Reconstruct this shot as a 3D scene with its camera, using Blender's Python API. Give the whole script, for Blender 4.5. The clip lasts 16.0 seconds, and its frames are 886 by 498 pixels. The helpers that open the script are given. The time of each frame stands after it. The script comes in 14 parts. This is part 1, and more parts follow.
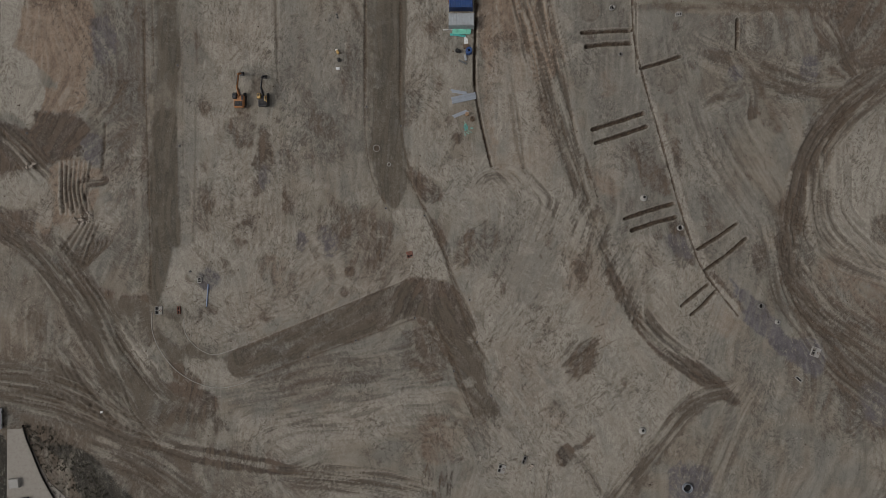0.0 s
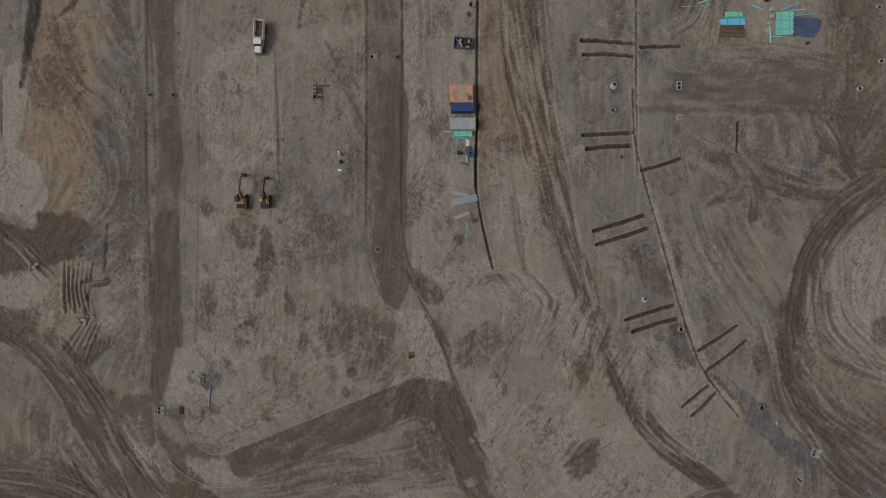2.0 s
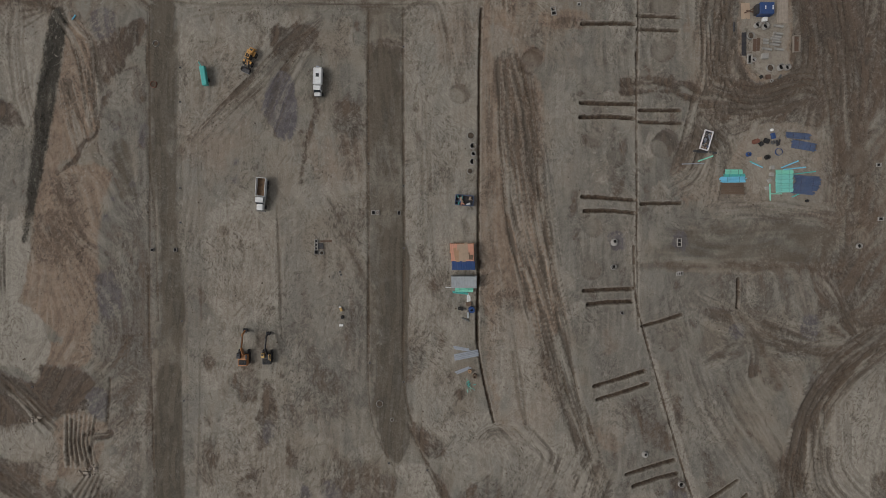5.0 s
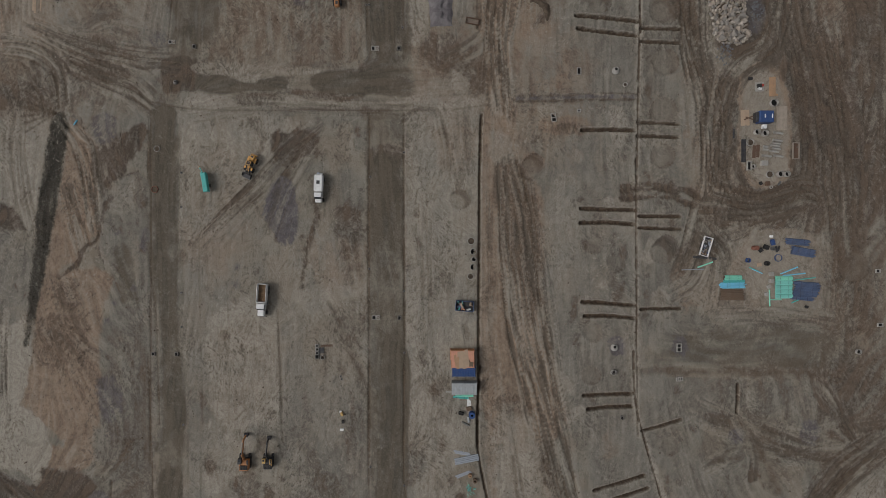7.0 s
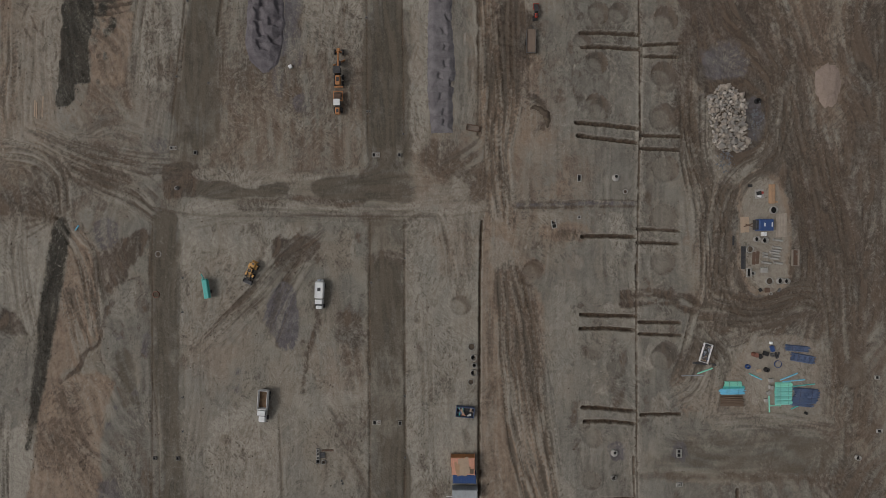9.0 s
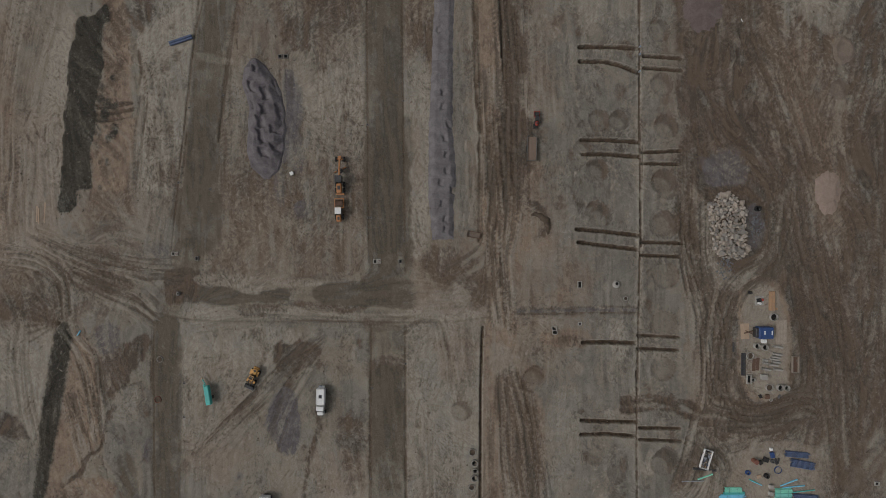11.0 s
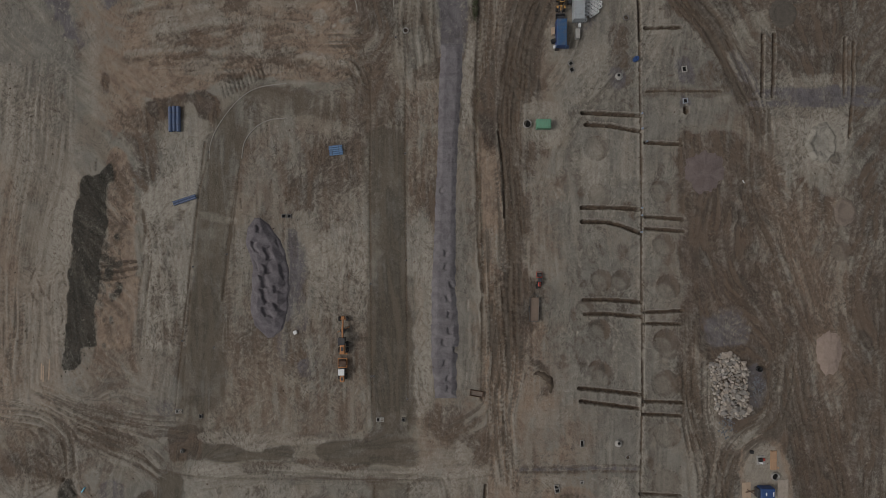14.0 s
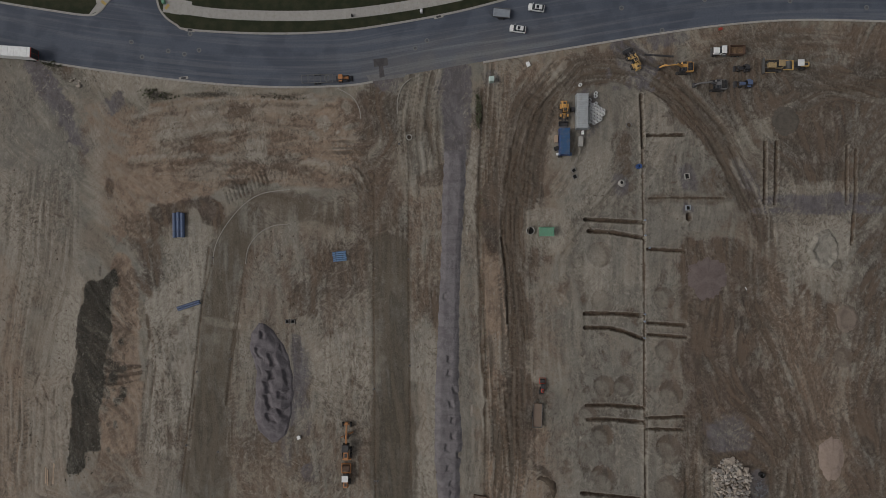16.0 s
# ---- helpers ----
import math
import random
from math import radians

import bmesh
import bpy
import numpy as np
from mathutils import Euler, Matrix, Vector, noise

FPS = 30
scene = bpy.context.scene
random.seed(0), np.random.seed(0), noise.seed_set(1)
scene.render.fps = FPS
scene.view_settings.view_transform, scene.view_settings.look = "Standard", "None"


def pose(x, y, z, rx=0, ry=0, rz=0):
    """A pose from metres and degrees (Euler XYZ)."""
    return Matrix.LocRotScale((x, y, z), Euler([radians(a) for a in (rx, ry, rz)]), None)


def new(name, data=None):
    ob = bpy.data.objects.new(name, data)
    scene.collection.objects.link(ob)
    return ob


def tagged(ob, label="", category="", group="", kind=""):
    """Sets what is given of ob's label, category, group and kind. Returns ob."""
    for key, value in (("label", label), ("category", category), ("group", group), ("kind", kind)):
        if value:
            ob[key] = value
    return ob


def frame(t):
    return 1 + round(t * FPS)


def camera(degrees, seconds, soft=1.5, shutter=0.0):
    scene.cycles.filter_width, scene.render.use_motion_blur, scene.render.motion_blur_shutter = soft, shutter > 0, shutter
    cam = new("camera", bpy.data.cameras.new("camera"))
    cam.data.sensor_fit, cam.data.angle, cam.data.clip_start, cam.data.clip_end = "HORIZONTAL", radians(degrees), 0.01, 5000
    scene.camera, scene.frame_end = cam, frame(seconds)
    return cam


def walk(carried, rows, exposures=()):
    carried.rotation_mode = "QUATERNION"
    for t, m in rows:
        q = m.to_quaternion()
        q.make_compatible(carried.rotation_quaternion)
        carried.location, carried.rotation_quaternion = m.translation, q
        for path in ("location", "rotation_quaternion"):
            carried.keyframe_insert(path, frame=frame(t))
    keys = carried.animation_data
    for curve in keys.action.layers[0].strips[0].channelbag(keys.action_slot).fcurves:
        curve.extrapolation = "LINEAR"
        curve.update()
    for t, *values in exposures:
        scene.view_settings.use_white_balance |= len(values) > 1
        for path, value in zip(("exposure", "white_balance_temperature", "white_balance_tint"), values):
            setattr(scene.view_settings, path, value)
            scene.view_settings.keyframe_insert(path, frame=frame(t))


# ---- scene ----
cam = camera(84.0, 16.0, soft=0.9)
# seconds, x, y, height, tilt, lean, turn: a level flight at 13 m a second, looking straight down
PATH = [
    (0.0, 0.000, 0.000, 126.0, -0.740, 0.609, 0.0),
    (0.5, -0.122, 6.413, 126.0, -0.740, 0.609, 0.0),
    (1.0, -0.228, 12.866, 126.0, -0.740, 0.609, 0.0),
    (1.5, -0.322, 19.355, 126.0, -0.740, 0.609, 0.0),
    (2.0, -0.402, 25.879, 126.0, -0.740, 0.609, 0.0),
    (2.5, -0.472, 32.436, 126.0, -0.740, 0.609, 0.0),
    (3.0, -0.532, 39.022, 126.0, -0.740, 0.609, 0.0),
    (3.5, -0.584, 45.635, 126.0, -0.740, 0.609, 0.0),
    (4.0, -0.628, 52.273, 126.0, -0.740, 0.609, 0.0),
    (4.5, -0.666, 58.935, 126.0, -0.740, 0.609, 0.0),
    (5.0, -0.699, 65.617, 126.0, -0.740, 0.609, 0.0),
    (5.5, -0.729, 72.318, 126.0, -0.740, 0.609, 0.0),
    (6.0, -0.756, 79.036, 126.0, -0.740, 0.609, 0.0),
    (6.5, -0.783, 85.769, 126.0, -0.740, 0.609, 0.0),
    (7.0, -0.809, 92.516, 126.0, -0.740, 0.609, 0.0),
    (7.5, -0.838, 99.274, 126.0, -0.740, 0.609, 0.0),
    (8.0, -0.869, 106.042, 126.0, -0.740, 0.609, 0.0),
    (8.5, -0.904, 112.818, 126.0, -0.740, 0.609, 0.0),
    (9.0, -0.944, 119.602, 126.0, -0.740, 0.609, 0.0),
    (9.5, -0.991, 126.390, 126.0, -0.740, 0.609, 0.0),
    (10.0, -1.046, 133.183, 126.0, -0.740, 0.609, 0.0),
    (10.5, -1.110, 139.979, 126.0, -0.740, 0.609, 0.0),
    (11.0, -1.184, 146.777, 126.0, -0.740, 0.609, 0.0),
    (11.5, -1.270, 153.575, 126.0, -0.740, 0.609, 0.0),
    (12.0, -1.369, 160.373, 126.0, -0.740, 0.609, 0.0),
    (12.5, -1.482, 167.169, 126.0, -0.740, 0.609, 0.0),
    (13.0, -1.610, 173.964, 126.0, -0.740, 0.609, 0.0),
    (13.5, -1.755, 180.755, 126.0, -0.740, 0.609, 0.0),
    (14.0, -1.918, 187.542, 126.0, -0.740, 0.609, 0.0),
    (14.5, -2.100, 194.325, 126.0, -0.740, 0.609, 0.0),
    (15.0, -2.303, 201.102, 126.0, -0.740, 0.609, 0.0),
    (15.5, -2.527, 207.874, 126.0, -0.740, 0.609, 0.0),
    (16.0, -2.774, 214.640, 126.0, -0.740, 0.609, 0.0),
]
walk(cam, [(t, pose(x, y, z, rx, ry, rz)) for t, x, y, z, rx, ry, rz in PATH],
     exposures=[(0.0, -0.40), (4.0, -0.38), (8.0, -0.455), (12.0, -0.54), (16.0, -0.585)])

# ---- light: a hazy overcast day, the sun weak and wide, from the west ----
SUN_EL, SUN_AZ = 44.0, 262.0
world = bpy.data.worlds.new("sky")
scene.world = world
world.use_nodes = True
wt = world.node_tree
wt.nodes.clear()
sky = wt.nodes.new("ShaderNodeTexSky")
sky.sky_type = "NISHITA"
sky.sun_disc = False
sky.sun_elevation = radians(SUN_EL)
sky.sun_rotation = radians(SUN_AZ)
sky.dust_density = 4.0
grey = wt.nodes.new("ShaderNodeHueSaturation")
grey.inputs["Saturation"].default_value = 0.25
back = wt.nodes.new("ShaderNodeBackground")
back.inputs["Strength"].default_value = 0.113
wout = wt.nodes.new("ShaderNodeOutputWorld")
wt.links.new(sky.outputs[0], grey.inputs["Color"])
wt.links.new(grey.outputs[0], back.inputs["Color"])
wt.links.new(back.outputs[0], wout.inputs["Surface"])

lamp = bpy.data.lights.new("sun", "SUN")
lamp.energy = 1.25
lamp.angle = radians(15)
lamp.color = (1.0, 0.984, 0.980)
sun = new("sun", lamp)
sun.matrix_world = pose(0, 0, 200, 90 - SUN_EL, 0, 180 - SUN_AZ)


# ---- node helpers ----
class Nodes:
    """A material under construction."""

    def __init__(self, name):
        self.mat = bpy.data.materials.new(name)
        self.mat.use_nodes = True
        self.t = self.mat.node_tree
        self.t.nodes.clear()
        self.out = self.t.nodes.new("ShaderNodeOutputMaterial")
        self.bsdf = self.t.nodes.new("ShaderNodeBsdfPrincipled")
        self.t.links.new(self.bsdf.outputs[0], self.out.inputs[0])

    def put(self, socket, value):
        if isinstance(value, bpy.types.NodeSocket):
            self.t.links.new(value, socket)
        elif isinstance(value, (tuple, list)) and len(value) == 3 and socket.type == "RGBA":
            socket.default_value = (*value, 1)
        else:
            socket.default_value = value

    def math(self, op, a, b=0.0, clamp=False):
        n = self.t.nodes.new("ShaderNodeMath")
        n.operation, n.use_clamp = op, clamp
        self.put(n.inputs[0], a)
        self.put(n.inputs[1], b)
        return n.outputs[0]

    def mix(self, f, a, b, kind="MIX"):
        n = self.t.nodes.new("ShaderNodeMix")
        n.data_type, n.blend_type, n.clamp_factor = "RGBA", kind, True
        self.put(n.inputs[0], f)
        self.put(n.inputs[6], a)
        self.put(n.inputs[7], b)
        return n.outputs[2]

    def where(self, scale=(1, 1, 1), kind="position", turn=0.0):
        if kind == "position":
            src = self.t.nodes.new("ShaderNodeNewGeometry").outputs["Position"]
        else:
            src = self.t.nodes.new("ShaderNodeTexCoord").outputs["Object"]
        m = self.t.nodes.new("ShaderNodeMapping")
        m.inputs["Scale"].default_value = scale
        m.inputs["Rotation"].default_value = (0, 0, radians(turn))
        self.t.links.new(src, m.inputs["Vector"])
        return m.outputs[0]

    def noise(self, scale, detail=4.0, vec=None, rough=0.55, warp=0.0):
        n = self.t.nodes.new("ShaderNodeTexNoise")
        n.inputs["Scale"].default_value = scale
        n.inputs["Detail"].default_value = detail
        n.inputs["Roughness"].default_value = rough
        n.inputs["Distortion"].default_value = warp
        if vec is not None:
            self.t.links.new(vec, n.inputs["Vector"])
        return n.outputs["Fac"]

    def voronoi(self, scale, vec=None, out="Distance"):
        n = self.t.nodes.new("ShaderNodeTexVoronoi")
        n.inputs["Scale"].default_value = scale
        if vec is not None:
            self.t.links.new(vec, n.inputs["Vector"])
        return n.outputs[out]

    def ramp(self, f, lo, hi, a=0.0, b=1.0):
        n = self.t.nodes.new("ShaderNodeMapRange")
        n.interpolation_type = "SMOOTHSTEP"
        for i, v in enumerate((f, lo, hi, a, b)):
            self.put(n.inputs[i], v)
        return n.outputs[0]

    def attribute(self, name):
        n = self.t.nodes.new("ShaderNodeAttribute")
        n.attribute_name = name
        s = self.t.nodes.new("ShaderNodeSeparateColor")
        self.t.links.new(n.outputs["Color"], s.inputs[0])
        return s.outputs[0], s.outputs[1], s.outputs[2], n.outputs["Alpha"]

    def strokes(self, cell, spread, scale, detail, rough):
        """Noise drawn out in strokes; the strokes change direction from field to field, as a blade or a track left them."""
        t = self.t
        geo = t.nodes.new("ShaderNodeNewGeometry").outputs["Position"]
        warp = t.nodes.new("ShaderNodeTexNoise")
        warp.inputs["Scale"].default_value = cell * 3.0
        warp.inputs["Detail"].default_value = 4
        t.links.new(geo, warp.inputs["Vector"])
        shift = t.nodes.new("ShaderNodeVectorMath")
        shift.operation = "MULTIPLY_ADD"
        t.links.new(warp.outputs["Color"], shift.inputs[0])
        shift.inputs[1].default_value = (0.9 / cell, 0.9 / cell, 0)
        t.links.new(geo, shift.inputs[2])
        fields = t.nodes.new("ShaderNodeTexVoronoi")
        fields.inputs["Scale"].default_value = cell
        t.links.new(shift.outputs[0], fields.inputs["Vector"])
        tint = t.nodes.new("ShaderNodeSeparateColor")
        t.links.new(fields.outputs["Color"], tint.inputs[0])
        angle = self.math("MULTIPLY", self.math("SUBTRACT", tint.outputs[0], 0.5), spread)
        spin = t.nodes.new("ShaderNodeVectorRotate")
        spin.rotation_type = "Z_AXIS"
        t.links.new(geo, spin.inputs["Vector"])
        t.links.new(angle, spin.inputs["Angle"])
        size = t.nodes.new("ShaderNodeMapping")
        size.inputs["Scale"].default_value = (scale[0], scale[1], 1.0)
        t.links.new(spin.outputs[0], size.inputs["Vector"])
        long = self.noise(1.0, detail, size.outputs[0], rough, 1.0)
        even = self.noise(0.8 * scale[0], detail, self.where(), rough, 0.8)
        return self.math("ADD", self.math("MULTIPLY", long, 0.62), self.math("MULTIPLY", even, 0.42))

    def bump(self, height, strength, distance):
        n = self.t.nodes.new("ShaderNodeBump")
        n.inputs["Strength"].default_value = strength
        n.inputs["Distance"].default_value = distance
        self.t.links.new(height, n.inputs["Height"])
        self.t.links.new(n.outputs[0], self.bsdf.inputs["Normal"])

    def done(self, color, rough=0.8, metal=0.0, spec=0.3):
        self.put(self.bsdf.inputs["Base Color"], color)
        self.put(self.bsdf.inputs["Roughness"], rough)
        self.put(self.bsdf.inputs["Metallic"], metal)
        self.put(self.bsdf.inputs["Specular IOR Level"], spec)
        return self.mat


def plain(name, color, rough=0.6, metal=0.0, dirt=0.35, soil=(0.16, 0.13, 0.10), grain=3.0, bump=0.0):
    """Paint, metal, plastic or concrete with dust, wear and a little variation between pieces."""
    k = Nodes(name)
    v = k.where(kind="object")
    big = k.noise(grain * 0.35, 3, v)
    fine = k.noise(grain * 4, 4, v, 0.65)
    info = k.t.nodes.new("ShaderNodeObjectInfo").outputs["Random"]
    tone = k.math("ADD", k.math("MULTIPLY", fine, 0.35), k.math("MULTIPLY", info, 0.22))
    c = k.mix(k.math("SUBTRACT", tone, 0.08), color, tuple(0.62 * q for q in color))
    dust = k.math("MULTIPLY", k.ramp(k.math("ADD", k.math("MULTIPLY", big, 0.6), k.math("MULTIPLY", fine, 0.4)), 0.42, 0.68), dirt)
    c = k.mix(dust, c, soil)
    if bump:
        k.bump(fine, 0.5, bump)
    return k.done(c, k.math("ADD", k.math("MULTIPLY", fine, 0.25), rough - 0.1), metal)


# ---- materials ----
def ground_material():
    k = Nodes("bare_earth")
    damp, clay, pale, ash = k.attribute("soil")
    stone, scrub, rut, road = k.attribute("marks")
    p = k.where()
    broad = k.noise(0.045, 4, p, 0.6, 0.5)
    patch = k.strokes(0.07, 1.6, (0.44, 0.18), 7, 0.68)
    blot = k.strokes(0.20, 2.2, (1.25, 0.46), 6, 0.66)
    fine = k.noise(2.6, 5, p, 0.75, 0.3)
    speck = k.noise(1.3, 6, k.where((1, 0.8, 1), turn=33), 0.72, 0.9)
    thin, thick, clod, much = k.attribute("grain")
    some = k.ramp(k.noise(0.06, 3, k.where((1, 0.5, 1), turn=20), 0.5), 0.40, 0.60)
    other = k.ramp(k.noise(0.085, 3, k.where((1.0, 0.7, 1), turn=70), 0.5), 0.42, 0.62)

    wide, sweep, _, _ = k.attribute("smear")
    loose = k.ramp(much, -0.25, -0.02, 0.25, 1.0)

    def broken(mask, n, gain=1.0, rag=1.0):
        """A mask whose edge and cover are broken up by noise and by the combing."""
        uneven = k.math("ADD", k.math("MULTIPLY", k.math("SUBTRACT", n, 0.5), 2.6 * gain), k.math("MULTIPLY", k.math("SUBTRACT", thick, 0.5), 0.55))
        uneven = k.math("ADD", uneven, k.math("MULTIPLY", k.math("SUBTRACT", wide, 0.5), 0.55))
        uneven = k.math("ADD", uneven, k.math("MULTIPLY", k.math("SUBTRACT", speck, 0.5), 1.1 * rag))
        part_way = k.math("MULTIPLY", k.math("MULTIPLY", mask, k.math("SUBTRACT", 1.18, mask)), 3.4)
        return k.math("ADD", mask, k.math("MULTIPLY", uneven, k.math("MULTIPLY", part_way, loose)), True)

    def over(c, f, amount, color):
        return k.mix(k.math("MULTIPLY", f, amount), c, color)

    c = k.mix(k.ramp(broad, 0.40, 0.60), (0.190, 0.174, 0.144), (0.226, 0.200, 0.160))
    c = over(c, k.math("MULTIPLY", k.ramp(patch, 0.48, 0.59), other), 0.60, (0.122, 0.106, 0.083))
    c = over(c, k.math("MULTIPLY", k.ramp(patch, 0.51, 0.40), some), 0.60, (0.295, 0.266, 0.219))
    # earth dragged along by blades and wheels, in broad smears
    c = over(c, k.math("MULTIPLY", k.ramp(wide, 0.53, 0.75), loose), 0.40, k.mix(k.ramp(broad, 0.42, 0.58), (0.118, 0.106, 0.086), (0.140, 0.112, 0.084)))
    c = over(c, k.math("MULTIPLY", k.ramp(wide, 0.47, 0.25), loose), 0.40, (0.275, 0.250, 0.206))
    c = over(c, k.math("MULTIPLY", k.ramp(sweep, 0.56, 0.74), loose), 0.45, (0.205, 0.165, 0.126))
    c = over(c, k.math("MULTIPLY", k.ramp(sweep, 0.44, 0.26), loose), 0.45, (0.165, 0.158, 0.140))
    c = over(c, broken(ash, blot), 0.80, k.mix(k.ramp(patch, 0.42, 0.60), (0.196, 0.182, 0.158), (0.150, 0.137, 0.116)))
    c = over(c, broken(clay, patch), 0.85, k.mix(k.ramp(patch, 0.43, 0.62), (0.284, 0.207, 0.149), (0.186, 0.130, 0.093)))
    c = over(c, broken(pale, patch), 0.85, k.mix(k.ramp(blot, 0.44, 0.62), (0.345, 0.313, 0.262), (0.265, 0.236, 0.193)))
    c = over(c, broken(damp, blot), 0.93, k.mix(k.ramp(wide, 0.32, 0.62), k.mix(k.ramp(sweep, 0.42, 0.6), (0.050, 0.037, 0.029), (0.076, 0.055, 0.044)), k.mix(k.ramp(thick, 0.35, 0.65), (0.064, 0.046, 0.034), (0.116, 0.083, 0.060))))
    c = over(c, broken(road, patch, 0.35, 0.35), 0.92, k.mix(k.ramp(thick, 0.30, 0.75), k.mix(k.ramp(wide, 0.35, 0.65), (0.054, 0.045, 0.034), (0.076, 0.064, 0.048)), (0.112, 0.094, 0.071)))
    c = over(c, broken(stone, blot, 1.0), 0.92, k.mix(k.ramp(patch, 0.40, 0.60), (0.136, 0.125, 0.130), (0.088, 0.080, 0.085)))
    c = k.mix(broken(scrub, fine, 0.8), c, k.mix(k.ramp(fine, 0.40, 0.66), (0.026, 0.025, 0.021), (0.050, 0.044, 0.035)))
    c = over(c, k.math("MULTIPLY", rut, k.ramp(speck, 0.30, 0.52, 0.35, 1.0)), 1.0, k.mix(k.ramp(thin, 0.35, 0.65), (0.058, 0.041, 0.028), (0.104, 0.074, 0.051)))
    # scrapes and faint tracks; dry crumbs show less on damp earth
    dry = k.math("MULTIPLY", much, k.math("SUBTRACT", 1.0, k.math("MULTIPLY", k.math("MAXIMUM", damp, scrub), 0.85)))
    c = over(c, k.math("MULTIPLY", k.ramp(thick, 0.54, 0.74), much), 0.75, (0.098, 0.081, 0.064))
    c = over(c, k.math("MULTIPLY", k.ramp(thick, 0.46, 0.26), dry), 0.55, (0.285, 0.255, 0.210))
    c = over(c, k.math("MULTIPLY", k.ramp(thin, 0.55, 0.78), much), 0.58, (0.090, 0.075, 0.060))
    c = over(c, k.math("MULTIPLY", k.ramp(thin, 0.45, 0.22), dry), 0.50, (0.290, 0.262, 0.218))
    # scuffs, clods and grit, fewer on the rolled streets
    quiet = k.math("MULTIPLY", k.math("SUBTRACT", 1.0, k.math("MULTIPLY", road, 0.6)), loose)
    c = over(c, k.math("MULTIPLY", k.math("MULTIPLY", k.ramp(blot, 0.51, 0.63), other), quiet), 0.62, (0.084, 0.069, 0.054))
    c = over(c, k.math("MULTIPLY", k.math("MULTIPLY", k.ramp(blot, 0.49, 0.37), some), k.math("SUBTRACT", quiet, k.math("MULTIPLY", damp, 0.8), True)), 0.60, (0.320, 0.290, 0.243))
    c = over(c, k.ramp(clod, 0.64, 0.84), 0.22, (0.095, 0.079, 0.062))
    c = k.mix(k.ramp(fine, 0.54, 0.70, 0.0, 0.26), c, (0.070, 0.059, 0.048))
    c = k.mix(k.ramp(fine, 0.46, 0.32, 0.0, 0.18), c, (0.300, 0.272, 0.232))
    h = k.math("ADD", k.math("MULTIPLY", blot, 1.0), k.math("MULTIPLY", fine, 0.35))
    k.bump(h, 0.8, 0.28)
    return k.done(c, 0.95, 0.0, 0.12)


def asphalt_material():
    """Lane: metres along the road, metres across it, and how much mud was carried out there."""
    k = Nodes("asphalt")
    p = k.where()
    n = k.t.nodes.new("ShaderNodeAttribute")
    n.attribute_name = "lane"
    s = k.t.nodes.new("ShaderNodeSeparateXYZ")
    k.t.links.new(n.outputs["Vector"], s.inputs[0])
    m = k.t.nodes.new("ShaderNodeMapping")
    m.inputs["Scale"].default_value = (0.022, 0.75, 0.0)
    k.t.links.new(n.outputs["Vector"], m.inputs["Vector"])
    lane = k.noise(1.0, 6, m.outputs[0], 0.62, 0.5)
    m2 = k.t.nodes.new("ShaderNodeMapping")
    m2.inputs["Scale"].default_value = (0.05, 2.2, 0.0)
    k.t.links.new(n.outputs["Vector"], m2.inputs["Vector"])
    lane_fine = k.noise(1.0, 5, m2.outputs[0], 0.6, 0.3)
    fine = k.noise(2.2, 5, p, 0.7)
    patch = k.noise(0.16, 3, p, 0.5)
    c = k.mix(k.ramp(patch, 0.42, 0.6), (0.050, 0.060, 0.084), (0.074, 0.086, 0.112))
    dust = k.math("MULTIPLY", k.ramp(lane, 0.45, 0.68), k.math("ADD", k.math("MULTIPLY", s.outputs[2], 0.9), 0.30), True)
    c = k.mix(dust, c, (0.160, 0.168, 0.182))
    c = k.mix(k.math("MULTIPLY", k.ramp(lane_fine, 0.52, 0.72), k.math("MULTIPLY", s.outputs[2], 0.75), True), c, (0.180, 0.182, 0.186))
    c = k.mix(k.math("MULTIPLY", s.outputs[2], k.ramp(patch, 0.35, 0.65, 0.75, 0.35)), c, (0.165, 0.158, 0.152))
    c = k.mix(k.ramp(fine, 0.42, 0.7, 0.0, 0.28), c, (0.048, 0.05, 0.058))
    k.bump(fine, 0.3, 0.02)
    return k.done(c, 0.85, 0.0, 0.3)


def grass_material():
    k = Nodes("grass")
    p = k.where()
    a, b = k.noise(0.4, 4, p), k.noise(4.0, 4, p, 0.7)
    c = k.mix(k.ramp(a, 0.35, 0.65), (0.024, 0.028, 0.016), (0.040, 0.040, 0.024))
    c = k.mix(k.ramp(b, 0.4, 0.7, 0, 0.6), c, (0.024, 0.027, 0.015))
    k.bump(b, 0.9, 0.1)
    return k.done(c, 0.95, 0.0, 0.1)


def gravel_material(name, light, dark):
    k = Nodes(name)
    p = k.where()
    a, b, v = k.noise(0.5, 4, p, 0.6, 0.6), k.noise(3.5, 5, p, 0.75), k.voronoi(7.0, p)
    c = k.mix(k.ramp(a, 0.38, 0.64), light, dark)
    c = k.mix(k.ramp(b, 0.45, 0.75, 0, 0.5), c, tuple(0.6 * q for q in dark))
    c = k.mix(k.ramp(v, 0.2, 0.08, 0, 0.25), c, tuple(1.5 * q for q in light))
    k.bump(b, 0.8, 0.12)
    return k.done(c, 0.95, 0.0, 0.15)


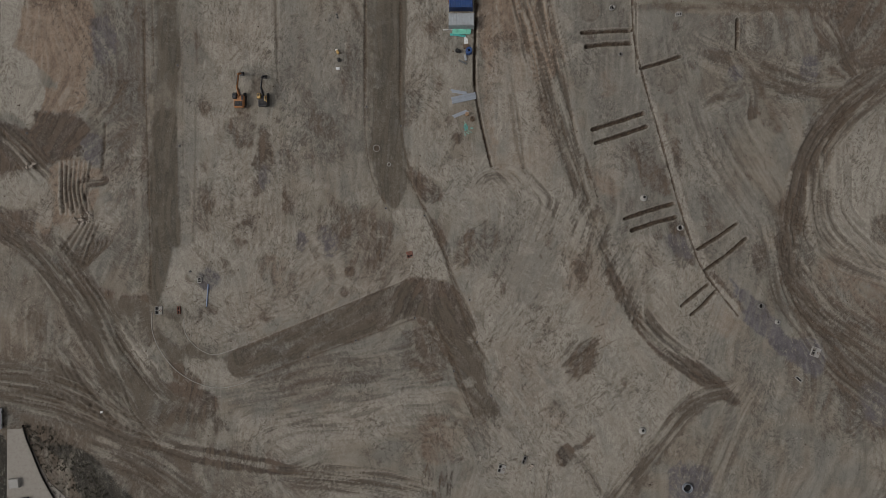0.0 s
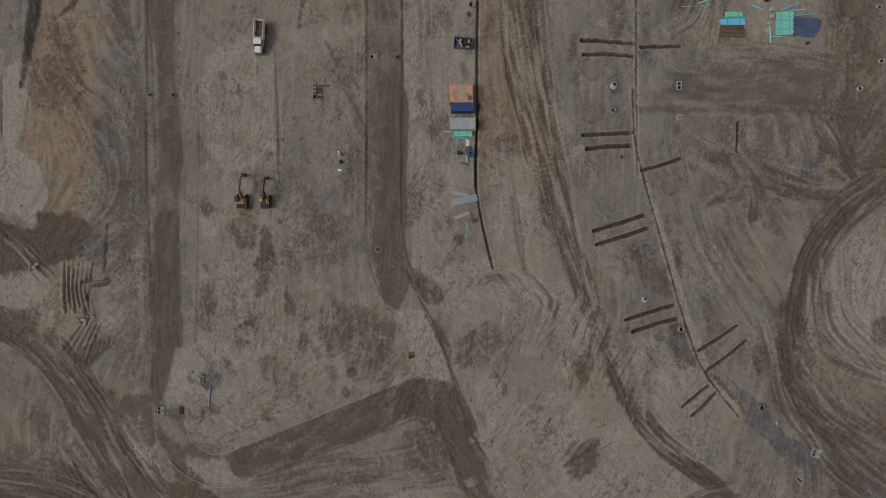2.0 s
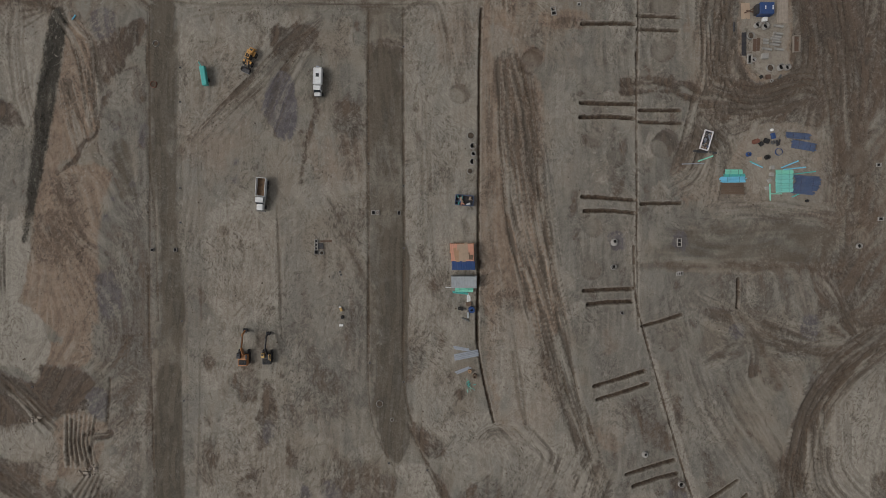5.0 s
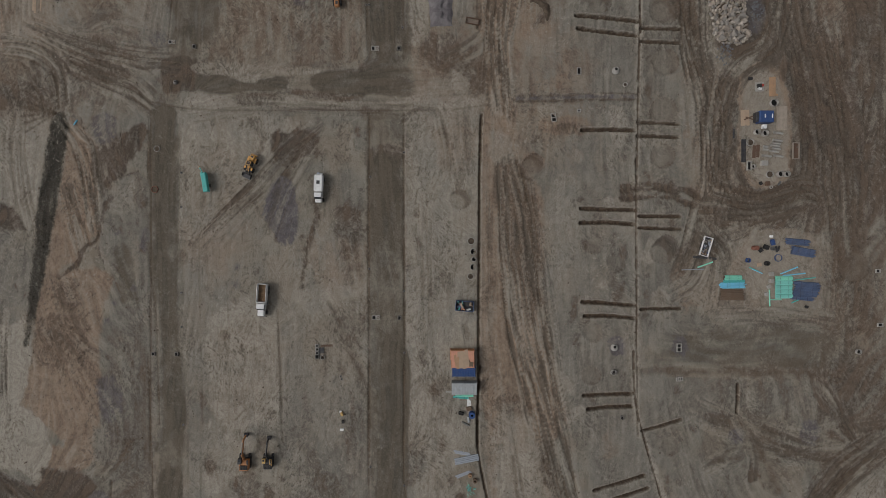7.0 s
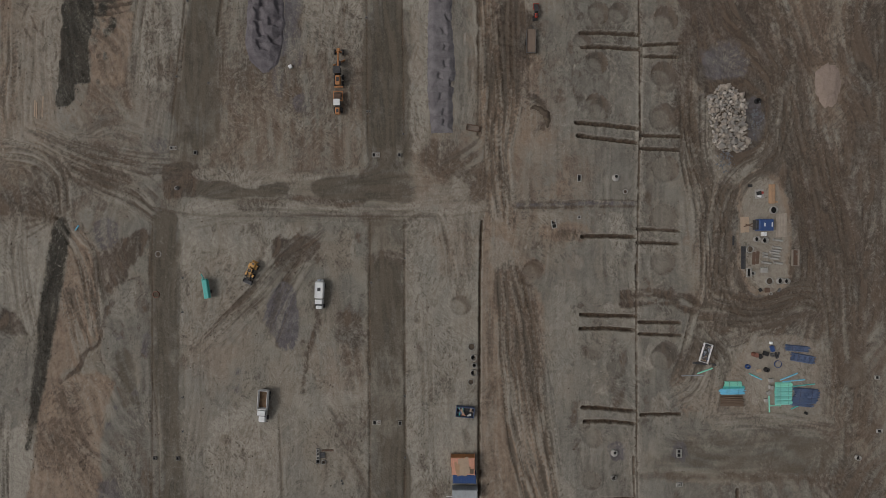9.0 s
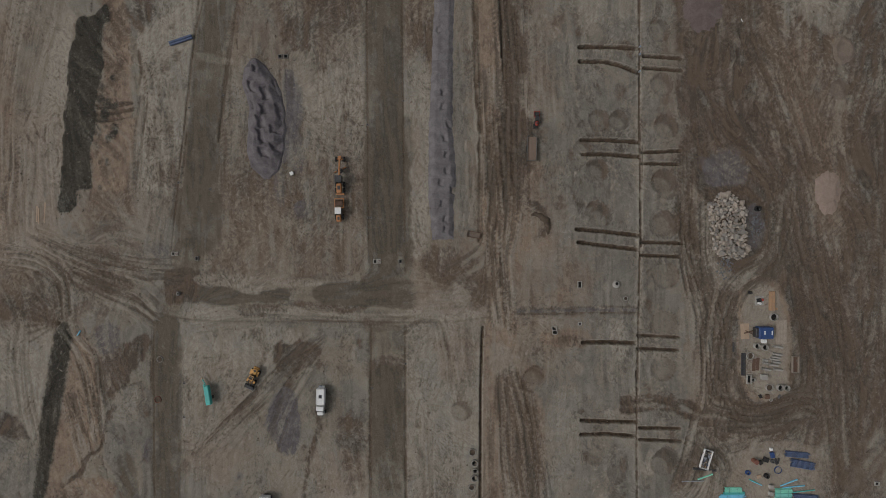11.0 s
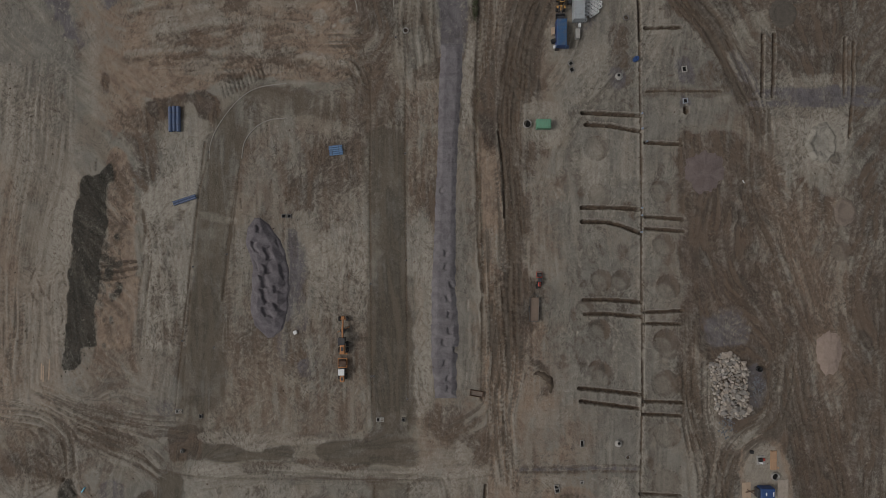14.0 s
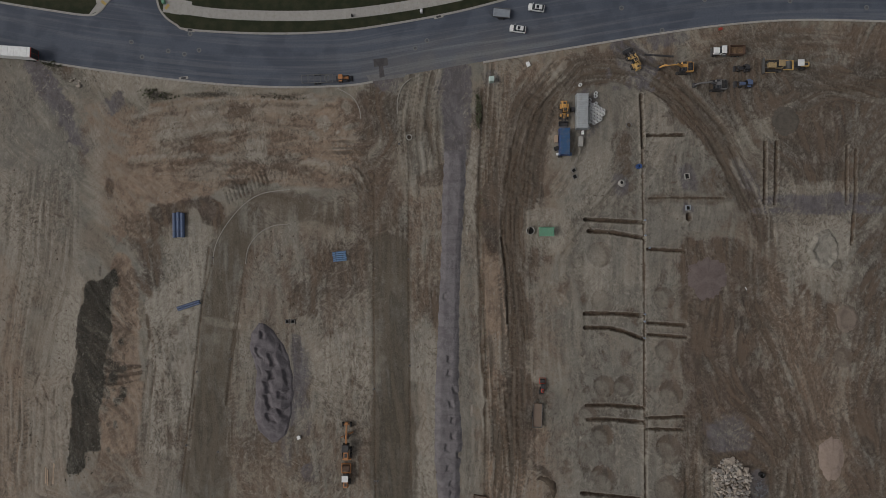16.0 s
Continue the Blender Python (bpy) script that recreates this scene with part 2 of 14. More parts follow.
M_GROUND = ground_material()
M_ASPHALT = asphalt_material()
M_GRASS = grass_material()
M_GRAVEL = gravel_material("purple_gravel", (0.178, 0.163, 0.166), (0.136, 0.123, 0.126))
M_GRAVEL_DAMP = gravel_material("damp_gravel", (0.152, 0.136, 0.142), (0.112, 0.100, 0.105))
M_PAD = plain("tan_concrete", (0.285, 0.258, 0.222), 0.85, dirt=0.35, bump=0.01)
M_CONC = plain("concrete", (0.34, 0.325, 0.30), 0.85, dirt=0.45, bump=0.01)
M_COLLAR = plain("dusty_collar", (0.135, 0.142, 0.150), 0.85, dirt=0.4)
M_IRON = plain("cast_iron", (0.075, 0.080, 0.090), 0.75, dirt=0.4)
M_CONC_PALE = plain("pale_concrete", (0.345, 0.33, 0.305), 0.85, dirt=0.3, bump=0.01)
M_CONC_DARK = plain("damp_concrete", (0.19, 0.18, 0.17), 0.85, dirt=0.4, bump=0.01)
# near-black, for the shade inside openings
M_HOLE_SHADE = plain("hole_shade", (0.012, 0.012, 0.012), 0.9, dirt=0.05)
M_BRICK_RED = plain("red_iron", (0.20, 0.085, 0.06), 0.8)
M_WHITE = plain("white_paint", (0.74, 0.74, 0.73), 0.4, dirt=0.18)
M_ORANGE = plain("orange_paint", (0.42, 0.185, 0.07), 0.5, dirt=0.4)
M_DUSTY = plain("dusty_orange_paint", (0.50, 0.27, 0.13), 0.6, dirt=0.35)
M_YELLOW = plain("yellow_paint", (0.52, 0.335, 0.12), 0.5, dirt=0.5)
M_LOADER = plain("orange_yellow_paint", (0.60, 0.325, 0.095), 0.45, dirt=0.3)
M_MUDDY = plain("muddy_yellow_paint", (0.36, 0.26, 0.13), 0.7, dirt=0.6)
M_BLACK = plain("black_rubber", (0.022, 0.022, 0.023), 0.75, dirt=0.25)
M_STEEL = plain("dusty_steel", (0.17, 0.17, 0.17), 0.5, 0.6, dirt=0.4)
M_DARK = plain("dark_steel", (0.05, 0.05, 0.055), 0.55, 0.3, dirt=0.3)
M_GLASS = plain("dark_glass", (0.02, 0.026, 0.032), 0.12, dirt=0.12)
M_GLASS.node_tree.nodes["Principled BSDF"].inputs["Specular IOR Level"].default_value = 0.5
M_BLUE_FADED = plain("faded_blue_paint", (0.040, 0.095, 0.195), 0.5, dirt=0.4)
M_BLUE = plain("blue_paint", (0.030, 0.070, 0.195), 0.45, dirt=0.2)
M_NAVY = plain("navy_plastic", (0.090, 0.125, 0.215), 0.5, dirt=0.2)
M_SKYBLUE = plain("light_blue_pipe", (0.20, 0.58, 0.78), 0.45, dirt=0.2)
M_MINT = plain("mint_pipe", (0.25, 0.66, 0.58), 0.45, dirt=0.2)
M_MAT_DRY = plain("dry_grey_timber", (0.36, 0.305, 0.25), 0.85, dirt=0.4)
M_MAT = plain("grey_timber", (0.25, 0.215, 0.18), 0.85, dirt=0.45)
M_PINKFILL = gravel_material("pink_fill", (0.158, 0.127, 0.117), (0.132, 0.104, 0.096))
M_TANFILL = gravel_material("tan_fill", (0.200, 0.162, 0.132), (0.170, 0.136, 0.110))
M_PALEFILL = gravel_material("pale_fill", (0.285, 0.262, 0.222), (0.195, 0.178, 0.150))
M_BLUESTONE = plain("blue_grey_rock", (0.14, 0.142, 0.152), 0.85, dirt=0.35)
M_GREYFILL = gravel_material("grey_fill", (0.108, 0.094, 0.078), (0.086, 0.075, 0.062))
M_CLOD = gravel_material("brown_clod", (0.135, 0.106, 0.080), (0.100, 0.078, 0.058))
M_PINKTAN = gravel_material("pink_tan_fill", (0.290, 0.225, 0.185), (0.255, 0.198, 0.162))
M_DECK = plain("worn_red_deck", (0.21, 0.155, 0.12), 0.85, dirt=0.5)
M_KERB = plain("dusty_kerb", (0.29, 0.272, 0.238), 0.85, dirt=0.5)
M_PALEBLUE = plain("faded_blue_pipe", (0.27, 0.34, 0.50), 0.5, dirt=0.3)
M_STEELBLUE = plain("steel_blue_pipe", (0.13, 0.22, 0.36), 0.45, dirt=0.15)
M_PALEGREEN = plain("pale_green_plastic", (0.46, 0.56, 0.52), 0.5, dirt=0.15)
M_TEAL = plain("teal_paint", (0.09, 0.47, 0.43), 0.5, dirt=0.2)
M_GREEN = plain("green_pipe", (0.26, 0.70, 0.54), 0.45, dirt=0.2)
M_GREENBOX = plain("green_paint", (0.13, 0.29, 0.19), 0.5, dirt=0.25)
M_RED = plain("red_paint", (0.34, 0.045, 0.03), 0.5, dirt=0.2)
M_WOOD = plain("raw_timber", (0.40, 0.25, 0.15), 0.8, dirt=0.3)
M_WOOD_DARK = plain("weathered_timber", (0.14, 0.095, 0.065), 0.85, dirt=0.35)
M_RUST = plain("rusty_steel", (0.135, 0.082, 0.058), 0.8, 0.2, dirt=0.4)
M_GALV = plain("galvanised_steel", (0.34, 0.37, 0.41), 0.45, 0.4, dirt=0.25)
M_ROOF = plain("grey_roof_sheet", (0.36, 0.38, 0.39), 0.6, dirt=0.3)
M_PLY = plain("plywood", (0.42, 0.31, 0.22), 0.8, dirt=0.3)
M_SALMON = plain("salmon_tarp", (0.60, 0.30, 0.205), 0.7, dirt=0.25)
M_STONE = plain("broken_concrete", (0.345, 0.295, 0.245), 0.9, dirt=0.45, grain=2.0, bump=0.03)
M_STONE_GREY = plain("grey_concrete", (0.26, 0.24, 0.215), 0.9, dirt=0.4, grain=2.0, bump=0.03)
M_STONE_PALE = plain("pale_rock", (0.43, 0.385, 0.335), 0.9, dirt=0.35, grain=2.0, bump=0.03)
M_EARTH = gravel_material("loose_earth", (0.110, 0.086, 0.064), (0.070, 0.053, 0.040))
M_LOAD = gravel_material("truck_bed_soil", (0.20, 0.13, 0.08), (0.12, 0.08, 0.052))

# ---- the ground: one sheet, fine over the site, coarse to the horizon ----
STEP = 0.28
CORE_X = np.arange(-126.0, 126.0 + STEP / 2, STEP)
CORE_Y = np.arange(-78.0, 296.0 + STEP / 2, STEP)
FAR = np.array([1.0, 3, 8, 20, 50, 120, 300, 700, 1500, 3000])
XS = np.concatenate([CORE_X[0] - FAR[::-1], CORE_X, CORE_X[-1] + FAR])
YS = np.concatenate([CORE_Y[0] - FAR[::-1], CORE_Y, CORE_Y[-1] + FAR])
NX, NY = len(XS), len(YS)
HEIGHT = np.zeros((NY, NX))
# damp and rut also carry shade coloured into trench floors and dish edges
NAMES = ("damp", "clay", "pale", "ash", "stone", "scrub", "rut", "road")
SOIL = {n: np.zeros((NY, NX), dtype=np.float32) for n in NAMES}


def fuzz(cell_x, cell_y=None, seed=0):
    """Smooth noise from -1 to 1 over the sheet, its cells so many metres wide."""
    cell_y = cell_y or cell_x
    r = np.random.default_rng(seed)
    gx = np.clip((XS - CORE_X[0]) / cell_x, 0, (CORE_X[-1] - CORE_X[0]) / cell_x)
    gy = np.clip((YS - CORE_Y[0]) / cell_y, 0, (CORE_Y[-1] - CORE_Y[0]) / cell_y)
    grid = r.uniform(-1, 1, (int(gy.max()) + 3, int(gx.max()) + 3))
    ix, iy = gx.astype(int), gy.astype(int)
    fx, fy = gx - ix, gy - iy
    fx, fy = fx * fx * (3 - 2 * fx), (fy * fy * (3 - 2 * fy))[:, None]
    rows0, rows1 = grid[iy], grid[iy + 1]
    a = rows0[:, ix] * (1 - fx) + rows0[:, ix + 1] * fx
    b = rows1[:, ix] * (1 - fx) + rows1[:, ix + 1] * fx
    return a * (1 - fy) + b * fy


F_SMALL, F_MID, F_WIDE = fuzz(0.9, seed=1), fuzz(2.8, seed=2), fuzz(9.0, seed=3)
# the way in which blades and wheels have combed the earth, as a doubled angle
LOTS = ((XS > -82) & (XS < 62))[None, :] & ((YS > 0) & (YS < 226))[:, None]
TURN = radians(90) + np.where(LOTS, 0.12, 0.5) * F_WIDE + np.where(LOTS, 0.15, 0.9) * fuzz(34.0, seed=5)
COMB_C, COMB_S = np.cos(2 * TURN), np.sin(2 * TURN)
COMB_W = 0.20 + 0.20 * fuzz(14.0, seed=6)
TANGENT = {}
F_EDGE = 0.45 * F_SMALL + 0.6 * F_MID + 0.5 * F_WIDE


def window(pts, margin):
    xs, ys = [p[0] for p in pts], [p[1] for p in pts]
    i0, i1 = np.searchsorted(XS, (min(xs) - margin, max(xs) + margin))
    j0, j1 = np.searchsorted(YS, (min(ys) - margin, max(ys) + margin))
    return slice(j0, j1), slice(i0, i1)


def smooth(pts, n=8, closed=False):
    """A Catmull-Rom curve through the points."""
    p = [Vector((*q, 0)) for q in pts]
    out = []
    count = len(p) if closed else len(p) - 1
    for i in range(count):
        if closed:
            a, b, c, d = p[i - 1], p[i], p[(i + 1) % len(p)], p[(i + 2) % len(p)]
        else:
            a, b, c, d = p[max(i - 1, 0)], p[i], p[i + 1], p[min(i + 2, len(p) - 1)]
        for s in range(n):
            t = s / n
            q = 0.5 * (2 * b + (c - a) * t + (2 * a - 5 * b + 4 * c - d) * t * t + (3 * b - a - 3 * c + d) * t ** 3)
            out.append((q.x, q.y))
    if not closed:
        out.append((p[-1].x, p[-1].y))
    return out


def along(pts, sl):
    """Distance to a line, side of it (signed) and the length run, over a window."""
    X, Y = XS[sl[1]][None, :], YS[sl[0]][:, None]
    best = np.full((Y.shape[0], X.shape[1]), 1e9)
    side, run = np.zeros_like(best), np.zeros_like(best)
    co2, si2 = np.zeros_like(best), np.zeros_like(best)
    done = 0.0
    for (ax, ay), (bx, by) in zip(pts[:-1], pts[1:]):
        ux, uy = bx - ax, by - ay
        n = math.hypot(ux, uy) or 1e-6
        ux, uy = ux / n, uy / n
        s = np.clip((X - ax) * ux + (Y - ay) * uy, 0, n)
        dx, dy = X - ax - s * ux, Y - ay - s * uy
        d = np.hypot(dx, dy)
        near = d < best
        best = np.where(near, d, best)
        side = np.where(near, np.sign(ux * dy - uy * dx) * d, side)
        run = np.where(near, done + s, run)
        co2 = np.where(near, ux * ux - uy * uy, co2)
        si2 = np.where(near, 2 * ux * uy, si2)
        done += n
    TANGENT["co2"], TANGENT["si2"] = co2, si2
    return best, side, run, done


def lay(name, sl, a):
    """Lay a soil over what lies there already."""
    a = np.clip(a, 0, 1).astype(np.float32)
    for n in NAMES:
        if n == name:
            SOIL[n][sl] = SOIL[n][sl] + (1 - SOIL[n][sl]) * a
        elif name not in ("rut", "damp") or n == "pale":
            SOIL[n][sl] *= 1 - a


def step(d, soft):
    q = np.clip(0.5 + d / soft, 0, 1)
    return q * q * (3 - 2 * q)


def band(name, pts, width, amount=1.0, soft=1.0, rough=0.8, raise_by=0.0, curve=True):
    """A strip of soil along a line."""
    pts = smooth(pts) if curve and len(pts) > 2 else pts
    sl = window(pts, width / 2 + soft + 2)
    d, _, _, _ = along(pts, sl)
    a = step(width / 2 - d + rough * F_EDGE[sl], soft)
    lay(name, sl, amount * a)
    HEIGHT[sl] += raise_by * a


def patch(name, pts, amount=1.0, soft=1.2, rough=1.0, raise_by=0.0, curve=True):
    """A field of soil inside an outline."""
    pts = smooth(pts, 5, True) if curve else list(pts)
    loop = pts + [pts[0]]
    sl = window(pts, soft + 3)
    d, _, _, _ = along(loop, sl)
    X, Y = XS[sl[1]][None, :], YS[sl[0]][:, None]
    inside = np.zeros(d.shape, dtype=bool)
    for (ax, ay), (bx, by) in zip(loop[:-1], loop[1:]):
        if ay != by:
            inside ^= ((ay > Y) != (by > Y)) & (X < (bx - ax) * (Y - ay) / (by - ay) + ax)
    a = step(np.where(inside, d, -d) + rough * F_EDGE[sl], soft)
    lay(name, sl, amount * a)
    HEIGHT[sl] += raise_by * a


def spot(name, x, y, r, amount=1.0, stretch=1.0, turn=0.0, soft=0.85, rough=0.5, raise_by=0.0):
    """A round or oval field of soil; stretch lengthens it along its own y."""
    sl = window([(x, y)], r * max(stretch, 1) + soft + 1.5)
    X, Y = XS[sl[1]][None, :] - x, YS[sl[0]][:, None] - y
    c, s = math.cos(radians(turn)), math.sin(radians(turn))
    d = np.hypot(X * c + Y * s, (Y * c - X * s) / stretch)
    a = step(r - d + rough * F_EDGE[sl], soft)
    lay(name, sl, amount * a)
    HEIGHT[sl] += raise_by * a


def ruts(pts, width, amount=0.8, lines=6, deep=0.05, seed=0, name="rut"):
    """Wheel and chain tracks that run side by side along a line."""
    pts = smooth(pts) if len(pts) > 2 else pts
    sl = window(pts, width / 2 + 1.0)
    d, side, run, total = along(pts, sl)
    r = np.random.default_rng(seed * 31 + int(width * 10) + len(pts))
    a = np.zeros_like(d)
    wave = 0.35 * F_WIDE[sl] + 0.12 * F_MID[sl]
    for _ in range(int(lines * 1.5)):
        off = r.uniform(-0.5, 0.5) * width * 0.86
        wide = r.uniform(0.13, 0.36)
        slope = r.uniform(-0.12, 0.12) * width / max(total, 1)
        lo = r.uniform(-0.2, 0.35) * total
        hi = r.uniform(0.65, 1.2) * total
        gate = step(run - lo, 6.0) * step(hi - run, 6.0)
        one = step(wide - np.abs(side - off - slope * run + wave), 0.34) * gate * r.uniform(0.5, 1.0)
        a = np.maximum(a, one)
    ends = step(run - 0.6, 2.0) * step(total - 0.6 - run, 2.0)
    a *= ends * np.clip(0.85 + 0.5 * F_MID[sl], 0, 1)
    lay(name, sl, min(1.0, 1.2 * amount) * a)
    HEIGHT[sl] -= 1.6 * deep * a
    HEIGHT[sl] += 0.4 * deep * step(width / 2 - d, 1.0) * F_SMALL[sl]
    w = step(width / 2 + 1.2 - d, 3.0)
    COMB_C[sl] = COMB_C[sl] * (1 - w) + TANGENT["co2"] * w
    COMB_S[sl] = COMB_S[sl] * (1 - w) + TANGENT["si2"] * w
    COMB_W[sl] = np.maximum(COMB_W[sl], min(1.0, 1.3 * amount) * step(width / 2 + 0.4 - d, 1.6))


def scrapes(loop, n, angle, spread, seed, name="rut", long=2.2, wide=0.35, amount=0.7):
    """Short strokes of a bucket's teeth, strewn over a field."""
    r = np.random.default_rng(seed)
    xs, ys = [p[0] for p in loop], [p[1] for p in loop]
    for _ in range(n):
        x, y = r.uniform(min(xs), max(xs)), r.uniform(min(ys), max(ys))
        a, l = radians(angle + r.normal(0, spread)), long * r.uniform(0.5, 1.5)
        dx, dy = 0.5 * l * math.cos(a), 0.5 * l * math.sin(a)
        band(name, [(x - dx, y - dy), (x, y), (x + dx, y + dy)], wide * r.uniform(0.6, 1.4), amount * r.uniform(0.5, 1), 0.4, 0.1, -0.06)


def comb(cell, reach, seed):
    """White noise drawn out along the combing: scrapes and faint tracks, about 0.5 +- 0.2."""
    w = fuzz(cell, seed=seed).astype(np.float32)
    th = 0.5 * np.arctan2(COMB_S, COMB_C).astype(np.float32)
    vx, vy = np.cos(th).ravel(), np.sin(th).ravel()
    flat = w.ravel()
    jy, jx = np.meshgrid(np.arange(NY, dtype=np.float32), np.arange(NX, dtype=np.float32), indexing="ij")
    total = np.zeros(NX * NY, dtype=np.float32)
    for sign in (1, -1):
        px, py = jx.ravel().copy(), jy.ravel().copy()
        dx, dy = sign * vx, sign * vy
        for k in range(reach):
            at = np.clip(np.rint(py), 0, NY - 1).astype(np.int32) * NX + np.clip(np.rint(px), 0, NX - 1).astype(np.int32)
            total += flat[at] * (1 - 0.6 * k / reach)
            ax, ay = vx[at], vy[at]
            flip = np.where(ax * dx + ay * dy < 0, -1, 1).astype(np.float32)
            dx, dy = ax * flip, ay * flip
            px += 1.3 * dx
            py += 1.3 * dy
    total -= total.mean()
    return np.clip(0.5 + 0.2 * total / total.std(), 0, 1).reshape(NY, NX)


def trench(pts, width=0.95, depth=1.3, spoil=0.12):
    """A narrow cut with steep, crumbling sides, moist earth on its floor and lips, and its shade coloured in."""
    sl = window(pts, width + 2.0)
    d, side, run, total = along(pts, sl)
    e = 0.40 * width - d + 0.10 * F_SMALL[sl]
    a = step(e, 0.30)
    lay("pale", sl, 0.35 * step(e + 0.45, 0.3) * (1 - step(e + 0.12, 0.25)))
    # dark floor: moist earth plus the shade of the cut, as colour
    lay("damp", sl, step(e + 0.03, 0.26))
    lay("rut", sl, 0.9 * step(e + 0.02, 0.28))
    HEIGHT[sl] += 1.2 * spoil * step(e + 0.55, 0.9) * (1 - a) * (1 + F_SMALL[sl]) - 0.85 * depth * a


def calm(x, y, r, stretch=1.0, share=0.85):
    """Smooths the combing and the bumps out of an oval: fresh, loose, settled fill."""
    sl = window([(x, y)], r * max(stretch, 1) + 2)
    X, Y = XS[sl[1]][None, :] - x, YS[sl[0]][:, None] - y
    d = np.hypot(X, Y / stretch) + 0.25 * F_MID[sl]
    a = share * step(r - d, 1.2)
    COMB_W[sl] = COMB_W[sl] * (1 - a) - 0.3 * a
    for g in (G_THIN, G_THICK, G_CLOD):
        g[sl] = g[sl] * (1 - a) + 0.5 * a
    HEIGHT[sl] = HEIGHT[sl] * (1 - a) + float(HEIGHT[sl].mean()) * a


def dish(x, y, r, depth=0.35, tone=0.35, name="pale"):
    """A round load of fill, settled flat, with a low rim and a crescent of painted shade on its eastern edge."""
    calm(x, y, r)
    sl = window([(x, y)], r * 1.6)
    X, Y = XS[sl[1]][None, :] - x, YS[sl[0]][:, None] - y
    d = np.hypot(X, Y) + 0.16 * F_MID[sl] + 0.08 * F_SMALL[sl]
    HEIGHT[sl] += -0.5 * depth * step(r * 0.8 - d, r * 0.9) + 0.12 * np.exp(-((d - r) / 0.5) ** 2)
    disc = step(r - d, 0.5)
    lay(name, sl, min(1.0, 0.6 * tone) * disc)
    lay("damp", sl, 0.20 * disc)
    # shaded eastern side, laid as dark soil colour
    k = math.sin(12.9 * x + 7.1 * y)
    off = np.hypot(X + r * 0.42, Y + r * (0.25 + 0.35 * k)) + 0.2 * F_MID[sl]
    lay("damp", sl, (0.42 + 0.2 * k) * disc * step(off - r * 0.92, 0.7))


def mound(x, y, r, high, stretch=1.0, turn=0.0):
    sl = window([(x, y)], r * max(1, stretch) + 1)
    X, Y = XS[sl[1]][None, :] - x, YS[sl[0]][:, None] - y
    c, s = math.cos(radians(turn)), math.sin(radians(turn))
    d = np.hypot(X * c + Y * s, (Y * c - X * s) / stretch) + 0.25 * F_MID[sl]
    HEIGHT[sl] += high * np.clip(1 - d / r, 0, 1) ** 0.9

# ---- soils over the site ----
def strew(name, loop, n, r, amount, stretch, turn, seed):
    """Small stains and spills of every size, over the box round a field."""
    g = np.random.default_rng(seed)
    xs, ys = [p[0] for p in loop], [p[1] for p in loop]
    for _ in range(n):
        spot(name, g.uniform(min(xs), max(xs)), g.uniform(min(ys), max(ys)), r * float(np.exp(g.normal(0, 0.5))), amount * g.uniform(0.5, 1.3), stretch * g.uniform(0.6, 1.6), turn + g.normal(0, 25), 0.7, 0.9)



# the south-western corner: clay bank, pale sand, wet hollow, haul track
patch("pale", [(-119.3, 62.6), (-108.3, 62.6), (-110.6, 53.9), (-112.4, 46.7), (-115.1, 39.5), (-119.5, 36.6)], 0.7, 2, 1.0)
patch("clay", [(-108.3, 62.6), (-93.0, 62.5), (-90.7, 53.8), (-92.8, 46.6), (-93.2, 35.1), (-99.1, 33.3), (-104.9, 33.9), (-104.1, 38.7), (-101.2, 40.9), (-107.4, 48.1), (-109.4, 53.9)], 0.95, 1.5, 1.0)
patch("damp", [(-107.8, 66.9), (-99.1, 66.9), (-97.1, 61.1), (-97.7, 53.6), (-104.7, 53.9), (-107.6, 58.2)], 0.45, 2, 1.5)
scrapes([(-107.6, 62.6), (-94.4, 62.5), (-94.6, 46.6), (-106.3, 46.7)], 40, 70, 30, 401, "damp", 1.6, 0.35, 0.5)
patch("pale", [(-119.4, 48.2), (-108.4, 48.9), (-104.6, 40.9), (-104.0, 36.5), (-107.9, 29.9), (-112.2, 33.2), (-119.6, 34.8)], 0.95, 0.8, 0.5)
band("ash", [(-113.6, 42.4), (-109.3, 40.2), (-105.4, 40.9)], 1.0, 0.5, 0.6, 0.4)
patch("ash", [(-91.9, 51.7), (-85.8, 53.1), (-77.7, 45.1), (-77.7, 32.9), (-85.9, 35.8), (-91.7, 36.2)], 0.95, 1.2, 1.0)
patch("stone", [(-91.6, 49.5), (-85.8, 48.8), (-80.7, 43.7), (-85.8, 42.3), (-90.2, 43.0)], 0.35, 2, 1.0)
patch("ash", [(-88.6, 62.5), (-76.7, 62.4), (-76.8, 46.6), (-83.6, 50.9), (-89.0, 53.8)], 0.75, 3, 2)
patch("pale", [(-86.5, 56.7), (-82.1, 56.0), (-82.1, 52.4), (-86.1, 52.4)], 0.8, 1, 1.0)
strew("damp", [(-88.7, 49.5), (-78.5, 49.5), (-78.8, 10.4), (-87.5, 10.4)], 22, 0.8, 0.3, 2.08, 0, 402)
patch("ash", [(-88.1, 35.1), (-77.4, 35.0), (-77.7, -1.2), (-87.6, -1.2)], 0.7, 3, 2)
strew("pale", [(-88.2, 24.9), (-77.5, 24.9), (-77.7, -1.2), (-87.6, -1.2)], 14, 1.2, 0.6, 1.5, 0, 403)
patch("damp", [(-119.6, 33.0), (-108.6, 29.3), (-106.4, 34.1), (-98.8, 33.2), (-93.2, 31.2), (-93.6, 23.5), (-98.9, 21.2), (-106.2, 19.1), (-119.7, 17.4)], 0.95, 1.5, 1.0)
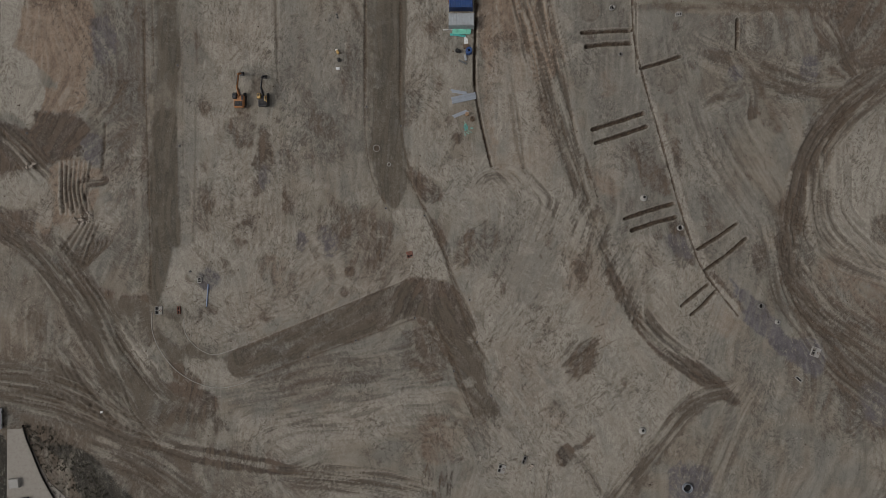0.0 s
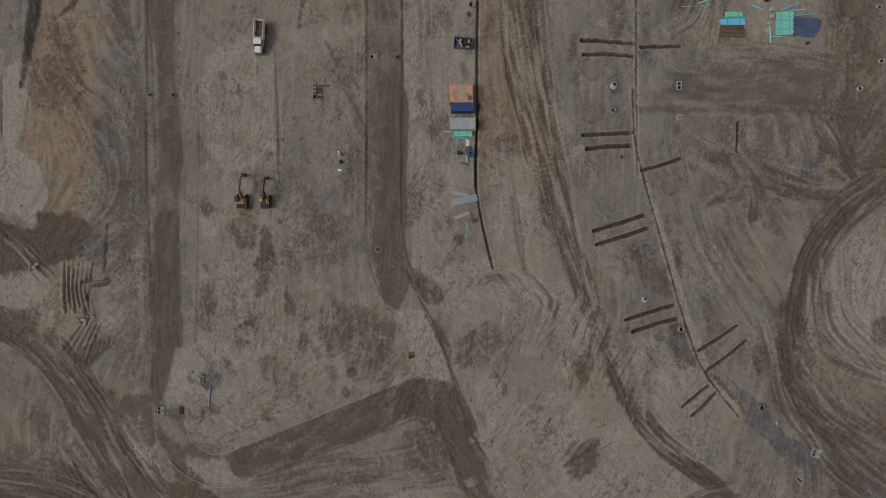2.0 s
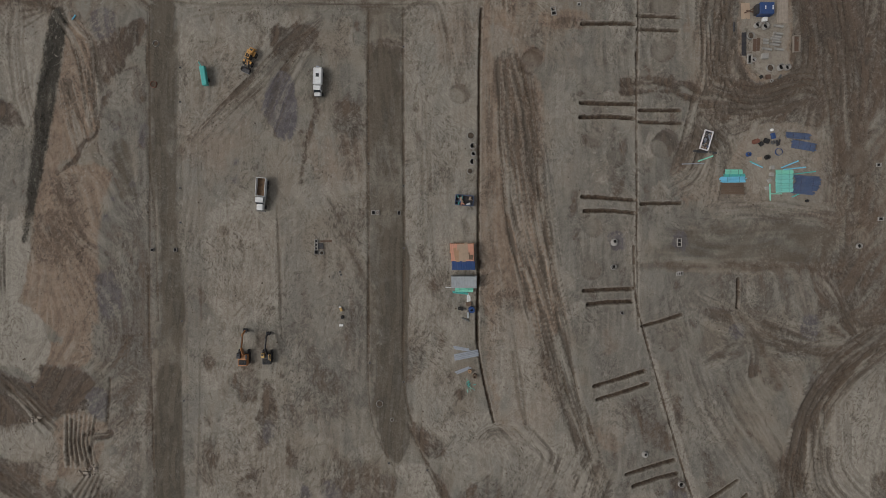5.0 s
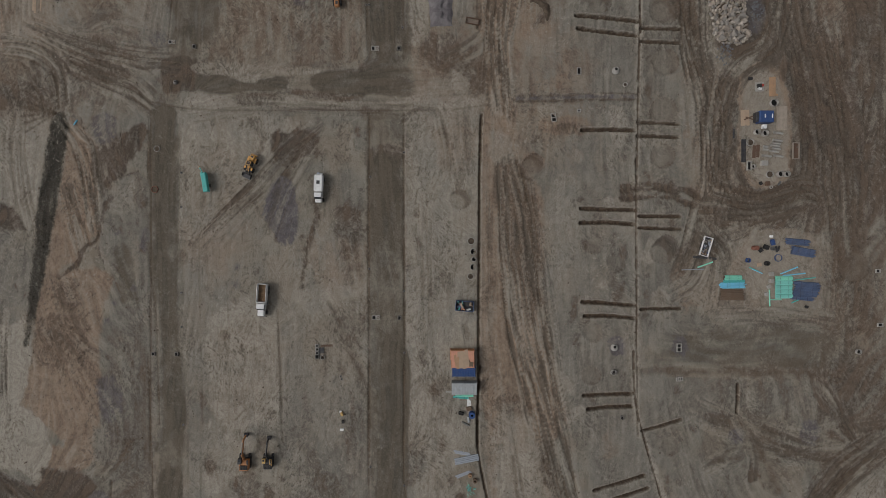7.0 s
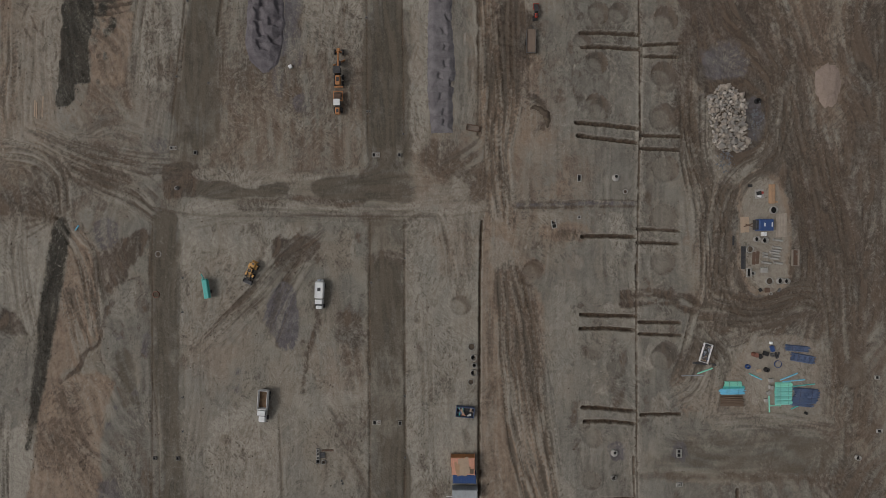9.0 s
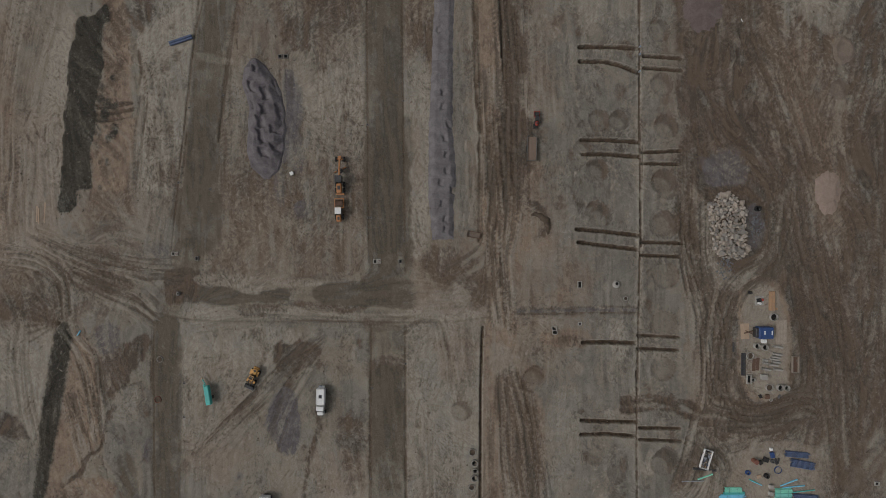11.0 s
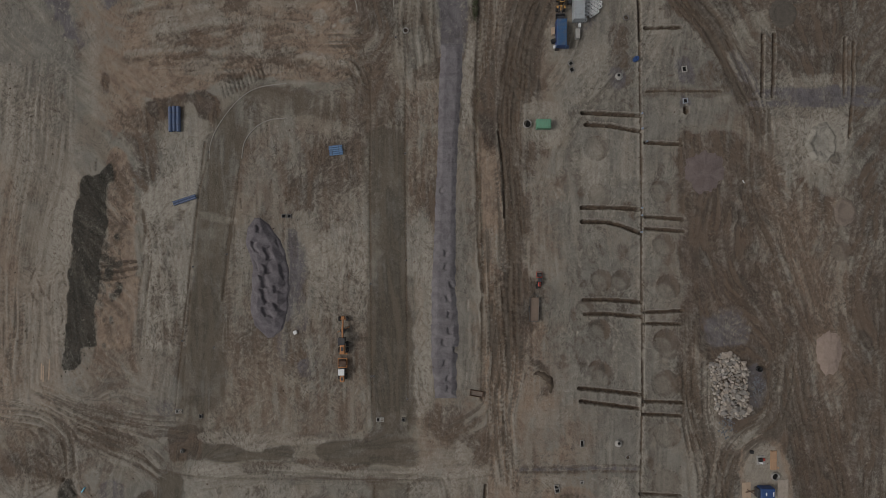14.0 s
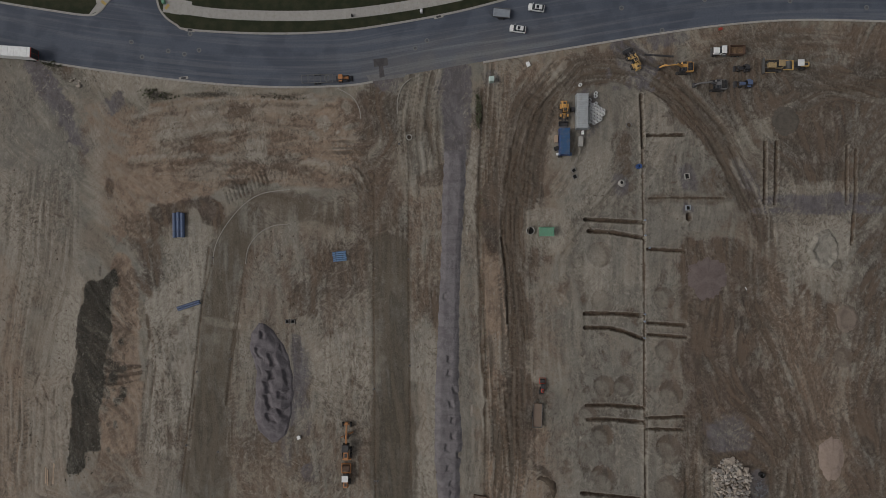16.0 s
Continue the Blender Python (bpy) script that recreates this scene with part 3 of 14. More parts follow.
ruts([(-115.2, 29.9), (-109.4, 24.7), (-104.3, 19.1)], 4, 0.9, 4, 0.1, 404)
ruts([(-115.2, 27.0), (-110.9, 22.8), (-106.5, 18.4)], 4, 0.7, 4, 0.1, 405, "pale")
patch("stone", [(-94.3, 26.4), (-90.0, 28.4), (-88.6, 24.6), (-88.9, 19.1), (-93.0, 20.3)], 0.6, 0.8, 1.0)
band("rut", [(-88.3, 30.7), (-88.6, 24.6), (-89.2, 18.8)], 0.7, 0.95, 0.4, 0.2, -0.3)
band("pale", [(-88.8, 21.7), (-87.4, 24.6), (-87.8, 20.6)], 0.5, 0.7, 0.6, 0.4)
patch("pale", [(-119.7, 17.4), (-103.6, 18.3), (-102.5, 11.9), (-109.5, 8.7), (-119.8, 10.1)], 0.6, 2, 1.0)
patch("clay", [(-102.4, 19.7), (-93.6, 21.4), (-93.1, 14.8), (-94.9, 4.6), (-101.5, 4.6), (-102.5, 11.9)], 0.8, 1.2, 1.0)
patch("damp", [(-119.8, 10.1), (-109.5, 8.4), (-103.0, 13.3), (-102.8, 4.6), (-100.8, -1.2), (-109.6, 0.2), (-119.8, 7.2)], 0.75, 1.5, 1.0)
patch("clay", [(-106.4, 4.9), (-102.9, 8.2), (-102.8, 3.1), (-105.2, 2.5)], 0.9, 0.8, 0.4)
band("damp", [(-94.8, 15.9), (-89.0, 16.5), (-88.7, 15.3), (-93.1, 13.9), (-93.7, 6.0), (-95.2, 5.7)], 1.4, 0.9, 0.6, 0.4, -0.25)
patch("clay", [(-93.1, 13.0), (-89.6, 14.0), (-91.4, 8.7), (-92.8, 8.7)], 0.8, 0.8, 0.4)
patch("clay", [(-93.3, 18.8), (-89.5, 19.1), (-89.8, 16.5), (-93.3, 16.5)], 0.8, 0.8, 0.4)
patch("pale", [(-100.8, 4.6), (-89.8, 6.8), (-89.4, 1.7), (-99.3, 0.2)], 0.35, 2, 1.0)
patch("ash", [(-100.8, -0.1), (-88.3, 4.6), (-88.4, -7.1), (-96.5, -10.0)], 0.6, 2, 1.0)
band("rut", [(-99.7, -10.0), (-96.8, -5.6), (-95.0, -1.0)], 0.55, 0.8, 0.5, 0.2, -0.2)
band("rut", [(-98.8, -9.4), (-95.4, -4.9), (-93.8, -0.7)], 0.55, 0.8, 0.5, 0.2, -0.2)
band("rut", [(-98.0, -8.8), (-94.1, -4.2), (-92.6, -0.4)], 0.55, 0.8, 0.5, 0.2, -0.2)
band("rut", [(-97.1, -8.2), (-92.8, -3.4), (-91.4, -0.1)], 0.55, 0.8, 0.5, 0.2, -0.2)
band("rut", [(-96.2, -7.7), (-91.5, -2.7), (-90.3, 0.2)], 0.55, 0.8, 0.5, 0.2, -0.2)
band("rut", [(-95.3, -7.1), (-90.1, -2.0), (-89.1, 0.5)], 0.55, 0.8, 0.5, 0.2, -0.2)
band("rut", [(-94.4, -6.5), (-88.8, -1.2), (-87.9, 0.8)], 0.55, 0.8, 0.5, 0.2, -0.2)
band("rut", [(-93.5, -5.9), (-87.5, -0.5), (-86.7, 1.1)], 0.55, 0.8, 0.5, 0.2, -0.2)
patch("pale", [(-119.9, 1.7), (-106.7, -4.5), (-99.8, -15.8), (-99.3, -30.5), (-107.0, -31.9), (-120.2, -30.5)], 0.45, 4, 3)
patch("ash", [(-110.4, -7.1), (-100.9, -6.8), (-101.0, -18.8), (-109.8, -21.0)], 0.6, 3, 2)
patch("clay", [(-120.1, -20.2), (-106.9, -21.7), (-107.0, -30.5), (-120.2, -30.5)], 0.5, 3, 2)
strew("damp", [(-118.5, -1.2), (-100.1, -1.2), (-100.4, -31.9), (-118.8, -32.0)], 18, 1.0, 0.33, 1.69, 0, 406)
patch("damp", [(-119.8, 7.1), (-111.1, 4.3), (-106.4, 0.2), (-102.3, -5.3), (-98.3, -9.7), (-93.6, -18.8), (-87.8, -27.5), (-82.8, -37.7), (-79.1, -45.8), (-77.4, -52.4), (-71.8, -53.8), (-74.1, -55.6), (-80.7, -52.7), (-85.7, -42.2), (-91.5, -30.4), (-96.6, -21.7), (-100.2, -14.4), (-105.3, -7.4), (-109.7, -2.4), (-119.9, 1.7)], 0.97, 1.2, 0.6)
ruts([(-118.4, 5.3), (-106.7, -2.7), (-99.5, -12.2), (-93.7, -23.1), (-87.1, -34.1), (-82.1, -45.8), (-74.8, -53.9)], 5.5, 0.95, 5, 0.15, 407)
ruts([(-118.4, 3.9), (-106.7, -3.4), (-99.2, -12.9), (-92.2, -25.3), (-85.7, -37.8), (-79.2, -49.5)], 5, 0.3, 2, 0.05, 408, "pale")
ruts([(-100.8, -1.2), (-96.5, -7.1), (-90.7, -15.8), (-85.6, -26.0)], 5, 0.8, 6, 0.12, 409)
patch("damp", [(-99.1, 0.2), (-95.7, -5.6), (-92.1, -12.9), (-93.6, -15.8), (-98.2, -8.5), (-101.6, -2.7)], 0.6, 1.5, 1.0)
patch("damp", [(-93.6, -12.9), (-86.2, -12.9), (-85.6, -23.1), (-87.8, -26.1), (-91.4, -20.2)], 0.6, 2, 1.0)
patch("damp", [(-85.5, -14.7), (-76.0, -14.3), (-76.6, -18.7), (-76.1, -25.3), (-80.5, -26.3), (-84.1, -23.1)], 0.85, 1.2, 1.0)
patch("pale", [(-84.1, -18.7), (-79.7, -24.6), (-77.3, -30.4), (-79.1, -33.3), (-83.1, -27.5), (-85.1, -22.4)], 0.55, 1, 1.0)
patch("damp", [(-98.8, -24.6), (-93.7, -26.1), (-86.4, -30.4), (-80.6, -41.0), (-77.4, -49.5), (-82.4, -50.9), (-89.4, -45.1), (-94.5, -37.8), (-98.4, -31.9)], 0.75, 2, 1.0)
ruts([(-98.9, -30.5), (-93.8, -39.2), (-88.0, -45.1)], 5, 0.9, 6, 0.18, 410)
ruts([(-97.4, -29.0), (-91.6, -37.8), (-85.8, -45.1)], 4, 0.4, 3, 0.1, 411, "pale")
ruts([(-87.0, -18.7), (-82.7, -27.5), (-77.3, -35.1), (-73.2, -39.2)], 4, 0.9, 5, 0.2, 412)
ruts([(-85.6, -18.7), (-81.2, -26.8), (-75.4, -34.8)], 3, 0.7, 3, 0.05, 413, "pale")
patch("pale", [(-90.9, -39.2), (-85.7, -37.8), (-84.3, -43.6), (-87.2, -45.8)], 0.7, 1, 1.0)
patch("damp", [(-85.6, -30.4), (-77.6, -34.5), (-71.7, -36.3), (-65.2, -37.7), (-60.3, -39.4), (-60.7, -46.2), (-68.9, -46.8), (-76.2, -47.3), (-81.3, -42.1)], 0.9, 1, 0.7)
patch("pale", [(-80.6, -37.7), (-73.2, -39.2), (-74.7, -42.9), (-79.1, -41.4)], 0.5, 1.2, 1.0)
# the corner inside the new kerb
patch("road", [(-76.3, -16.5), (-69.0, -16.5), (-68.4, -21.6), (-65.1, -26.7), (-59.3, -29.2), (-54.1, -27.7), (-54.2, -33.3), (-64.4, -31.8), (-71.7, -30.4), (-75.3, -24.6)], 0.75, 1.5, 1.0)
patch("pale", [(-76.3, -18.7), (-67.3, -21.6), (-67.3, -26.0), (-73.1, -24.6)], 0.45, 1, 1.0)
patch("pale", [(-68.0, -30.4), (-57.1, -30.4), (-54.2, -34.0), (-60.0, -37.7), (-67.3, -36.2)], 0.75, 1, 1.0)
patch("damp", [(-71.7, -30.4), (-64.4, -34.5), (-65.2, -37.7), (-70.3, -35.1)], 0.7, 1, 1.0)
patch("damp", [(-120.3, -32.7), (-99.6, -31.9), (-97.5, -39.3), (-80.6, -48.0), (-89.5, -49.5), (-101.2, -44.4), (-120.4, -42.3)], 0.45, 3, 2)
ruts([(-118.8, -37.8), (-107.0, -39.3), (-96.8, -42.2), (-82.1, -48.7)], 5, 0.8, 8, 0.12, 414)
ruts([(-118.9, -40.0), (-104.1, -41.5), (-88.0, -48.0)], 7, 0.6, 8, 0.1, 415)
patch("damp", [(-109.3, -46.9), (-101.2, -49.5), (-99.1, -53.9), (-104.3, -58.4), (-107.2, -54.0)], 0.8, 1.5, 1.0)
patch("clay", [(-109.3, -46.9), (-105.7, -48.1), (-99.8, -53.9), (-103.5, -54.0)], 0.6, 1.5, 1.0)
patch("scrub", [(-105.0, -52.5), (-98.6, -52.5), (-91.7, -55.7), (-87.3, -61.3), (-81.5, -67.1), (-94.0, -67.2), (-97.2, -61.3), (-101.3, -56.2)], 0.95, 1, 0.6)
patch("ash", [(-90.2, -52.4), (-67.5, -54.6), (-39.7, -65.4), (-82.2, -65.9)], 0.6, 3, 2)
patch("damp", [(-88.0, -53.9), (-71.9, -55.6), (-67.5, -59.7), (-79.2, -61.2), (-85.1, -58.3)], 0.45, 2, 2)
ruts([(-88.8, -53.9), (-77.8, -58.3), (-67.5, -65.6)], 8, 0.7, 8, 0.12, 416)
patch("pale", [(-81.8, -53.9), (-78.3, -57.7), (-79.8, -58.6), (-82.4, -55.6)], 0.9, 0.5, 0.3)
patch("pale", [(-75.5, -50.6), (-71.0, -52.4), (-71.6, -54.1), (-74.5, -53.3)], 0.95, 0.5, 0.3)
patch("pale", [(-67.5, -56.8), (-39.6, -60.3), (-7.5, -65.6), (-67.5, -65.9)], 0.5, 3, 2)
strew("damp", [(-86.5, -52.4), (-39.6, -52.3), (-39.7, -65.7), (-79.3, -65.9)], 22, 0.8, 0.3, 2.08, 60, 417)
patch("damp", [(-71.8, -52.7), (-57.2, -53.8), (-40.8, -57.8), (-41.8, -59.6), (-57.2, -58.2), (-70.4, -55.6)], 0.9, 0.8, 0.5)
band("pale", [(-70.4, -53.8), (-57.2, -56.0), (-44.0, -58.1)], 1.9, 0.9, 0.6, 0.4)
spot("damp", -61.3, -55.6, 0.6, 0.9, 1.0, 0, 1.0, 0.8)
ruts([(-41.8, -58.4), (-27.9, -59.8), (-13.4, -61.7), (-4.6, -64.1)], 4, 0.9, 6, 0.12, 418)
ruts([(-39.6, -61.0), (-25.0, -62.7), (-10.4, -65.3)], 4, 0.7, 5, 0.1, 419)
patch("pale", [(-64.5, -46.5), (-39.6, -44.9), (-33.8, -53.7), (-42.6, -56.7), (-54.2, -53.8), (-63.0, -50.9)], 0.6, 2, 1.0)
patch("damp", [(-60.8, -45.3), (-57.9, -46.5), (-57.2, -48.5), (-59.8, -49.1)], 0.8, 1, 1.0)
ruts([(-46.9, -50.8), (-45.4, -48.2), (-44.0, -46.1)], 1.4, 0.8, 2, 0.06, 420)
ruts([(-39.6, -45.7), (-33.8, -46.7), (-27.9, -47.1)], 5, 0.6, 6, 0.08, 421)
patch("damp", [(-40.3, -45.7), (-27.9, -46.7), (-27.9, -51.5), (-39.6, -50.1)], 0.35, 2, 1.5)
# western street and its lots
patch("road", [(-75.8, 62.4), (-68.5, 62.4), (-68.9, 48.0), (-69.6, 33.6), (-75.7, 32.9), (-76.2, 48.0)], 0.65, 1.5, 0.8)
patch("road", [(-72.9, 62.4), (-68.8, 62.4), (-69.2, 42.2), (-72.7, 40.8)], 0.7, 1.5, 1.0)
patch("road", [(-75.7, 32.9), (-69.9, 33.6), (-69.7, 19.1), (-68.9, 4.6), (-69.8, -1.2), (-75.9, -1.2), (-77.0, 11.8), (-76.3, 24.9)], 0.95, 1, 0.6)
patch("pale", [(-73.4, 56.7), (-70.5, 55.9), (-71.2, 45.1), (-73.4, 46.6)], 0.3, 2, 1.0)
patch("road", [(-76.8, -1.2), (-71.2, -1.2), (-72.7, -8.5), (-74.5, -14.3), (-76.9, -15.1)], 0.7, 1.2, 1.0)
patch("pale", [(-70.7, -1.2), (-68.1, -7.1), (-69.3, -15.5), (-73.4, -15.8), (-72.2, -8.5)], 0.55, 1, 1.0)
patch("road", [(-80.8, 7.5), (-77.0, 7.5), (-77.1, -1.2), (-80.3, -1.2)], 0.4, 2, 1.0)
band("ash", [(-66.5, 63.8), (-66.6, 48.0), (-66.3, 26.3), (-66.3, -1.2)], 4.2, 0.75, 1.5, 0.8)
band("rut", [(-64.5, 63.8), (-64.7, 45.1), (-65.1, 19.1), (-65.7, 0.2)], 0.5, 0.7, 0.5, 0.3)
band("rut", [(-67.9, 63.8), (-68.2, 40.8), (-68.1, 19.1)], 0.4, 0.5, 0.5, 0.3)
spot("ash", -64.3, 38.2, 3.2, 0.7, 1.0, 0, 1.0, 0.8)
patch("pale", [(-58.8, 65.2), (-43.9, 65.2), (-44.2, 46.5), (-50.9, 44.3), (-58.1, 50.8)], 0.75, 3, 2)
patch("clay", [(-57.3, 65.2), (-45.0, 65.2), (-45.1, 53.7), (-56.7, 53.7)], 0.35, 4, 2)
band("rut", [(-43.7, 63.7), (-43.5, 53.7), (-43.8, 46.5), (-43.4, 40.7)], 0.45, 0.9, 0.35, 0.15, -0.12)
band("ash", [(-41.4, 63.7), (-41.3, 52.2), (-41.6, 39.3)], 3.6, 0.7, 1.2, 0.6)
patch("pale", [(-64.7, 45.1), (-43.7, 34.9), (-43.8, -1.2), (-65.0, -1.2)], 0.35, 6, 4)
patch("damp", [(-57.9, 33.5), (-49.8, 34.2), (-49.5, 24.6), (-56.1, 25.1)], 0.55, 2, 1.5)
patch("damp", [(-48.6, 29.9), (-45.4, 28.4), (-46.6, 19.1), (-47.8, 11.5), (-50.7, 11.8), (-49.3, 20.5)], 0.6, 1.5, 1.5)
patch("stone", [(-48.1, 19.1), (-46.1, 17.6), (-47.2, 14.0), (-48.7, 15.4)], 0.7, 0.8, 1.0)
patch("damp", [(-56.9, 13.3), (-51.0, 14.7), (-50.4, 0.2), (-54.7, 0.2)], 0.35, 2, 2)
band("damp", [(-54.6, 6.7), (-53.8, 4.3), (-54.9, 1.7)], 0.6, 0.7, 0.6, 0.4)
strew("damp", [(-64.0, 45.1), (-43.6, 45.0), (-43.8, -1.2), (-64.2, -1.2)], 36, 0.9, 0.3, 2.34, 0, 422)
strew("pale", [(-64.0, 45.1), (-43.6, 45.0), (-43.8, -1.2), (-64.2, -1.2)], 24, 1.3, 0.55, 1.6, 0, 423)
scrapes([(-64.0, 36.4), (-43.7, 36.4), (-43.8, -1.2), (-64.2, -1.2)], 70, 82, 25, 424, "rut", 1.8, 0.3, 0.6)
patch("ash", [(-42.2, 53.7), (-21.9, 53.6), (-21.2, 29.1), (-33.5, 29.1), (-40.8, 36.4)], 0.5, 5, 3)
patch("damp", [(-37.9, 38.5), (-33.5, 37.8), (-30.6, 31.3), (-35.7, 29.9)], 0.4, 2, 1.5)
patch("damp", [(-41.5, 26.3), (-36.4, 27.7), (-35.0, 20.5), (-40.1, 19.0)], 0.5, 2, 1.5)
patch("damp", [(-34.3, 33.5), (-30.6, 32.7), (-29.2, 20.5), (-33.6, 23.4)], 0.5, 2, 1.5)
patch("damp", [(-27.7, 47.9), (-21.9, 46.4), (-21.9, 36.3), (-26.3, 34.9)], 0.3, 2, 1.5)
strew("damp", [(-42.9, 62.3), (-20.7, 62.2), (-20.8, -1.2), (-43.1, -1.2)], 55, 0.85, 0.3, 1.95, 0, 425)
strew("pale", [(-42.9, 45.0), (-20.8, 45.0), (-20.8, -1.2), (-43.1, -1.2)], 30, 1.3, 0.5, 1.5, 0, 426)
scrapes([(-42.2, 53.7), (-21.2, 53.6), (-21.3, -1.2), (-42.4, -1.2)], 90, 75, 35, 427, "rut", 1.7, 0.3, 0.6)
scrapes([(-33.5, 33.5), (-21.2, 33.4), (-21.2, 14.7), (-33.6, 14.7)], 30, 115, 15, 428, "rut", 2.6, 0.3, 0.6)
patch("pale", [(-67.1, -1.2), (-10.4, 1.7), (-11.1, -9.9), (-27.8, -15.8), (-42.4, -21.6), (-54.1, -27.2), (-64.4, -26.0), (-67.2, -18.7)], 0.55, 5, 3)
patch("damp", [(-48.9, -3.4), (-42.4, -2.7), (-38.7, -9.9), (-41.7, -14.3), (-46.8, -10.0)], 0.45, 2, 2)
patch("clay", [(-46.7, -2.7), (-40.9, -4.1), (-40.9, -10.0), (-45.3, -10.0)], 0.5, 2, 1.5)
patch("damp", [(-33.6, 8.9), (-20.5, 7.5), (-14.7, -1.2), (-22.0, -5.6), (-30.7, 1.7)], 0.4, 4, 3)
patch("damp", [(-27.8, 1.7), (-13.3, 4.6), (-10.4, -7.0), (-22.0, -9.9)], 0.35, 4, 3)
patch("stone", [(-38.8, 3.1), (-36.5, 1.7), (-37.1, -2.0), (-38.9, -1.2)], 0.8, 1, 1.0)
patch("stone", [(-32.2, 3.8), (-29.3, 2.4), (-29.0, -2.7), (-31.5, -4.1)], 0.55, 1.5, 1.0)
spot("damp", -25.5, -7.3, 0.9, 0.9, 1.0, 0, 1.0, 0.8)
spot("damp", -26.7, -12.8, 1.6, 0.7, 1.0, 0, 1.0, 0.8)
scrapes([(-51.0, 14.7), (-10.4, 14.7), (-10.4, -12.8), (-51.2, -18.7)], 130, 50, 25, 429, "rut", 2.2, 0.32, 0.65)
scrapes([(-51.0, 14.7), (-10.4, 14.7), (-10.4, -12.8), (-51.2, -18.7)], 60, 45, 25, 430, "pale", 2.2, 0.35, 0.6)
scrapes([(-67.2, -18.7), (-39.5, -12.9), (-39.5, -26.0), (-57.1, -27.5)], 50, 20, 15, 431, "rut", 2.4, 0.3, 0.5)
scrapes([(-59.9, -18.7), (-45.3, -15.8), (-46.8, -27.4), (-57.1, -27.5)], 30, 120, 25, 432, "rut", 1.6, 0.3, 0.5)
strew("damp", [(-67.2, -2.7), (-13.3, 0.2), (-13.3, -14.3), (-54.1, -24.5)], 40, 0.8, 0.3, 1.82, 40, 433)
spot("stone", -61.6, -9.5, 2.6, 0.75, 1.0, 0, 1.0, 0.8)
# middle street, its bend and the T of streets in the south
patch("road", [(-20.4, 65.0), (-11.2, 65.0), (-11.2, 44.9), (-11.8, 29.8), (-20.5, 29.1), (-20.2, 45.0)], 0.92, 0.9, 0.5)
patch("road", [(-20.2, 29.4), (-11.8, 29.7), (-11.0, 19.0), (-11.5, 11.8), (-14.7, 8.6), (-17.9, 14.7), (-19.8, 19.0)], 0.9, 0.9, 0.6)
patch("pale", [(-17.9, 53.6), (-13.2, 52.1), (-14.0, 37.7), (-17.3, 39.2)], 0.22, 2, 1.5)
patch("pale", [(-19.8, 33.4), (-16.7, 33.4), (-17.3, 27.7), (-19.6, 26.2)], 0.35, 1.5, 1.0)
patch("damp", [(-14.7, 32.0), (-11.8, 32.0), (-12.1, 24.8), (-15.0, 26.2)], 0.5, 1.5, 1.0)
patch("damp", [(-9.2, 19.3), (-3.4, 15.4), (-1.4, 11.5), (-5.2, 10.0), (-7.8, 12.5), (-9.5, 16.1)], 0.85, 0.8, 0.6)
band("rut", [(-11.0, 19.0), (-8.1, 12.5), (-5.8, 8.2), (-2.9, 3.1), (1.2, -8.5), (5.2, -17.2), (7.3, -23.0)], 0.6, 0.85, 0.4, 0.2, -0.12)
patch("damp", [(-4.9, 5.3), (-2.0, 4.6), (1.2, -2.7), (0.0, -7.0), (-2.9, -1.2)], 0.7, 1.2, 1.0)
patch("pale", [(-14.4, 8.0), (-6.3, 8.0), (-2.9, 0.2), (0.0, -7.9), (-2.9, -9.9), (-8.2, -9.2), (-10.1, -2.7), (-11.6, 2.4)], 0.85, 0.8, 0.5)
patch("damp", [(-11.1, -10.7), (-8.2, -9.2), (-3.2, -9.6), (-0.3, -10.6), (1.2, -14.3), (-7.5, -14.3)], 0.35, 1.5, 1)
patch("road", [(-56.8, -30.4), (-53.4, -27.2), (-39.5, -21.6), (-22.0, -14.3), (-13.3, -10.8), (-10.1, -9.6), (-8.2, -14.6), (-0.3, -14.0), (3.8, -16.4), (6.4, -22.2), (10.2, -33.9), (13.7, -45.1), (11.1, -45.9), (6.4, -44.1), (2.9, -36.8), (-0.3, -27.6), (-3.7, -21.0), (-7.2, -18.9), (-10.7, -19.5), (-22.0, -23.9), (-36.6, -29.2), (-46.8, -32.7), (-54.9, -34.5)], 0.6, 0.8, 0.4)
patch("damp", [(-56.8, -30.4), (-53.4, -27.2), (-39.5, -21.6), (-22.0, -14.3), (-13.3, -10.8), (-10.1, -9.6), (-8.2, -14.6), (-0.3, -14.0), (3.8, -16.4), (6.4, -22.2), (10.2, -33.9), (13.7, -45.1), (11.1, -45.9), (6.4, -44.1), (2.9, -36.8), (-0.3, -27.6), (-3.7, -21.0), (-7.2, -18.9), (-10.7, -19.5), (-22.0, -23.9), (-36.6, -29.2), (-46.8, -32.7), (-54.9, -34.5)], 0.62, 0.8, 0.4)
patch("pale", [(-7.5, -11.1), (1.2, -11.1), (2.9, -15.0), (-1.7, -16.4), (-6.8, -15.0)], 0.45, 1.2, 1.0)
spot("pale", 0.5, -12.5, 1.0, 0.95, 1.4, 0, 1.0, 0.8)
band("pale", [(-54.9, -27.7), (-39.5, -21.3), (-22.0, -13.9), (-13.3, -10.4), (-10.1, -8.2), (-9.2, -5.6)], 0.5, 0.85, 0.35, 0.2, 0.06)
band("pale", [(4.4, -12.8), (7.7, -22.2), (10.8, -31.7), (13.1, -39.7)], 0.5, 0.7, 0.4, 0.2)
band("rut", [(-3.5, -21.2), (0.0, -28.1), (2.9, -37.5), (6.4, -44.5), (8.5, -49.9)], 0.45, 0.85, 0.35, 0.15, -0.1)
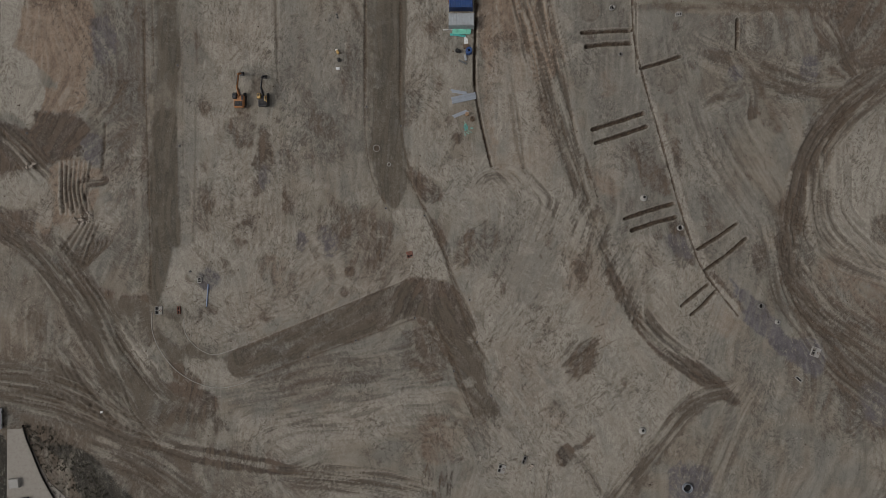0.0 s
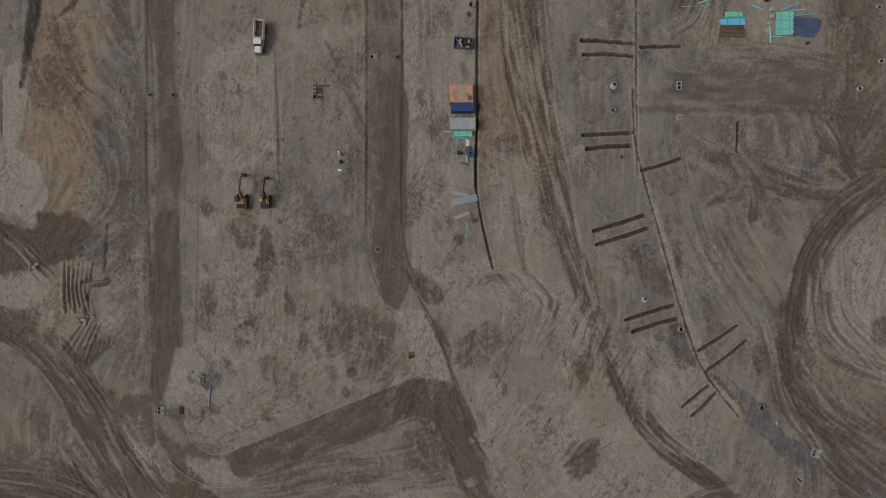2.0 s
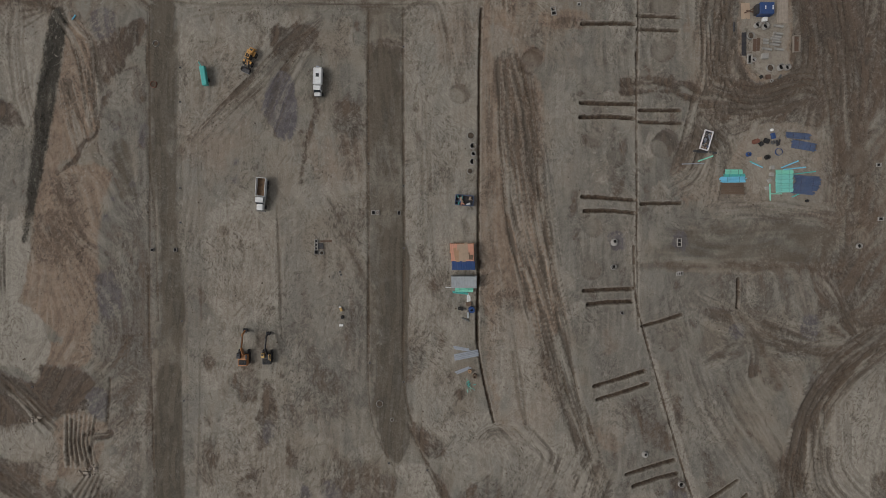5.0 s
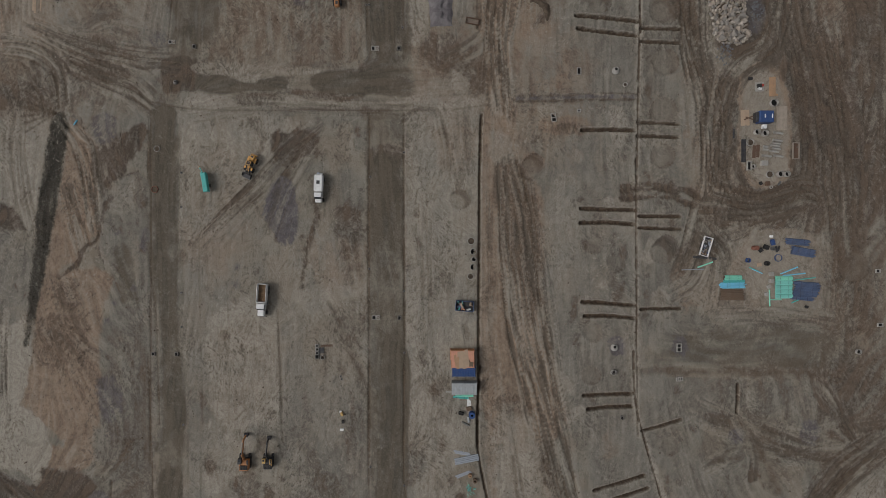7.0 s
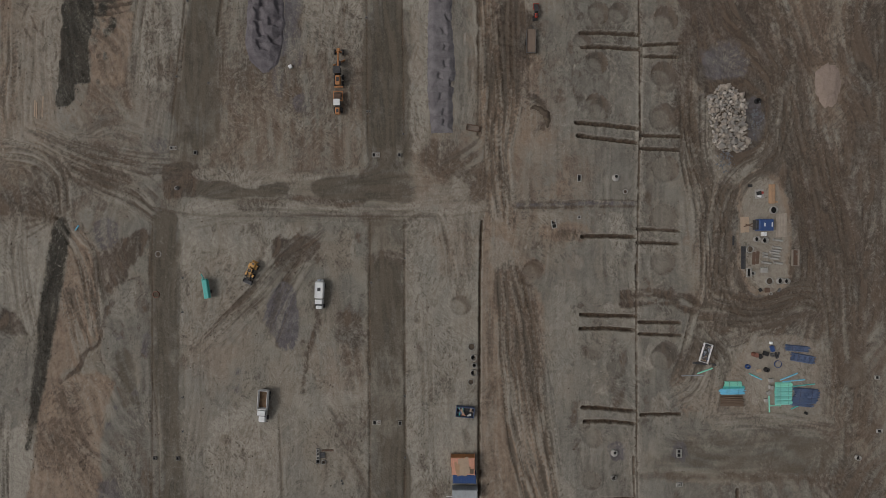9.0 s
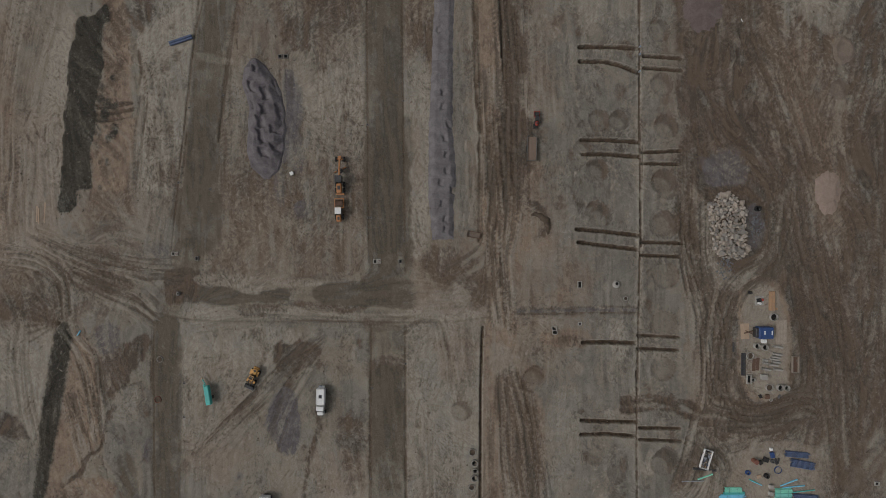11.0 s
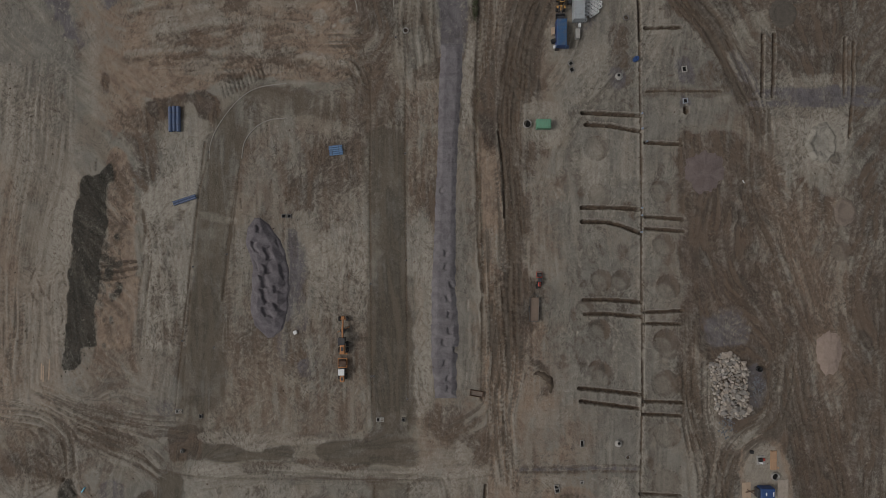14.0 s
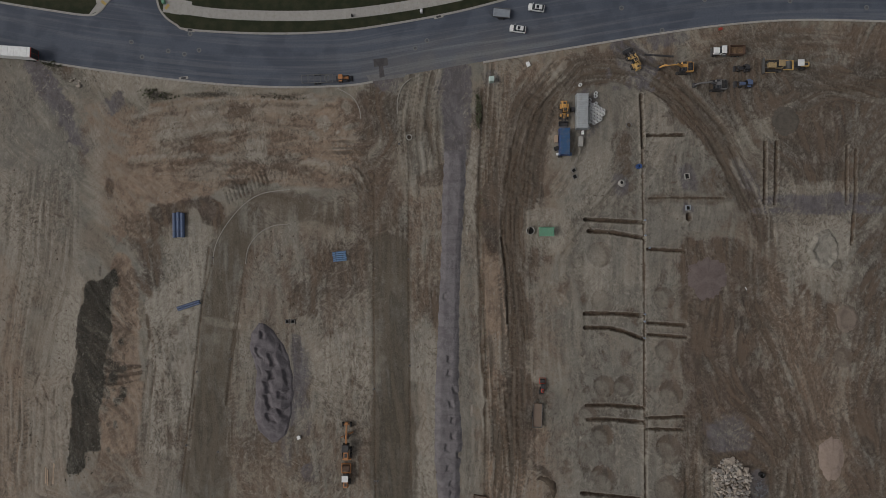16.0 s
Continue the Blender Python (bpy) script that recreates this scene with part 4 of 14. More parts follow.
patch("damp", [(7.9, -44.1), (13.5, -43.3), (12.8, -49.9), (9.9, -52.1)], 0.35, 1.5, 1.5)
patch("ash", [(5.5, -46.3), (15.7, -46.2), (17.2, -57.9), (8.5, -57.9)], 0.55, 2, 1.5)
patch("damp", [(-13.3, -23.7), (-3.2, -23.0), (0.0, -31.7), (-3.2, -37.5), (-8.2, -33.2), (-12.6, -36.1), (-14.1, -30.3)], 0.5, 2, 2)
scrapes([(-14.8, -21.6), (1.2, -21.5), (1.2, -37.5), (-14.8, -37.6)], 60, 60, 35, 434, "rut", 2.2, 0.35, 0.75)
patch("damp", [(-8.2, -19.4), (-6.1, -20.4), (-6.8, -21.5)], 0.8, 0.8, 1.0)
patch("damp", [(-7.8, -44.5), (-1.4, -45.1), (0.0, -53.6), (3.4, -55.3), (1.2, -57.2), (-4.6, -55.8), (-7.5, -50.7)], 0.5, 2, 2)
patch("clay", [(-8.3, -44.5), (-1.0, -45.1), (1.2, -56.5), (-4.6, -56.5)], 0.4, 3, 2)
patch("ash", [(-52.7, -34.7), (-22.0, -25.9), (-10.4, -24.5), (-13.3, -39.0), (-33.7, -42.0), (-52.7, -42.1)], 0.55, 4, 2)
patch("damp", [(-42.5, -31.8), (-22.1, -30.3), (-19.2, -37.6), (-33.7, -40.5), (-42.5, -37.6)], 0.3, 4, 3)
ruts([(-52.7, -37.7), (-33.7, -34.0), (-14.8, -30.3)], 10, 0.35, 10, 0.05, 435)
patch("pale", [(-45.4, -47.9), (-10.4, -37.6), (-1.7, -39.0), (-7.5, -47.8), (-27.9, -53.7), (-45.5, -53.7)], 0.6, 4, 3)
ruts([(-27.9, -44.9), (-13.3, -39.0), (-4.6, -37.5)], 9, 0.4, 8, 0.04, 436, "pale")
ruts([(-36.7, -53.7), (-19.2, -44.9), (-7.5, -43.4)], 8, 0.3, 8, 0.04, 437, "pale")
scrapes([(-33.7, -44.9), (-10.4, -44.8), (-7.5, -62.4), (-33.8, -61.0)], 26, 160, 20, 438, "rut", 1.6, 0.3, 0.6)
scrapes([(-7.5, -59.4), (1.2, -57.9), (1.2, -65.5), (-7.5, -65.6)], 30, 85, 10, 439, "damp", 3.5, 0.4, 0.8)
scrapes([(22.2, -59.3), (26.6, -57.8), (26.6, -65.4), (22.3, -65.4)], 20, 85, 8, 440, "damp", 5, 0.4, 0.8)
# the pale plateau south of the containers
patch("pale", [(-0.3, 20.4), (15.6, 19.0), (30.0, 4.5), (38.7, -7.0), (47.4, -21.5), (59.0, -31.6), (67.6, -38.8), (51.9, -53.4), (43.3, -65.3), (4.1, -65.5), (12.8, -47.7), (9.9, -30.2), (5.5, -15.7), (-0.3, -2.7)], 0.55, 6, 4)
patch("ash", [(8.4, 10.3), (27.9, 7.4), (30.1, -12.8), (20.0, -15.7), (11.3, -5.6)], 0.65, 5, 4)
patch("clay", [(30.0, 4.5), (38.7, -5.6), (43.1, -18.6), (38.8, -24.4), (30.1, -12.8)], 0.4, 5, 4)
patch("damp", [(1.2, 0.2), (11.3, 4.5), (12.8, -7.0), (5.5, -7.0)], 0.35, 4, 3)
patch("clay", [(12.8, -24.4), (27.2, -30.2), (30.2, -47.6), (15.7, -44.8)], 0.3, 6, 4)
strew("damp", [(1.2, 7.4), (38.7, 7.4), (51.9, -60.6), (9.9, -60.8)], 70, 0.7, 0.3, 1.95, -20, 441)
strew("pale", [(1.2, 7.4), (38.7, 7.4), (51.9, -60.6), (9.9, -60.8)], 40, 1.4, 0.5, 1.6, -20, 442)
scrapes([(12.8, -15.7), (44.5, -18.6), (44.6, -47.6), (12.8, -41.9)], 70, 55, 25, 443, "pale", 2.6, 0.3, 0.55)
scrapes([(12.8, -15.7), (44.5, -18.6), (44.6, -47.6), (12.8, -41.9)], 60, 60, 30, 444, "rut", 1.8, 0.28, 0.55)
patch("damp", [(31.3, -28.4), (37.1, -25.5), (37.7, -32.3), (31.9, -34.8)], 0.55, 1.5, 1)
scrapes([(30.9, -27.0), (37.6, -25.1), (37.7, -33.8), (31.3, -34.2)], 30, 40, 8, 445, "rut", 4.0, 0.35, 0.8)
patch("damp", [(33.2, -5.6), (35.8, -1.9), (36.1, -8.4), (33.8, -9.9)], 0.5, 1.2, 1.0)
scrapes([(30.8, -1.2), (38.7, -1.2), (38.7, -12.8), (30.8, -12.8)], 22, 75, 15, 446, "rut", 2.6, 0.3, 0.6)
patch("damp", [(28.2, -53.5), (31.1, -51.7), (31.9, -55.2), (29.9, -57.2), (28.2, -56.1)], 0.75, 0.8, 0.5)
band("damp", [(30.9, -53.4), (34.5, -52.0), (37.4, -49.1)], 0.8, 0.6, 0.6, 0.4)
ruts([(31.6, -53.4), (36.0, -59.3), (38.9, -65.4)], 2.6, 0.7, 3, 0.08, 447)
spot("damp", -35.7, 38.5, 1.3, 0.5, 1.0, 0, 1.0, 0.8)
# the haul road bending away to the south-east
patch("pale", [(-11.5, 62.1), (1.2, 62.1), (1.2, 19.0), (-3.2, 16.1), (-10.1, 20.4), (-11.1, 40.6)], 0.5, 3, 2)
strew("damp", [(-11.1, 62.1), (1.2, 62.1), (1.2, 19.0), (-11.1, 19.0)], 26, 0.8, 0.27, 2.6, 0, 448)
spot("damp", -2.0, 41.2, 1.6, 0.8, 1.4, 0, 1.0, 0.8)
spot("damp", 2.0, 26.9, 1.0, 0.6, 1.0, 0, 1.0, 0.8)
patch("clay", [(8.6, 64.9), (19.8, 64.9), (22.8, 44.8), (27.8, 24.7), (21.4, 14.6), (12.0, 19.0), (9.5, 36.2)], 0.75, 2, 1)
patch("pale", [(11.0, 53.5), (19.2, 50.6), (22.1, 36.2), (19.9, 23.3), (13.4, 26.2)], 0.45, 3, 2)
patch("damp", [(11.0, 58.5), (17.3, 57.7), (20.4, 54.9), (18.7, 51.1), (13.4, 51.4)], 0.7, 1.5, 1.2)
band("rut", [(15.1, 48.4), (16.7, 39.1), (18.5, 27.6), (19.4, 19.0)], 0.5, 0.75, 0.5, 0.3, -0.1)
band("rut", [(19.9, 53.4), (22.8, 42.0), (23.9, 36.2)], 0.8, 0.8, 0.5, 0.3, -0.1)
patch("damp", [(22.2, 36.2), (24.8, 36.9), (26.5, 29.7), (24.2, 30.2)], 0.85, 0.8, 0.5)
patch("damp", [(24.5, 40.5), (27.1, 33.3), (30.0, 23.3), (34.3, 13.2), (32.9, 11.8), (28.6, 20.4), (25.4, 30.5)], 0.5, 2, 1)
ruts([(19.1, 63.4), (22.7, 50.5), (26.8, 34.8), (31.2, 20.4), (36.4, 6.0), (42.5, -7.3)], 3.2, 0.95, 4, 0.12, 449)
ruts([(22.4, 63.4), (26.8, 47.7), (30.5, 31.9), (34.9, 17.5), (40.4, 1.7), (43.3, -5.6)], 2.6, 0.9, 3, 0.1, 450)
ruts([(16.3, 63.5), (19.9, 53.4), (23.5, 40.5), (27.8, 24.7)], 2.0, 0.8, 2, 0.08, 451)
patch("damp", [(39.6, -2.7), (42.7, -6.7), (48.8, -18.6), (59.0, -27.2), (69.8, -35.2), (74.8, -40.5), (72.0, -41.4), (63.3, -35.9), (53.2, -28.0), (46.0, -18.6), (41.3, -10.6)], 0.95, 1, 0.6)
ruts([(40.1, -2.7), (47.4, -16.4), (57.5, -26.5), (72.0, -39.5)], 4.5, 0.9, 5, 0.12, 452)
ruts([(44.5, -12.8), (53.2, -24.3), (63.3, -31.6)], 5, 0.5, 4, 0.06, 453, "pale")
ruts([(6.2, 13.9), (9.6, 17.2), (14.2, 17.8), (19.9, 16.1), (27.2, 8.9), (35.8, 0.2)], 3.2, 0.75, 4, 0.06, 454)
ruts([(7.7, 12.5), (11.0, 15.8), (16.3, 15.8), (22.8, 11.8)], 2.4, 0.5, 3, 0.05, 455)
ruts([(15.6, 14.6), (22.8, 7.4), (31.5, 1.7)], 7, 0.35, 8, 0.05, 456)
# the lots east of the haul road
patch("ash", [(34.2, 64.8), (46.3, 64.7), (48.6, 46.2), (52.9, 30.4), (58.8, 10.3), (64.6, -5.5), (61.0, -7.0), (51.6, -1.2), (42.3, 4.5), (37.2, 24.7), (35.0, 44.8)], 0.9, 1.5, 1)
patch("clay", [(38.3, 43.3), (42.1, 44.0), (42.9, 37.6), (38.9, 36.9)], 0.5, 1.5, 1.0)
patch("clay", [(37.9, 17.5), (42.2, 18.9), (43.7, 13.2), (39.4, 12.5)], 0.4, 2, 1.0)
patch("pale", [(35.7, 26.1), (42.9, 24.7), (45.8, 14.6), (38.6, 18.9)], 0.35, 2, 1.5)
patch("damp", [(46.1, 24.7), (50.1, 26.1), (53.7, 18.9), (57.6, 12.4), (54.2, 11.7), (50.1, 16.1)], 0.5, 1.5, 1)
band("damp", [(47.5, 23.5), (49.0, 18.9), (49.8, 14.6)], 0.9, 0.75, 0.6, 0.4)
patch("damp", [(56.6, 4.5), (59.5, 5.3), (63.8, -0.5), (64.3, -5.5), (60.3, -4.1), (57.4, 0.2)], 0.65, 1.2, 1)
patch("stone", [(55.9, 1.7), (61.0, 0.9), (62.4, -4.1), (58.1, -2.7)], 0.5, 1.2, 1.0)
spot("ash", 46.1, 11.7, 2.0, 0.9, 1.0, 0, 1.0, 0.8)
patch("pale", [(45.9, 0.2), (53.1, 0.2), (56.0, -9.9), (50.3, -12.8)], 0.4, 3, 2)
patch("pale", [(54.5, -7.0), (61.7, -5.5), (71.8, -18.5), (63.3, -30.1), (54.6, -24.3)], 0.45, 3, 2)
patch("clay", [(66.8, -16.4), (74.7, -15.6), (73.3, -24.3), (67.6, -22.9)], 0.4, 2, 1.5)
strew("damp", [(34.9, 61.9), (46.3, 61.9), (63.2, -7.0), (47.4, -7.0)], 34, 0.7, 0.33, 1.95, 0, 457)
patch("ash", [(47.8, 57.6), (71.3, 57.5), (72.8, 48.9), (64.3, 46.1), (55.7, 47.6), (49.3, 44.7)], 0.85, 2, 1.5)
patch("ash", [(51.4, 43.3), (67.2, 36.1), (73.0, 16.0), (81.7, -1.2), (76.1, -9.9), (66.7, -5.5), (59.5, 10.3), (54.4, 29.0)], 0.65, 5, 3)
patch("pale", [(56.5, 27.5), (68.7, 26.1), (71.6, 14.6), (60.2, 13.2)], 0.35, 4, 3)
ruts([(62.9, 44.7), (68.0, 28.9), (75.9, 14.6), (86.0, 0.2)], 16, 0.3, 14, 0.04, 458)
scrapes([(54.3, 40.4), (84.4, 26.0), (87.5, -7.0), (63.1, -4.1)], 60, 115, 25, 459, "rut", 2.0, 0.28, 0.5)
strew("damp", [(54.3, 40.4), (84.4, 26.0), (87.5, -7.0), (63.1, -4.1)], 30, 0.7, 0.3, 2.34, 30, 460)
patch("damp", [(75.5, 33.9), (78.6, 33.9), (78.4, 31.8), (76.1, 31.5)], 0.75, 1, 1.0)
patch("damp", [(56.5, 24.7), (58.7, 26.1), (60.9, 20.3), (58.7, 18.9)], 0.3, 1.5, 1.0)
patch("damp", [(87.7, 61.7), (110.8, 64.4), (115.3, 61.6), (115.4, 53.1), (104.1, 53.8), (94.1, 56.0)], 0.5, 3, 2)
patch("ash", [(72.1, 57.5), (87.0, 57.4), (92.7, 50.3), (84.2, 46.1), (74.3, 48.2)], 0.6, 3, 2)
patch("damp", [(64.3, 49.0), (72.8, 47.5), (80.0, 44.6), (92.8, 41.7), (101.3, 44.6), (115.5, 48.1), (115.6, 38.8), (101.4, 38.2), (87.2, 36.8), (77.2, 38.9), (70.1, 34.7), (65.8, 36.8), (72.9, 40.4)], 0.32, 3, 2)
ruts([(65.0, 49.0), (75.7, 44.7), (90.0, 41.8), (101.3, 43.9), (114.1, 46.0)], 6, 0.6, 7, 0.07, 461)
ruts([(67.2, 35.4), (75.7, 39.2), (87.2, 38.2), (98.5, 38.9)], 4, 0.5, 5, 0.06, 462)
ruts([(68.6, 46.1), (80.0, 43.2), (94.3, 38.9), (111.0, 41.7)], 6, 0.4, 6, 0.06, 463)
ruts([(72.8, 47.5), (77.2, 38.9), (77.2, 33.2)], 3, 0.5, 3, 0.06, 464)
ruts([(94.8, 54.6), (98.2, 49.6), (102.0, 43.1)], 3.5, 0.9, 4, 0.1, 465)
patch("damp", [(96.3, 53.1), (99.9, 50.3), (104.2, 43.1), (101.3, 41.7), (98.2, 46.7)], 0.7, 1.2, 1.0)
patch("stone", [(71.4, 44.7), (75.4, 44.4), (74.6, 41.5), (71.4, 41.8)], 0.75, 1, 1.0)
patch("stone", [(89.2, 44.9), (92.8, 45.3), (92.8, 41.0), (90.0, 41.5)], 0.6, 1, 1.0)
patch("damp", [(115.5, 44.5), (107.1, 37.4), (100.0, 31.7), (94.4, 23.2), (91.6, 14.6), (88.9, 1.7), (87.5, -8.4), (84.7, -8.4), (83.4, 3.1), (85.9, 14.6), (89.4, 24.6), (94.3, 34.6), (101.3, 41.7), (110.9, 47.4)], 0.85, 2, 1.5)
ruts([(115.5, 43.8), (101.4, 34.6), (93.0, 23.2), (89.5, 10.3), (86.8, -7.0)], 8, 0.95, 12, 0.12, 466)
ruts([(111.0, 38.8), (100.0, 28.9), (93.0, 17.4), (90.3, 4.5), (90.4, -9.9)], 5, 0.7, 6, 0.08, 467)
patch("damp", [(84.6, -5.5), (90.3, -5.5), (97.6, -21.4), (102.0, -35.8), (97.8, -37.3), (90.5, -24.3)], 0.6, 3, 2)
ruts([(86.8, -4.1), (93.3, -18.5), (100.6, -30.0), (111.8, -38.7)], 10, 0.7, 10, 0.1, 468)
ruts([(83.1, 1.7), (86.1, -12.7), (93.4, -24.3)], 7, 0.6, 8, 0.08, 469)
patch("pale", [(115.6, 38.1), (107.8, 32.4), (100.1, 24.6), (95.6, 17.4), (93.8, 4.5), (97.5, -2.7), (104.6, -7.0), (116.1, -8.4)], 0.85, 1.5, 1)
ruts([(94.5, 14.6), (94.8, 4.5), (100.3, -2.7), (111.5, -7.0)], 8, 0.6, 8, 0.06, 470)
ruts([(98.0, 18.9), (98.8, 7.4), (106.0, -1.2)], 9, 0.4, 8, 0.05, 471)
patch("clay", [(98.9, 0.2), (116.0, -5.5), (116.2, -24.2), (104.8, -21.4), (96.1, -9.9)], 0.35, 4, 3)
patch("damp", [(107.4, 6.0), (111.3, 6.7), (111.4, 0.2), (108.1, 0.2)], 0.6, 1.5, 1.0)
patch("damp", [(77.4, -1.2), (80.3, -1.2), (79.6, -6.3), (78.2, -7.0)], 0.6, 1.2, 1.0)
patch("damp", [(93.3, -18.5), (116.2, -18.5), (116.4, -47.3), (99.2, -41.6)], 0.35, 6, 4)
ruts([(90.4, -9.9), (97.6, -18.5), (106.2, -24.2)], 8, 0.6, 8, 0.08, 472)
patch("stone", [(71.5, -8.7), (74.1, -11.0), (76.4, -13.0), (79.7, -15.6), (83.0, -20.0), (87.6, -24.3), (94.8, -25.0), (95.2, -34.1), (88.4, -30.8), (80.5, -24.3), (75.0, -19.2), (75.8, -16.4), (73.5, -12.8)], 0.95, 1.2, 0.9)
patch("ash", [(73.3, -24.3), (84.8, -30.1), (90.6, -37.3), (77.7, -37.3)], 0.5, 3, 2)
patch("stone", [(104.9, -37.2), (111.8, -35.8), (113.6, -44.4), (107.9, -45.9)], 0.5, 2, 1.0)
band("pale", [(49.3, 44.7), (52.2, 34.7), (56.6, 20.4), (59.5, 11.7), (62.4, 1.7), (66.3, -7.0), (73.2, -16.4)], 1.5, 0.75, 0.7, 0.4)
band("damp", [(67.2, -8.1), (71.8, -12.8), (75.4, -17.4)], 0.9, 0.7, 0.6, 0.4)
patch("damp", [(71.9, -37.3), (66.2, -37.3), (61.2, -40.3), (54.0, -49.7), (46.1, -59.9), (40.4, -67.3), (46.2, -67.2), (53.3, -57.7), (60.5, -47.5), (67.7, -41.0)], 0.75, 1.5, 1)
ruts([(72.0, -38.1), (61.9, -41.7), (53.3, -51.9), (42.5, -66.5)], 4.5, 0.85, 6, 0.1, 473)
patch("pale", [(42.5, -59.2), (46.9, -59.9), (45.4, -63.3), (42.5, -62.9)], 0.6, 1, 1.0)
ruts([(77.7, -39.5), (73.5, -47.5), (67.8, -62.0)], 9, 0.4, 8, 0.06, 474)
patch("stone", [(57.0, -58.4), (64.9, -57.7), (67.8, -65.2), (57.7, -66.4)], 0.65, 2, 1.5)

# the western bank: dark mulch, clay ridges, a wet runnel
patch("pale", [(-120.2, 175.4), (-99.7, 175.3), (-100.5, 163.8), (-101.7, 149.3), (-107.3, 143.6), (-120.5, 142.1)], 0.45, 5, 3)
patch("clay", [(-120.2, 175.4), (-111.4, 175.4), (-101.3, 166.7), (-102.1, 149.3), (-120.5, 146.5)], 0.35, 6, 4)
ruts([(-112.1, 176.8), (-113.0, 163.9), (-116.8, 152.3)], 4, 0.7, 6, 0.06, 475)
ruts([(-109.2, 176.8), (-108.9, 163.8), (-110.2, 152.3)], 3, 0.5, 4, 0.05, 476)
ruts([(-104.1, 176.8), (-103.5, 162.4), (-102.6, 150.8)], 5, 0.35, 6, 0.05, 477, "pale")
patch("pale", [(-102.0, 163.8), (-98.6, 166.7), (-99.9, 150.8), (-102.2, 147.9)], 0.5, 2, 1.0)
band("clay", [(-105.8, 153.7), (-107.0, 150.8), (-106.1, 147.9)], 0.8, 0.7, 0.6, 0.4)
band("clay", [(-104.0, 153.7), (-104.6, 150.1), (-104.1, 147.9)], 0.8, 0.7, 0.6, 0.4)
patch("clay", [(-92.4, 178.2), (-80.5, 178.1), (-80.8, 170.9), (-81.7, 165.9), (-82.9, 160.1), (-82.1, 155.1), (-86.0, 153.4), (-94.1, 153.7), (-92.8, 162.3)], 0.97, 1, 0.8)
patch("damp", [(-92.5, 169.5), (-86.6, 168.8), (-84.5, 161.6), (-91.1, 160.9)], 0.3, 2, 2)
strew("damp", [(-92.4, 175.3), (-81.5, 175.3), (-82.4, 153.6), (-94.1, 153.7)], 40, 0.5, 0.36, 1.69, 0, 478)
scrapes([(-89.6, 169.5), (-80.8, 169.5), (-81.6, 159.4), (-88.2, 159.4)], 24, 10, 20, 479, "damp", 1.6, 0.3, 0.6)
patch("ash", [(-80.0, 178.1), (-70.0, 178.1), (-69.5, 166.6), (-71.9, 153.6), (-73.4, 145.7), (-80.7, 147.1), (-81.8, 155.1), (-82.6, 159.7), (-80.5, 166.6)], 0.55, 1.2, 0.8)
patch("pale", [(-79.3, 178.1), (-70.3, 178.1), (-70.4, 165.1), (-72.8, 153.6), (-74.6, 146.4), (-80.1, 147.8), (-80.9, 155.1), (-81.8, 159.7), (-80.0, 166.6)], 0.8, 1.2, 1)
patch("ash", [(-83.5, 163.0), (-79.7, 166.9), (-79.4, 162.3), (-82.0, 161.4)], 0.9, 0.8, 0.4)
ruts([(-74.9, 176.7), (-74.7, 163.7), (-76.6, 149.3)], 7, 0.4, 8, 0.05, 480)
strew("damp", [(-80.0, 175.3), (-70.6, 175.2), (-72.2, 146.4), (-80.2, 146.4)], 30, 0.6, 0.3, 1.95, 0, 481)
band("rut", [(-80.2, 176.7), (-80.4, 170.9), (-81.1, 166.6)], 0.5, 0.8, 0.6, 0.4)
patch("road", [(-68.8, 178.1), (-59.8, 178.0), (-61.6, 166.5), (-63.7, 156.5), (-64.9, 146.4), (-66.1, 138.8), (-72.6, 139.4), (-72.5, 150.0), (-71.3, 159.4), (-69.8, 168.0)], 0.62, 1.2, 0.8)
patch("road", [(-68.9, 168.0), (-62.6, 166.6), (-64.6, 155.0), (-65.7, 147.8), (-69.6, 149.3), (-68.9, 159.4)], 0.55, 1.5, 1)
patch("pale", [(-69.5, 156.5), (-66.9, 157.9), (-67.2, 153.6), (-69.6, 152.2)], 0.5, 1, 1.0)
band("rut", [(-68.1, 176.6), (-68.9, 168.0), (-70.4, 159.4), (-71.9, 151.4)], 0.5, 0.9, 0.4, 0.15, -0.12)
patch("ash", [(-101.7, 149.1), (-94.1, 149.6), (-80.7, 147.6), (-73.4, 144.9), (-72.3, 139.9), (-79.6, 138.9), (-88.3, 139.5), (-97.1, 141.8), (-107.3, 144.3)], 0.95, 1.5, 1)
patch("stone", [(-79.5, 146.7), (-72.8, 147.0), (-72.8, 142.8), (-77.8, 143.2)], 0.35, 2, 1.0)
patch("ash", [(-105.9, 142.1), (-92.7, 140.6), (-91.3, 129.0), (-101.6, 129.0), (-107.4, 133.4)], 0.8, 3, 2)
ruts([(-104.4, 145.7), (-95.6, 141.8), (-83.9, 139.2), (-72.3, 138.4)], 4, 0.75, 5, 0.1, 482)
ruts([(-102.9, 142.8), (-91.3, 137.4), (-82.5, 133.4), (-77.9, 128.7)], 3.5, 0.7, 4, 0.1, 483, "pale")
ruts([(-101.5, 139.2), (-92.7, 134.8), (-84.0, 131.2), (-77.3, 126.8)], 3.5, 0.8, 4, 0.1, 484)
ruts([(-113.2, 144.3), (-107.3, 142.8), (-104.4, 139.2)], 6, 0.7, 7, 0.1, 485)
ruts([(-113.9, 141.4), (-109.5, 140.7), (-106.6, 136.3)], 5, 0.6, 6, 0.1, 486)
strew("damp", [(-101.4, 148.6), (-73.7, 147.8), (-73.7, 139.9), (-97.1, 140.6)], 26, 0.7, 0.3, 1.82, 0, 487)
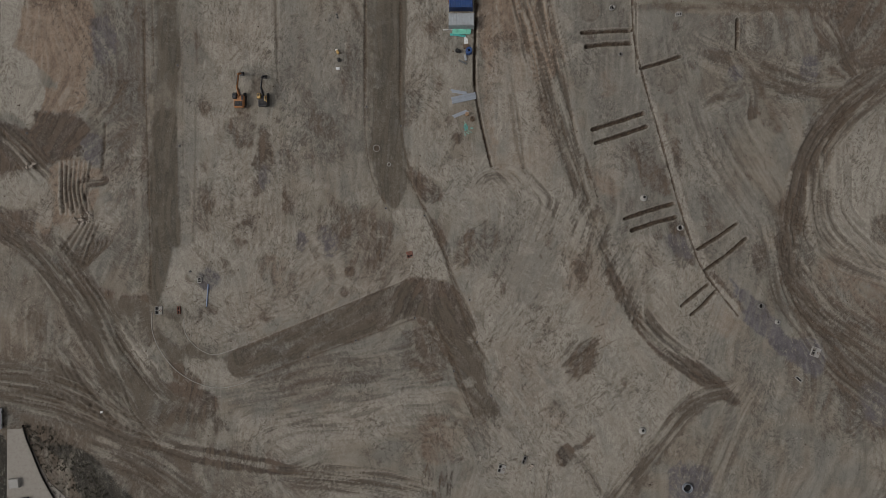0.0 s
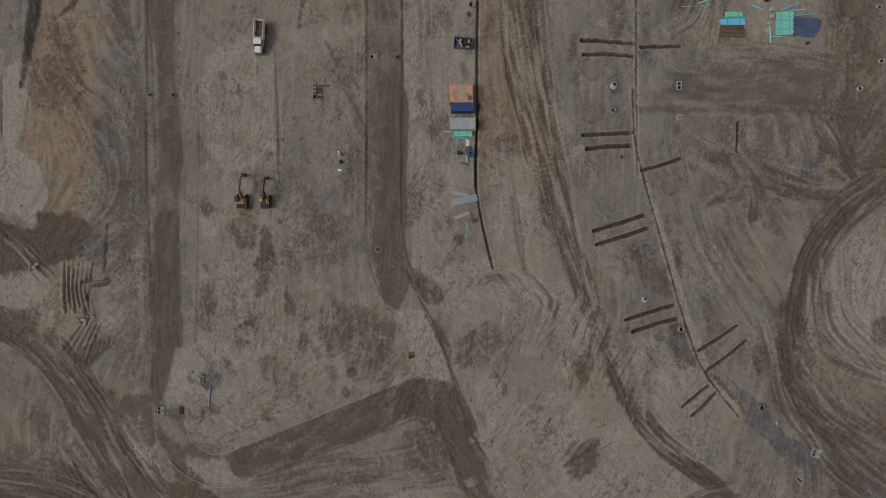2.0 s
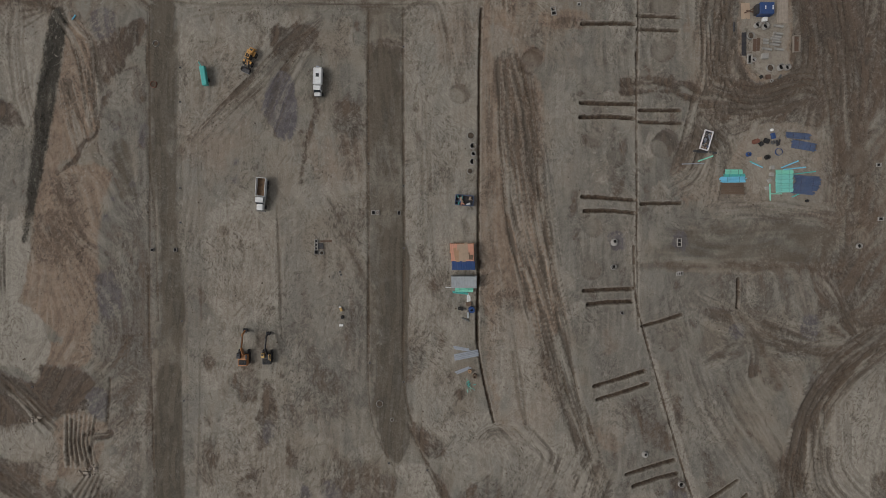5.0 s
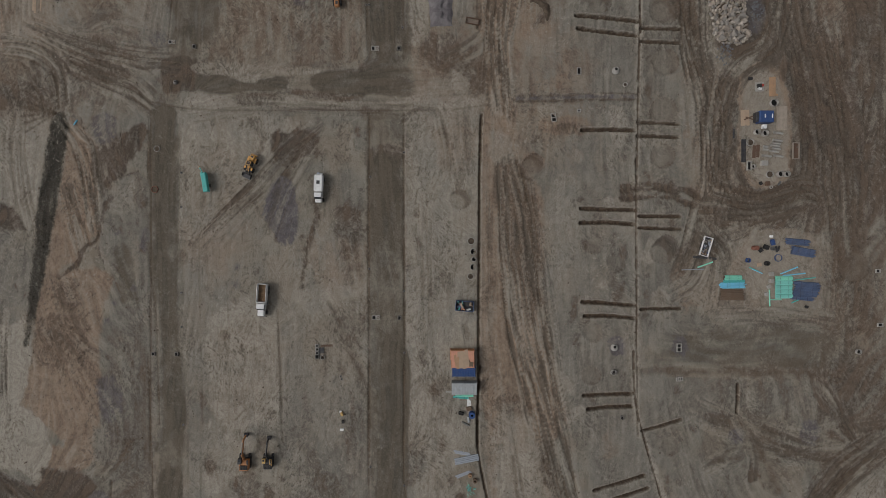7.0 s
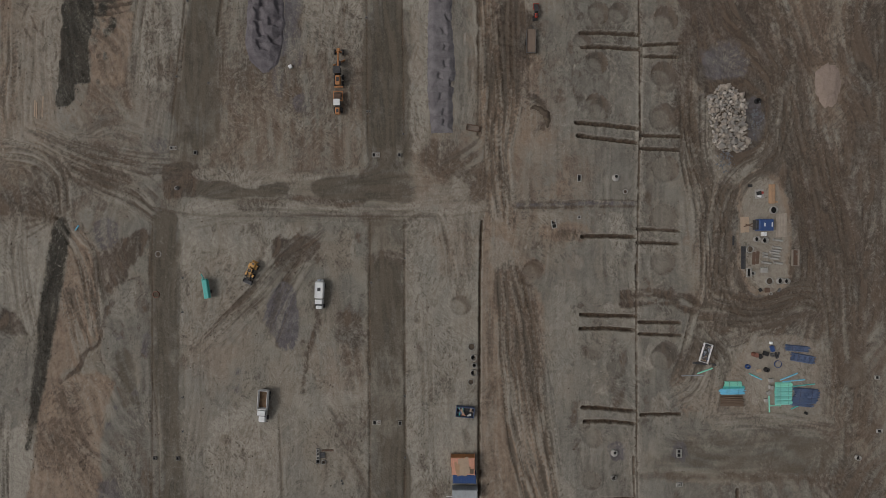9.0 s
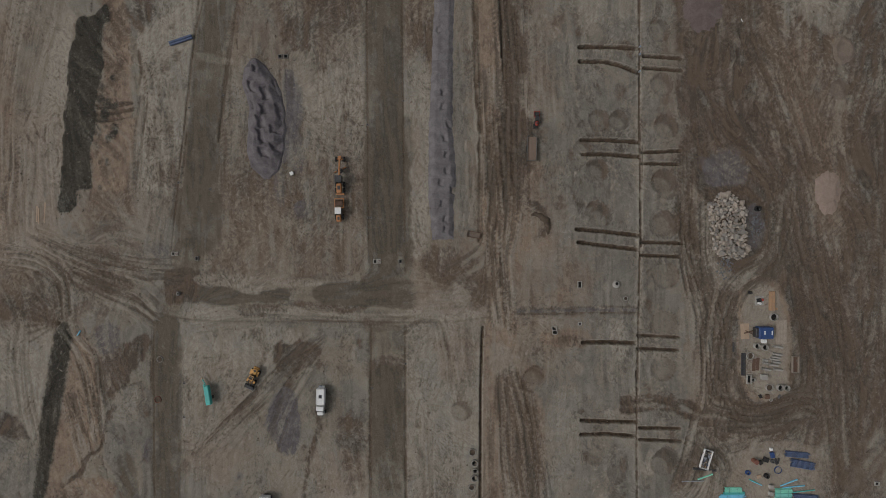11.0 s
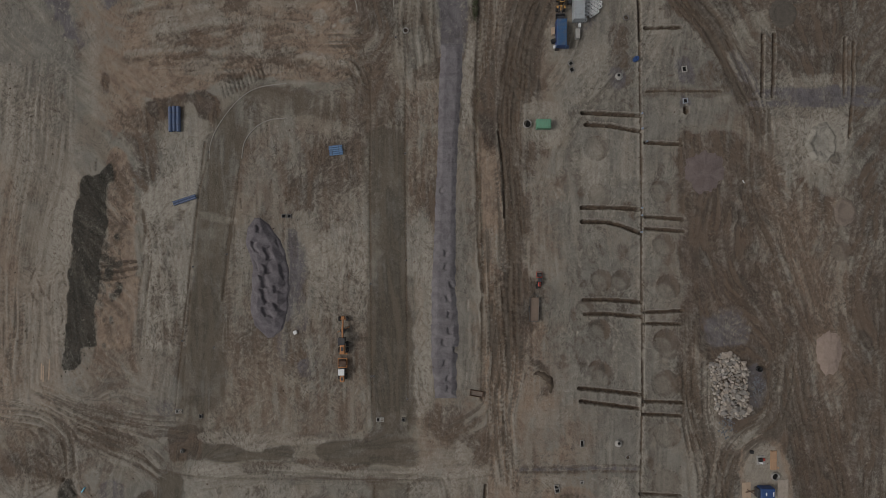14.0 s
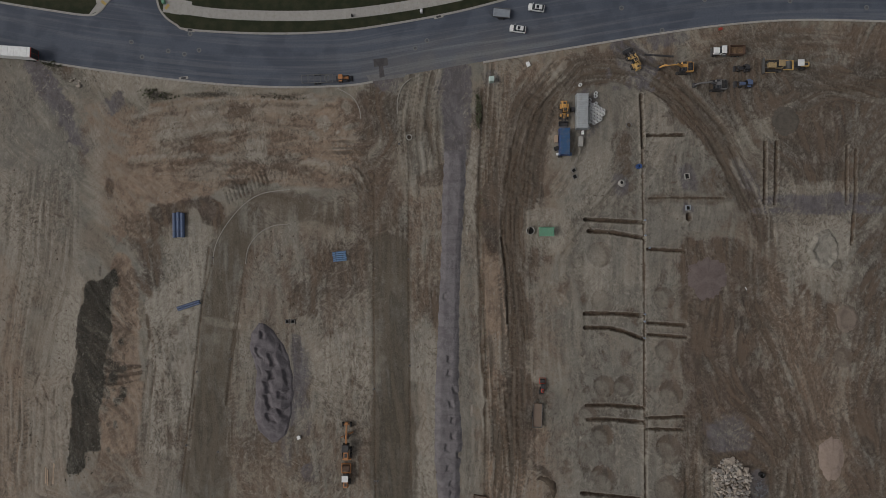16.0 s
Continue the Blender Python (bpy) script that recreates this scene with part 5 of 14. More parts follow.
ruts([(-94.1, 146.4), (-88.2, 149.3), (-82.4, 147.9)], 4, 0.5, 5, 0.06, 488)
patch("damp", [(-117.7, 131.2), (-111.8, 133.4), (-103.0, 131.9), (-100.4, 127.6), (-104.5, 125.4), (-110.4, 125.4), (-117.8, 126.1)], 0.75, 2, 1.5)
patch("damp", [(-108.1, 139.9), (-105.1, 140.7), (-105.6, 133.4), (-107.4, 133.4)], 0.8, 1, 1)
# the crossing street
patch("damp", [(-92.4, 138.9), (-86.1, 138.6), (-82.2, 136.6), (-83.7, 134.2), (-89.1, 134.0), (-91.6, 136.3)], 0.8, 0.8, 0.6)
patch("ash", [(-82.2, 138.4), (-73.7, 138.9), (-73.8, 131.9), (-79.6, 131.2), (-81.8, 134.1)], 0.7, 1.5, 1.0)
band("damp", [(-81.0, 137.4), (-77.8, 136.6), (-74.5, 133.4)], 0.8, 0.6, 0.6, 0.4)
patch("damp", [(-74.3, 139.2), (-65.6, 139.4), (-65.3, 131.9), (-67.9, 131.3), (-73.8, 131.6)], 0.9, 0.8, 0.5)
patch("road", [(-65.0, 136.0), (-60.6, 135.7), (-54.8, 134.5), (-50.4, 134.2), (-43.2, 135.3), (-42.6, 131.6), (-51.9, 131.3), (-57.7, 130.4), (-64.7, 131.3)], 0.97, 0.7, 0.5)
patch("pale", [(-65.0, 138.3), (-43.2, 137.9), (-28.7, 136.5), (-34.5, 135.3), (-47.5, 135.6), (-49.7, 133.3), (-53.4, 133.6), (-57.7, 135.4), (-64.7, 136.0)], 0.8, 0.8, 0.6)
patch("pale", [(-65.3, 131.0), (-54.8, 130.1), (-34.5, 131.0), (-22.9, 129.2), (-2.6, 129.2), (10.4, 129.2), (10.4, 126.6), (-22.9, 126.3), (-54.8, 126.7), (-66.5, 126.4), (-69.4, 128.3)], 0.65, 1.2, 0.8)
patch("damp", [(-56.3, 130.7), (-44.6, 131.3), (-38.8, 130.4), (-47.6, 128.1), (-54.8, 127.8)], 0.45, 1.5, 1.2)
patch("road", [(-34.2, 135.9), (-22.9, 136.7), (-11.0, 137.3), (-9.8, 134.0), (-9.8, 131.2), (-15.6, 130.1), (-34.5, 131.3)], 0.92, 1, 0.8)
patch("damp", [(-25.8, 136.5), (-11.3, 137.3), (-9.8, 131.8), (-22.9, 131.8)], 0.4, 2, 1)
patch("damp", [(-42.5, 132.2), (-34.5, 131.6), (-22.9, 131.0), (-25.8, 128.7), (-37.4, 128.7)], 0.6, 1.5, 1)
band("rut", [(-76.7, 128.7), (-68.0, 127.0), (-54.8, 126.4), (-34.5, 126.6), (-22.9, 126.3), (-1.2, 126.6), (10.1, 127.8)], 0.45, 0.75, 0.4, 0.2, -0.08)
ruts([(-65.1, 125.4), (-49.0, 127.2), (-28.7, 126.9), (-5.5, 127.5)], 4, 0.4, 5, 0.04, 489)
patch("damp", [(-9.0, 145.5), (0.3, 145.1), (5.8, 142.6), (9.2, 137.3), (9.8, 131.8), (6.1, 130.1), (0.3, 130.1), (-3.8, 134.7), (-6.9, 138.3), (-8.7, 141.2)], 0.85, 1.5, 1.2)
patch("pale", [(0.3, 136.4), (3.7, 134.7), (4.9, 131.5), (2.4, 130.1), (0.3, 131.8)], 0.8, 0.8, 1.0)
patch("clay", [(-9.1, 137.3), (-1.2, 136.1), (0.3, 128.9), (-8.4, 129.7)], 0.45, 2, 1.5)
patch("pale", [(8.9, 140.4), (13.3, 131.8), (11.8, 128.9), (7.5, 129.2), (9.2, 133.2)], 0.5, 1.5, 1.0)
patch("damp", [(-22.9, 126.1), (-20.7, 124.6), (-21.5, 113.0), (-22.9, 114.5)], 0.3, 1.5, 1.0)
# the western street, lower part, and the clay beside it
patch("road", [(-77.0, 126.4), (-69.7, 125.2), (-69.8, 110.1), (-70.5, 94.1), (-71.2, 81.0), (-77.3, 80.9), (-78.1, 94.1), (-78.0, 110.1)], 0.93, 0.8, 0.4)
patch("road", [(-75.3, 80.9), (-70.6, 81.0), (-70.4, 64.9), (-68.4, 45.8), (-73.4, 45.7), (-74.8, 64.8)], 0.9, 0.8, 0.5)
patch("ash", [(-78.2, 80.9), (-75.0, 80.9), (-74.6, 45.7), (-79.0, 45.7)], 0.5, 1.5, 1.0)
band("rut", [(-77.9, 125.4), (-78.0, 110.1), (-78.0, 94.1), (-77.3, 82.4), (-76.2, 73.6), (-75.6, 45.7)], 0.45, 0.85, 0.35, 0.15, -0.1)
band("pale", [(-69.7, 125.4), (-69.5, 110.1), (-69.9, 94.1)], 1.0, 0.6, 0.6, 0.3)
patch("clay", [(-100.4, 125.4), (-94.3, 120.3), (-91.2, 107.2), (-91.8, 99.9), (-90.7, 94.8), (-94.6, 91.1), (-96.1, 87.5), (-100.8, 85.3), (-102.6, 79.4), (-103.9, 69.1), (-108.0, 68.8), (-106.1, 82.3), (-104.2, 94.1), (-102.1, 105.7), (-99.9, 114.5)], 0.9, 1.2, 0.8)
ruts([(-99.9, 124.7), (-95.8, 117.4), (-93.3, 107.2), (-92.2, 97.0)], 4, 0.9, 5, 0.15, 490)
ruts([(-98.0, 124.7), (-92.9, 117.4), (-91.2, 105.7)], 3, 0.7, 3, 0.1, 491)
ruts([(-99.1, 105.7), (-97.4, 98.4), (-95.3, 91.1)], 4, 0.8, 5, 0.12, 492)
band("damp", [(-90.7, 96.3), (-91.6, 93.3), (-94.9, 91.1), (-96.4, 87.6), (-99.3, 85.0), (-101.4, 83.5)], 1.5, 0.9, 0.7, 0.6, -0.2)
patch("damp", [(-86.3, 120.0), (-78.9, 123.5), (-77.9, 121.5), (-80.3, 115.9), (-83.0, 112.7), (-85.0, 107.2), (-87.1, 104.3), (-90.0, 105.5), (-88.2, 111.6), (-90.3, 114.5)], 0.85, 1.2, 1)
patch("damp", [(-92.2, 115.9), (-88.5, 114.5), (-89.7, 105.7), (-91.8, 108.7)], 0.6, 1.2, 1)
spot("stone", -89.3, 122.5, 3.2, 0.6, 1.2, 0, 1.0, 0.8)
patch("ash", [(-90.0, 105.0), (-78.0, 108.7), (-77.7, 82.4), (-80.0, 70.7), (-86.6, 71.8), (-87.8, 85.3), (-91.3, 93.3)], 0.85, 1.5, 1)
patch("pale", [(-88.6, 107.2), (-79.8, 107.9), (-79.8, 102.8), (-87.2, 99.9)], 0.35, 2, 1.0)
patch("road", [(-87.2, 91.9), (-82.5, 91.2), (-81.1, 80.9), (-80.6, 72.9), (-84.1, 72.4), (-85.8, 82.4)], 0.7, 1.2, 0.8)
spot("damp", -81.8, 73.0, 1.3, 0.8, 1.0, 0, 1.0, 0.8)
strew("damp", [(-89.3, 105.7), (-78.0, 105.8), (-78.4, 46.9), (-89.0, 46.9)], 34, 0.7, 0.33, 2.08, 0, 493)
strew("stone", [(-90.1, 102.8), (-78.3, 102.8), (-78.7, 47.2), (-90.5, 47.1)], 12, 0.9, 0.45, 1.4, 0, 494)
patch("clay", [(-102.3, 83.8), (-89.0, 85.0), (-89.4, 75.1), (-91.5, 64.8), (-91.2, 44.9), (-103.0, 44.9), (-111.1, 50.0), (-112.6, 51.5), (-109.8, 63.2), (-107.7, 68.4), (-103.6, 69.1)], 0.93, 1.5, 1)
patch("damp", [(-108.3, 70.3), (-97.6, 75.0), (-94.4, 73.6), (-94.8, 64.0), (-99.5, 59.6), (-108.1, 59.6), (-109.8, 63.2)], 0.32, 3, 2)
scrapes([(-109.4, 75.0), (-93.2, 82.4), (-93.3, 58.9), (-109.6, 58.8)], 70, 45, 25, 495, "damp", 1.8, 0.3, 0.6)
patch("damp", [(-102.0, 82.3), (-96.8, 82.4), (-97.6, 75.0), (-101.3, 75.0)], 0.5, 1.5, 1.2)
patch("ash", [(-88.8, 73.6), (-78.2, 75.1), (-78.4, 45.0), (-90.5, 44.9), (-89.8, 61.8)], 0.8, 1.5, 1)
patch("stone", [(-91.2, 56.0), (-86.7, 57.5), (-85.3, 48.6), (-89.8, 46.4)], 0.6, 1.5, 1.0)
patch("pale", [(-85.9, 67.7), (-82.3, 66.3), (-82.8, 56.0), (-86.7, 57.5)], 0.55, 1.2, 1.0)
patch("damp", [(-120.9, 103.5), (-114.3, 102.1), (-109.5, 95.5), (-115.1, 95.8), (-121.0, 98.4)], 0.9, 1, 0.7)
patch("pale", [(-120.7, 125.4), (-104.5, 125.4), (-104.0, 117.4), (-106.2, 107.2), (-107.8, 94.0), (-110.0, 96.2), (-113.6, 102.1), (-120.9, 104.3)], 0.6, 2, 1)
ruts([(-111.9, 123.2), (-112.3, 111.6), (-109.9, 98.4)], 6, 0.35, 7, 0.05, 496)
patch("ash", [(-121.0, 94.8), (-109.8, 91.9), (-109.7, 72.8), (-121.2, 73.5)], 0.75, 1.5, 1)
patch("pale", [(-121.3, 70.6), (-113.9, 71.3), (-109.1, 73.5), (-109.6, 58.8), (-113.8, 48.8), (-121.4, 52.9)], 0.9, 1.2, 0.8)
ruts([(-116.8, 73.5), (-117.7, 61.7), (-117.1, 47.0)], 5, 0.7, 6, 0.1, 497)
patch("pale", [(-69.1, 125.4), (-46.1, 125.4), (-37.4, 121.7), (-46.2, 111.6), (-57.9, 99.9), (-66.7, 94.1), (-69.3, 99.9)], 0.45, 5, 3)
patch("clay", [(-68.2, 94.1), (-55.0, 97.0), (-53.6, 82.5), (-66.8, 82.4)], 0.3, 5, 3)
patch("ash", [(-69.4, 82.4), (-60.9, 88.3), (-61.1, 45.8), (-68.4, 45.8)], 0.45, 4, 2)
patch("pale", [(-62.1, 73.7), (-45.4, 75.2), (-45.5, 48.8), (-61.1, 47.3)], 0.7, 3, 2)
patch("clay", [(-61.0, 70.7), (-46.3, 70.8), (-46.4, 50.3), (-60.3, 50.2)], 0.35, 4, 3)
band("pale", [(-50.4, 64.2), (-47.8, 63.8), (-45.8, 60.5)], 0.5, 0.9, 0.3, 0.1)
band("pale", [(-47.8, 63.8), (-46.6, 65.2), (-46.0, 66.7)], 0.5, 0.9, 0.3, 0.1)
spot("stone", -55.0, 86.5, 0.9, 0.8, 1.4, 0, 1.0, 0.8)
spot("stone", -55.3, 81.7, 0.8, 0.6, 1.4, 0, 1.0, 0.8)
spot("damp", -38.2, 93.9, 0.8, 0.6, 1.0, 0, 1.0, 0.8)
patch("ash", [(-44.1, 73.7), (-38.3, 75.2), (-38.4, 45.9), (-44.2, 45.9)], 0.5, 2, 1)
band("rut", [(-44.7, 75.2), (-44.3, 63.5), (-43.9, 45.9)], 0.5, 0.85, 0.4, 0.15, -0.1)
band("rut", [(-64.9, 94.1), (-64.8, 73.7), (-64.3, 45.8)], 0.4, 0.6, 0.5, 0.2)
band("rut", [(-58.0, 82.4), (-57.3, 64.9), (-57.6, 45.8)], 0.3, 0.5, 0.5, 0.3)
strew("damp", [(-69.1, 125.4), (-37.4, 125.3), (-37.6, 47.1), (-69.6, 46.9)], 60, 0.7, 0.3, 2.08, 0, 498)
scrapes([(-69.1, 125.4), (-37.4, 125.3), (-37.5, 75.2), (-69.4, 75.1)], 60, 70, 35, 499, "rut", 1.8, 0.28, 0.55)
patch("damp", [(-45.0, 120.3), (-41.5, 120.9), (-34.5, 119.7), (-35.1, 115.9), (-38.9, 113.8), (-43.3, 111.6), (-45.6, 114.5)], 0.85, 1, 1)
patch("damp", [(-46.2, 111.6), (-42.5, 113.0), (-40.1, 107.2), (-40.4, 100.0), (-42.2, 94.1), (-44.5, 91.5), (-46.8, 97.0), (-48.8, 100.0), (-47.6, 105.8)], 0.6, 1.5, 1.2)
patch("stone", [(-48.8, 100.7), (-46.2, 105.8), (-43.3, 107.2), (-40.1, 106.1), (-39.8, 95.6), (-43.3, 91.2), (-46.5, 96.3)], 0.75, 0.8, 0.6)
patch("damp", [(-46.5, 102.9), (-44.5, 104.3), (-43.9, 96.3), (-44.8, 92.0), (-46.2, 95.6)], 0.7, 0.8, 0.6)
spot("damp", -43.7, 99.7, 3.2, 0.6, 1.1, 0, 0.6, 0.3)
spot("pale", -43.4, 100.0, 2.5, 0.5, 1.15, 0, 0.5, 0.2)
spot("stone", -43.4, 100.0, 2.5, 1.0, 1.15, 0, 0.5, 0.2)
spot("damp", -44.0, 94.4, 1.6, 0.9, 1.4, 0, 1.0, 0.8)
ruts([(-35.1, 120.3), (-41.8, 113.0), (-50.6, 104.3), (-57.9, 98.5)], 5, 0.55, 5, 0.06, 500)
ruts([(-37.4, 117.4), (-43.3, 109.4), (-53.5, 99.9), (-59.4, 94.1)], 4, 0.4, 4, 0.05, 501)
band("damp", [(-35.1, 103.2), (-34.3, 98.5), (-35.7, 94.1), (-37.5, 88.3), (-38.7, 81.0)], 1.5, 0.85, 0.8, 0.6)
patch("damp", [(-30.2, 100.7), (-23.5, 100.0), (-22.9, 94.2), (-26.6, 88.3), (-29.3, 91.2)], 0.55, 1.5, 1.5)
patch("clay", [(-36.8, 94.1), (-21.5, 91.3), (-21.5, 82.5), (-34.6, 81.0)], 0.55, 3, 2)
patch("damp", [(-30.3, 75.2), (-21.5, 78.4), (-21.5, 71.2), (-25.9, 67.6)], 0.45, 2, 1.5)
patch("pale", [(-40.2, 80.3), (-21.5, 81.1), (-21.5, 75.2), (-34.6, 73.7)], 0.3, 3, 2)
ruts([(-28.8, 67.9), (-24.5, 62.1), (-21.6, 54.8)], 4, 0.5, 5, 0.05, 502)
ruts([(-31.0, 75.2), (-27.4, 69.4), (-23.0, 66.5)], 4, 0.5, 5, 0.05, 503)
strew("damp", [(-37.4, 125.3), (-21.4, 125.3), (-21.6, 47.2), (-37.6, 47.1)], 46, 0.7, 0.3, 1.95, 0, 504)
scrapes([(-37.4, 125.3), (-21.4, 125.3), (-21.6, 47.2), (-37.6, 47.1)], 70, 65, 40, 505, "rut", 1.7, 0.28, 0.6)
# the middle street between the crossing and the containers
patch("road", [(-21.1, 125.3), (-11.9, 125.3), (-12.2, 113.0), (-21.2, 113.0)], 0.4, 2, 1.5)
patch("damp", [(-20.7, 116.7), (-13.0, 117.7), (-12.5, 110.1), (-20.0, 109.4)], 0.6, 1.5, 1.0)
patch("road", [(-21.0, 113.0), (-12.2, 113.0), (-12.5, 94.2), (-12.2, 81.1), (-11.9, 68.0), (-11.4, 45.3), (-20.7, 45.3), (-21.2, 67.9), (-21.2, 94.2)], 0.75, 0.9, 0.5)
patch("damp", [(-20.6, 113.0), (-12.5, 113.0), (-12.5, 85.5), (-20.6, 85.4)], 0.55, 1, 0.6)
patch("pale", [(-20.8, 73.8), (-14.2, 73.8), (-15.7, 68.7), (-19.3, 70.9)], 0.5, 1.5, 1)
patch("pale", [(-17.1, 81.1), (-12.5, 82.5), (-12.5, 73.8), (-15.7, 75.3)], 0.3, 1.5, 1.0)
band("rut", [(-21.2, 113.0), (-21.4, 85.4), (-21.0, 45.3)], 0.4, 0.75, 0.35, 0.15, -0.1)
band("rut", [(-11.9, 125.3), (-12.2, 102.9), (-11.9, 73.8), (-11.4, 45.3)], 0.4, 0.6, 0.35, 0.15, -0.1)
band("pale", [(-11.9, 123.2), (-11.9, 105.8), (-12.2, 94.2)], 0.6, 0.6, 0.4, 0.3)
ruts([(-11.0, 124.6), (-9.1, 126.8), (-2.6, 126.0)], 3, 0.5, 3, 0.05, 506)
patch("pale", [(-11.0, 125.3), (7.5, 125.3), (7.6, 46.1), (-10.8, 46.0)], 0.5, 3, 2)
patch("clay", [(-4.1, 121.7), (4.6, 121.7), (5.3, 111.6), (-3.3, 111.6)], 0.45, 2, 1.5)
ruts([(-2.6, 124.6), (-1.2, 117.4), (-0.4, 110.1)], 4, 0.5, 4, 0.05, 507)
ruts([(2.9, 124.6), (3.9, 115.9), (4.6, 107.2)], 3, 0.5, 3, 0.05, 508)
ruts([(-6.7, 100.0), (-6.2, 82.6), (-5.5, 59.2)], 3, 0.4, 3, 0.04, 509)
patch("damp", [(-4.8, 56.3), (0.3, 57.1), (0.3, 47.3), (-4.8, 47.2)], 0.25, 2, 1.5)
strew("damp", [(-11.0, 125.3), (7.5, 125.3), (7.6, 47.3), (-11.1, 47.2)], 40, 0.6, 0.27, 2.08, 0, 510)
# the haul road
patch("clay", [(8.4, 126.0), (15.9, 126.0), (17.3, 113.0), (23.7, 102.9), (23.8, 73.9), (29.6, 45.5), (8.4, 45.4)], 0.8, 1.5, 1)
patch("pale", [(10.4, 120.3), (14.7, 120.3), (15.5, 113.0), (10.7, 113.0)], 0.5, 1.5, 1.0)
patch("damp", [(11.8, 111.6), (17.6, 113.0), (22.7, 100.0), (23.2, 82.6), (21.3, 71.0), (16.9, 82.6), (13.3, 88.4), (12.1, 100.0)], 0.5, 2, 1)
ruts([(15.5, 113.0), (18.4, 97.1), (20.6, 81.2), (24.2, 63.7), (27.9, 46.2)], 5, 0.9, 5, 0.1, 511)
ruts([(12.6, 111.6), (13.6, 94.2), (14.8, 76.8), (18.4, 56.4), (20.6, 46.2)], 3, 0.85, 4, 0.1, 512)
ruts([(18.3, 111.6), (21.3, 94.2), (24.2, 76.8), (27.1, 59.4)], 4, 0.7, 4, 0.08, 513)
ruts([(9.7, 105.8), (10.1, 85.5), (10.7, 65.1)], 2.5, 0.5, 3, 0.05, 514)
ruts([(14.8, 88.4), (17.0, 73.9), (20.6, 59.3)], 4, 0.6, 4, 0.05, 515, "pale")
patch("damp", [(11.2, 53.8), (19.5, 54.2), (20.9, 49.4), (15.6, 47.3), (11.9, 49.4)], 0.55, 2, 1.5)
patch("ash", [(24.1, 111.6), (34.9, 111.6), (35.1, 46.3), (29.3, 46.2), (24.9, 71.0)], 0.6, 3, 2)
patch("pale", [(24.8, 107.3), (33.5, 107.3), (33.6, 82.6), (25.6, 82.6)], 0.35, 3, 2)
spot("clay", 21.2, 113.0, 2.8, 0.6, 1.0, 0, 1.0, 0.8)
spot("damp", 21.9, 118.1, 2.4, 0.5, 1.0, 0, 1.0, 0.8)
patch("clay", [(7.7, 177.7), (13.5, 177.7), (15.4, 156.2), (14.0, 140.4), (15.9, 125.3), (10.7, 125.7), (9.2, 141.9), (8.3, 160.5)], 0.8, 1.5, 1)
patch("damp", [(12.1, 177.7), (21.1, 177.7), (20.4, 167.0), (19.0, 159.1), (15.8, 154.8), (13.5, 164.8)], 0.9, 1.5, 1.2)
patch("clay", [(16.8, 166.2), (23.3, 167.7), (25.4, 157.6), (18.3, 156.2), (16.1, 149.0)], 0.6, 2, 1.5)
ruts([(10.0, 176.3), (10.6, 160.5), (10.1, 146.2), (11.8, 127.5)], 5, 0.8, 6, 0.1, 516)
ruts([(13.9, 176.3), (14.7, 157.7), (13.0, 141.9), (14.4, 126.0)], 4, 0.85, 5, 0.1, 517)
ruts([(8.9, 146.2), (5.3, 142.6), (0.3, 139.7)], 4, 0.6, 5, 0.08, 518)
ruts([(11.1, 149.1), (8.9, 143.3), (4.6, 140.4)], 4, 0.6, 5, 0.08, 519)
patch("ash", [(16.4, 141.1), (46.6, 141.8), (46.7, 125.3), (22.6, 126.7), (16.4, 126.7)], 0.97, 1.2, 0.8)
patch("clay", [(21.9, 133.9), (29.1, 134.6), (29.8, 131.8), (23.3, 131.5)], 0.35, 1.5, 1.0)
patch("clay", [(22.6, 124.3), (33.4, 124.3), (34.9, 120.0), (23.4, 120.5)], 0.75, 1, 0.8)
patch("damp", [(27.0, 123.9), (33.4, 122.8), (33.5, 120.2), (27.7, 120.8)], 0.5, 1, 1.0)
patch("pale", [(22.3, 127.2), (28.0, 126.3), (27.7, 123.7), (23.1, 124.3)], 0.8, 0.8, 1.0)
band("damp", [(16.7, 129.3), (23.4, 129.2), (32.0, 129.2), (46.6, 129.4)], 1.6, 0.35, 0.8, 0.5, -0.05)
patch("pale", [(20.4, 146.2), (29.1, 144.7), (29.1, 141.8), (19.0, 140.4)], 0.35, 2, 1.0)
patch("ash", [(19.0, 160.5), (46.2, 166.1), (58.3, 174.7), (59.0, 45.7), (32.2, 45.5), (32.0, 114.5), (20.5, 114.5), (17.6, 120.3), (30.6, 120.2), (30.5, 141.8), (21.9, 146.2)], 0.6, 3, 2)
strew("damp", [(29.0, 174.8), (57.6, 174.7), (58.2, 47.5), (33.7, 47.4)], 80, 0.75, 0.3, 1.95, 0, 520)
strew("pale", [(29.0, 174.8), (57.6, 174.7), (58.2, 47.5), (33.7, 47.4)], 40, 1.2, 0.45, 1.5, 0, 521)
ruts([(37.6, 174.7), (38.2, 157.6), (38.0, 131.8)], 5, 0.3, 6, 0.03, 522)
ruts([(50.5, 171.8), (51.3, 146.1), (52.1, 117.4)], 5, 0.25, 6, 0.03, 523)
band("damp", [(43.6, 106.5), (50.8, 107.3), (55.1, 106.1), (58.0, 104.4)], 1.6, 0.75, 0.8, 0.6, -0.15)
band("damp", [(43.3, 104.4), (50.8, 104.4), (55.8, 107.3)], 1.3, 0.6, 0.8, 0.6, -0.1)
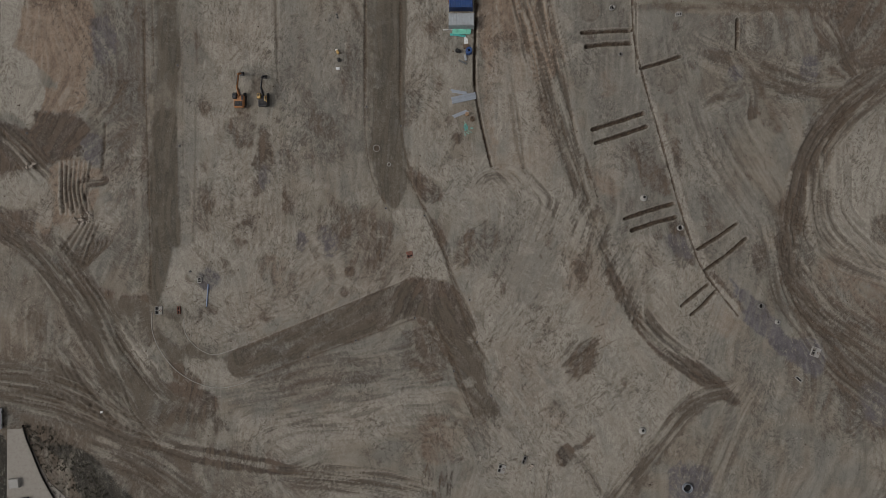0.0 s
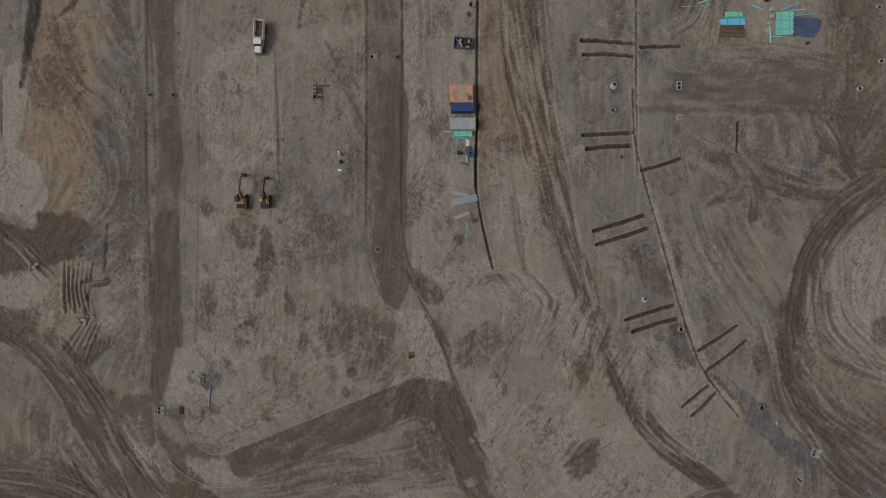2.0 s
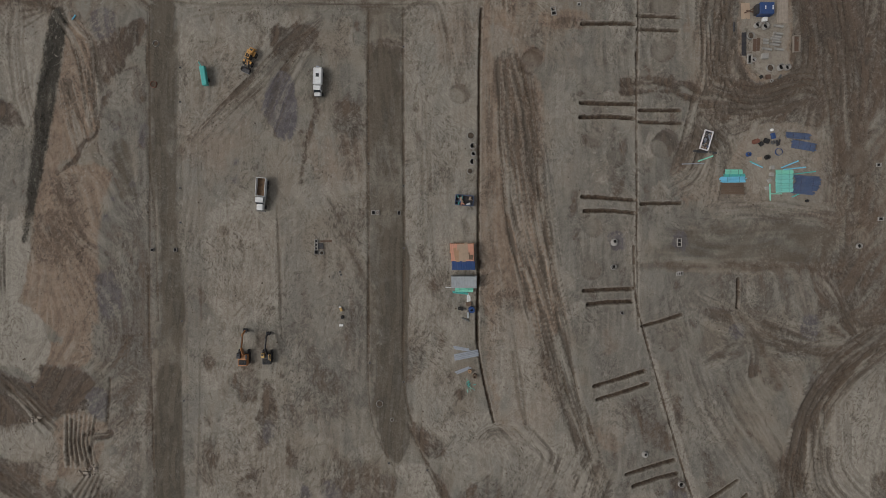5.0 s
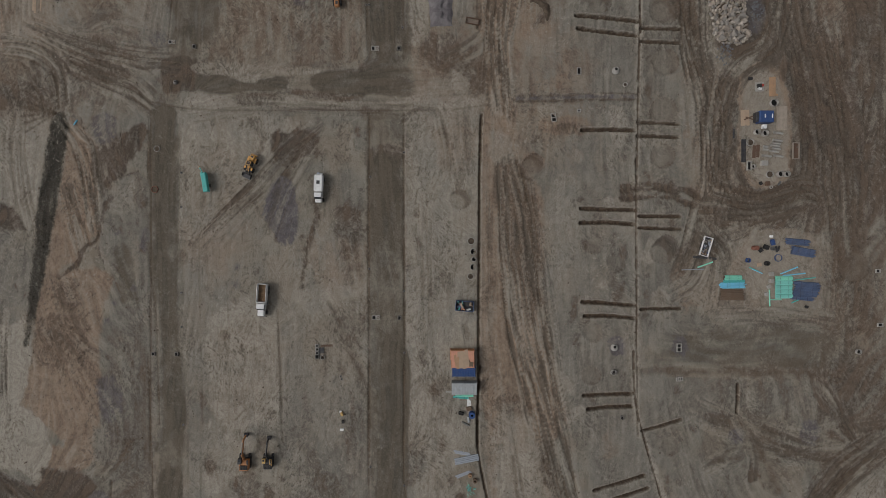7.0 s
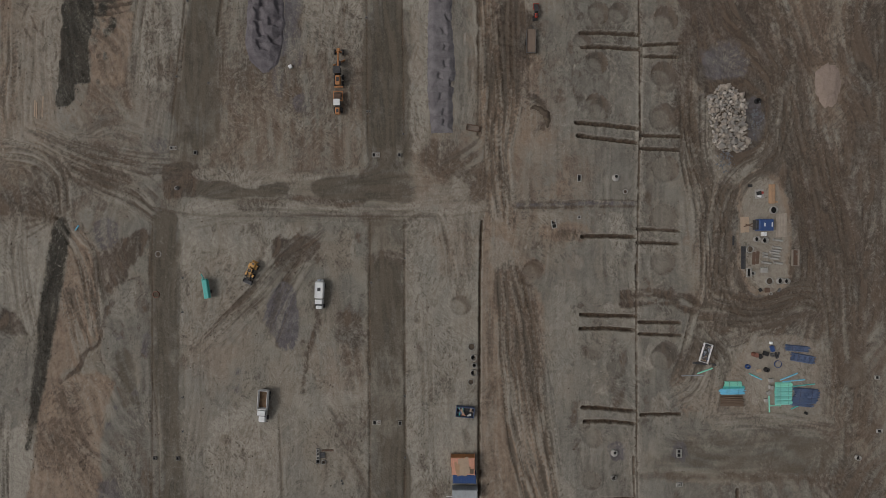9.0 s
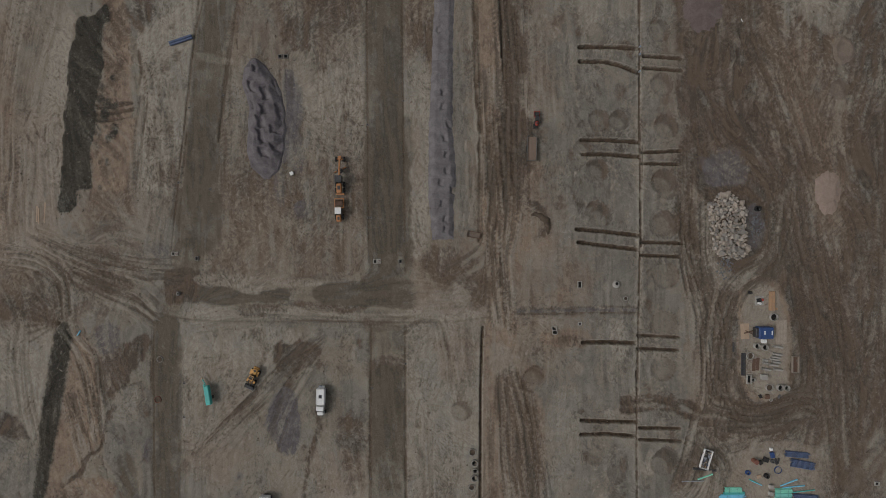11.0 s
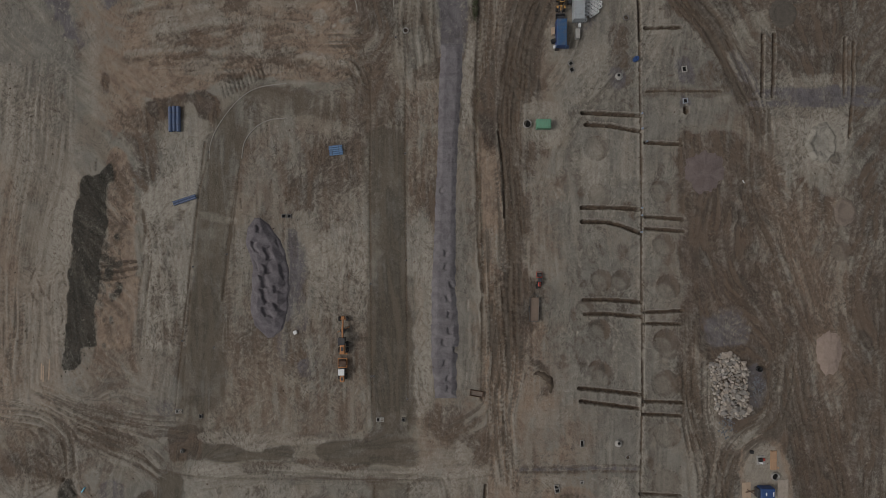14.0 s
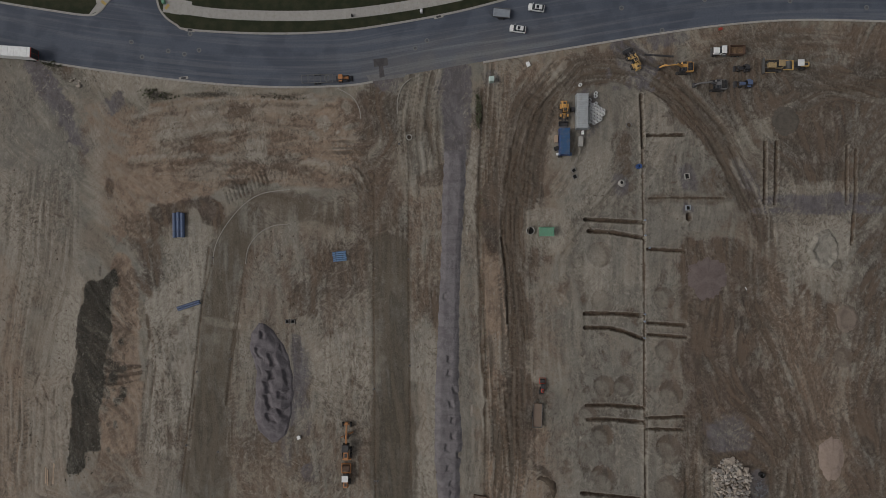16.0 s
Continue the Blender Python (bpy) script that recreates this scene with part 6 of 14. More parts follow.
# the eastern yard: churned brown earth round the islands
patch("damp", [(58.7, 177.5), (86.0, 177.4), (90.7, 166.0), (89.7, 158.8), (91.9, 151.7), (95.2, 138.8), (100.4, 127.4), (100.8, 114.5), (99.5, 103.0), (94.5, 96.5), (92.4, 94.3), (72.4, 92.8), (66.7, 88.5), (59.5, 82.7), (57.3, 88.5), (61.6, 97.2), (65.1, 105.8), (63.6, 120.2), (61.4, 134.6), (59.4, 153.2)], 0.9, 2, 1.5)
patch("stone", [(63.3, 168.9), (71.9, 169.2), (73.3, 162.5), (66.2, 160.4), (62.6, 163.2)], 0.6, 2, 1.5)
patch("clay", [(85.3, 177.4), (100.2, 177.3), (100.5, 153.1), (93.4, 151.7), (89.7, 160.3)], 0.45, 4, 3)
patch("damp", [(86.0, 177.4), (96.0, 177.3), (91.8, 166.0), (89.0, 166.0)], 0.5, 3, 2)
patch("clay", [(90.5, 151.7), (99.0, 151.7), (100.6, 137.4), (94.9, 137.4)], 0.4, 4, 3)
patch("damp", [(86.3, 140.3), (100.6, 140.3), (102.4, 94.3), (95.4, 82.8), (94.2, 45.8), (102.9, 45.9), (103.9, 82.8), (106.7, 94.3), (105.2, 105.8), (102.2, 117.3), (101.4, 131.7)], 0.55, 3, 2)
ruts([(61.2, 157.5), (61.8, 140.3), (66.4, 124.5), (67.2, 110.2), (63.7, 97.2), (60.2, 85.6)], 8, 0.9, 10, 0.12, 524)
ruts([(59.1, 166.1), (59.4, 148.9), (63.6, 128.9), (64.4, 111.6)], 5, 0.8, 6, 0.1, 525)
ruts([(84.8, 160.3), (82.0, 143.2), (73.5, 136.7), (69.3, 127.4), (68.7, 110.2), (72.3, 100.1)], 7, 0.9, 9, 0.12, 526)
ruts([(86.3, 148.9), (89.3, 131.7), (90.8, 113.0), (86.6, 103.0), (76.6, 100.1), (66.6, 100.1)], 6, 0.6, 7, 0.07, 527)
ruts([(90.5, 148.9), (95.0, 131.7), (96.5, 113.0), (93.8, 97.2)], 8, 0.45, 7, 0.05, 528)
ruts([(97.7, 146.0), (99.3, 127.4), (100.9, 105.8), (98.2, 85.7), (96.9, 65.4)], 8, 0.3, 5, 0.04, 529)
ruts([(70.9, 104.4), (78.0, 103.0), (89.5, 105.8), (98.1, 103.0)], 6, 0.8, 7, 0.1, 530)
ruts([(72.4, 94.3), (66.6, 91.4), (62.4, 82.7), (58.1, 79.8)], 5, 0.7, 6, 0.1, 531)
ruts([(65.2, 94.3), (69.5, 88.5), (68.2, 76.9)], 5, 0.6, 6, 0.08, 532)
ruts([(72.4, 90.0), (73.9, 81.3), (73.9, 75.5)], 4, 0.5, 4, 0.06, 533)
patch("clay", [(74.0, 177.4), (86.0, 177.4), (85.4, 166.0), (76.2, 168.9)], 0.25, 4, 3)
patch("pale", [(63.4, 157.8), (65.7, 158.9), (66.6, 148.9), (66.6, 142.5), (70.6, 138.9), (75.6, 141.0), (78.5, 145.3), (80.6, 147.5), (78.5, 141.0), (73.5, 137.2), (68.5, 136.3), (64.6, 139.6), (63.4, 148.9)], 0.85, 1, 0.8)
patch("clay", [(73.8, 136.0), (79.5, 138.6), (84.4, 134.0), (86.2, 124.5), (86.5, 113.0), (84.4, 107.6), (78.7, 105.8), (74.8, 108.4), (72.9, 117.3), (72.4, 126.0)], 0.95, 1.2, 0.8)
patch("pale", [(74.4, 133.9), (79.2, 136.7), (83.5, 132.4), (85.0, 124.5), (85.4, 113.0), (83.4, 108.4), (78.7, 107.3), (75.4, 110.2), (73.9, 118.8)], 0.6, 1.5, 1)
patch("clay", [(71.0, 86.8), (74.9, 94.0), (83.2, 96.3), (91.8, 94.3), (93.9, 85.4), (93.4, 78.2), (86.8, 77.0), (72.5, 74.9), (67.6, 76.3), (67.8, 82.7)], 0.85, 1.2, 0.8)
patch("pale", [(76.7, 94.3), (91.0, 93.5), (92.5, 82.8), (91.1, 77.6), (78.2, 77.5), (75.3, 85.6)], 0.35, 2, 1)
patch("clay", [(58.0, 88.5), (66.7, 89.2), (68.2, 75.5), (58.1, 75.5)], 0.5, 3, 2)
patch("ash", [(100.5, 148.8), (111.9, 145.9), (115.1, 110.2), (105.1, 110.2), (102.2, 120.2)], 0.75, 3, 2)
patch("ash", [(101.5, 111.6), (109.4, 111.6), (108.1, 94.3), (102.4, 97.2)], 0.6, 3, 2)
patch("damp", [(108.2, 160.2), (114.6, 160.2), (114.8, 137.4), (109.1, 143.1)], 0.5, 3, 2)
patch("pale", [(101.8, 130.2), (104.9, 130.2), (105.7, 120.2), (102.9, 120.2)], 0.4, 2, 1.0)
ruts([(108.8, 175.8), (109.3, 146.0), (110.2, 114.5)], 4, 0.5, 5, 0.05, 534)
patch("ash", [(55.2, 75.4), (94.0, 75.5), (94.0, 69.8), (55.3, 68.9)], 0.5, 3, 2)
ruts([(71.1, 74.0), (84.0, 73.3), (94.0, 71.9)], 5, 0.5, 6, 0.06, 535)
patch("road", [(55.3, 68.5), (95.8, 70.1), (96.7, 61.1), (55.3, 59.5)], 0.5, 2, 1.5)
patch("clay", [(55.3, 61.5), (95.6, 60.3), (95.6, 57.4), (55.3, 58.6)], 0.22, 1, 0.8)
patch("damp", [(72.6, 59.5), (115.6, 59.7), (115.7, 45.9), (72.7, 45.7)], 0.3, 5, 4)
strew("damp", [(100.3, 174.5), (109.9, 174.4), (111.1, 47.8), (101.4, 47.7)], 34, 1.0, 0.3, 2.08, 0, 536)
strew("clay", [(59.0, 174.6), (100.3, 174.5), (101.0, 94.3), (59.4, 94.3)], 30, 1.2, 0.4, 1.8, 0, 537)
# the north-western field and the cut bank under the road
patch("ash", [(-122.2, 261.4), (-100.3, 260.1), (-98.9, 254.1), (-96.0, 241.0), (-102.0, 229.4), (-94.8, 207.6), (-109.5, 206.1), (-122.7, 210.5)], 0.6, 5, 3)
patch("pale", [(-122.6, 225.1), (-109.4, 226.5), (-96.3, 207.6), (-100.9, 184.2), (-105.6, 148.9), (-123.4, 146.6)], 0.5, 5, 3)
patch("clay", [(-122.8, 207.6), (-114.7, 204.6), (-113.8, 146.6), (-123.4, 146.6)], 0.65, 3, 2)
ruts([(-107.9, 229.4), (-110.3, 207.6), (-114.2, 184.2), (-116.0, 148.9)], 10, 0.45, 12, 0.05, 538)
ruts([(-102.0, 226.5), (-103.7, 207.6), (-109.7, 184.2), (-111.5, 148.9)], 8, 0.4, 9, 0.05, 539)
ruts([(-112.3, 229.4), (-115.4, 204.6), (-118.6, 184.1)], 8, 0.4, 9, 0.05, 540, "pale")
patch("pale", [(-95.9, 261.3), (-69.7, 259.7), (-56.6, 255.4), (-77.0, 252.5), (-88.7, 251.1), (-94.5, 255.5)], 0.5, 2, 1.5)
patch("damp", [(-103.2, 261.6), (-98.8, 260.6), (-100.6, 257.0), (-103.2, 257.7)], 0.5, 1.5, 1)
patch("scrub", [(-106.8, 261.0), (-102.0, 261.0), (-102.9, 259.3), (-105.8, 259.6)], 0.7, 1.2, 1)
band("stone", [(-110.2, 259.6), (-106.5, 253.3), (-102.7, 248.9), (-100.7, 245.1), (-95.8, 239.3)], 3.2, 0.95, 2.0, 1.0)
spot("stone", -90.1, 249.7, 1.6, 0.85, 1.6, 0, 1.0, 0.8)
spot("stone", -96.1, 239.3, 1.6, 0.6, 1.6, 0, 1.0, 0.8)
patch("damp", [(-97.5, 243.6), (-94.9, 243.2), (-95.8, 233.8), (-97.9, 233.8)], 0.4, 1.5, 1)
patch("clay", [(-97.4, 248.3), (-87.2, 249.7), (-82.1, 246.1), (-85.2, 229.4), (-80.1, 223.3), (-88.9, 214.9), (-94.0, 226.5), (-96.1, 236.7)], 0.6, 3, 2)
patch("pale", [(-96.0, 242.5), (-91.6, 242.5), (-91.8, 222.1), (-94.7, 223.6)], 0.4, 3, 2)
patch("clay", [(-78.7, 249.7), (-69.7, 251.9), (-52.2, 252.5), (-36.3, 252.2), (-28.8, 251.3), (-25.3, 246.6), (-24.5, 233.7), (-29.7, 229.0), (-38.5, 228.8), (-53.8, 230.5), (-60.4, 228.2), (-67.7, 225.6), (-76.4, 223.3), (-82.3, 226.2), (-86.2, 229.4), (-84.6, 241.0)], 0.97, 1.5, 1)
patch("damp", [(-71.2, 246.0), (-47.9, 247.6), (-42.1, 242.4), (-42.1, 233.7), (-55.2, 231.1), (-74.2, 232.0)], 0.3, 4, 3)
patch("pale", [(-77.8, 246.0), (-69.7, 247.5), (-69.8, 239.5), (-77.1, 236.6)], 0.4, 3, 2)
patch("pale", [(-62.4, 250.3), (-36.3, 250.7), (-39.2, 247.4), (-62.4, 247.5)], 0.35, 2, 1.0)
patch("scrub", [(-81.3, 254.0), (-78.1, 254.3), (-74.6, 253.1), (-75.2, 251.1), (-79.0, 251.4)], 0.8, 1, 1)
patch("scrub", [(-70.4, 253.1), (-59.5, 253.5), (-56.6, 252.5), (-68.2, 251.9)], 0.55, 1, 0.8)
patch("scrub", [(-50.8, 253.1), (-39.2, 252.7), (-39.2, 251.3), (-49.3, 251.6)], 0.35, 1, 0.8)
scrapes([(-77.0, 251.1), (-27.6, 251.0), (-27.6, 230.8), (-77.1, 227.9)], 110, 65, 35, 541, "damp", 1.6, 0.35, 0.55)
scrapes([(-77.0, 248.2), (-27.6, 248.1), (-27.6, 230.8), (-77.1, 229.4)], 50, 10, 25, 542, "rut", 2.4, 0.35, 0.55)
strew("damp", [(-84.3, 251.1), (-24.7, 251.0), (-24.8, 227.9), (-84.4, 227.9)], 46, 0.8, 0.3, 1.82, 40, 543)
strew("pale", [(-84.3, 251.1), (-24.7, 251.0), (-24.8, 227.9), (-84.4, 227.9)], 26, 1.2, 0.5, 1.4, 60, 544)
band("rut", [(-44.3, 244.1), (-42.1, 246.1), (-38.5, 246.4)], 0.5, 0.8, 0.6, 0.4)
patch("damp", [(-62.5, 230.5), (-56.0, 232.0), (-53.8, 229.4), (-58.9, 227.2)], 0.6, 1.2, 1)
patch("ash", [(-60.4, 227.2), (-53.8, 229.4), (-49.4, 229.4), (-55.3, 226.5), (-59.7, 223.3)], 0.7, 1, 0.8)
patch("damp", [(-79.2, 224.2), (-74.2, 225.3), (-64.3, 226.5), (-60.2, 223.9), (-61.4, 218.9), (-65.5, 219.2), (-68.4, 223.3), (-71.9, 222.7), (-74.9, 219.2), (-79.0, 218.6)], 0.92, 0.8, 0.8)
patch("damp", [(-63.7, 222.1), (-60.8, 219.2), (-61.4, 214.9), (-63.5, 216.3)], 0.5, 1.2, 1.0)
patch("pale", [(-69.9, 219.2), (-64.3, 219.9), (-65.6, 207.6), (-74.4, 204.7), (-75.8, 213.4)], 0.5, 2, 1.5)
patch("damp", [(-91.0, 230.8), (-89.5, 232.3), (-89.4, 226.5), (-90.9, 226.8)], 0.7, 1, 1.0)
patch("clay", [(-86.5, 229.4), (-81.5, 227.2), (-79.8, 216.3), (-85.3, 216.3), (-88.1, 223.6)], 0.6, 2, 1.5)
patch("damp", [(-85.7, 215.6), (-80.9, 214.9), (-78.0, 204.7), (-81.0, 201.7), (-83.1, 209.0)], 0.65, 1.5, 1.2)
# the loop of the north-western street
patch("damp", [(-63.5, 213.4), (-61.4, 219.2), (-56.1, 225.0), (-49.4, 227.6), (-39.3, 227.3), (-27.7, 226.1), (-23.0, 223.3), (-23.3, 216.3), (-30.6, 218.9), (-39.3, 219.8), (-48.0, 218.9), (-53.0, 215.7), (-55.1, 209.0), (-59.0, 209.0)], 0.4, 1.5, 1)
patch("road", [(-63.8, 211.9), (-61.7, 218.6), (-56.1, 224.7), (-49.4, 227.6), (-39.3, 227.0), (-30.6, 225.0), (-30.6, 219.5), (-39.3, 219.8), (-48.0, 218.9), (-53.0, 215.7), (-55.3, 209.0), (-58.0, 200.3), (-60.4, 194.5), (-66.8, 194.5)], 0.65, 1.2, 0.8)
patch("pale", [(-56.7, 224.3), (-49.4, 225.7), (-48.0, 221.4), (-53.9, 217.8)], 0.4, 1.2, 1)
patch("damp", [(-53.8, 225.0), (-48.0, 224.3), (-49.5, 219.2), (-53.8, 219.9)], 0.5, 1.5, 1.0)
patch("damp", [(-49.4, 227.2), (-36.4, 226.7), (-24.8, 223.5), (-23.3, 217.8), (-30.6, 217.8), (-39.3, 221.4)], 0.5, 2, 1.5)
patch("road", [(-66.8, 195.9), (-56.9, 195.9), (-58.7, 175.5), (-60.0, 146.9), (-71.5, 146.9), (-69.3, 166.7), (-67.8, 181.3)], 0.72, 1.2, 0.8)
patch("pale", [(-65.3, 195.6), (-56.9, 193.9), (-56.9, 192.4), (-64.2, 193.0)], 0.8, 0.7, 0.4)
patch("pale", [(-66.4, 190.1), (-62.0, 190.8), (-60.6, 184.3), (-64.2, 184.3)], 0.45, 1.5, 1.0)
band("rut", [(-64.4, 213.4), (-65.9, 201.8), (-67.4, 187.2), (-68.7, 172.5), (-70.6, 146.9)], 0.45, 0.9, 0.35, 0.15, -0.12)
band("rut", [(-55.3, 209.0), (-57.4, 195.9), (-59.3, 181.3), (-60.2, 163.8)], 0.4, 0.8, 0.35, 0.15, -0.08)
patch("ash", [(-85.2, 209.0), (-76.5, 209.0), (-76.7, 201.8), (-77.6, 195.9), (-80.8, 198.1), (-83.4, 203.2)], 0.75, 1.2, 0.8)
patch("clay", [(-89.0, 211.2), (-84.3, 209.8), (-82.9, 195.9), (-82.4, 181.3), (-82.6, 160.0), (-92.9, 160.0), (-91.6, 172.5), (-89.7, 190.1), (-89.6, 201.7)], 0.97, 1, 0.7)
patch("damp", [(-89.6, 207.6), (-85.8, 207.6), (-85.0, 190.1), (-89.2, 184.2)], 0.35, 2, 1.5)
strew("damp", [(-91.2, 209.0), (-83.1, 209.0), (-83.4, 160.8), (-92.3, 160.7)], 50, 0.5, 0.36, 1.69, 0, 545)
band("damp", [(-91.5, 182.0), (-87.7, 182.5), (-82.4, 182.8)], 0.7, 0.9, 0.4, 0.3, -0.2)
band("damp", [(-91.8, 179.8), (-87.7, 180.1), (-82.1, 181.3)], 0.8, 0.9, 0.4, 0.3, -0.2)
band("damp", [(-91.5, 178.0), (-87.0, 178.4), (-82.4, 179.2)], 0.5, 0.7, 0.4, 0.3, -0.2)
patch("pale", [(-80.5, 200.3), (-74.4, 204.7), (-66.1, 209.0), (-66.8, 195.9), (-68.1, 181.3), (-69.3, 166.7), (-70.2, 160.8), (-82.3, 160.8), (-81.6, 175.4), (-80.0, 187.1)], 0.9, 1.2, 0.8)
patch("ash", [(-74.4, 190.1), (-67.1, 195.9), (-68.7, 175.5), (-71.7, 163.7), (-74.6, 166.7)], 0.4, 3, 2)
patch("ash", [(-84.1, 166.6), (-80.2, 168.1), (-81.2, 160.8), (-84.0, 160.8)], 0.9, 0.8, 0.5)
band("rut", [(-80.6, 195.9), (-80.0, 190.1), (-80.6, 187.1)], 0.5, 0.8, 0.6, 0.4)
ruts([(-79.6, 184.2), (-80.7, 172.5), (-82.0, 160.8)], 3, 0.6, 4, 0.06, 546)
strew("damp", [(-81.7, 204.7), (-67.0, 207.6), (-68.8, 160.8), (-82.0, 160.8)], 34, 0.6, 0.3, 2.08, 0, 547)
patch("pale", [(-100.8, 203.2), (-97.1, 204.7), (-98.7, 187.1), (-100.8, 163.6), (-102.9, 162.2), (-105.3, 184.2)], 0.7, 2, 1)
patch("ash", [(-104.1, 158.5), (-83.4, 159.6), (-70.2, 160.8), (-70.3, 146.9), (-104.2, 146.7)], 0.6, 2, 1.5)
patch("damp", [(-93.8, 159.3), (-83.4, 160.0), (-84.2, 151.9), (-90.9, 149.0)], 0.35, 2, 1.5)
patch("clay", [(-55.3, 213.4), (-23.3, 213.4), (-23.4, 166.8), (-40.9, 166.8), (-42.3, 187.2), (-54.0, 193.0)], 0.3, 6, 4)
patch("damp", [(-39.3, 214.9), (-23.3, 214.9), (-24.8, 196.0), (-36.5, 190.1), (-40.8, 201.8)], 0.4, 5, 4)
patch("pale", [(-36.5, 190.1), (-24.1, 193.1), (-23.7, 169.8), (-33.6, 168.3), (-38.7, 175.6)], 0.6, 3, 2)
scrapes([(-38.6, 190.1), (-23.4, 190.2), (-23.4, 169.8), (-38.7, 169.7)], 50, 80, 18, 548, "pale", 3.2, 0.35, 0.6)
scrapes([(-53.9, 213.4), (-23.3, 213.4), (-23.4, 166.8), (-54.0, 184.3)], 90, 70, 35, 549, "rut", 1.8, 0.3, 0.6)
patch("pale", [(-59.1, 184.3), (-54.0, 187.2), (-52.6, 166.7), (-59.2, 163.8)], 0.5, 2, 1.5)
ruts([(-57.6, 190.1), (-58.1, 175.5), (-58.5, 160.9)], 3, 0.5, 3, 0.05, 550)
strew("damp", [(-59.0, 213.4), (-23.3, 213.4), (-23.4, 149.3), (-59.3, 149.1)], 70, 0.8, 0.3, 1.82, 0, 551)
strew("ash", [(-53.9, 213.4), (-23.3, 213.4), (-23.4, 149.3), (-54.1, 149.1)], 24, 1.4, 0.5, 1.4, 0, 552)
# darker strip along the eastern foot of the gravel heap
patch("damp", [(-42.3, 188.7), (-38.7, 185.8), (-38.3, 175.6), (-40.9, 168.2), (-43.5, 163.8), (-44.6, 169.7), (-42.3, 178.5)], 0.7, 1.5, 1)
patch("stone", [(-42.0, 188.0), (-38.5, 184.3), (-38.8, 177.0), (-41.5, 172.6)], 0.85, 1.2, 0.8)
patch("stone", [(-40.9, 156.5), (-36.6, 157.3), (-37.2, 153.6), (-39.8, 153.3)], 0.8, 1, 0.8)
patch("stone", [(-45.3, 164.6), (-43.1, 162.4), (-43.6, 156.5), (-45.3, 158.0)], 0.6, 1, 0.8)
patch("damp", [(-41.6, 166.8), (-36.5, 162.4), (-36.6, 153.6), (-40.9, 156.5)], 0.35, 2, 1.5)
# the middle street to the north, and the half-built one beside it
patch("road", [(-23.0, 214.9), (-12.9, 214.9), (-12.3, 196.0), (-12.6, 175.6), (-12.6, 147.1), (-22.3, 147.1), (-22.5, 175.6), (-22.8, 196.0)], 0.88, 1, 0.5)
patch("damp", [(-27.6, 228.6), (-16.1, 229.3), (-12.9, 222.1), (-12.6, 209.1), (-23.0, 209.1), (-24.0, 219.2)], 0.6, 2, 1.5)
patch("pale", [(-23.3, 244.5), (-17.5, 245.9), (-16.8, 237.3), (-21.8, 238.0)], 0.5, 2, 1.5)
patch("damp", [(-24.0, 253.8), (-16.0, 253.5), (-16.6, 246.6), (-17.5, 229.3), (-24.7, 229.3), (-27.6, 240.9)], 0.45, 2.5, 2)
patch("clay", [(-23.3, 240.9), (-17.5, 240.9), (-17.5, 227.9), (-23.3, 227.9)], 0.4, 2.5, 2)
band("pale", [(-22.5, 209.1), (-22.6, 196.0), (-22.2, 175.6), (-22.3, 147.1)], 0.8, 0.6, 0.5, 0.3)
band("pale", [(-12.6, 207.6), (-12.5, 190.2), (-12.3, 166.9), (-12.6, 147.1)], 0.8, 0.6, 0.5, 0.3)
ruts([(-30.5, 239.4), (-26.9, 236.6), (-24.0, 229.3)], 4, 0.7, 5, 0.1, 553)
ruts([(-11.0, 256.7), (-12.9, 243.7), (-11.4, 229.3)], 5, 0.6, 6, 0.1, 554)
ruts([(-7.4, 256.7), (-9.5, 242.3), (-8.1, 229.3)], 5, 0.7, 7, 0.1, 555)
ruts([(-4.5, 256.7), (-6.6, 248.0), (-5.2, 233.6)], 4, 0.6, 5, 0.1, 556)
patch("clay", [(-12.3, 227.9), (-5.1, 227.9), (-5.9, 204.7), (-5.9, 190.2), (-12.0, 190.2)], 0.5, 2, 1.5)
patch("damp", [(-11.0, 214.9), (-6.2, 213.4), (-5.9, 196.0), (-9.6, 191.6), (-11.4, 201.8)], 0.45, 2, 1.5)
patch("damp", [(-10.3, 231.9), (-3.6, 234.8), (-3.3, 231.0), (-8.1, 228.7)], 0.75, 1, 1)
patch("damp", [(-7.4, 204.7), (-4.8, 204.7), (-5.4, 193.1), (-7.1, 194.6)], 0.7, 1, 0.8)
patch("pale", [(-12.3, 190.2), (-5.6, 190.2), (-6.2, 147.2), (-12.1, 147.1)], 0.75, 1.5, 1)
patch("clay", [(-11.0, 177.1), (-7.4, 177.1), (-7.4, 161.1), (-11.0, 161.0)], 0.35, 1.5, 1.0)
patch("stone", [(-5.6, 256.4), (3.0, 257.8), (2.2, 242.3), (-0.7, 238.2), (-3.3, 241.7), (-4.5, 248.0)], 0.9, 1.2, 0.8)
patch("damp", [(-0.7, 240.0), (3.6, 242.8), (3.9, 237.9), (1.3, 233.1), (-1.6, 236.5)], 0.8, 1, 0.8)
patch("scrub", [(3.6, 253.1), (5.6, 253.8), (5.9, 243.7), (4.2, 242.3)], 0.6, 1.2, 1)
patch("pale", [(2.2, 239.4), (5.9, 240.8), (5.4, 213.4), (2.2, 213.4)], 0.75, 1.2, 0.8)
patch("ash", [(1.6, 213.4), (5.9, 213.4), (6.5, 190.2), (5.7, 147.2), (1.0, 147.2)], 0.75, 1.2, 0.8)
patch("damp", [(2.8, 201.8), (5.6, 204.7), (5.9, 190.2), (3.5, 187.3)], 0.35, 1.5, 1.0)
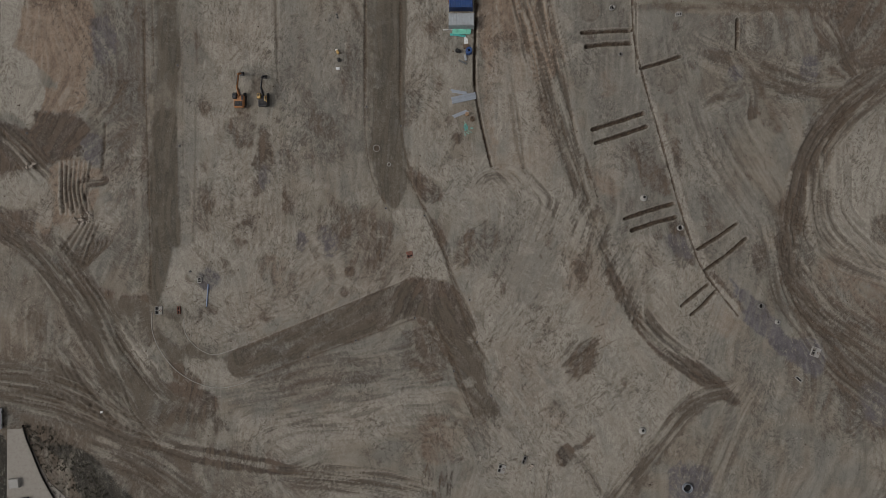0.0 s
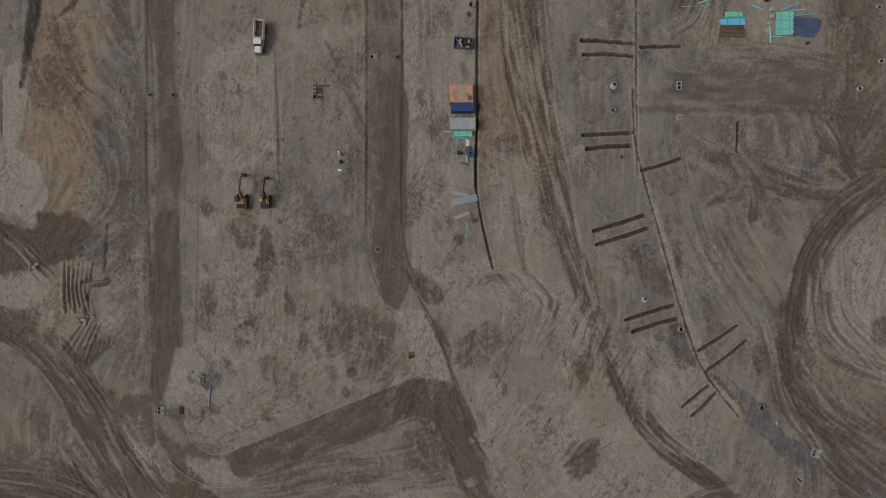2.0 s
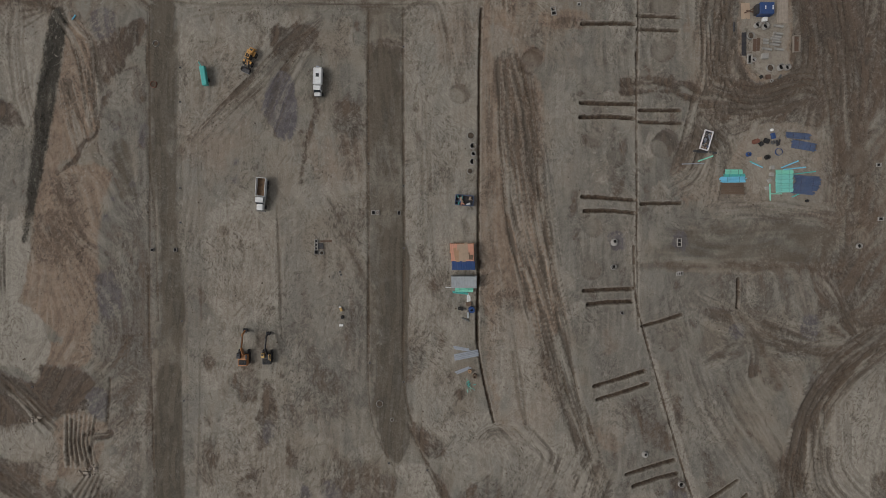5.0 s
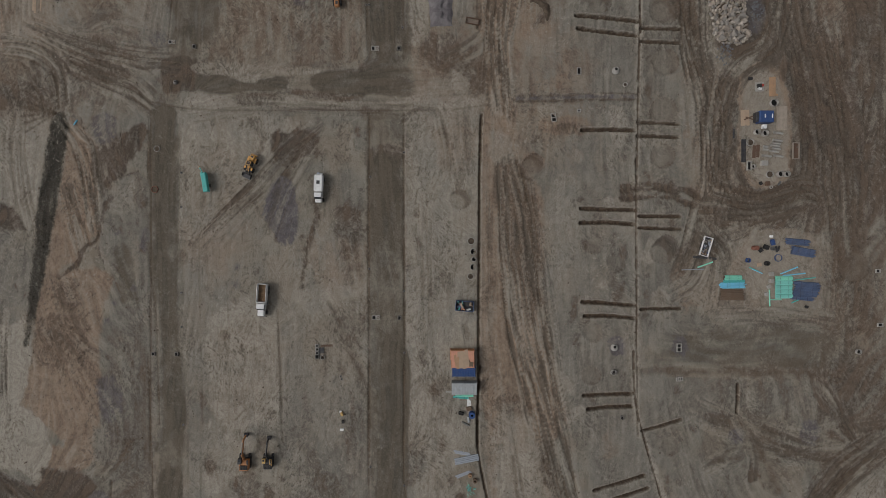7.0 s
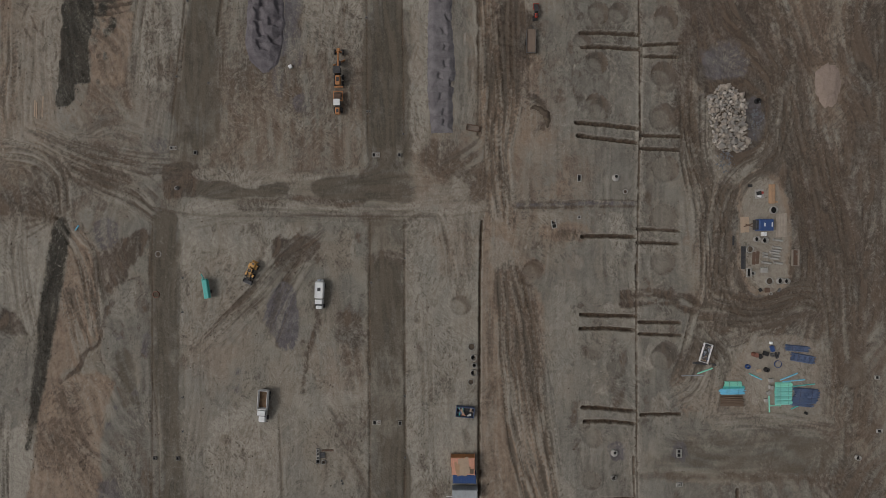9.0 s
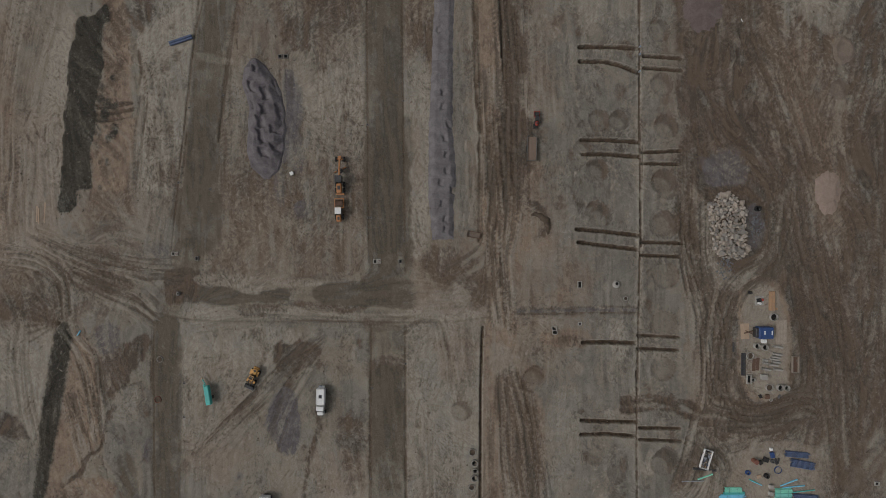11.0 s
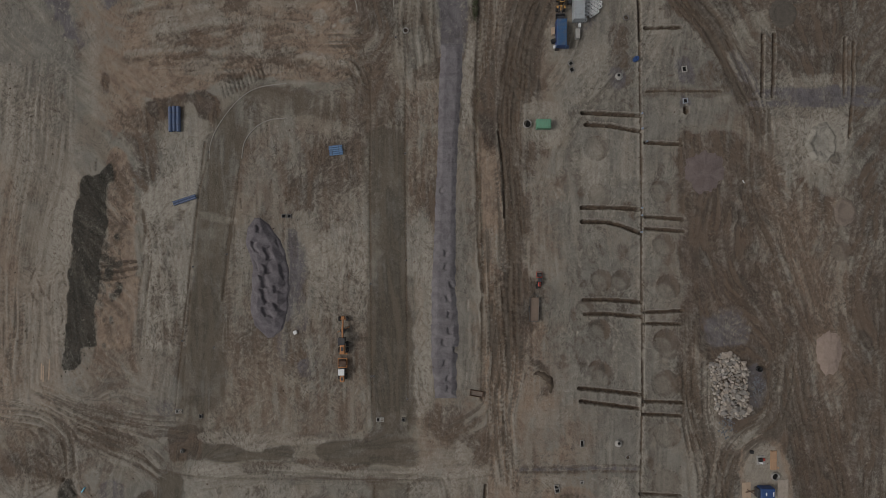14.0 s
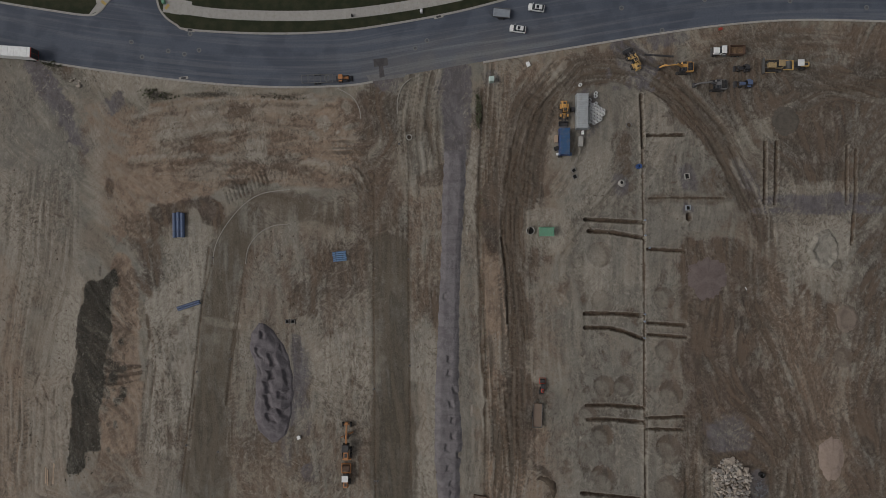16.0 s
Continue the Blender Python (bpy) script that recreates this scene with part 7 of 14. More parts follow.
patch("pale", [(5.1, 187.3), (6.5, 187.3), (7.1, 166.9), (6.0, 166.9)], 0.9, 0.6, 0.3)
band("rut", [(5.1, 214.9), (5.4, 201.8), (5.7, 188.8), (6.8, 175.7), (6.6, 147.2)], 0.6, 0.75, 0.5, 0.3, -0.1)
# the haul road to the north
patch("clay", [(5.9, 258.1), (13.5, 259.5), (12.8, 246.6), (8.5, 233.6), (5.9, 225.0)], 0.45, 2, 1.5)
patch("pale", [(6.3, 255.2), (9.9, 256.6), (10.7, 248.0), (7.1, 239.4)], 0.4, 2, 1.0)
patch("damp", [(13.5, 249.4), (18.6, 253.0), (25.0, 250.8), (25.0, 244.4), (22.2, 240.8), (21.8, 229.3), (19.3, 226.4), (15.4, 221.4), (14.0, 213.4), (17.2, 196.0), (18.1, 175.7), (17.0, 165.5), (13.2, 165.5), (12.6, 190.2), (11.7, 204.7), (8.8, 214.9), (5.6, 220.6), (5.9, 227.9), (9.9, 235.1)], 0.93, 1.5, 1)
patch("pale", [(21.7, 242.9), (25.0, 243.4), (25.2, 236.5), (23.2, 233.6), (21.8, 236.5)], 0.5, 1.5, 1.0)
patch("damp", [(5.1, 223.2), (10.0, 223.2), (9.4, 216.3), (6.5, 216.3)], 0.8, 1, 1)
patch("clay", [(6.8, 215.6), (9.1, 213.4), (10.8, 210.5), (12.0, 201.8), (12.3, 192.0), (10.3, 190.2), (10.6, 175.7), (10.6, 161.1), (13.0, 147.3), (6.6, 147.2), (7.4, 166.9), (5.9, 190.2), (5.1, 207.6)], 1.0, 0.8, 0.5)
patch("pale", [(7.1, 190.2), (10.3, 189.5), (10.0, 183.0), (7.4, 184.4)], 0.35, 1.5, 1.0)
ruts([(8.6, 190.2), (9.2, 172.8), (9.5, 149.4)], 4, 0.7, 5, 0.08, 557)
ruts([(7.8, 258.1), (7.3, 245.1), (6.8, 229.3)], 4, 0.7, 6, 0.08, 558)
ruts([(10.6, 258.1), (9.9, 245.1), (8.2, 230.7)], 4, 0.7, 6, 0.08, 559)
ruts([(21.4, 249.4), (16.4, 237.9), (13.6, 225.0), (13.6, 210.5), (15.1, 190.2), (15.5, 167.0)], 7, 0.85, 8, 0.1, 560)
ruts([(23.6, 249.4), (20.0, 239.4), (17.9, 226.4)], 5, 0.7, 6, 0.1, 561)
ruts([(13.7, 167.0), (14.4, 155.3), (13.0, 147.3)], 6, 0.7, 7, 0.1, 562)
patch("clay", [(17.3, 165.5), (28.9, 165.6), (27.5, 147.3), (13.7, 147.3)], 0.5, 3, 2)
patch("pale", [(16.3, 220.9), (27.3, 221.2), (27.0, 214.9), (23.7, 211.7), (17.5, 212.3)], 0.85, 1, 0.7)
patch("clay", [(16.5, 223.5), (22.9, 223.2), (22.9, 220.9), (16.5, 220.9)], 0.4, 1, 1.0)
patch("pale", [(18.4, 181.5), (22.3, 181.5), (23.1, 172.8), (18.7, 173.5)], 0.6, 1.2, 1.0)
patch("ash", [(27.2, 258.0), (46.5, 252.2), (47.0, 147.4), (25.3, 147.3), (21.6, 172.8), (18.7, 196.0), (21.5, 209.1), (28.7, 213.4), (27.3, 225.0), (25.1, 233.6)], 0.7, 2.5, 1.5)
patch("damp", [(38.7, 240.8), (43.0, 243.6), (44.2, 233.6), (41.6, 230.7), (39.4, 233.6)], 0.5, 1.5, 1)
patch("damp", [(42.3, 233.6), (45.2, 232.1), (45.2, 223.5), (42.4, 222.1)], 0.4, 1.5, 1.0)
spot("stone", 41.3, 229.3, 2.2, 0.6, 1.3, 0, 1.0, 0.8)
ruts([(27.3, 213.4), (33.0, 222.1), (38.7, 229.3)], 4, 0.4, 5, 0.05, 563)
ruts([(25.1, 229.3), (28.7, 235.0), (30.1, 239.3)], 4, 0.5, 5, 0.06, 564)
patch("pale", [(27.2, 235.0), (38.7, 237.9), (38.8, 226.4), (30.1, 222.1)], 0.35, 3, 2)
patch("pale", [(32.3, 212.0), (38.1, 212.0), (38.1, 200.4), (32.4, 200.4)], 0.5, 2, 1)
strew("damp", [(25.8, 214.9), (46.0, 214.9), (46.3, 149.6), (26.0, 149.5)], 40, 0.7, 0.3, 1.95, 0, 565)
scrapes([(20.1, 214.9), (31.6, 214.9), (31.8, 158.3), (20.2, 158.2)], 50, 100, 25, 566, "rut", 2.2, 0.28, 0.55)
patch("ash", [(47.6, 249.3), (60.1, 249.3), (70.2, 233.5), (71.7, 227.1), (48.1, 227.1)], 0.75, 1.5, 1)
patch("pale", [(48.7, 245.8), (53.0, 246.5), (51.6, 235.0), (48.0, 235.0)], 0.4, 1.5, 1.0)
band("damp", [(53.3, 247.2), (53.6, 244.8)], 1.2, 0.7, 0.6, 0.4)
patch("damp", [(63.1, 233.5), (68.8, 230.7), (68.9, 226.4), (61.7, 227.1)], 0.35, 2, 1.0)
patch("ash", [(47.7, 224.7), (68.9, 224.6), (70.3, 219.2), (57.5, 216.3), (47.7, 213.4)], 0.8, 1.5, 1)
patch("pale", [(53.1, 222.1), (58.9, 221.3), (56.0, 217.7), (50.3, 218.5)], 0.4, 1.5, 1.0)
patch("stone", [(57.1, 232.4), (59.7, 231.8), (60.3, 228.1), (56.8, 228.4)], 0.7, 1, 0.8)
patch("ash", [(47.7, 213.4), (57.2, 214.9), (57.1, 147.5), (47.7, 147.4)], 0.75, 1.5, 1)
strew("damp", [(47.7, 213.4), (57.2, 213.4), (57.1, 149.7), (48.0, 149.6)], 24, 0.6, 0.3, 1.82, 0, 567)
# the northern yard of parked plant, and the dark yard below it
patch("clay", [(5.6, 258.1), (27.2, 262.3), (42.9, 265.1), (61.5, 267.9), (70.0, 269.3), (108.1, 269.9), (112.7, 263.4), (112.7, 260.6), (62.9, 263.6), (42.9, 260.8), (27.2, 258.0), (12.8, 255.2)], 0.45, 3, 2)
patch("damp", [(27.2, 260.9), (42.9, 263.0), (60.1, 260.8), (74.3, 260.7), (90.0, 259.2), (112.7, 260.6), (112.8, 250.6), (98.7, 247.8), (88.7, 250.0), (75.9, 247.8), (70.2, 242.1), (64.5, 245.7), (50.1, 255.1), (38.6, 255.1), (27.2, 253.7)], 0.7, 3, 2)
patch("damp", [(67.2, 267.9), (90.0, 267.8), (90.0, 260.7), (67.2, 260.7)], 0.4, 3, 2)
patch("ash", [(112.8, 250.6), (100.1, 247.8), (90.2, 242.1), (81.6, 242.1), (71.7, 233.5), (77.5, 213.4), (113.2, 213.4)], 0.7, 4, 2)
ruts([(42.9, 262.2), (53.0, 255.1), (63.0, 245.7), (68.8, 236.4), (74.6, 224.9), (77.8, 216.3)], 6.5, 0.95, 9, 0.12, 568)
ruts([(27.2, 258.0), (40.1, 258.7), (53.0, 253.6), (61.6, 245.0)], 6, 0.8, 8, 0.1, 569)
patch("damp", [(45.8, 259.4), (53.0, 256.5), (61.6, 248.6), (68.8, 240.0), (74.6, 227.8), (78.9, 215.6), (74.7, 215.6), (70.3, 226.4), (64.5, 236.4), (57.3, 245.0), (48.7, 253.6)], 0.9, 1.2, 0.8)
ruts([(84.4, 249.3), (92.9, 253.5), (101.4, 253.5), (111.4, 254.9)], 5, 0.7, 7, 0.1, 570)
ruts([(87.2, 257.8), (98.6, 254.9), (111.4, 251.3)], 5, 0.6, 6, 0.08, 571)
ruts([(62.9, 262.2), (77.2, 265.7), (95.7, 264.9)], 5, 0.4, 6, 0.06, 572)
patch("damp", [(80.2, 242.1), (97.3, 243.2), (97.7, 229.9), (81.0, 229.9)], 0.5, 2, 1.5)
patch("pale", [(77.4, 229.2), (87.4, 229.8), (98.8, 230.3), (99.1, 226.9), (84.6, 226.3), (77.7, 226.1)], 0.85, 1, 0.7)
patch("stone", [(77.4, 226.1), (87.4, 226.3), (103.1, 226.9), (103.1, 224.9), (77.5, 224.3)], 0.75, 1, 0.8)
patch("stone", [(70.5, 236.1), (72.8, 235.0), (76.9, 226.9), (75.4, 226.4), (72.6, 230.7)], 0.6, 1.2, 1)
patch("pale", [(77.7, 223.8), (98.9, 224.0), (98.9, 219.9), (87.5, 219.2), (80.3, 220.6)], 0.45, 2, 1.5)
patch("damp", [(56.8, 213.4), (60.3, 215.6), (70.4, 215.6), (76.8, 211.3), (84.0, 204.8), (87.6, 203.3), (94.8, 198.3), (97.7, 190.4), (96.4, 175.9), (90.8, 167.2), (88.1, 147.6), (57.8, 147.5), (57.4, 175.8)], 0.95, 1.5, 1.2)
patch("clay", [(79.0, 207.7), (84.8, 203.3), (90.5, 194.7), (92.1, 178.8), (87.9, 173.0), (82.8, 181.7), (80.6, 191.8)], 0.55, 3, 2)
patch("damp", [(81.2, 204.8), (90.5, 196.1), (90.7, 181.7), (84.2, 184.6)], 0.6, 3, 2)
ruts([(76.1, 216.3), (76.9, 201.9), (83.5, 187.5), (87.9, 173.0)], 9, 0.35, 9, 0.05, 573)
strew("clay", [(57.5, 204.8), (96.2, 204.8), (96.7, 149.8), (57.8, 149.7)], 40, 0.8, 0.45, 1.8, 20, 574)
scrapes([(59.0, 201.9), (96.2, 201.9), (96.5, 167.3), (59.2, 167.1)], 80, 100, 40, 575, "clay", 1.6, 0.3, 0.5)
patch("pale", [(80.6, 218.9), (90.3, 220.3), (95.8, 219.7), (99.0, 213.4), (97.9, 209.1), (93.6, 204.5), (89.0, 206.2), (84.0, 210.3), (80.1, 214.9)], 0.6, 2, 1.5)
scrapes([(80.3, 220.6), (98.9, 220.6), (99.0, 203.4), (80.5, 203.3)], 50, 130, 30, 576, "pale", 2.4, 0.5, 0.7)
patch("ash", [(97.9, 207.7), (113.2, 213.4), (113.9, 147.7), (90.9, 147.6), (97.9, 175.9)], 0.5, 4, 3)
patch("damp", [(99.1, 201.9), (113.3, 204.8), (113.7, 164.4), (100.8, 167.3)], 0.45, 5, 4)
strew("damp", [(99.0, 213.4), (108.7, 213.4), (109.2, 161.5), (99.4, 161.5)], 24, 1.0, 0.3, 1.82, 0, 577)
# a rusty cast over the dug lots and yards
patch("clay", [(-122.6, 222.1), (-96.3, 214.9), (-101.2, 146.7), (-123.4, 146.6)], 0.18, 8, 5)
patch("clay", [(-59.7, 216.3), (-7.4, 227.9), (-5.9, 147.2), (-60.0, 146.9)], 0.12, 8, 5)
patch("damp", [(-56.8, 214.9), (-7.4, 225.0), (-7.4, 190.2), (-42.3, 190.1)], 0.22, 8, 5)
patch("clay", [(5.6, 259.5), (25.7, 253.7), (21.7, 147.3), (5.7, 147.2)], 0.28, 5, 4)
patch("damp", [(5.9, 255.2), (21.4, 255.2), (21.5, 210.5), (7.1, 213.4)], 0.35, 4, 3)
patch("damp", [(40.0, 268.0), (112.6, 269.1), (113.2, 210.5), (71.8, 210.5), (64.5, 239.3)], 0.3, 8, 5)
patch("clay", [(57.5, 214.9), (99.0, 207.7), (99.5, 147.7), (57.8, 147.5)], 0.22, 8, 5)
patch("clay", [(-120.2, 175.4), (-80.8, 175.3), (-81.1, 127.6), (-120.7, 125.4)], 0.25, 8, 5)
patch("damp", [(-67.7, 172.3), (-21.4, 172.1), (-21.4, 137.6), (-65.0, 140.6)], 0.25, 8, 6)
patch("clay", [(-57.5, 172.3), (-21.4, 166.4), (-22.9, 140.5), (-60.6, 140.6)], 0.25, 8, 6)
patch("damp", [(-120.6, 139.2), (-86.9, 137.7), (-75.3, 127.6), (-101.6, 125.4), (-120.7, 125.4)], 0.25, 6, 4)
patch("clay", [(-11.3, 146.2), (30.5, 146.1), (30.6, 114.5), (-11.3, 126.0)], 0.3, 6, 4)
patch("damp", [(98.8, 177.3), (114.4, 177.2), (115.7, 45.9), (101.4, 45.9)], 0.3, 8, 5)
patch("clay", [(86.0, 177.4), (114.4, 177.2), (115.7, 45.9), (92.8, 45.8), (100.8, 117.3)], 0.25, 8, 5)
patch("damp", [(-120.2, -30.5), (-79.1, -39.2), (-39.6, -58.1), (-39.7, -67.6), (-120.6, -68.0)], 0.28, 6, 4)
patch("clay", [(-119.9, 1.7), (-98.0, -12.9), (-97.0, -68.7), (-120.6, -68.8)], 0.25, 8, 5)
patch("damp", [(-88.6, 62.5), (-77.0, 62.4), (-77.4, -1.2), (-89.1, -1.2)], 0.22, 6, 4)
patch("clay", [(-51.1, -1.2), (-10.4, 1.7), (-13.3, -18.6), (-49.7, -27.4)], 0.2, 8, 5)
patch("stone", [(39.3, 265.1), (47.9, 263.7), (50.1, 257.9), (47.2, 253.6), (42.2, 258.0)], 0.95, 1.5, 1.2)
patch("stone", [(48.6, 267.9), (57.5, 268.2), (56.5, 265.3), (49.3, 264.8)], 0.8, 1.5, 1.2)
patch("stone", [(30.1, 252.3), (34.4, 253.0), (35.2, 243.6), (30.4, 242.2)], 0.5, 1.5, 1)
patch("stone", [(68.8, 235.7), (72.8, 234.7), (74.6, 229.2), (72.0, 229.2)], 0.5, 1.2, 1)
strew("stone", [(37.2, 266.6), (51.5, 266.5), (51.5, 253.6), (37.2, 253.7)], 26, 0.5, 0.8, 1.2, 0, 578)
patch("damp", [(85.6, 148.9), (91.9, 151.7), (100.6, 138.8), (105.8, 117.3), (105.3, 94.3), (96.8, 81.3), (92.5, 88.5), (94.1, 94.3), (89.5, 105.8), (87.2, 120.2), (86.7, 131.7)], 0.6, 3, 2)
patch("clay", [(86.0, 177.4), (100.2, 177.3), (100.7, 131.7), (92.1, 134.6), (86.2, 151.7)], 0.3, 5, 3)
patch("clay", [(59.9, 138.9), (72.1, 136.0), (70.8, 117.3), (72.3, 100.1), (63.8, 94.3)], 0.3, 4, 3)
ruts([(89.8, 153.1), (93.5, 134.5), (98.0, 114.5), (99.6, 94.3)], 10, 0.3, 6, 0.03, 579)
patch("damp", [(59.3, 177.5), (86.0, 177.4), (89.0, 160.3), (61.2, 158.9)], 0.5, 3, 2)
patch("damp", [(9.2, 177.7), (23.2, 177.7), (21.8, 166.2), (14.7, 159.1), (9.2, 160.5)], 0.35, 3, 2)
patch("stone", [(74.5, 156.3), (77.9, 156.7), (79.2, 147.5), (76.3, 145.3), (74.3, 150.3)], 0.85, 1.2, 1)
patch("damp", [(73.4, 157.5), (78.4, 157.5), (79.4, 147.5), (77.7, 143.9), (74.6, 147.5)], 0.4, 1.5, 1)
# the darkest and the palest marks, last laid
patch("damp", [(13.5, 249.4), (17.8, 255.2), (25.0, 255.1), (28.6, 256.6), (25.0, 248.0), (22.6, 242.9), (21.8, 229.3), (25.1, 227.1), (19.3, 225.0), (16.5, 219.9), (14.6, 213.4), (16.6, 196.0), (17.6, 175.7), (16.7, 165.5), (13.2, 165.5), (12.6, 190.2), (12.0, 204.7), (10.6, 214.9), (8.5, 219.2), (11.4, 229.3), (12.8, 237.9)], 0.62, 1.5, 1.2)
ruts([(25.0, 256.6), (17.8, 248.0), (15.0, 235.0), (13.6, 222.1), (14.0, 207.6), (15.2, 190.2), (15.5, 167.0)], 8, 0.9, 9, 0.12, 580)
ruts([(27.2, 257.3), (20.7, 249.4), (17.1, 237.9), (16.0, 226.4)], 6, 0.8, 7, 0.1, 581)
ruts([(8.5, 258.1), (7.9, 245.1), (7.4, 229.3)], 5, 0.5, 6, 0.08, 582)
band("rut", [(5.9, 253.8), (5.6, 233.6), (5.1, 214.9), (5.7, 198.9), (6.0, 184.4), (6.8, 172.8), (6.6, 147.2)], 0.6, 0.85, 0.4, 0.3, -0.12)
patch("damp", [(5.9, 220.3), (9.7, 220.6), (10.0, 213.4), (8.5, 209.1), (6.8, 213.4)], 0.7, 1.2, 1)
patch("damp", [(27.2, 256.6), (40.0, 265.8), (45.8, 263.0), (53.0, 256.5), (45.8, 256.5), (38.6, 259.4), (30.0, 253.7)], 0.45, 2, 1.5)
patch("damp", [(96.3, 267.8), (112.7, 267.7), (113.2, 213.4), (99.0, 213.4)], 0.35, 4, 3)
patch("damp", [(99.0, 213.4), (113.2, 213.4), (113.7, 164.4), (100.8, 167.3)], 0.25, 4, 3)
patch("damp", [(85.1, 250.4), (90.1, 251.0), (97.5, 248.5), (97.6, 238.9), (88.1, 236.7), (84.8, 239.0)], 0.65, 1.5, 1)
patch("damp", [(80.5, 234.7), (97.3, 234.9), (97.7, 230.9), (81.0, 230.7)], 0.55, 1, 0.8)
patch("stone", [(77.4, 226.4), (87.4, 226.8), (104.5, 227.2), (104.5, 225.2), (77.5, 224.6)], 0.7, 0.8, 0.6)
patch("pale", [(90.1, 219.5), (98.9, 220.0), (99.5, 213.4), (95.9, 209.1), (90.7, 211.1)], 0.45, 1.5, 1)
scrapes([(84.6, 221.3), (98.9, 221.3), (99.0, 207.7), (84.7, 207.7)], 34, 120, 35, 583, "pale", 2.6, 0.4, 0.8)
patch("stone", [(-43.5, 188.4), (-38.8, 187.2), (-38.5, 180.2), (-40.9, 177.0), (-42.9, 181.4)], 0.6, 1, 0.8)
spot("stone", 8.2, 256.6, 2.2, 0.85, 1, 0, 0.6, 0.3)
patch("damp", [(-36.4, 215.6), (-29.1, 215.6), (-30.6, 209.1), (-24.8, 196.0), (-30.6, 190.2), (-36.4, 196.0), (-38.6, 207.6)], 0.35, 3, 2)
patch("road", [(-22.5, 213.4), (-12.9, 213.4), (-12.5, 196.0), (-12.6, 175.6), (-12.6, 147.1), (-22.0, 147.1), (-22.5, 175.6), (-22.8, 196.0)], 0.55, 0.8, 0.4)
patch("road", [(-63.5, 211.9), (-61.1, 218.6), (-56.2, 223.9), (-53.0, 216.3), (-55.3, 209.0), (-58.0, 200.3), (-58.6, 190.1), (-59.9, 169.6), (-60.6, 146.9), (-70.3, 146.9), (-68.4, 166.7), (-66.9, 184.3), (-65.6, 198.8)], 0.45, 0.8, 0.5)
scrapes([(-36.5, 190.1), (-23.4, 190.2), (-23.4, 166.8), (-36.5, 166.8)], 60, 84, 10, 584, "pale", 3.6, 0.28, 0.7)
scrapes([(-36.5, 190.1), (-23.4, 190.2), (-23.4, 166.8), (-36.5, 166.8)], 40, 84, 12, 585, "rut", 2.6, 0.25, 0.6)
scrapes([(-55.3, 213.4), (-23.3, 213.4), (-23.4, 190.2), (-55.4, 190.1)], 60, 75, 30, 586, "damp", 2.0, 0.35, 0.7)
scrapes([(-45.3, 162.4), (-23.4, 163.9), (-23.4, 149.0), (-45.4, 148.9)], 50, 78, 22, 587, "pale", 3.2, 0.3, 0.7)
scrapes([(-12.0, 226.4), (5.6, 226.4), (5.7, 149.1), (-12.1, 149.0)], 90, 86, 12, 588, "rut", 2.6, 0.28, 0.6)
scrapes([(-12.0, 226.4), (5.6, 226.4), (5.7, 149.1), (-12.1, 149.0)], 70, 86, 12, 589, "pale", 2.8, 0.3, 0.6)
scrapes([(25.1, 213.4), (46.0, 213.4), (46.3, 149.6), (25.3, 149.5)], 60, 95, 30, 590, "pale", 2.0, 0.3, 0.6)
scrapes([(47.3, 247.9), (70.2, 247.9), (70.4, 213.4), (47.4, 213.4)], 60, 20, 40, 591, "damp", 1.8, 0.3, 0.6)
scrapes([(-109.3, 228.0), (-83.0, 227.9), (-95.3, 148.9), (-116.0, 148.9)], 90, 100, 18, 592, "damp", 3.0, 0.32, 0.5)
patch("road", [(-21.3, 177.9), (-11.0, 177.8), (-11.0, 157.7), (-11.0, 137.3), (-21.4, 136.7), (-21.1, 157.8)], 0.6, 1, 0.6)
patch("damp", [(-20.6, 177.9), (-11.5, 177.8), (-11.3, 146.2), (-11.9, 138.3), (-20.7, 137.9)], 0.35, 1.5, 1)
patch("damp", [(-59.0, 178.0), (-21.3, 177.9), (-21.4, 156.3), (-57.6, 156.4)], 0.28, 6, 4)
patch("damp", [(10.3, 177.7), (21.8, 177.7), (21.1, 166.2), (18.3, 157.6), (14.7, 154.8), (11.8, 163.4)], 0.55, 2, 1.5)
ruts([(10.3, 176.3), (11.2, 160.5), (10.7, 146.2), (12.4, 127.5)], 4, 0.8, 5, 0.1, 593)
patch("damp", [(99.0, 160.2), (114.6, 160.2), (115.1, 111.6), (100.8, 111.6)], 0.4, 4, 3)
patch("damp", [(90.3, 177.4), (114.4, 177.2), (114.5, 164.5), (91.8, 164.5)], 0.25, 4, 3)
patch("damp", [(-28.7, 100.0), (-22.9, 100.0), (-22.2, 85.4), (-27.3, 82.5)], 0.3, 2, 2)
patch("clay", [(-68.1, 111.4), (-54.9, 111.4), (-55.0, 88.3), (-66.7, 88.3)], 0.25, 5, 3)
ruts([(-35.1, 120.6), (-39.2, 113.0), (-42.5, 107.2), (-46.2, 97.0)], 5, 0.5, 5, 0.06, 594)
ruts([(-36.7, 120.6), (-42.5, 115.9), (-50.6, 107.2), (-57.9, 99.9), (-63.8, 94.1)], 4, 0.6, 5, 0.06, 595, "damp")
scrapes([(-69.1, 125.4), (-21.4, 125.3), (-21.6, 47.2), (-69.6, 46.9)], 110, 72, 28, 596, "rut", 2.2, 0.26, 0.65)
scrapes([(-69.1, 125.4), (-21.4, 125.3), (-21.6, 47.2), (-69.6, 46.9)], 90, 72, 28, 597, "pale", 2.2, 0.28, 0.6)
scrapes([(-11.0, 125.3), (7.5, 125.3), (7.6, 47.3), (-11.1, 47.2)], 60, 84, 16, 598, "rut", 2.4, 0.26, 0.6)
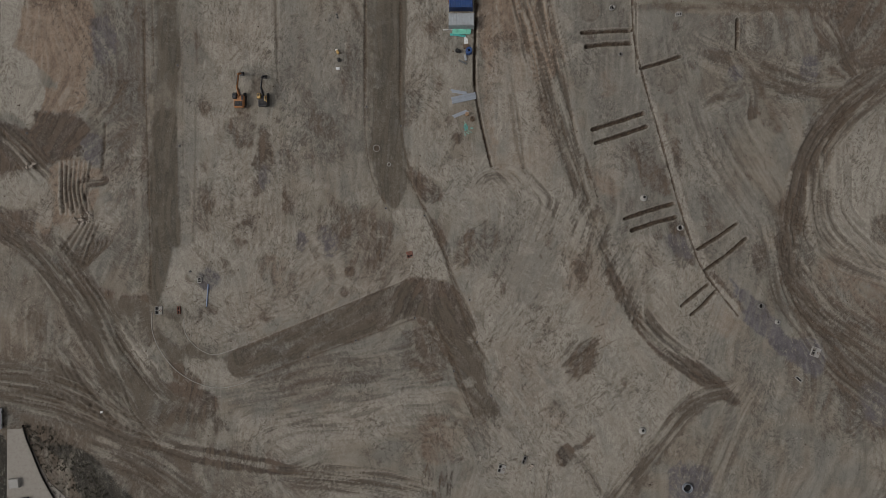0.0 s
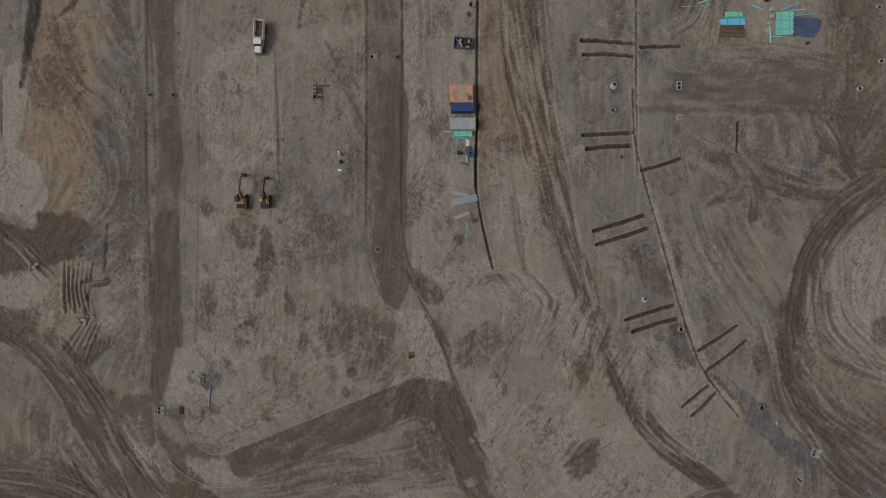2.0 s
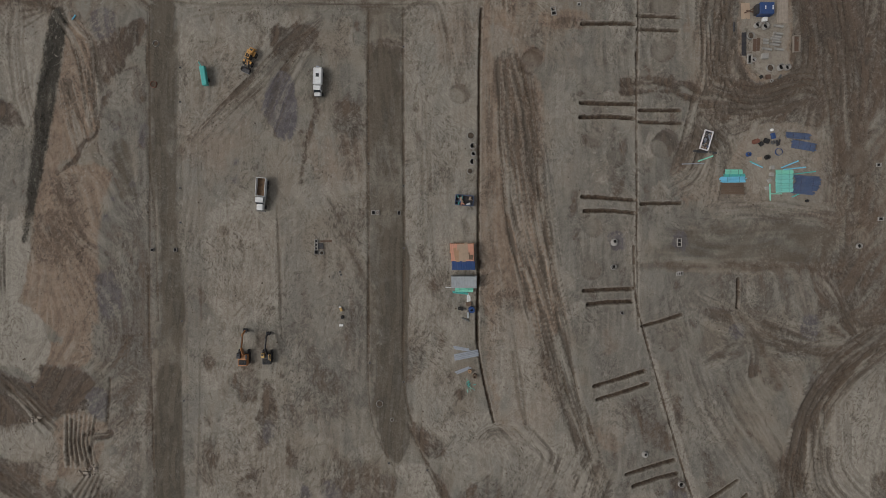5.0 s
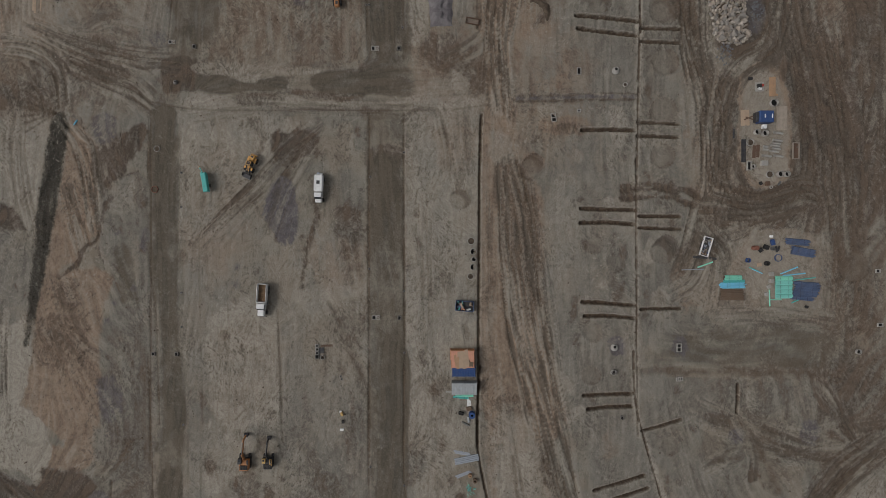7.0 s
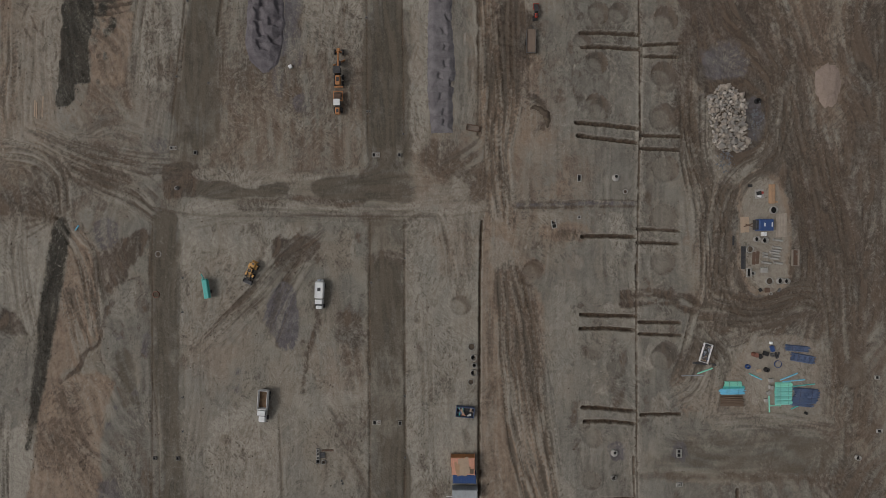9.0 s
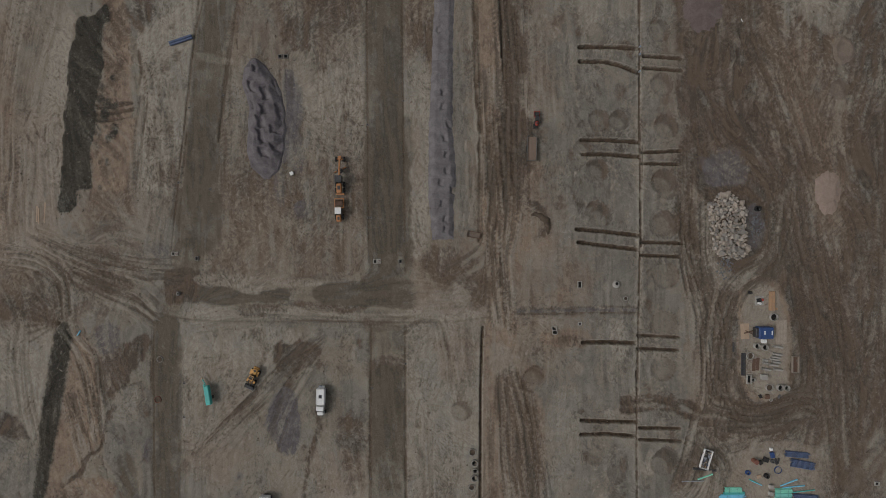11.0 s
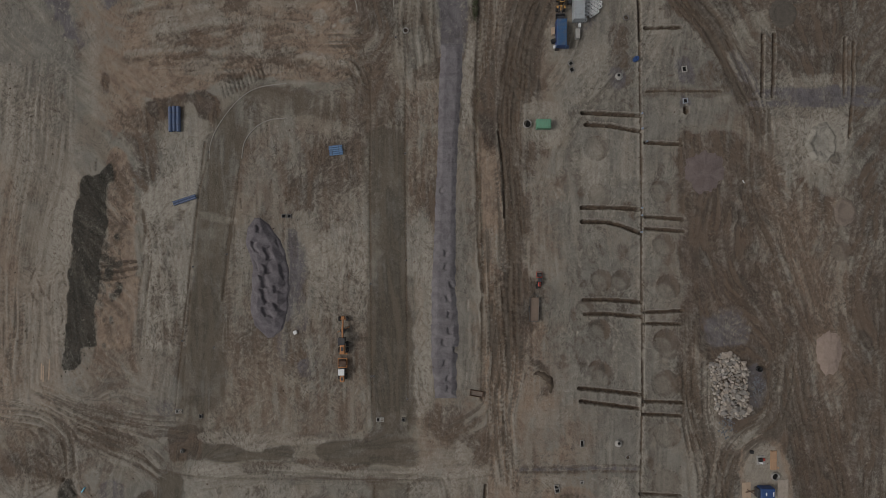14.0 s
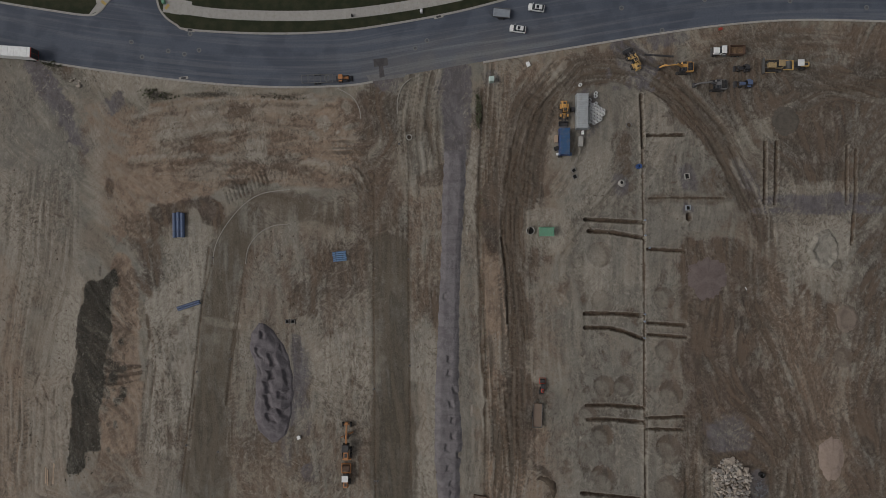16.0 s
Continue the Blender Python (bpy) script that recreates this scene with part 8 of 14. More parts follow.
scrapes([(-111.9, 125.4), (-78.2, 125.4), (-78.7, 46.9), (-112.6, 46.7)], 70, 75, 25, 599, "damp", 2.2, 0.32, 0.6)
ruts([(-107.3, 148.6), (-95.6, 144.3), (-81.0, 141.3), (-72.8, 140.6)], 4, 0.6, 5, 0.08, 600)
ruts([(-107.3, 145.7), (-94.2, 139.2), (-82.5, 134.8), (-77.9, 131.2)], 4, 0.7, 5, 0.1, 601)
ruts([(-116.1, 142.9), (-107.3, 141.4), (-101.5, 136.3), (-100.1, 127.6)], 5, 0.7, 6, 0.1, 602)
patch("road", [(-115.5, -1.4), (-99.4, -1.4), (-92.2, -18.7), (-77.6, -39.2), (-57.1, -45.7), (-57.2, -65.8), (-120.6, -66.1), (-119.9, -1.4)], 0.28, 5, 3)
patch("damp", [(-120.2, -30.5), (-99.6, -31.9), (-80.6, -45.1), (-67.4, -52.4), (-67.5, -65.9), (-120.6, -66.1)], 0.28, 5, 3)
patch("damp", [(87.6, -22.8), (116.2, -22.8), (116.4, -47.3), (90.7, -44.5)], 0.35, 5, 3)
patch("damp", [(-88.6, 62.5), (-76.7, 62.4), (-77.0, 19.1), (-87.5, 19.1)], 0.18, 5, 3)
patch("damp", [(-10.1, -9.9), (-6.8, -8.8), (1.2, -11.1), (4.4, -16.4), (6.4, -23.0), (1.2, -24.4), (-3.5, -20.7), (-7.2, -18.6), (-10.7, -18.9), (-13.3, -15.7)], 0.6, 0.8, 0.5)
patch("damp", [(-13.3, -11.4), (-8.2, -9.6), (-7.5, -18.6), (-11.6, -19.5)], 0.4, 0.8, 0.5)
patch("pale", [(1.2, 17.5), (30.0, 16.1), (35.8, 4.5), (31.5, 0.2), (15.6, 4.5), (4.1, 7.4)], 0.35, 5, 3)
ruts([(19.6, 59.1), (23.0, 49.1), (27.1, 34.0), (31.4, 19.7), (36.7, 5.7), (42.8, -7.6)], 2.4, 0.6, 3, 0.12, 603)
scrapes([(-63.9, 62.4), (-20.4, 62.2), (-20.6, -1.2), (-64.2, -1.2)], 80, 84, 18, 604, "rut", 2.4, 0.26, 0.6)
scrapes([(-63.9, 62.4), (-20.4, 62.2), (-20.6, -1.2), (-64.2, -1.2)], 60, 84, 18, 605, "pale", 2.4, 0.28, 0.6)
scrapes([(1.2, 7.4), (38.7, 4.5), (51.9, -60.6), (9.9, -60.8)], 80, 60, 30, 606, "damp", 1.8, 0.3, 0.6)
scrapes([(-115.5, -1.4), (-67.4, -48.0), (-67.5, -65.9), (-116.2, -66.1)], 70, 35, 25, 607, "rut", 2.2, 0.3, 0.6)
patch("road", [(-20.4, 65.0), (-11.2, 65.0), (-11.2, 44.9), (-11.7, 29.8), (-10.7, 19.0), (-11.3, 11.8), (-14.7, 8.6), (-17.9, 14.7), (-20.2, 29.4), (-20.2, 45.0)], 0.75, 0.5, 0.25)
patch("road", [(-76.0, 32.9), (-69.9, 33.6), (-69.7, 19.1), (-69.2, 4.6), (-70.7, -1.2), (-72.7, -8.5), (-74.5, -14.3), (-76.9, -15.1), (-76.8, -1.2), (-77.0, 11.8), (-76.3, 24.9)], 0.6, 0.8, 0.4)
patch("damp", [(-111.0, -1.4), (-103.8, -1.4), (-98.3, -9.7), (-92.2, -21.4), (-87.1, -28.2), (-79.8, -37.7), (-77.4, -48.0), (-82.4, -45.8), (-87.9, -36.3), (-93.7, -27.5), (-99.2, -18.0), (-105.3, -8.5)], 0.6, 0.6, 0.4)
patch("road", [(-95.8, -15.0), (-86.3, -14.4), (-77.2, -15.8), (-77.2, -25.4), (-81.2, -26.3), (-86.4, -30.4), (-91.5, -23.1)], 0.55, 1, 0.8)
patch("damp", [(-101.6, -1.4), (-98.2, -1.4), (-93.6, -10.0), (-96.8, -11.7)], 0.5, 0.8, 0.6)
patch("damp", [(-106.9, -18.8), (-101.0, -18.8), (-99.9, -24.6), (-105.5, -25.4)], 0.3, 1.5, 1.5)
patch("road", [(-89.3, -30.4), (-77.3, -33.3), (-71.8, -37.7), (-67.4, -42.1), (-77.7, -44.3), (-84.3, -42.1)], 0.5, 1.2, 1)
patch("pale", [(-84.1, -20.5), (-81.6, -21.7), (-76.4, -33.3), (-78.2, -34.5), (-82.0, -27.5)], 0.5, 0.7, 0.4)
patch("ash", [(-42.2, 53.7), (-20.7, 53.6), (-20.8, 14.7), (-33.6, 14.7), (-42.3, 21.9)], 0.45, 4, 3)
patch("damp", [(-72.4, -52.4), (-57.2, -53.8), (-40.8, -57.8), (-41.7, -59.9), (-57.2, -58.5), (-71.1, -55.6)], 0.9, 0.7, 0.4)
band("pale", [(-70.1, -54.0), (-57.2, -56.0), (-44.3, -58.1)], 1.3, 0.6, 0.5, 0.3)
patch("pale", [(-75.5, -50.9), (-71.0, -52.4), (-71.6, -53.8), (-74.5, -53.3)], 0.9, 0.5, 0.3)
patch("damp", [(-22.0, -14.6), (-10.1, -9.9), (-6.8, -9.9), (1.2, -12.1), (1.2, -16.4), (-7.2, -18.6), (-10.7, -19.2), (-22.0, -23.6)], 0.45, 0.7, 0.4)
patch("road", [(-115.8, -30.5), (-99.6, -31.9), (-80.6, -39.2), (-80.6, -48.0), (-101.2, -44.4), (-120.4, -42.3)], 0.3, 3, 2)
ruts([(-118.8, -37.8), (-107.1, -40.0), (-96.8, -42.9), (-82.1, -49.2), (-67.4, -53.8)], 5, 0.8, 7, 0.12, 608)
ruts([(-118.8, -33.4), (-105.5, -35.2), (-95.3, -39.2), (-86.5, -45.1)], 5, 0.6, 6, 0.1, 609)
scrapes([(-67.3, -23.1), (-33.7, -18.7), (-13.3, -18.6), (-20.6, -44.9), (-52.7, -45.0)], 50, 15, 15, 610, "rut", 2.8, 0.26, 0.6)
patch("damp", [(86.0, 177.4), (109.9, 177.3), (112.2, 111.5), (89.4, 111.5), (86.3, 146.0)], 0.3, 4, 3)
patch("damp", [(61.2, 166.1), (71.9, 166.0), (79.1, 158.9), (79.2, 141.7), (72.1, 135.3), (63.5, 141.8)], 0.35, 3, 2)
patch("pale", [(62.3, 153.2), (64.8, 156.1), (66.0, 146.1), (66.6, 140.3), (72.1, 137.2), (77.8, 141.0), (73.5, 135.3), (66.7, 135.7), (63.5, 141.8)], 0.4, 1, 0.8)
patch("pale", [(11.0, 49.2), (21.3, 46.3), (27.8, 24.7), (35.1, 6.0), (30.1, 0.2), (15.6, 16.1), (11.6, 27.6)], 0.4, 4, 3)
patch("scrub", [(-110.1, -46.6), (-104.5, -52.5), (-98.6, -52.8), (-91.7, -55.7), (-87.3, -61.3), (-81.5, -67.8), (-94.0, -67.9), (-97.2, -61.3), (-101.3, -55.7), (-107.2, -51.0)], 0.85, 1, 0.6)
patch("road", [(71.9, -37.3), (66.2, -37.3), (61.2, -40.3), (54.0, -49.7), (46.1, -59.9), (40.4, -67.3), (46.2, -67.2), (53.3, -57.7), (60.5, -47.5), (67.7, -41.0)], 0.45, 1.2, 0.8)
patch("road", [(-111.0, -1.4), (-103.8, -1.4), (-98.3, -9.7), (-92.2, -21.4), (-87.1, -28.2), (-79.8, -37.7), (-77.4, -48.0), (-82.4, -45.8), (-87.9, -36.3), (-93.7, -27.5), (-99.2, -18.0), (-105.3, -8.5)], 0.35, 0.6, 0.4)
spot("stone", 73.2, 42.9, 2.4, 0.6, 1.0, 0, 1.0, 0.8)
spot("stone", 91.7, 44.3, 2.6, 0.6, 1.0, 0, 1.0, 0.8)
patch("stone", [(-45.9, 107.2), (-43.3, 109.8), (-40.1, 107.2), (-39.5, 97.1), (-41.6, 92.4), (-44.5, 93.3), (-46.2, 100.0)], 0.85, 0.8, 0.6)
spot("damp", -43.3, 101.7, 2.6, 0.55, 1.1, 0, 0.5, 0.3)
band("damp", [(-34.6, 103.2), (-34.9, 98.5), (-36.3, 94.1), (-37.5, 90.4)], 1.2, 0.7, 0.6, 0.5)
band("damp", [(-89.2, 102.8), (-90.7, 96.3), (-91.9, 93.3), (-94.9, 91.1), (-96.4, 87.6), (-99.3, 85.0), (-101.4, 83.2)], 1.1, 0.8, 0.5, 0.5)
patch("road", [(-77.4, 113.0), (-70.1, 113.0), (-70.5, 94.1), (-70.9, 81.0), (-70.4, 64.9), (-68.4, 45.8), (-74.0, 45.7), (-74.8, 64.8), (-76.7, 80.9), (-77.8, 94.1)], 0.5, 0.7, 0.4)
patch("road", [(-21.2, 111.6), (-12.2, 111.6), (-12.5, 94.2), (-12.2, 81.1), (-11.9, 68.0), (-11.4, 45.3), (-20.7, 45.3), (-21.2, 67.9), (-21.2, 94.2)], 0.4, 0.7, 0.4)
patch("damp", [(19.8, 156.5), (22.1, 157.1), (24.4, 154.8), (25.0, 151.6), (23.6, 148.5), (21.9, 148.7), (23.3, 151.9), (21.9, 154.5)], 0.85, 0.8, 0.6)
patch("damp", [(18.3, 156.5), (21.6, 157.4), (25.0, 154.5), (25.6, 150.5), (23.6, 148.2), (20.4, 147.6), (21.9, 151.2)], 0.35, 1.5, 1)
patch("stone", [(63.3, 168.9), (71.9, 169.2), (73.6, 163.2), (66.5, 160.9), (63.1, 163.5)], 0.5, 2, 1.5)
spot("stone", -87.9, 251.4, 2.0, 0.8, 1.5, 0, 1.0, 0.8)
patch("damp", [(-25.0, 253.8), (-15.5, 253.5), (-15.5, 226.4), (-24.8, 226.4), (-26.5, 242.3)], 0.38, 2.5, 2)
patch("damp", [(13.6, 213.4), (17.5, 213.4), (18.4, 190.2), (18.2, 165.5), (13.7, 165.5), (12.9, 190.2)], 0.4, 1.2, 0.8)
patch("pale", [(-49.4, 226.5), (-24.8, 226.4), (-23.3, 213.4), (-53.9, 213.4)], 0.15, 5, 3)
# mulch spread along the bank, and cuts in the clay beside it
patch("scrub", [(-96.3, 204.4), (-92.2, 205.4), (-88.7, 207.9), (-88.3, 203.9), (-89.8, 201.7), (-89.9, 195.9), (-89.7, 191.5), (-90.6, 187.9), (-91.8, 184.2), (-92.1, 176.9), (-92.5, 173.9), (-93.4, 169.5), (-92.8, 164.4), (-93.2, 160.7), (-97.0, 160.0), (-97.3, 156.3), (-101.5, 154.5), (-101.4, 160.7), (-101.0, 168.0), (-100.4, 175.4), (-100.1, 181.3), (-98.8, 188.6), (-98.2, 195.9), (-97.3, 200.3)], 1.0, 0.5, 0.5)
strew("scrub", [(-89.6, 204.7), (-86.4, 204.7), (-89.3, 160.7), (-92.6, 160.7)], 40, 0.35, 0.6, 1.3, 0, 611)
band("damp", [(-91.8, 181.3), (-87.0, 181.6), (-82.4, 182.5)], 0.35, 0.9, 0.3, 0.2, -0.12)
band("damp", [(-91.8, 179.7), (-87.0, 180.1), (-82.1, 180.7)], 0.4, 0.9, 0.3, 0.2, -0.12)
band("damp", [(-91.8, 178.0), (-87.7, 178.1), (-83.9, 178.9), (-82.1, 179.8)], 0.3, 0.8, 0.3, 0.2, -0.1)
# near-black strip west of the concrete pad, then darker ground by the fence
patch("scrub", [(-120.5, -51.4), (-114.8, -51.4), (-115.0, -68.0), (-120.6, -68.0)], 1.0, 0.3, 0.2)
patch("damp", [(-110.4, -45.9), (-99.8, -49.5), (-95.4, -53.9), (-101.3, -55.4), (-107.2, -51.8)], 0.5, 1.5, 1)
# a filled service trench, its backfill lumpy and grey
band("stone", [(17.0, 129.2), (29.1, 129.5), (37.7, 129.7), (47.8, 129.4)], 1.1, 0.6, 0.4, 0.6, 0.14)
band("pale", [(17.6, 129.9), (32.0, 130.2), (47.5, 130.3)], 0.35, 0.6, 0.3, 0.3, 0.12)
scrapes([(16.9, 130.1), (47.8, 130.3), (47.8, 128.9), (16.9, 128.6)], 34, 80, 40, 612, "damp", 0.7, 0.3, 0.9)
patch("clay", [(22.9, 124.3), (33.4, 124.6), (34.3, 120.2), (27.7, 120.0), (23.4, 121.1)], 0.6, 0.6, 0.5)
patch("damp", [(27.0, 122.8), (34.3, 122.8), (34.3, 120.2), (27.7, 120.2)], 0.35, 0.6, 0.4)
patch("pale", [(61.6, 96.4), (75.2, 98.6), (93.8, 97.2), (94.0, 75.5), (62.4, 75.5)], 0.28, 3, 2)
patch("clay", [(86.6, 111.5), (100.8, 111.5), (99.7, 74.1), (92.6, 74.1)], 0.2, 4, 3)
patch("damp", [(34.7, 177.6), (47.6, 177.6), (47.6, 172.6), (34.7, 172.6)], 0.2, 3, 2)
patch("pale", [(-40.8, 196.3), (-23.4, 210.7), (-22.0, 165.8), (-38.0, 165.8)], 0.3, 4, 3)
patch("ash", [(-55.3, 207.9), (-40.8, 215.1), (-35.0, 196.3), (-43.7, 194.9), (-52.5, 186.2)], 0.4, 4, 3)
patch("ash", [(-55.4, 186.2), (-52.5, 186.2), (-53.3, 165.8), (-58.4, 165.8)], 0.4, 3, 2)
patch("damp", [(-42.8, 203.5), (-36.7, 205.3), (-35.6, 198.5), (-39.4, 196.3), (-42.6, 198.5)], 0.5, 1.5, 1.2)
patch("damp", [(-35.0, 209.3), (-23.4, 216.4), (-22.3, 207.8), (-29.2, 199.9), (-34.3, 202.1)], 0.42, 3, 2)
patch("stone", [(-43.0, 190.8), (-40.3, 189.1), (-39.4, 181.9), (-41.2, 171.7), (-43.8, 167.4), (-42.9, 180.4)], 0.8, 0.8, 0.7)
# darker patch at the heap's north-eastern foot
patch("damp", [(-42.6, 188.4), (-40.6, 187.7), (-40.6, 181.9), (-42.6, 181.9)], 0.5, 0.8, 0.6)
patch("stone", [(-43.1, 172.5), (-39.4, 174.6), (-38.0, 165.8), (-41.7, 165.8)], 0.4, 1.5, 1)
patch("damp", [(60.3, 199.7), (75.7, 201.1), (78.0, 186.1), (77.4, 171.7), (60.9, 168.1)], 0.5, 3, 2)
patch("clay", [(77.9, 194.7), (95.7, 196.0), (97.3, 171.7), (80.2, 171.7)], 0.25, 4, 3)
patch("pale", [(81.3, 216.8), (91.2, 220.3), (99.8, 218.9), (99.9, 205.3), (94.3, 200.3), (85.6, 208.9)], 0.35, 2, 1.5)
scrapes([(81.3, 218.9), (99.8, 218.9), (99.9, 201.8), (81.4, 201.8)], 40, 45, 30, 613, "pale", 2.8, 0.4, 0.8)
patch("damp", [(6.6, 220.6), (11.8, 221.3), (12.9, 215.2), (10.1, 211.7), (6.9, 214.2)], 0.75, 1, 1)
band("rut", [(6.3, 214.9), (6.3, 200.5), (6.9, 183.3), (7.2, 165.8)], 0.5, 0.8, 0.4, 0.3, -0.12)
patch("damp", [(13.3, 226.3), (19.1, 227.7), (19.8, 207.7), (19.3, 186.1), (19.9, 165.8), (14.9, 165.8), (14.1, 186.1), (12.9, 203.4)], 0.35, 1.5, 1)
patch("pale", [(17.8, 222.7), (26.3, 222.7), (26.3, 215.6), (19.8, 213.4), (17.8, 216.3)], 0.5, 1, 0.7)
scrapes([(-37.9, 200.7), (-22.7, 200.6), (-22.8, 165.8), (-38.0, 165.8)], 60, 72, 22, 614, "pale", 3.0, 0.3, 0.75)
scrapes([(-53.8, 212.2), (-23.4, 215.0), (-23.5, 165.8), (-54.0, 165.8)], 50, 70, 35, 615, "rut", 2.0, 0.26, 0.6)
# purple gravel spilled on the bank and along the haul road
band("stone", [(-109.3, 259.6), (-106.7, 257.3), (-103.8, 252.9), (-101.5, 248.8), (-100.1, 245.1), (-99.3, 241.7)], 3.4, 0.95, 1.0, 1.2)
band("damp", [(-108.8, 259.0), (-106.2, 256.2), (-103.8, 252.9)], 2.4, 0.45, 1.0, 0.8)
patch("stone", [(-90.1, 252.3), (-87.5, 252.9), (-86.9, 248.8), (-89.6, 248.2)], 0.8, 1, 1)
patch("stone", [(-3.8, 259.2), (3.0, 259.5), (2.7, 248.0), (2.2, 235.1), (-3.6, 235.1), (-3.9, 245.2)], 0.85, 0.8, 0.6)
patch("stone", [(-23.8, 258.4), (-14.3, 258.7), (-14.9, 254.1), (-17.5, 252.4), (-21.8, 255.3)], 0.7, 1, 0.8)
patch("damp", [(-23.3, 255.3), (-15.3, 255.3), (-16.1, 233.7), (-21.8, 230.8), (-24.4, 239.4)], 0.3, 2.5, 2)
band("rut", [(17.0, 128.5), (29.1, 128.7), (37.7, 128.9), (47.8, 128.9)], 0.32, 0.85, 0.3, 0.35, -0.12)
band("rut", [(17.3, 129.9), (29.1, 130.0), (37.7, 130.5), (47.8, 130.3)], 0.28, 0.6, 0.3, 0.35, -0.08)
band("pale", [(89.3, 216.8), (92.7, 218.0), (96.1, 216.0), (97.0, 212.5), (95.6, 208.9), (92.2, 207.5), (89.3, 210.3), (89.3, 216.8)], 1.0, 0.7, 0.6, 0.5, 0.1)
spot("damp", 96.5, 208.9, 1.6, 0.5, 1.5, 40, 1.0, 0.8)
patch("stone", [(77.0, 223.5), (102.6, 224.0), (109.4, 223.4), (109.4, 222.2), (77.0, 222.1)], 0.75, 0.7, 0.6)
patch("stone", [(-46.4, 103.8), (-43.2, 106.7), (-39.7, 104.6), (-39.1, 96.6), (-41.5, 91.9), (-44.4, 93.7), (-45.8, 98.0)], 0.55, 0.8, 0.6)
patch("damp", [(-44.9, 105.3), (-40.3, 105.6), (-40.3, 99.5), (-44.1, 99.8)], 0.45, 0.8, 0.6)
patch("pale", [(-69.0, 95.0), (-22.3, 95.1), (-21.6, 52.8), (-69.2, 52.6)], 0.2, 6, 4)
patch("road", [(-77.6, 95.0), (-70.3, 95.0), (-69.6, 52.5), (-74.9, 52.5), (-77.1, 80.4)], 0.25, 0.8, 0.4)
patch("stone", [(-48.0, 104.6), (-45.7, 108.2), (-42.6, 105.3), (-40.4, 100.9), (-40.2, 96.6), (-43.4, 92.5), (-45.7, 95.1), (-47.7, 99.5)], 0.95, 0.5, 0.6)
patch("damp", [(-48.0, 104.6), (-45.7, 107.9), (-43.9, 104.6), (-44.8, 100.2), (-43.4, 95.1), (-44.8, 93.3), (-46.6, 97.3)], 0.5, 0.6, 0.6)
spot("stone", -43.1, 99.2, 2.3, 0.8, 1.15, 0, 0.4, 0.2)
# clay fingers, scarps and teeth marks
CLAY_X, CLAY_Y = -99.52, 13.94
TEETH_X, TEETH_Y = -59.97, 226.12
FAN_X, FAN_Y = -101.97, 125.85

# fingers of clay between spoil cuts on the western corner
for i in range(7):
    x0, y0 = CLAY_X + 1.25 * i, CLAY_Y
    band("pale", [(x0 - 0.6, y0 + 7.0), (x0 - 0.7 - 0.1 * i, y0), (x0 - 0.4, y0 - 6.5)], 0.6, 0.6, 0.5, 0.2, 0.15)
    band("rut", [(x0, y0 + 6.5 - 0.7 * (i % 3)), (x0 - 0.2 * i, y0), (x0 + 0.5, y0 - 6.0 + 1.2 * (i % 2))], 0.45, 0.8, 0.4, 0.3, -0.4)
for i in range(5):
    band("rut", [(CLAY_X - 0.5 + 1.5 * i, CLAY_Y - 16.0 - 0.8 * i), (CLAY_X + 4.5 + 1.2 * i, CLAY_Y - 9.0)], 0.6, 0.8, 0.5, 0.2, -0.2)
patch("pale", [(-106.0, 12.3), (-102.4, 13.4), (-102.8, 4.6), (-106.0, 6.3)], 0.6, 1.5, 0.6)
# scarps of the cut bank under the road: a darker, lower band with a paler, raised one north of it
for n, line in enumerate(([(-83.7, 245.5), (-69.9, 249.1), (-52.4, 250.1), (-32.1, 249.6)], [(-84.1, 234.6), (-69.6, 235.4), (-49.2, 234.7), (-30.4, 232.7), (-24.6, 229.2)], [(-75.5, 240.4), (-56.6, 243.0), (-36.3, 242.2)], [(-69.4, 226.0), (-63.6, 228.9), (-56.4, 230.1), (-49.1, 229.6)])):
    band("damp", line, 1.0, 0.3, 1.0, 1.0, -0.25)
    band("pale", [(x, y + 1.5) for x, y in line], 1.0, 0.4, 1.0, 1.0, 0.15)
for i in range(11):
    x0, y0 = TEETH_X + 1.0 * i, TEETH_Y + 0.55 * i
    band("damp", [(x0, y0 + 1.6), (x0 + 0.9, y0 - 1.4)], 0.5, 0.8, 0.4, 0.2, -0.25)
patch("damp", [(-86.1, 220.9), (-79.6, 221.7), (-73.8, 224.6), (-66.5, 226.1), (-67.2, 222.5), (-73.7, 218.8), (-78.1, 215.9), (-85.4, 217.3)], 0.5, 3, 2)
patch("damp", [(-82.4, 213.0), (-78.1, 214.5), (-76.6, 208.7), (-79.3, 201.4), (-81.8, 204.3)], 0.5, 2, 1.5)
for i in range(9):
    a0 = radians(100 + 14 * i)
    band("rut", [(FAN_X, FAN_Y), (FAN_X + 9 * math.cos(a0), FAN_Y + 9 * math.sin(a0))], 0.5, 0.6, 0.5, 0.3, -0.1)
# dark mulch
patch("scrub", [(-102.0, 125.1), (-98.6, 124.2), (-99.7, 113.9), (-101.9, 100.6), (-106.1, 81.2), (-108.9, 68.9), (-110.5, 67.4), (-108.5, 87.3), (-106.7, 103.7), (-104.8, 115.6)], 0.92, 1.2, 0.6)
# damp gravel round the catch basins and shafts
for x, y, r in [(57.89, 231.51, 2.2), (58.37, 223.09, 1.6), (41.43, 229.78, 1.8), (41.79, 66.00, 2.0), (58.41, 65.87, 2.2)]:
    spot("stone", x, y, r, 0.85, 1.2, 20, 0.9, 0.9)

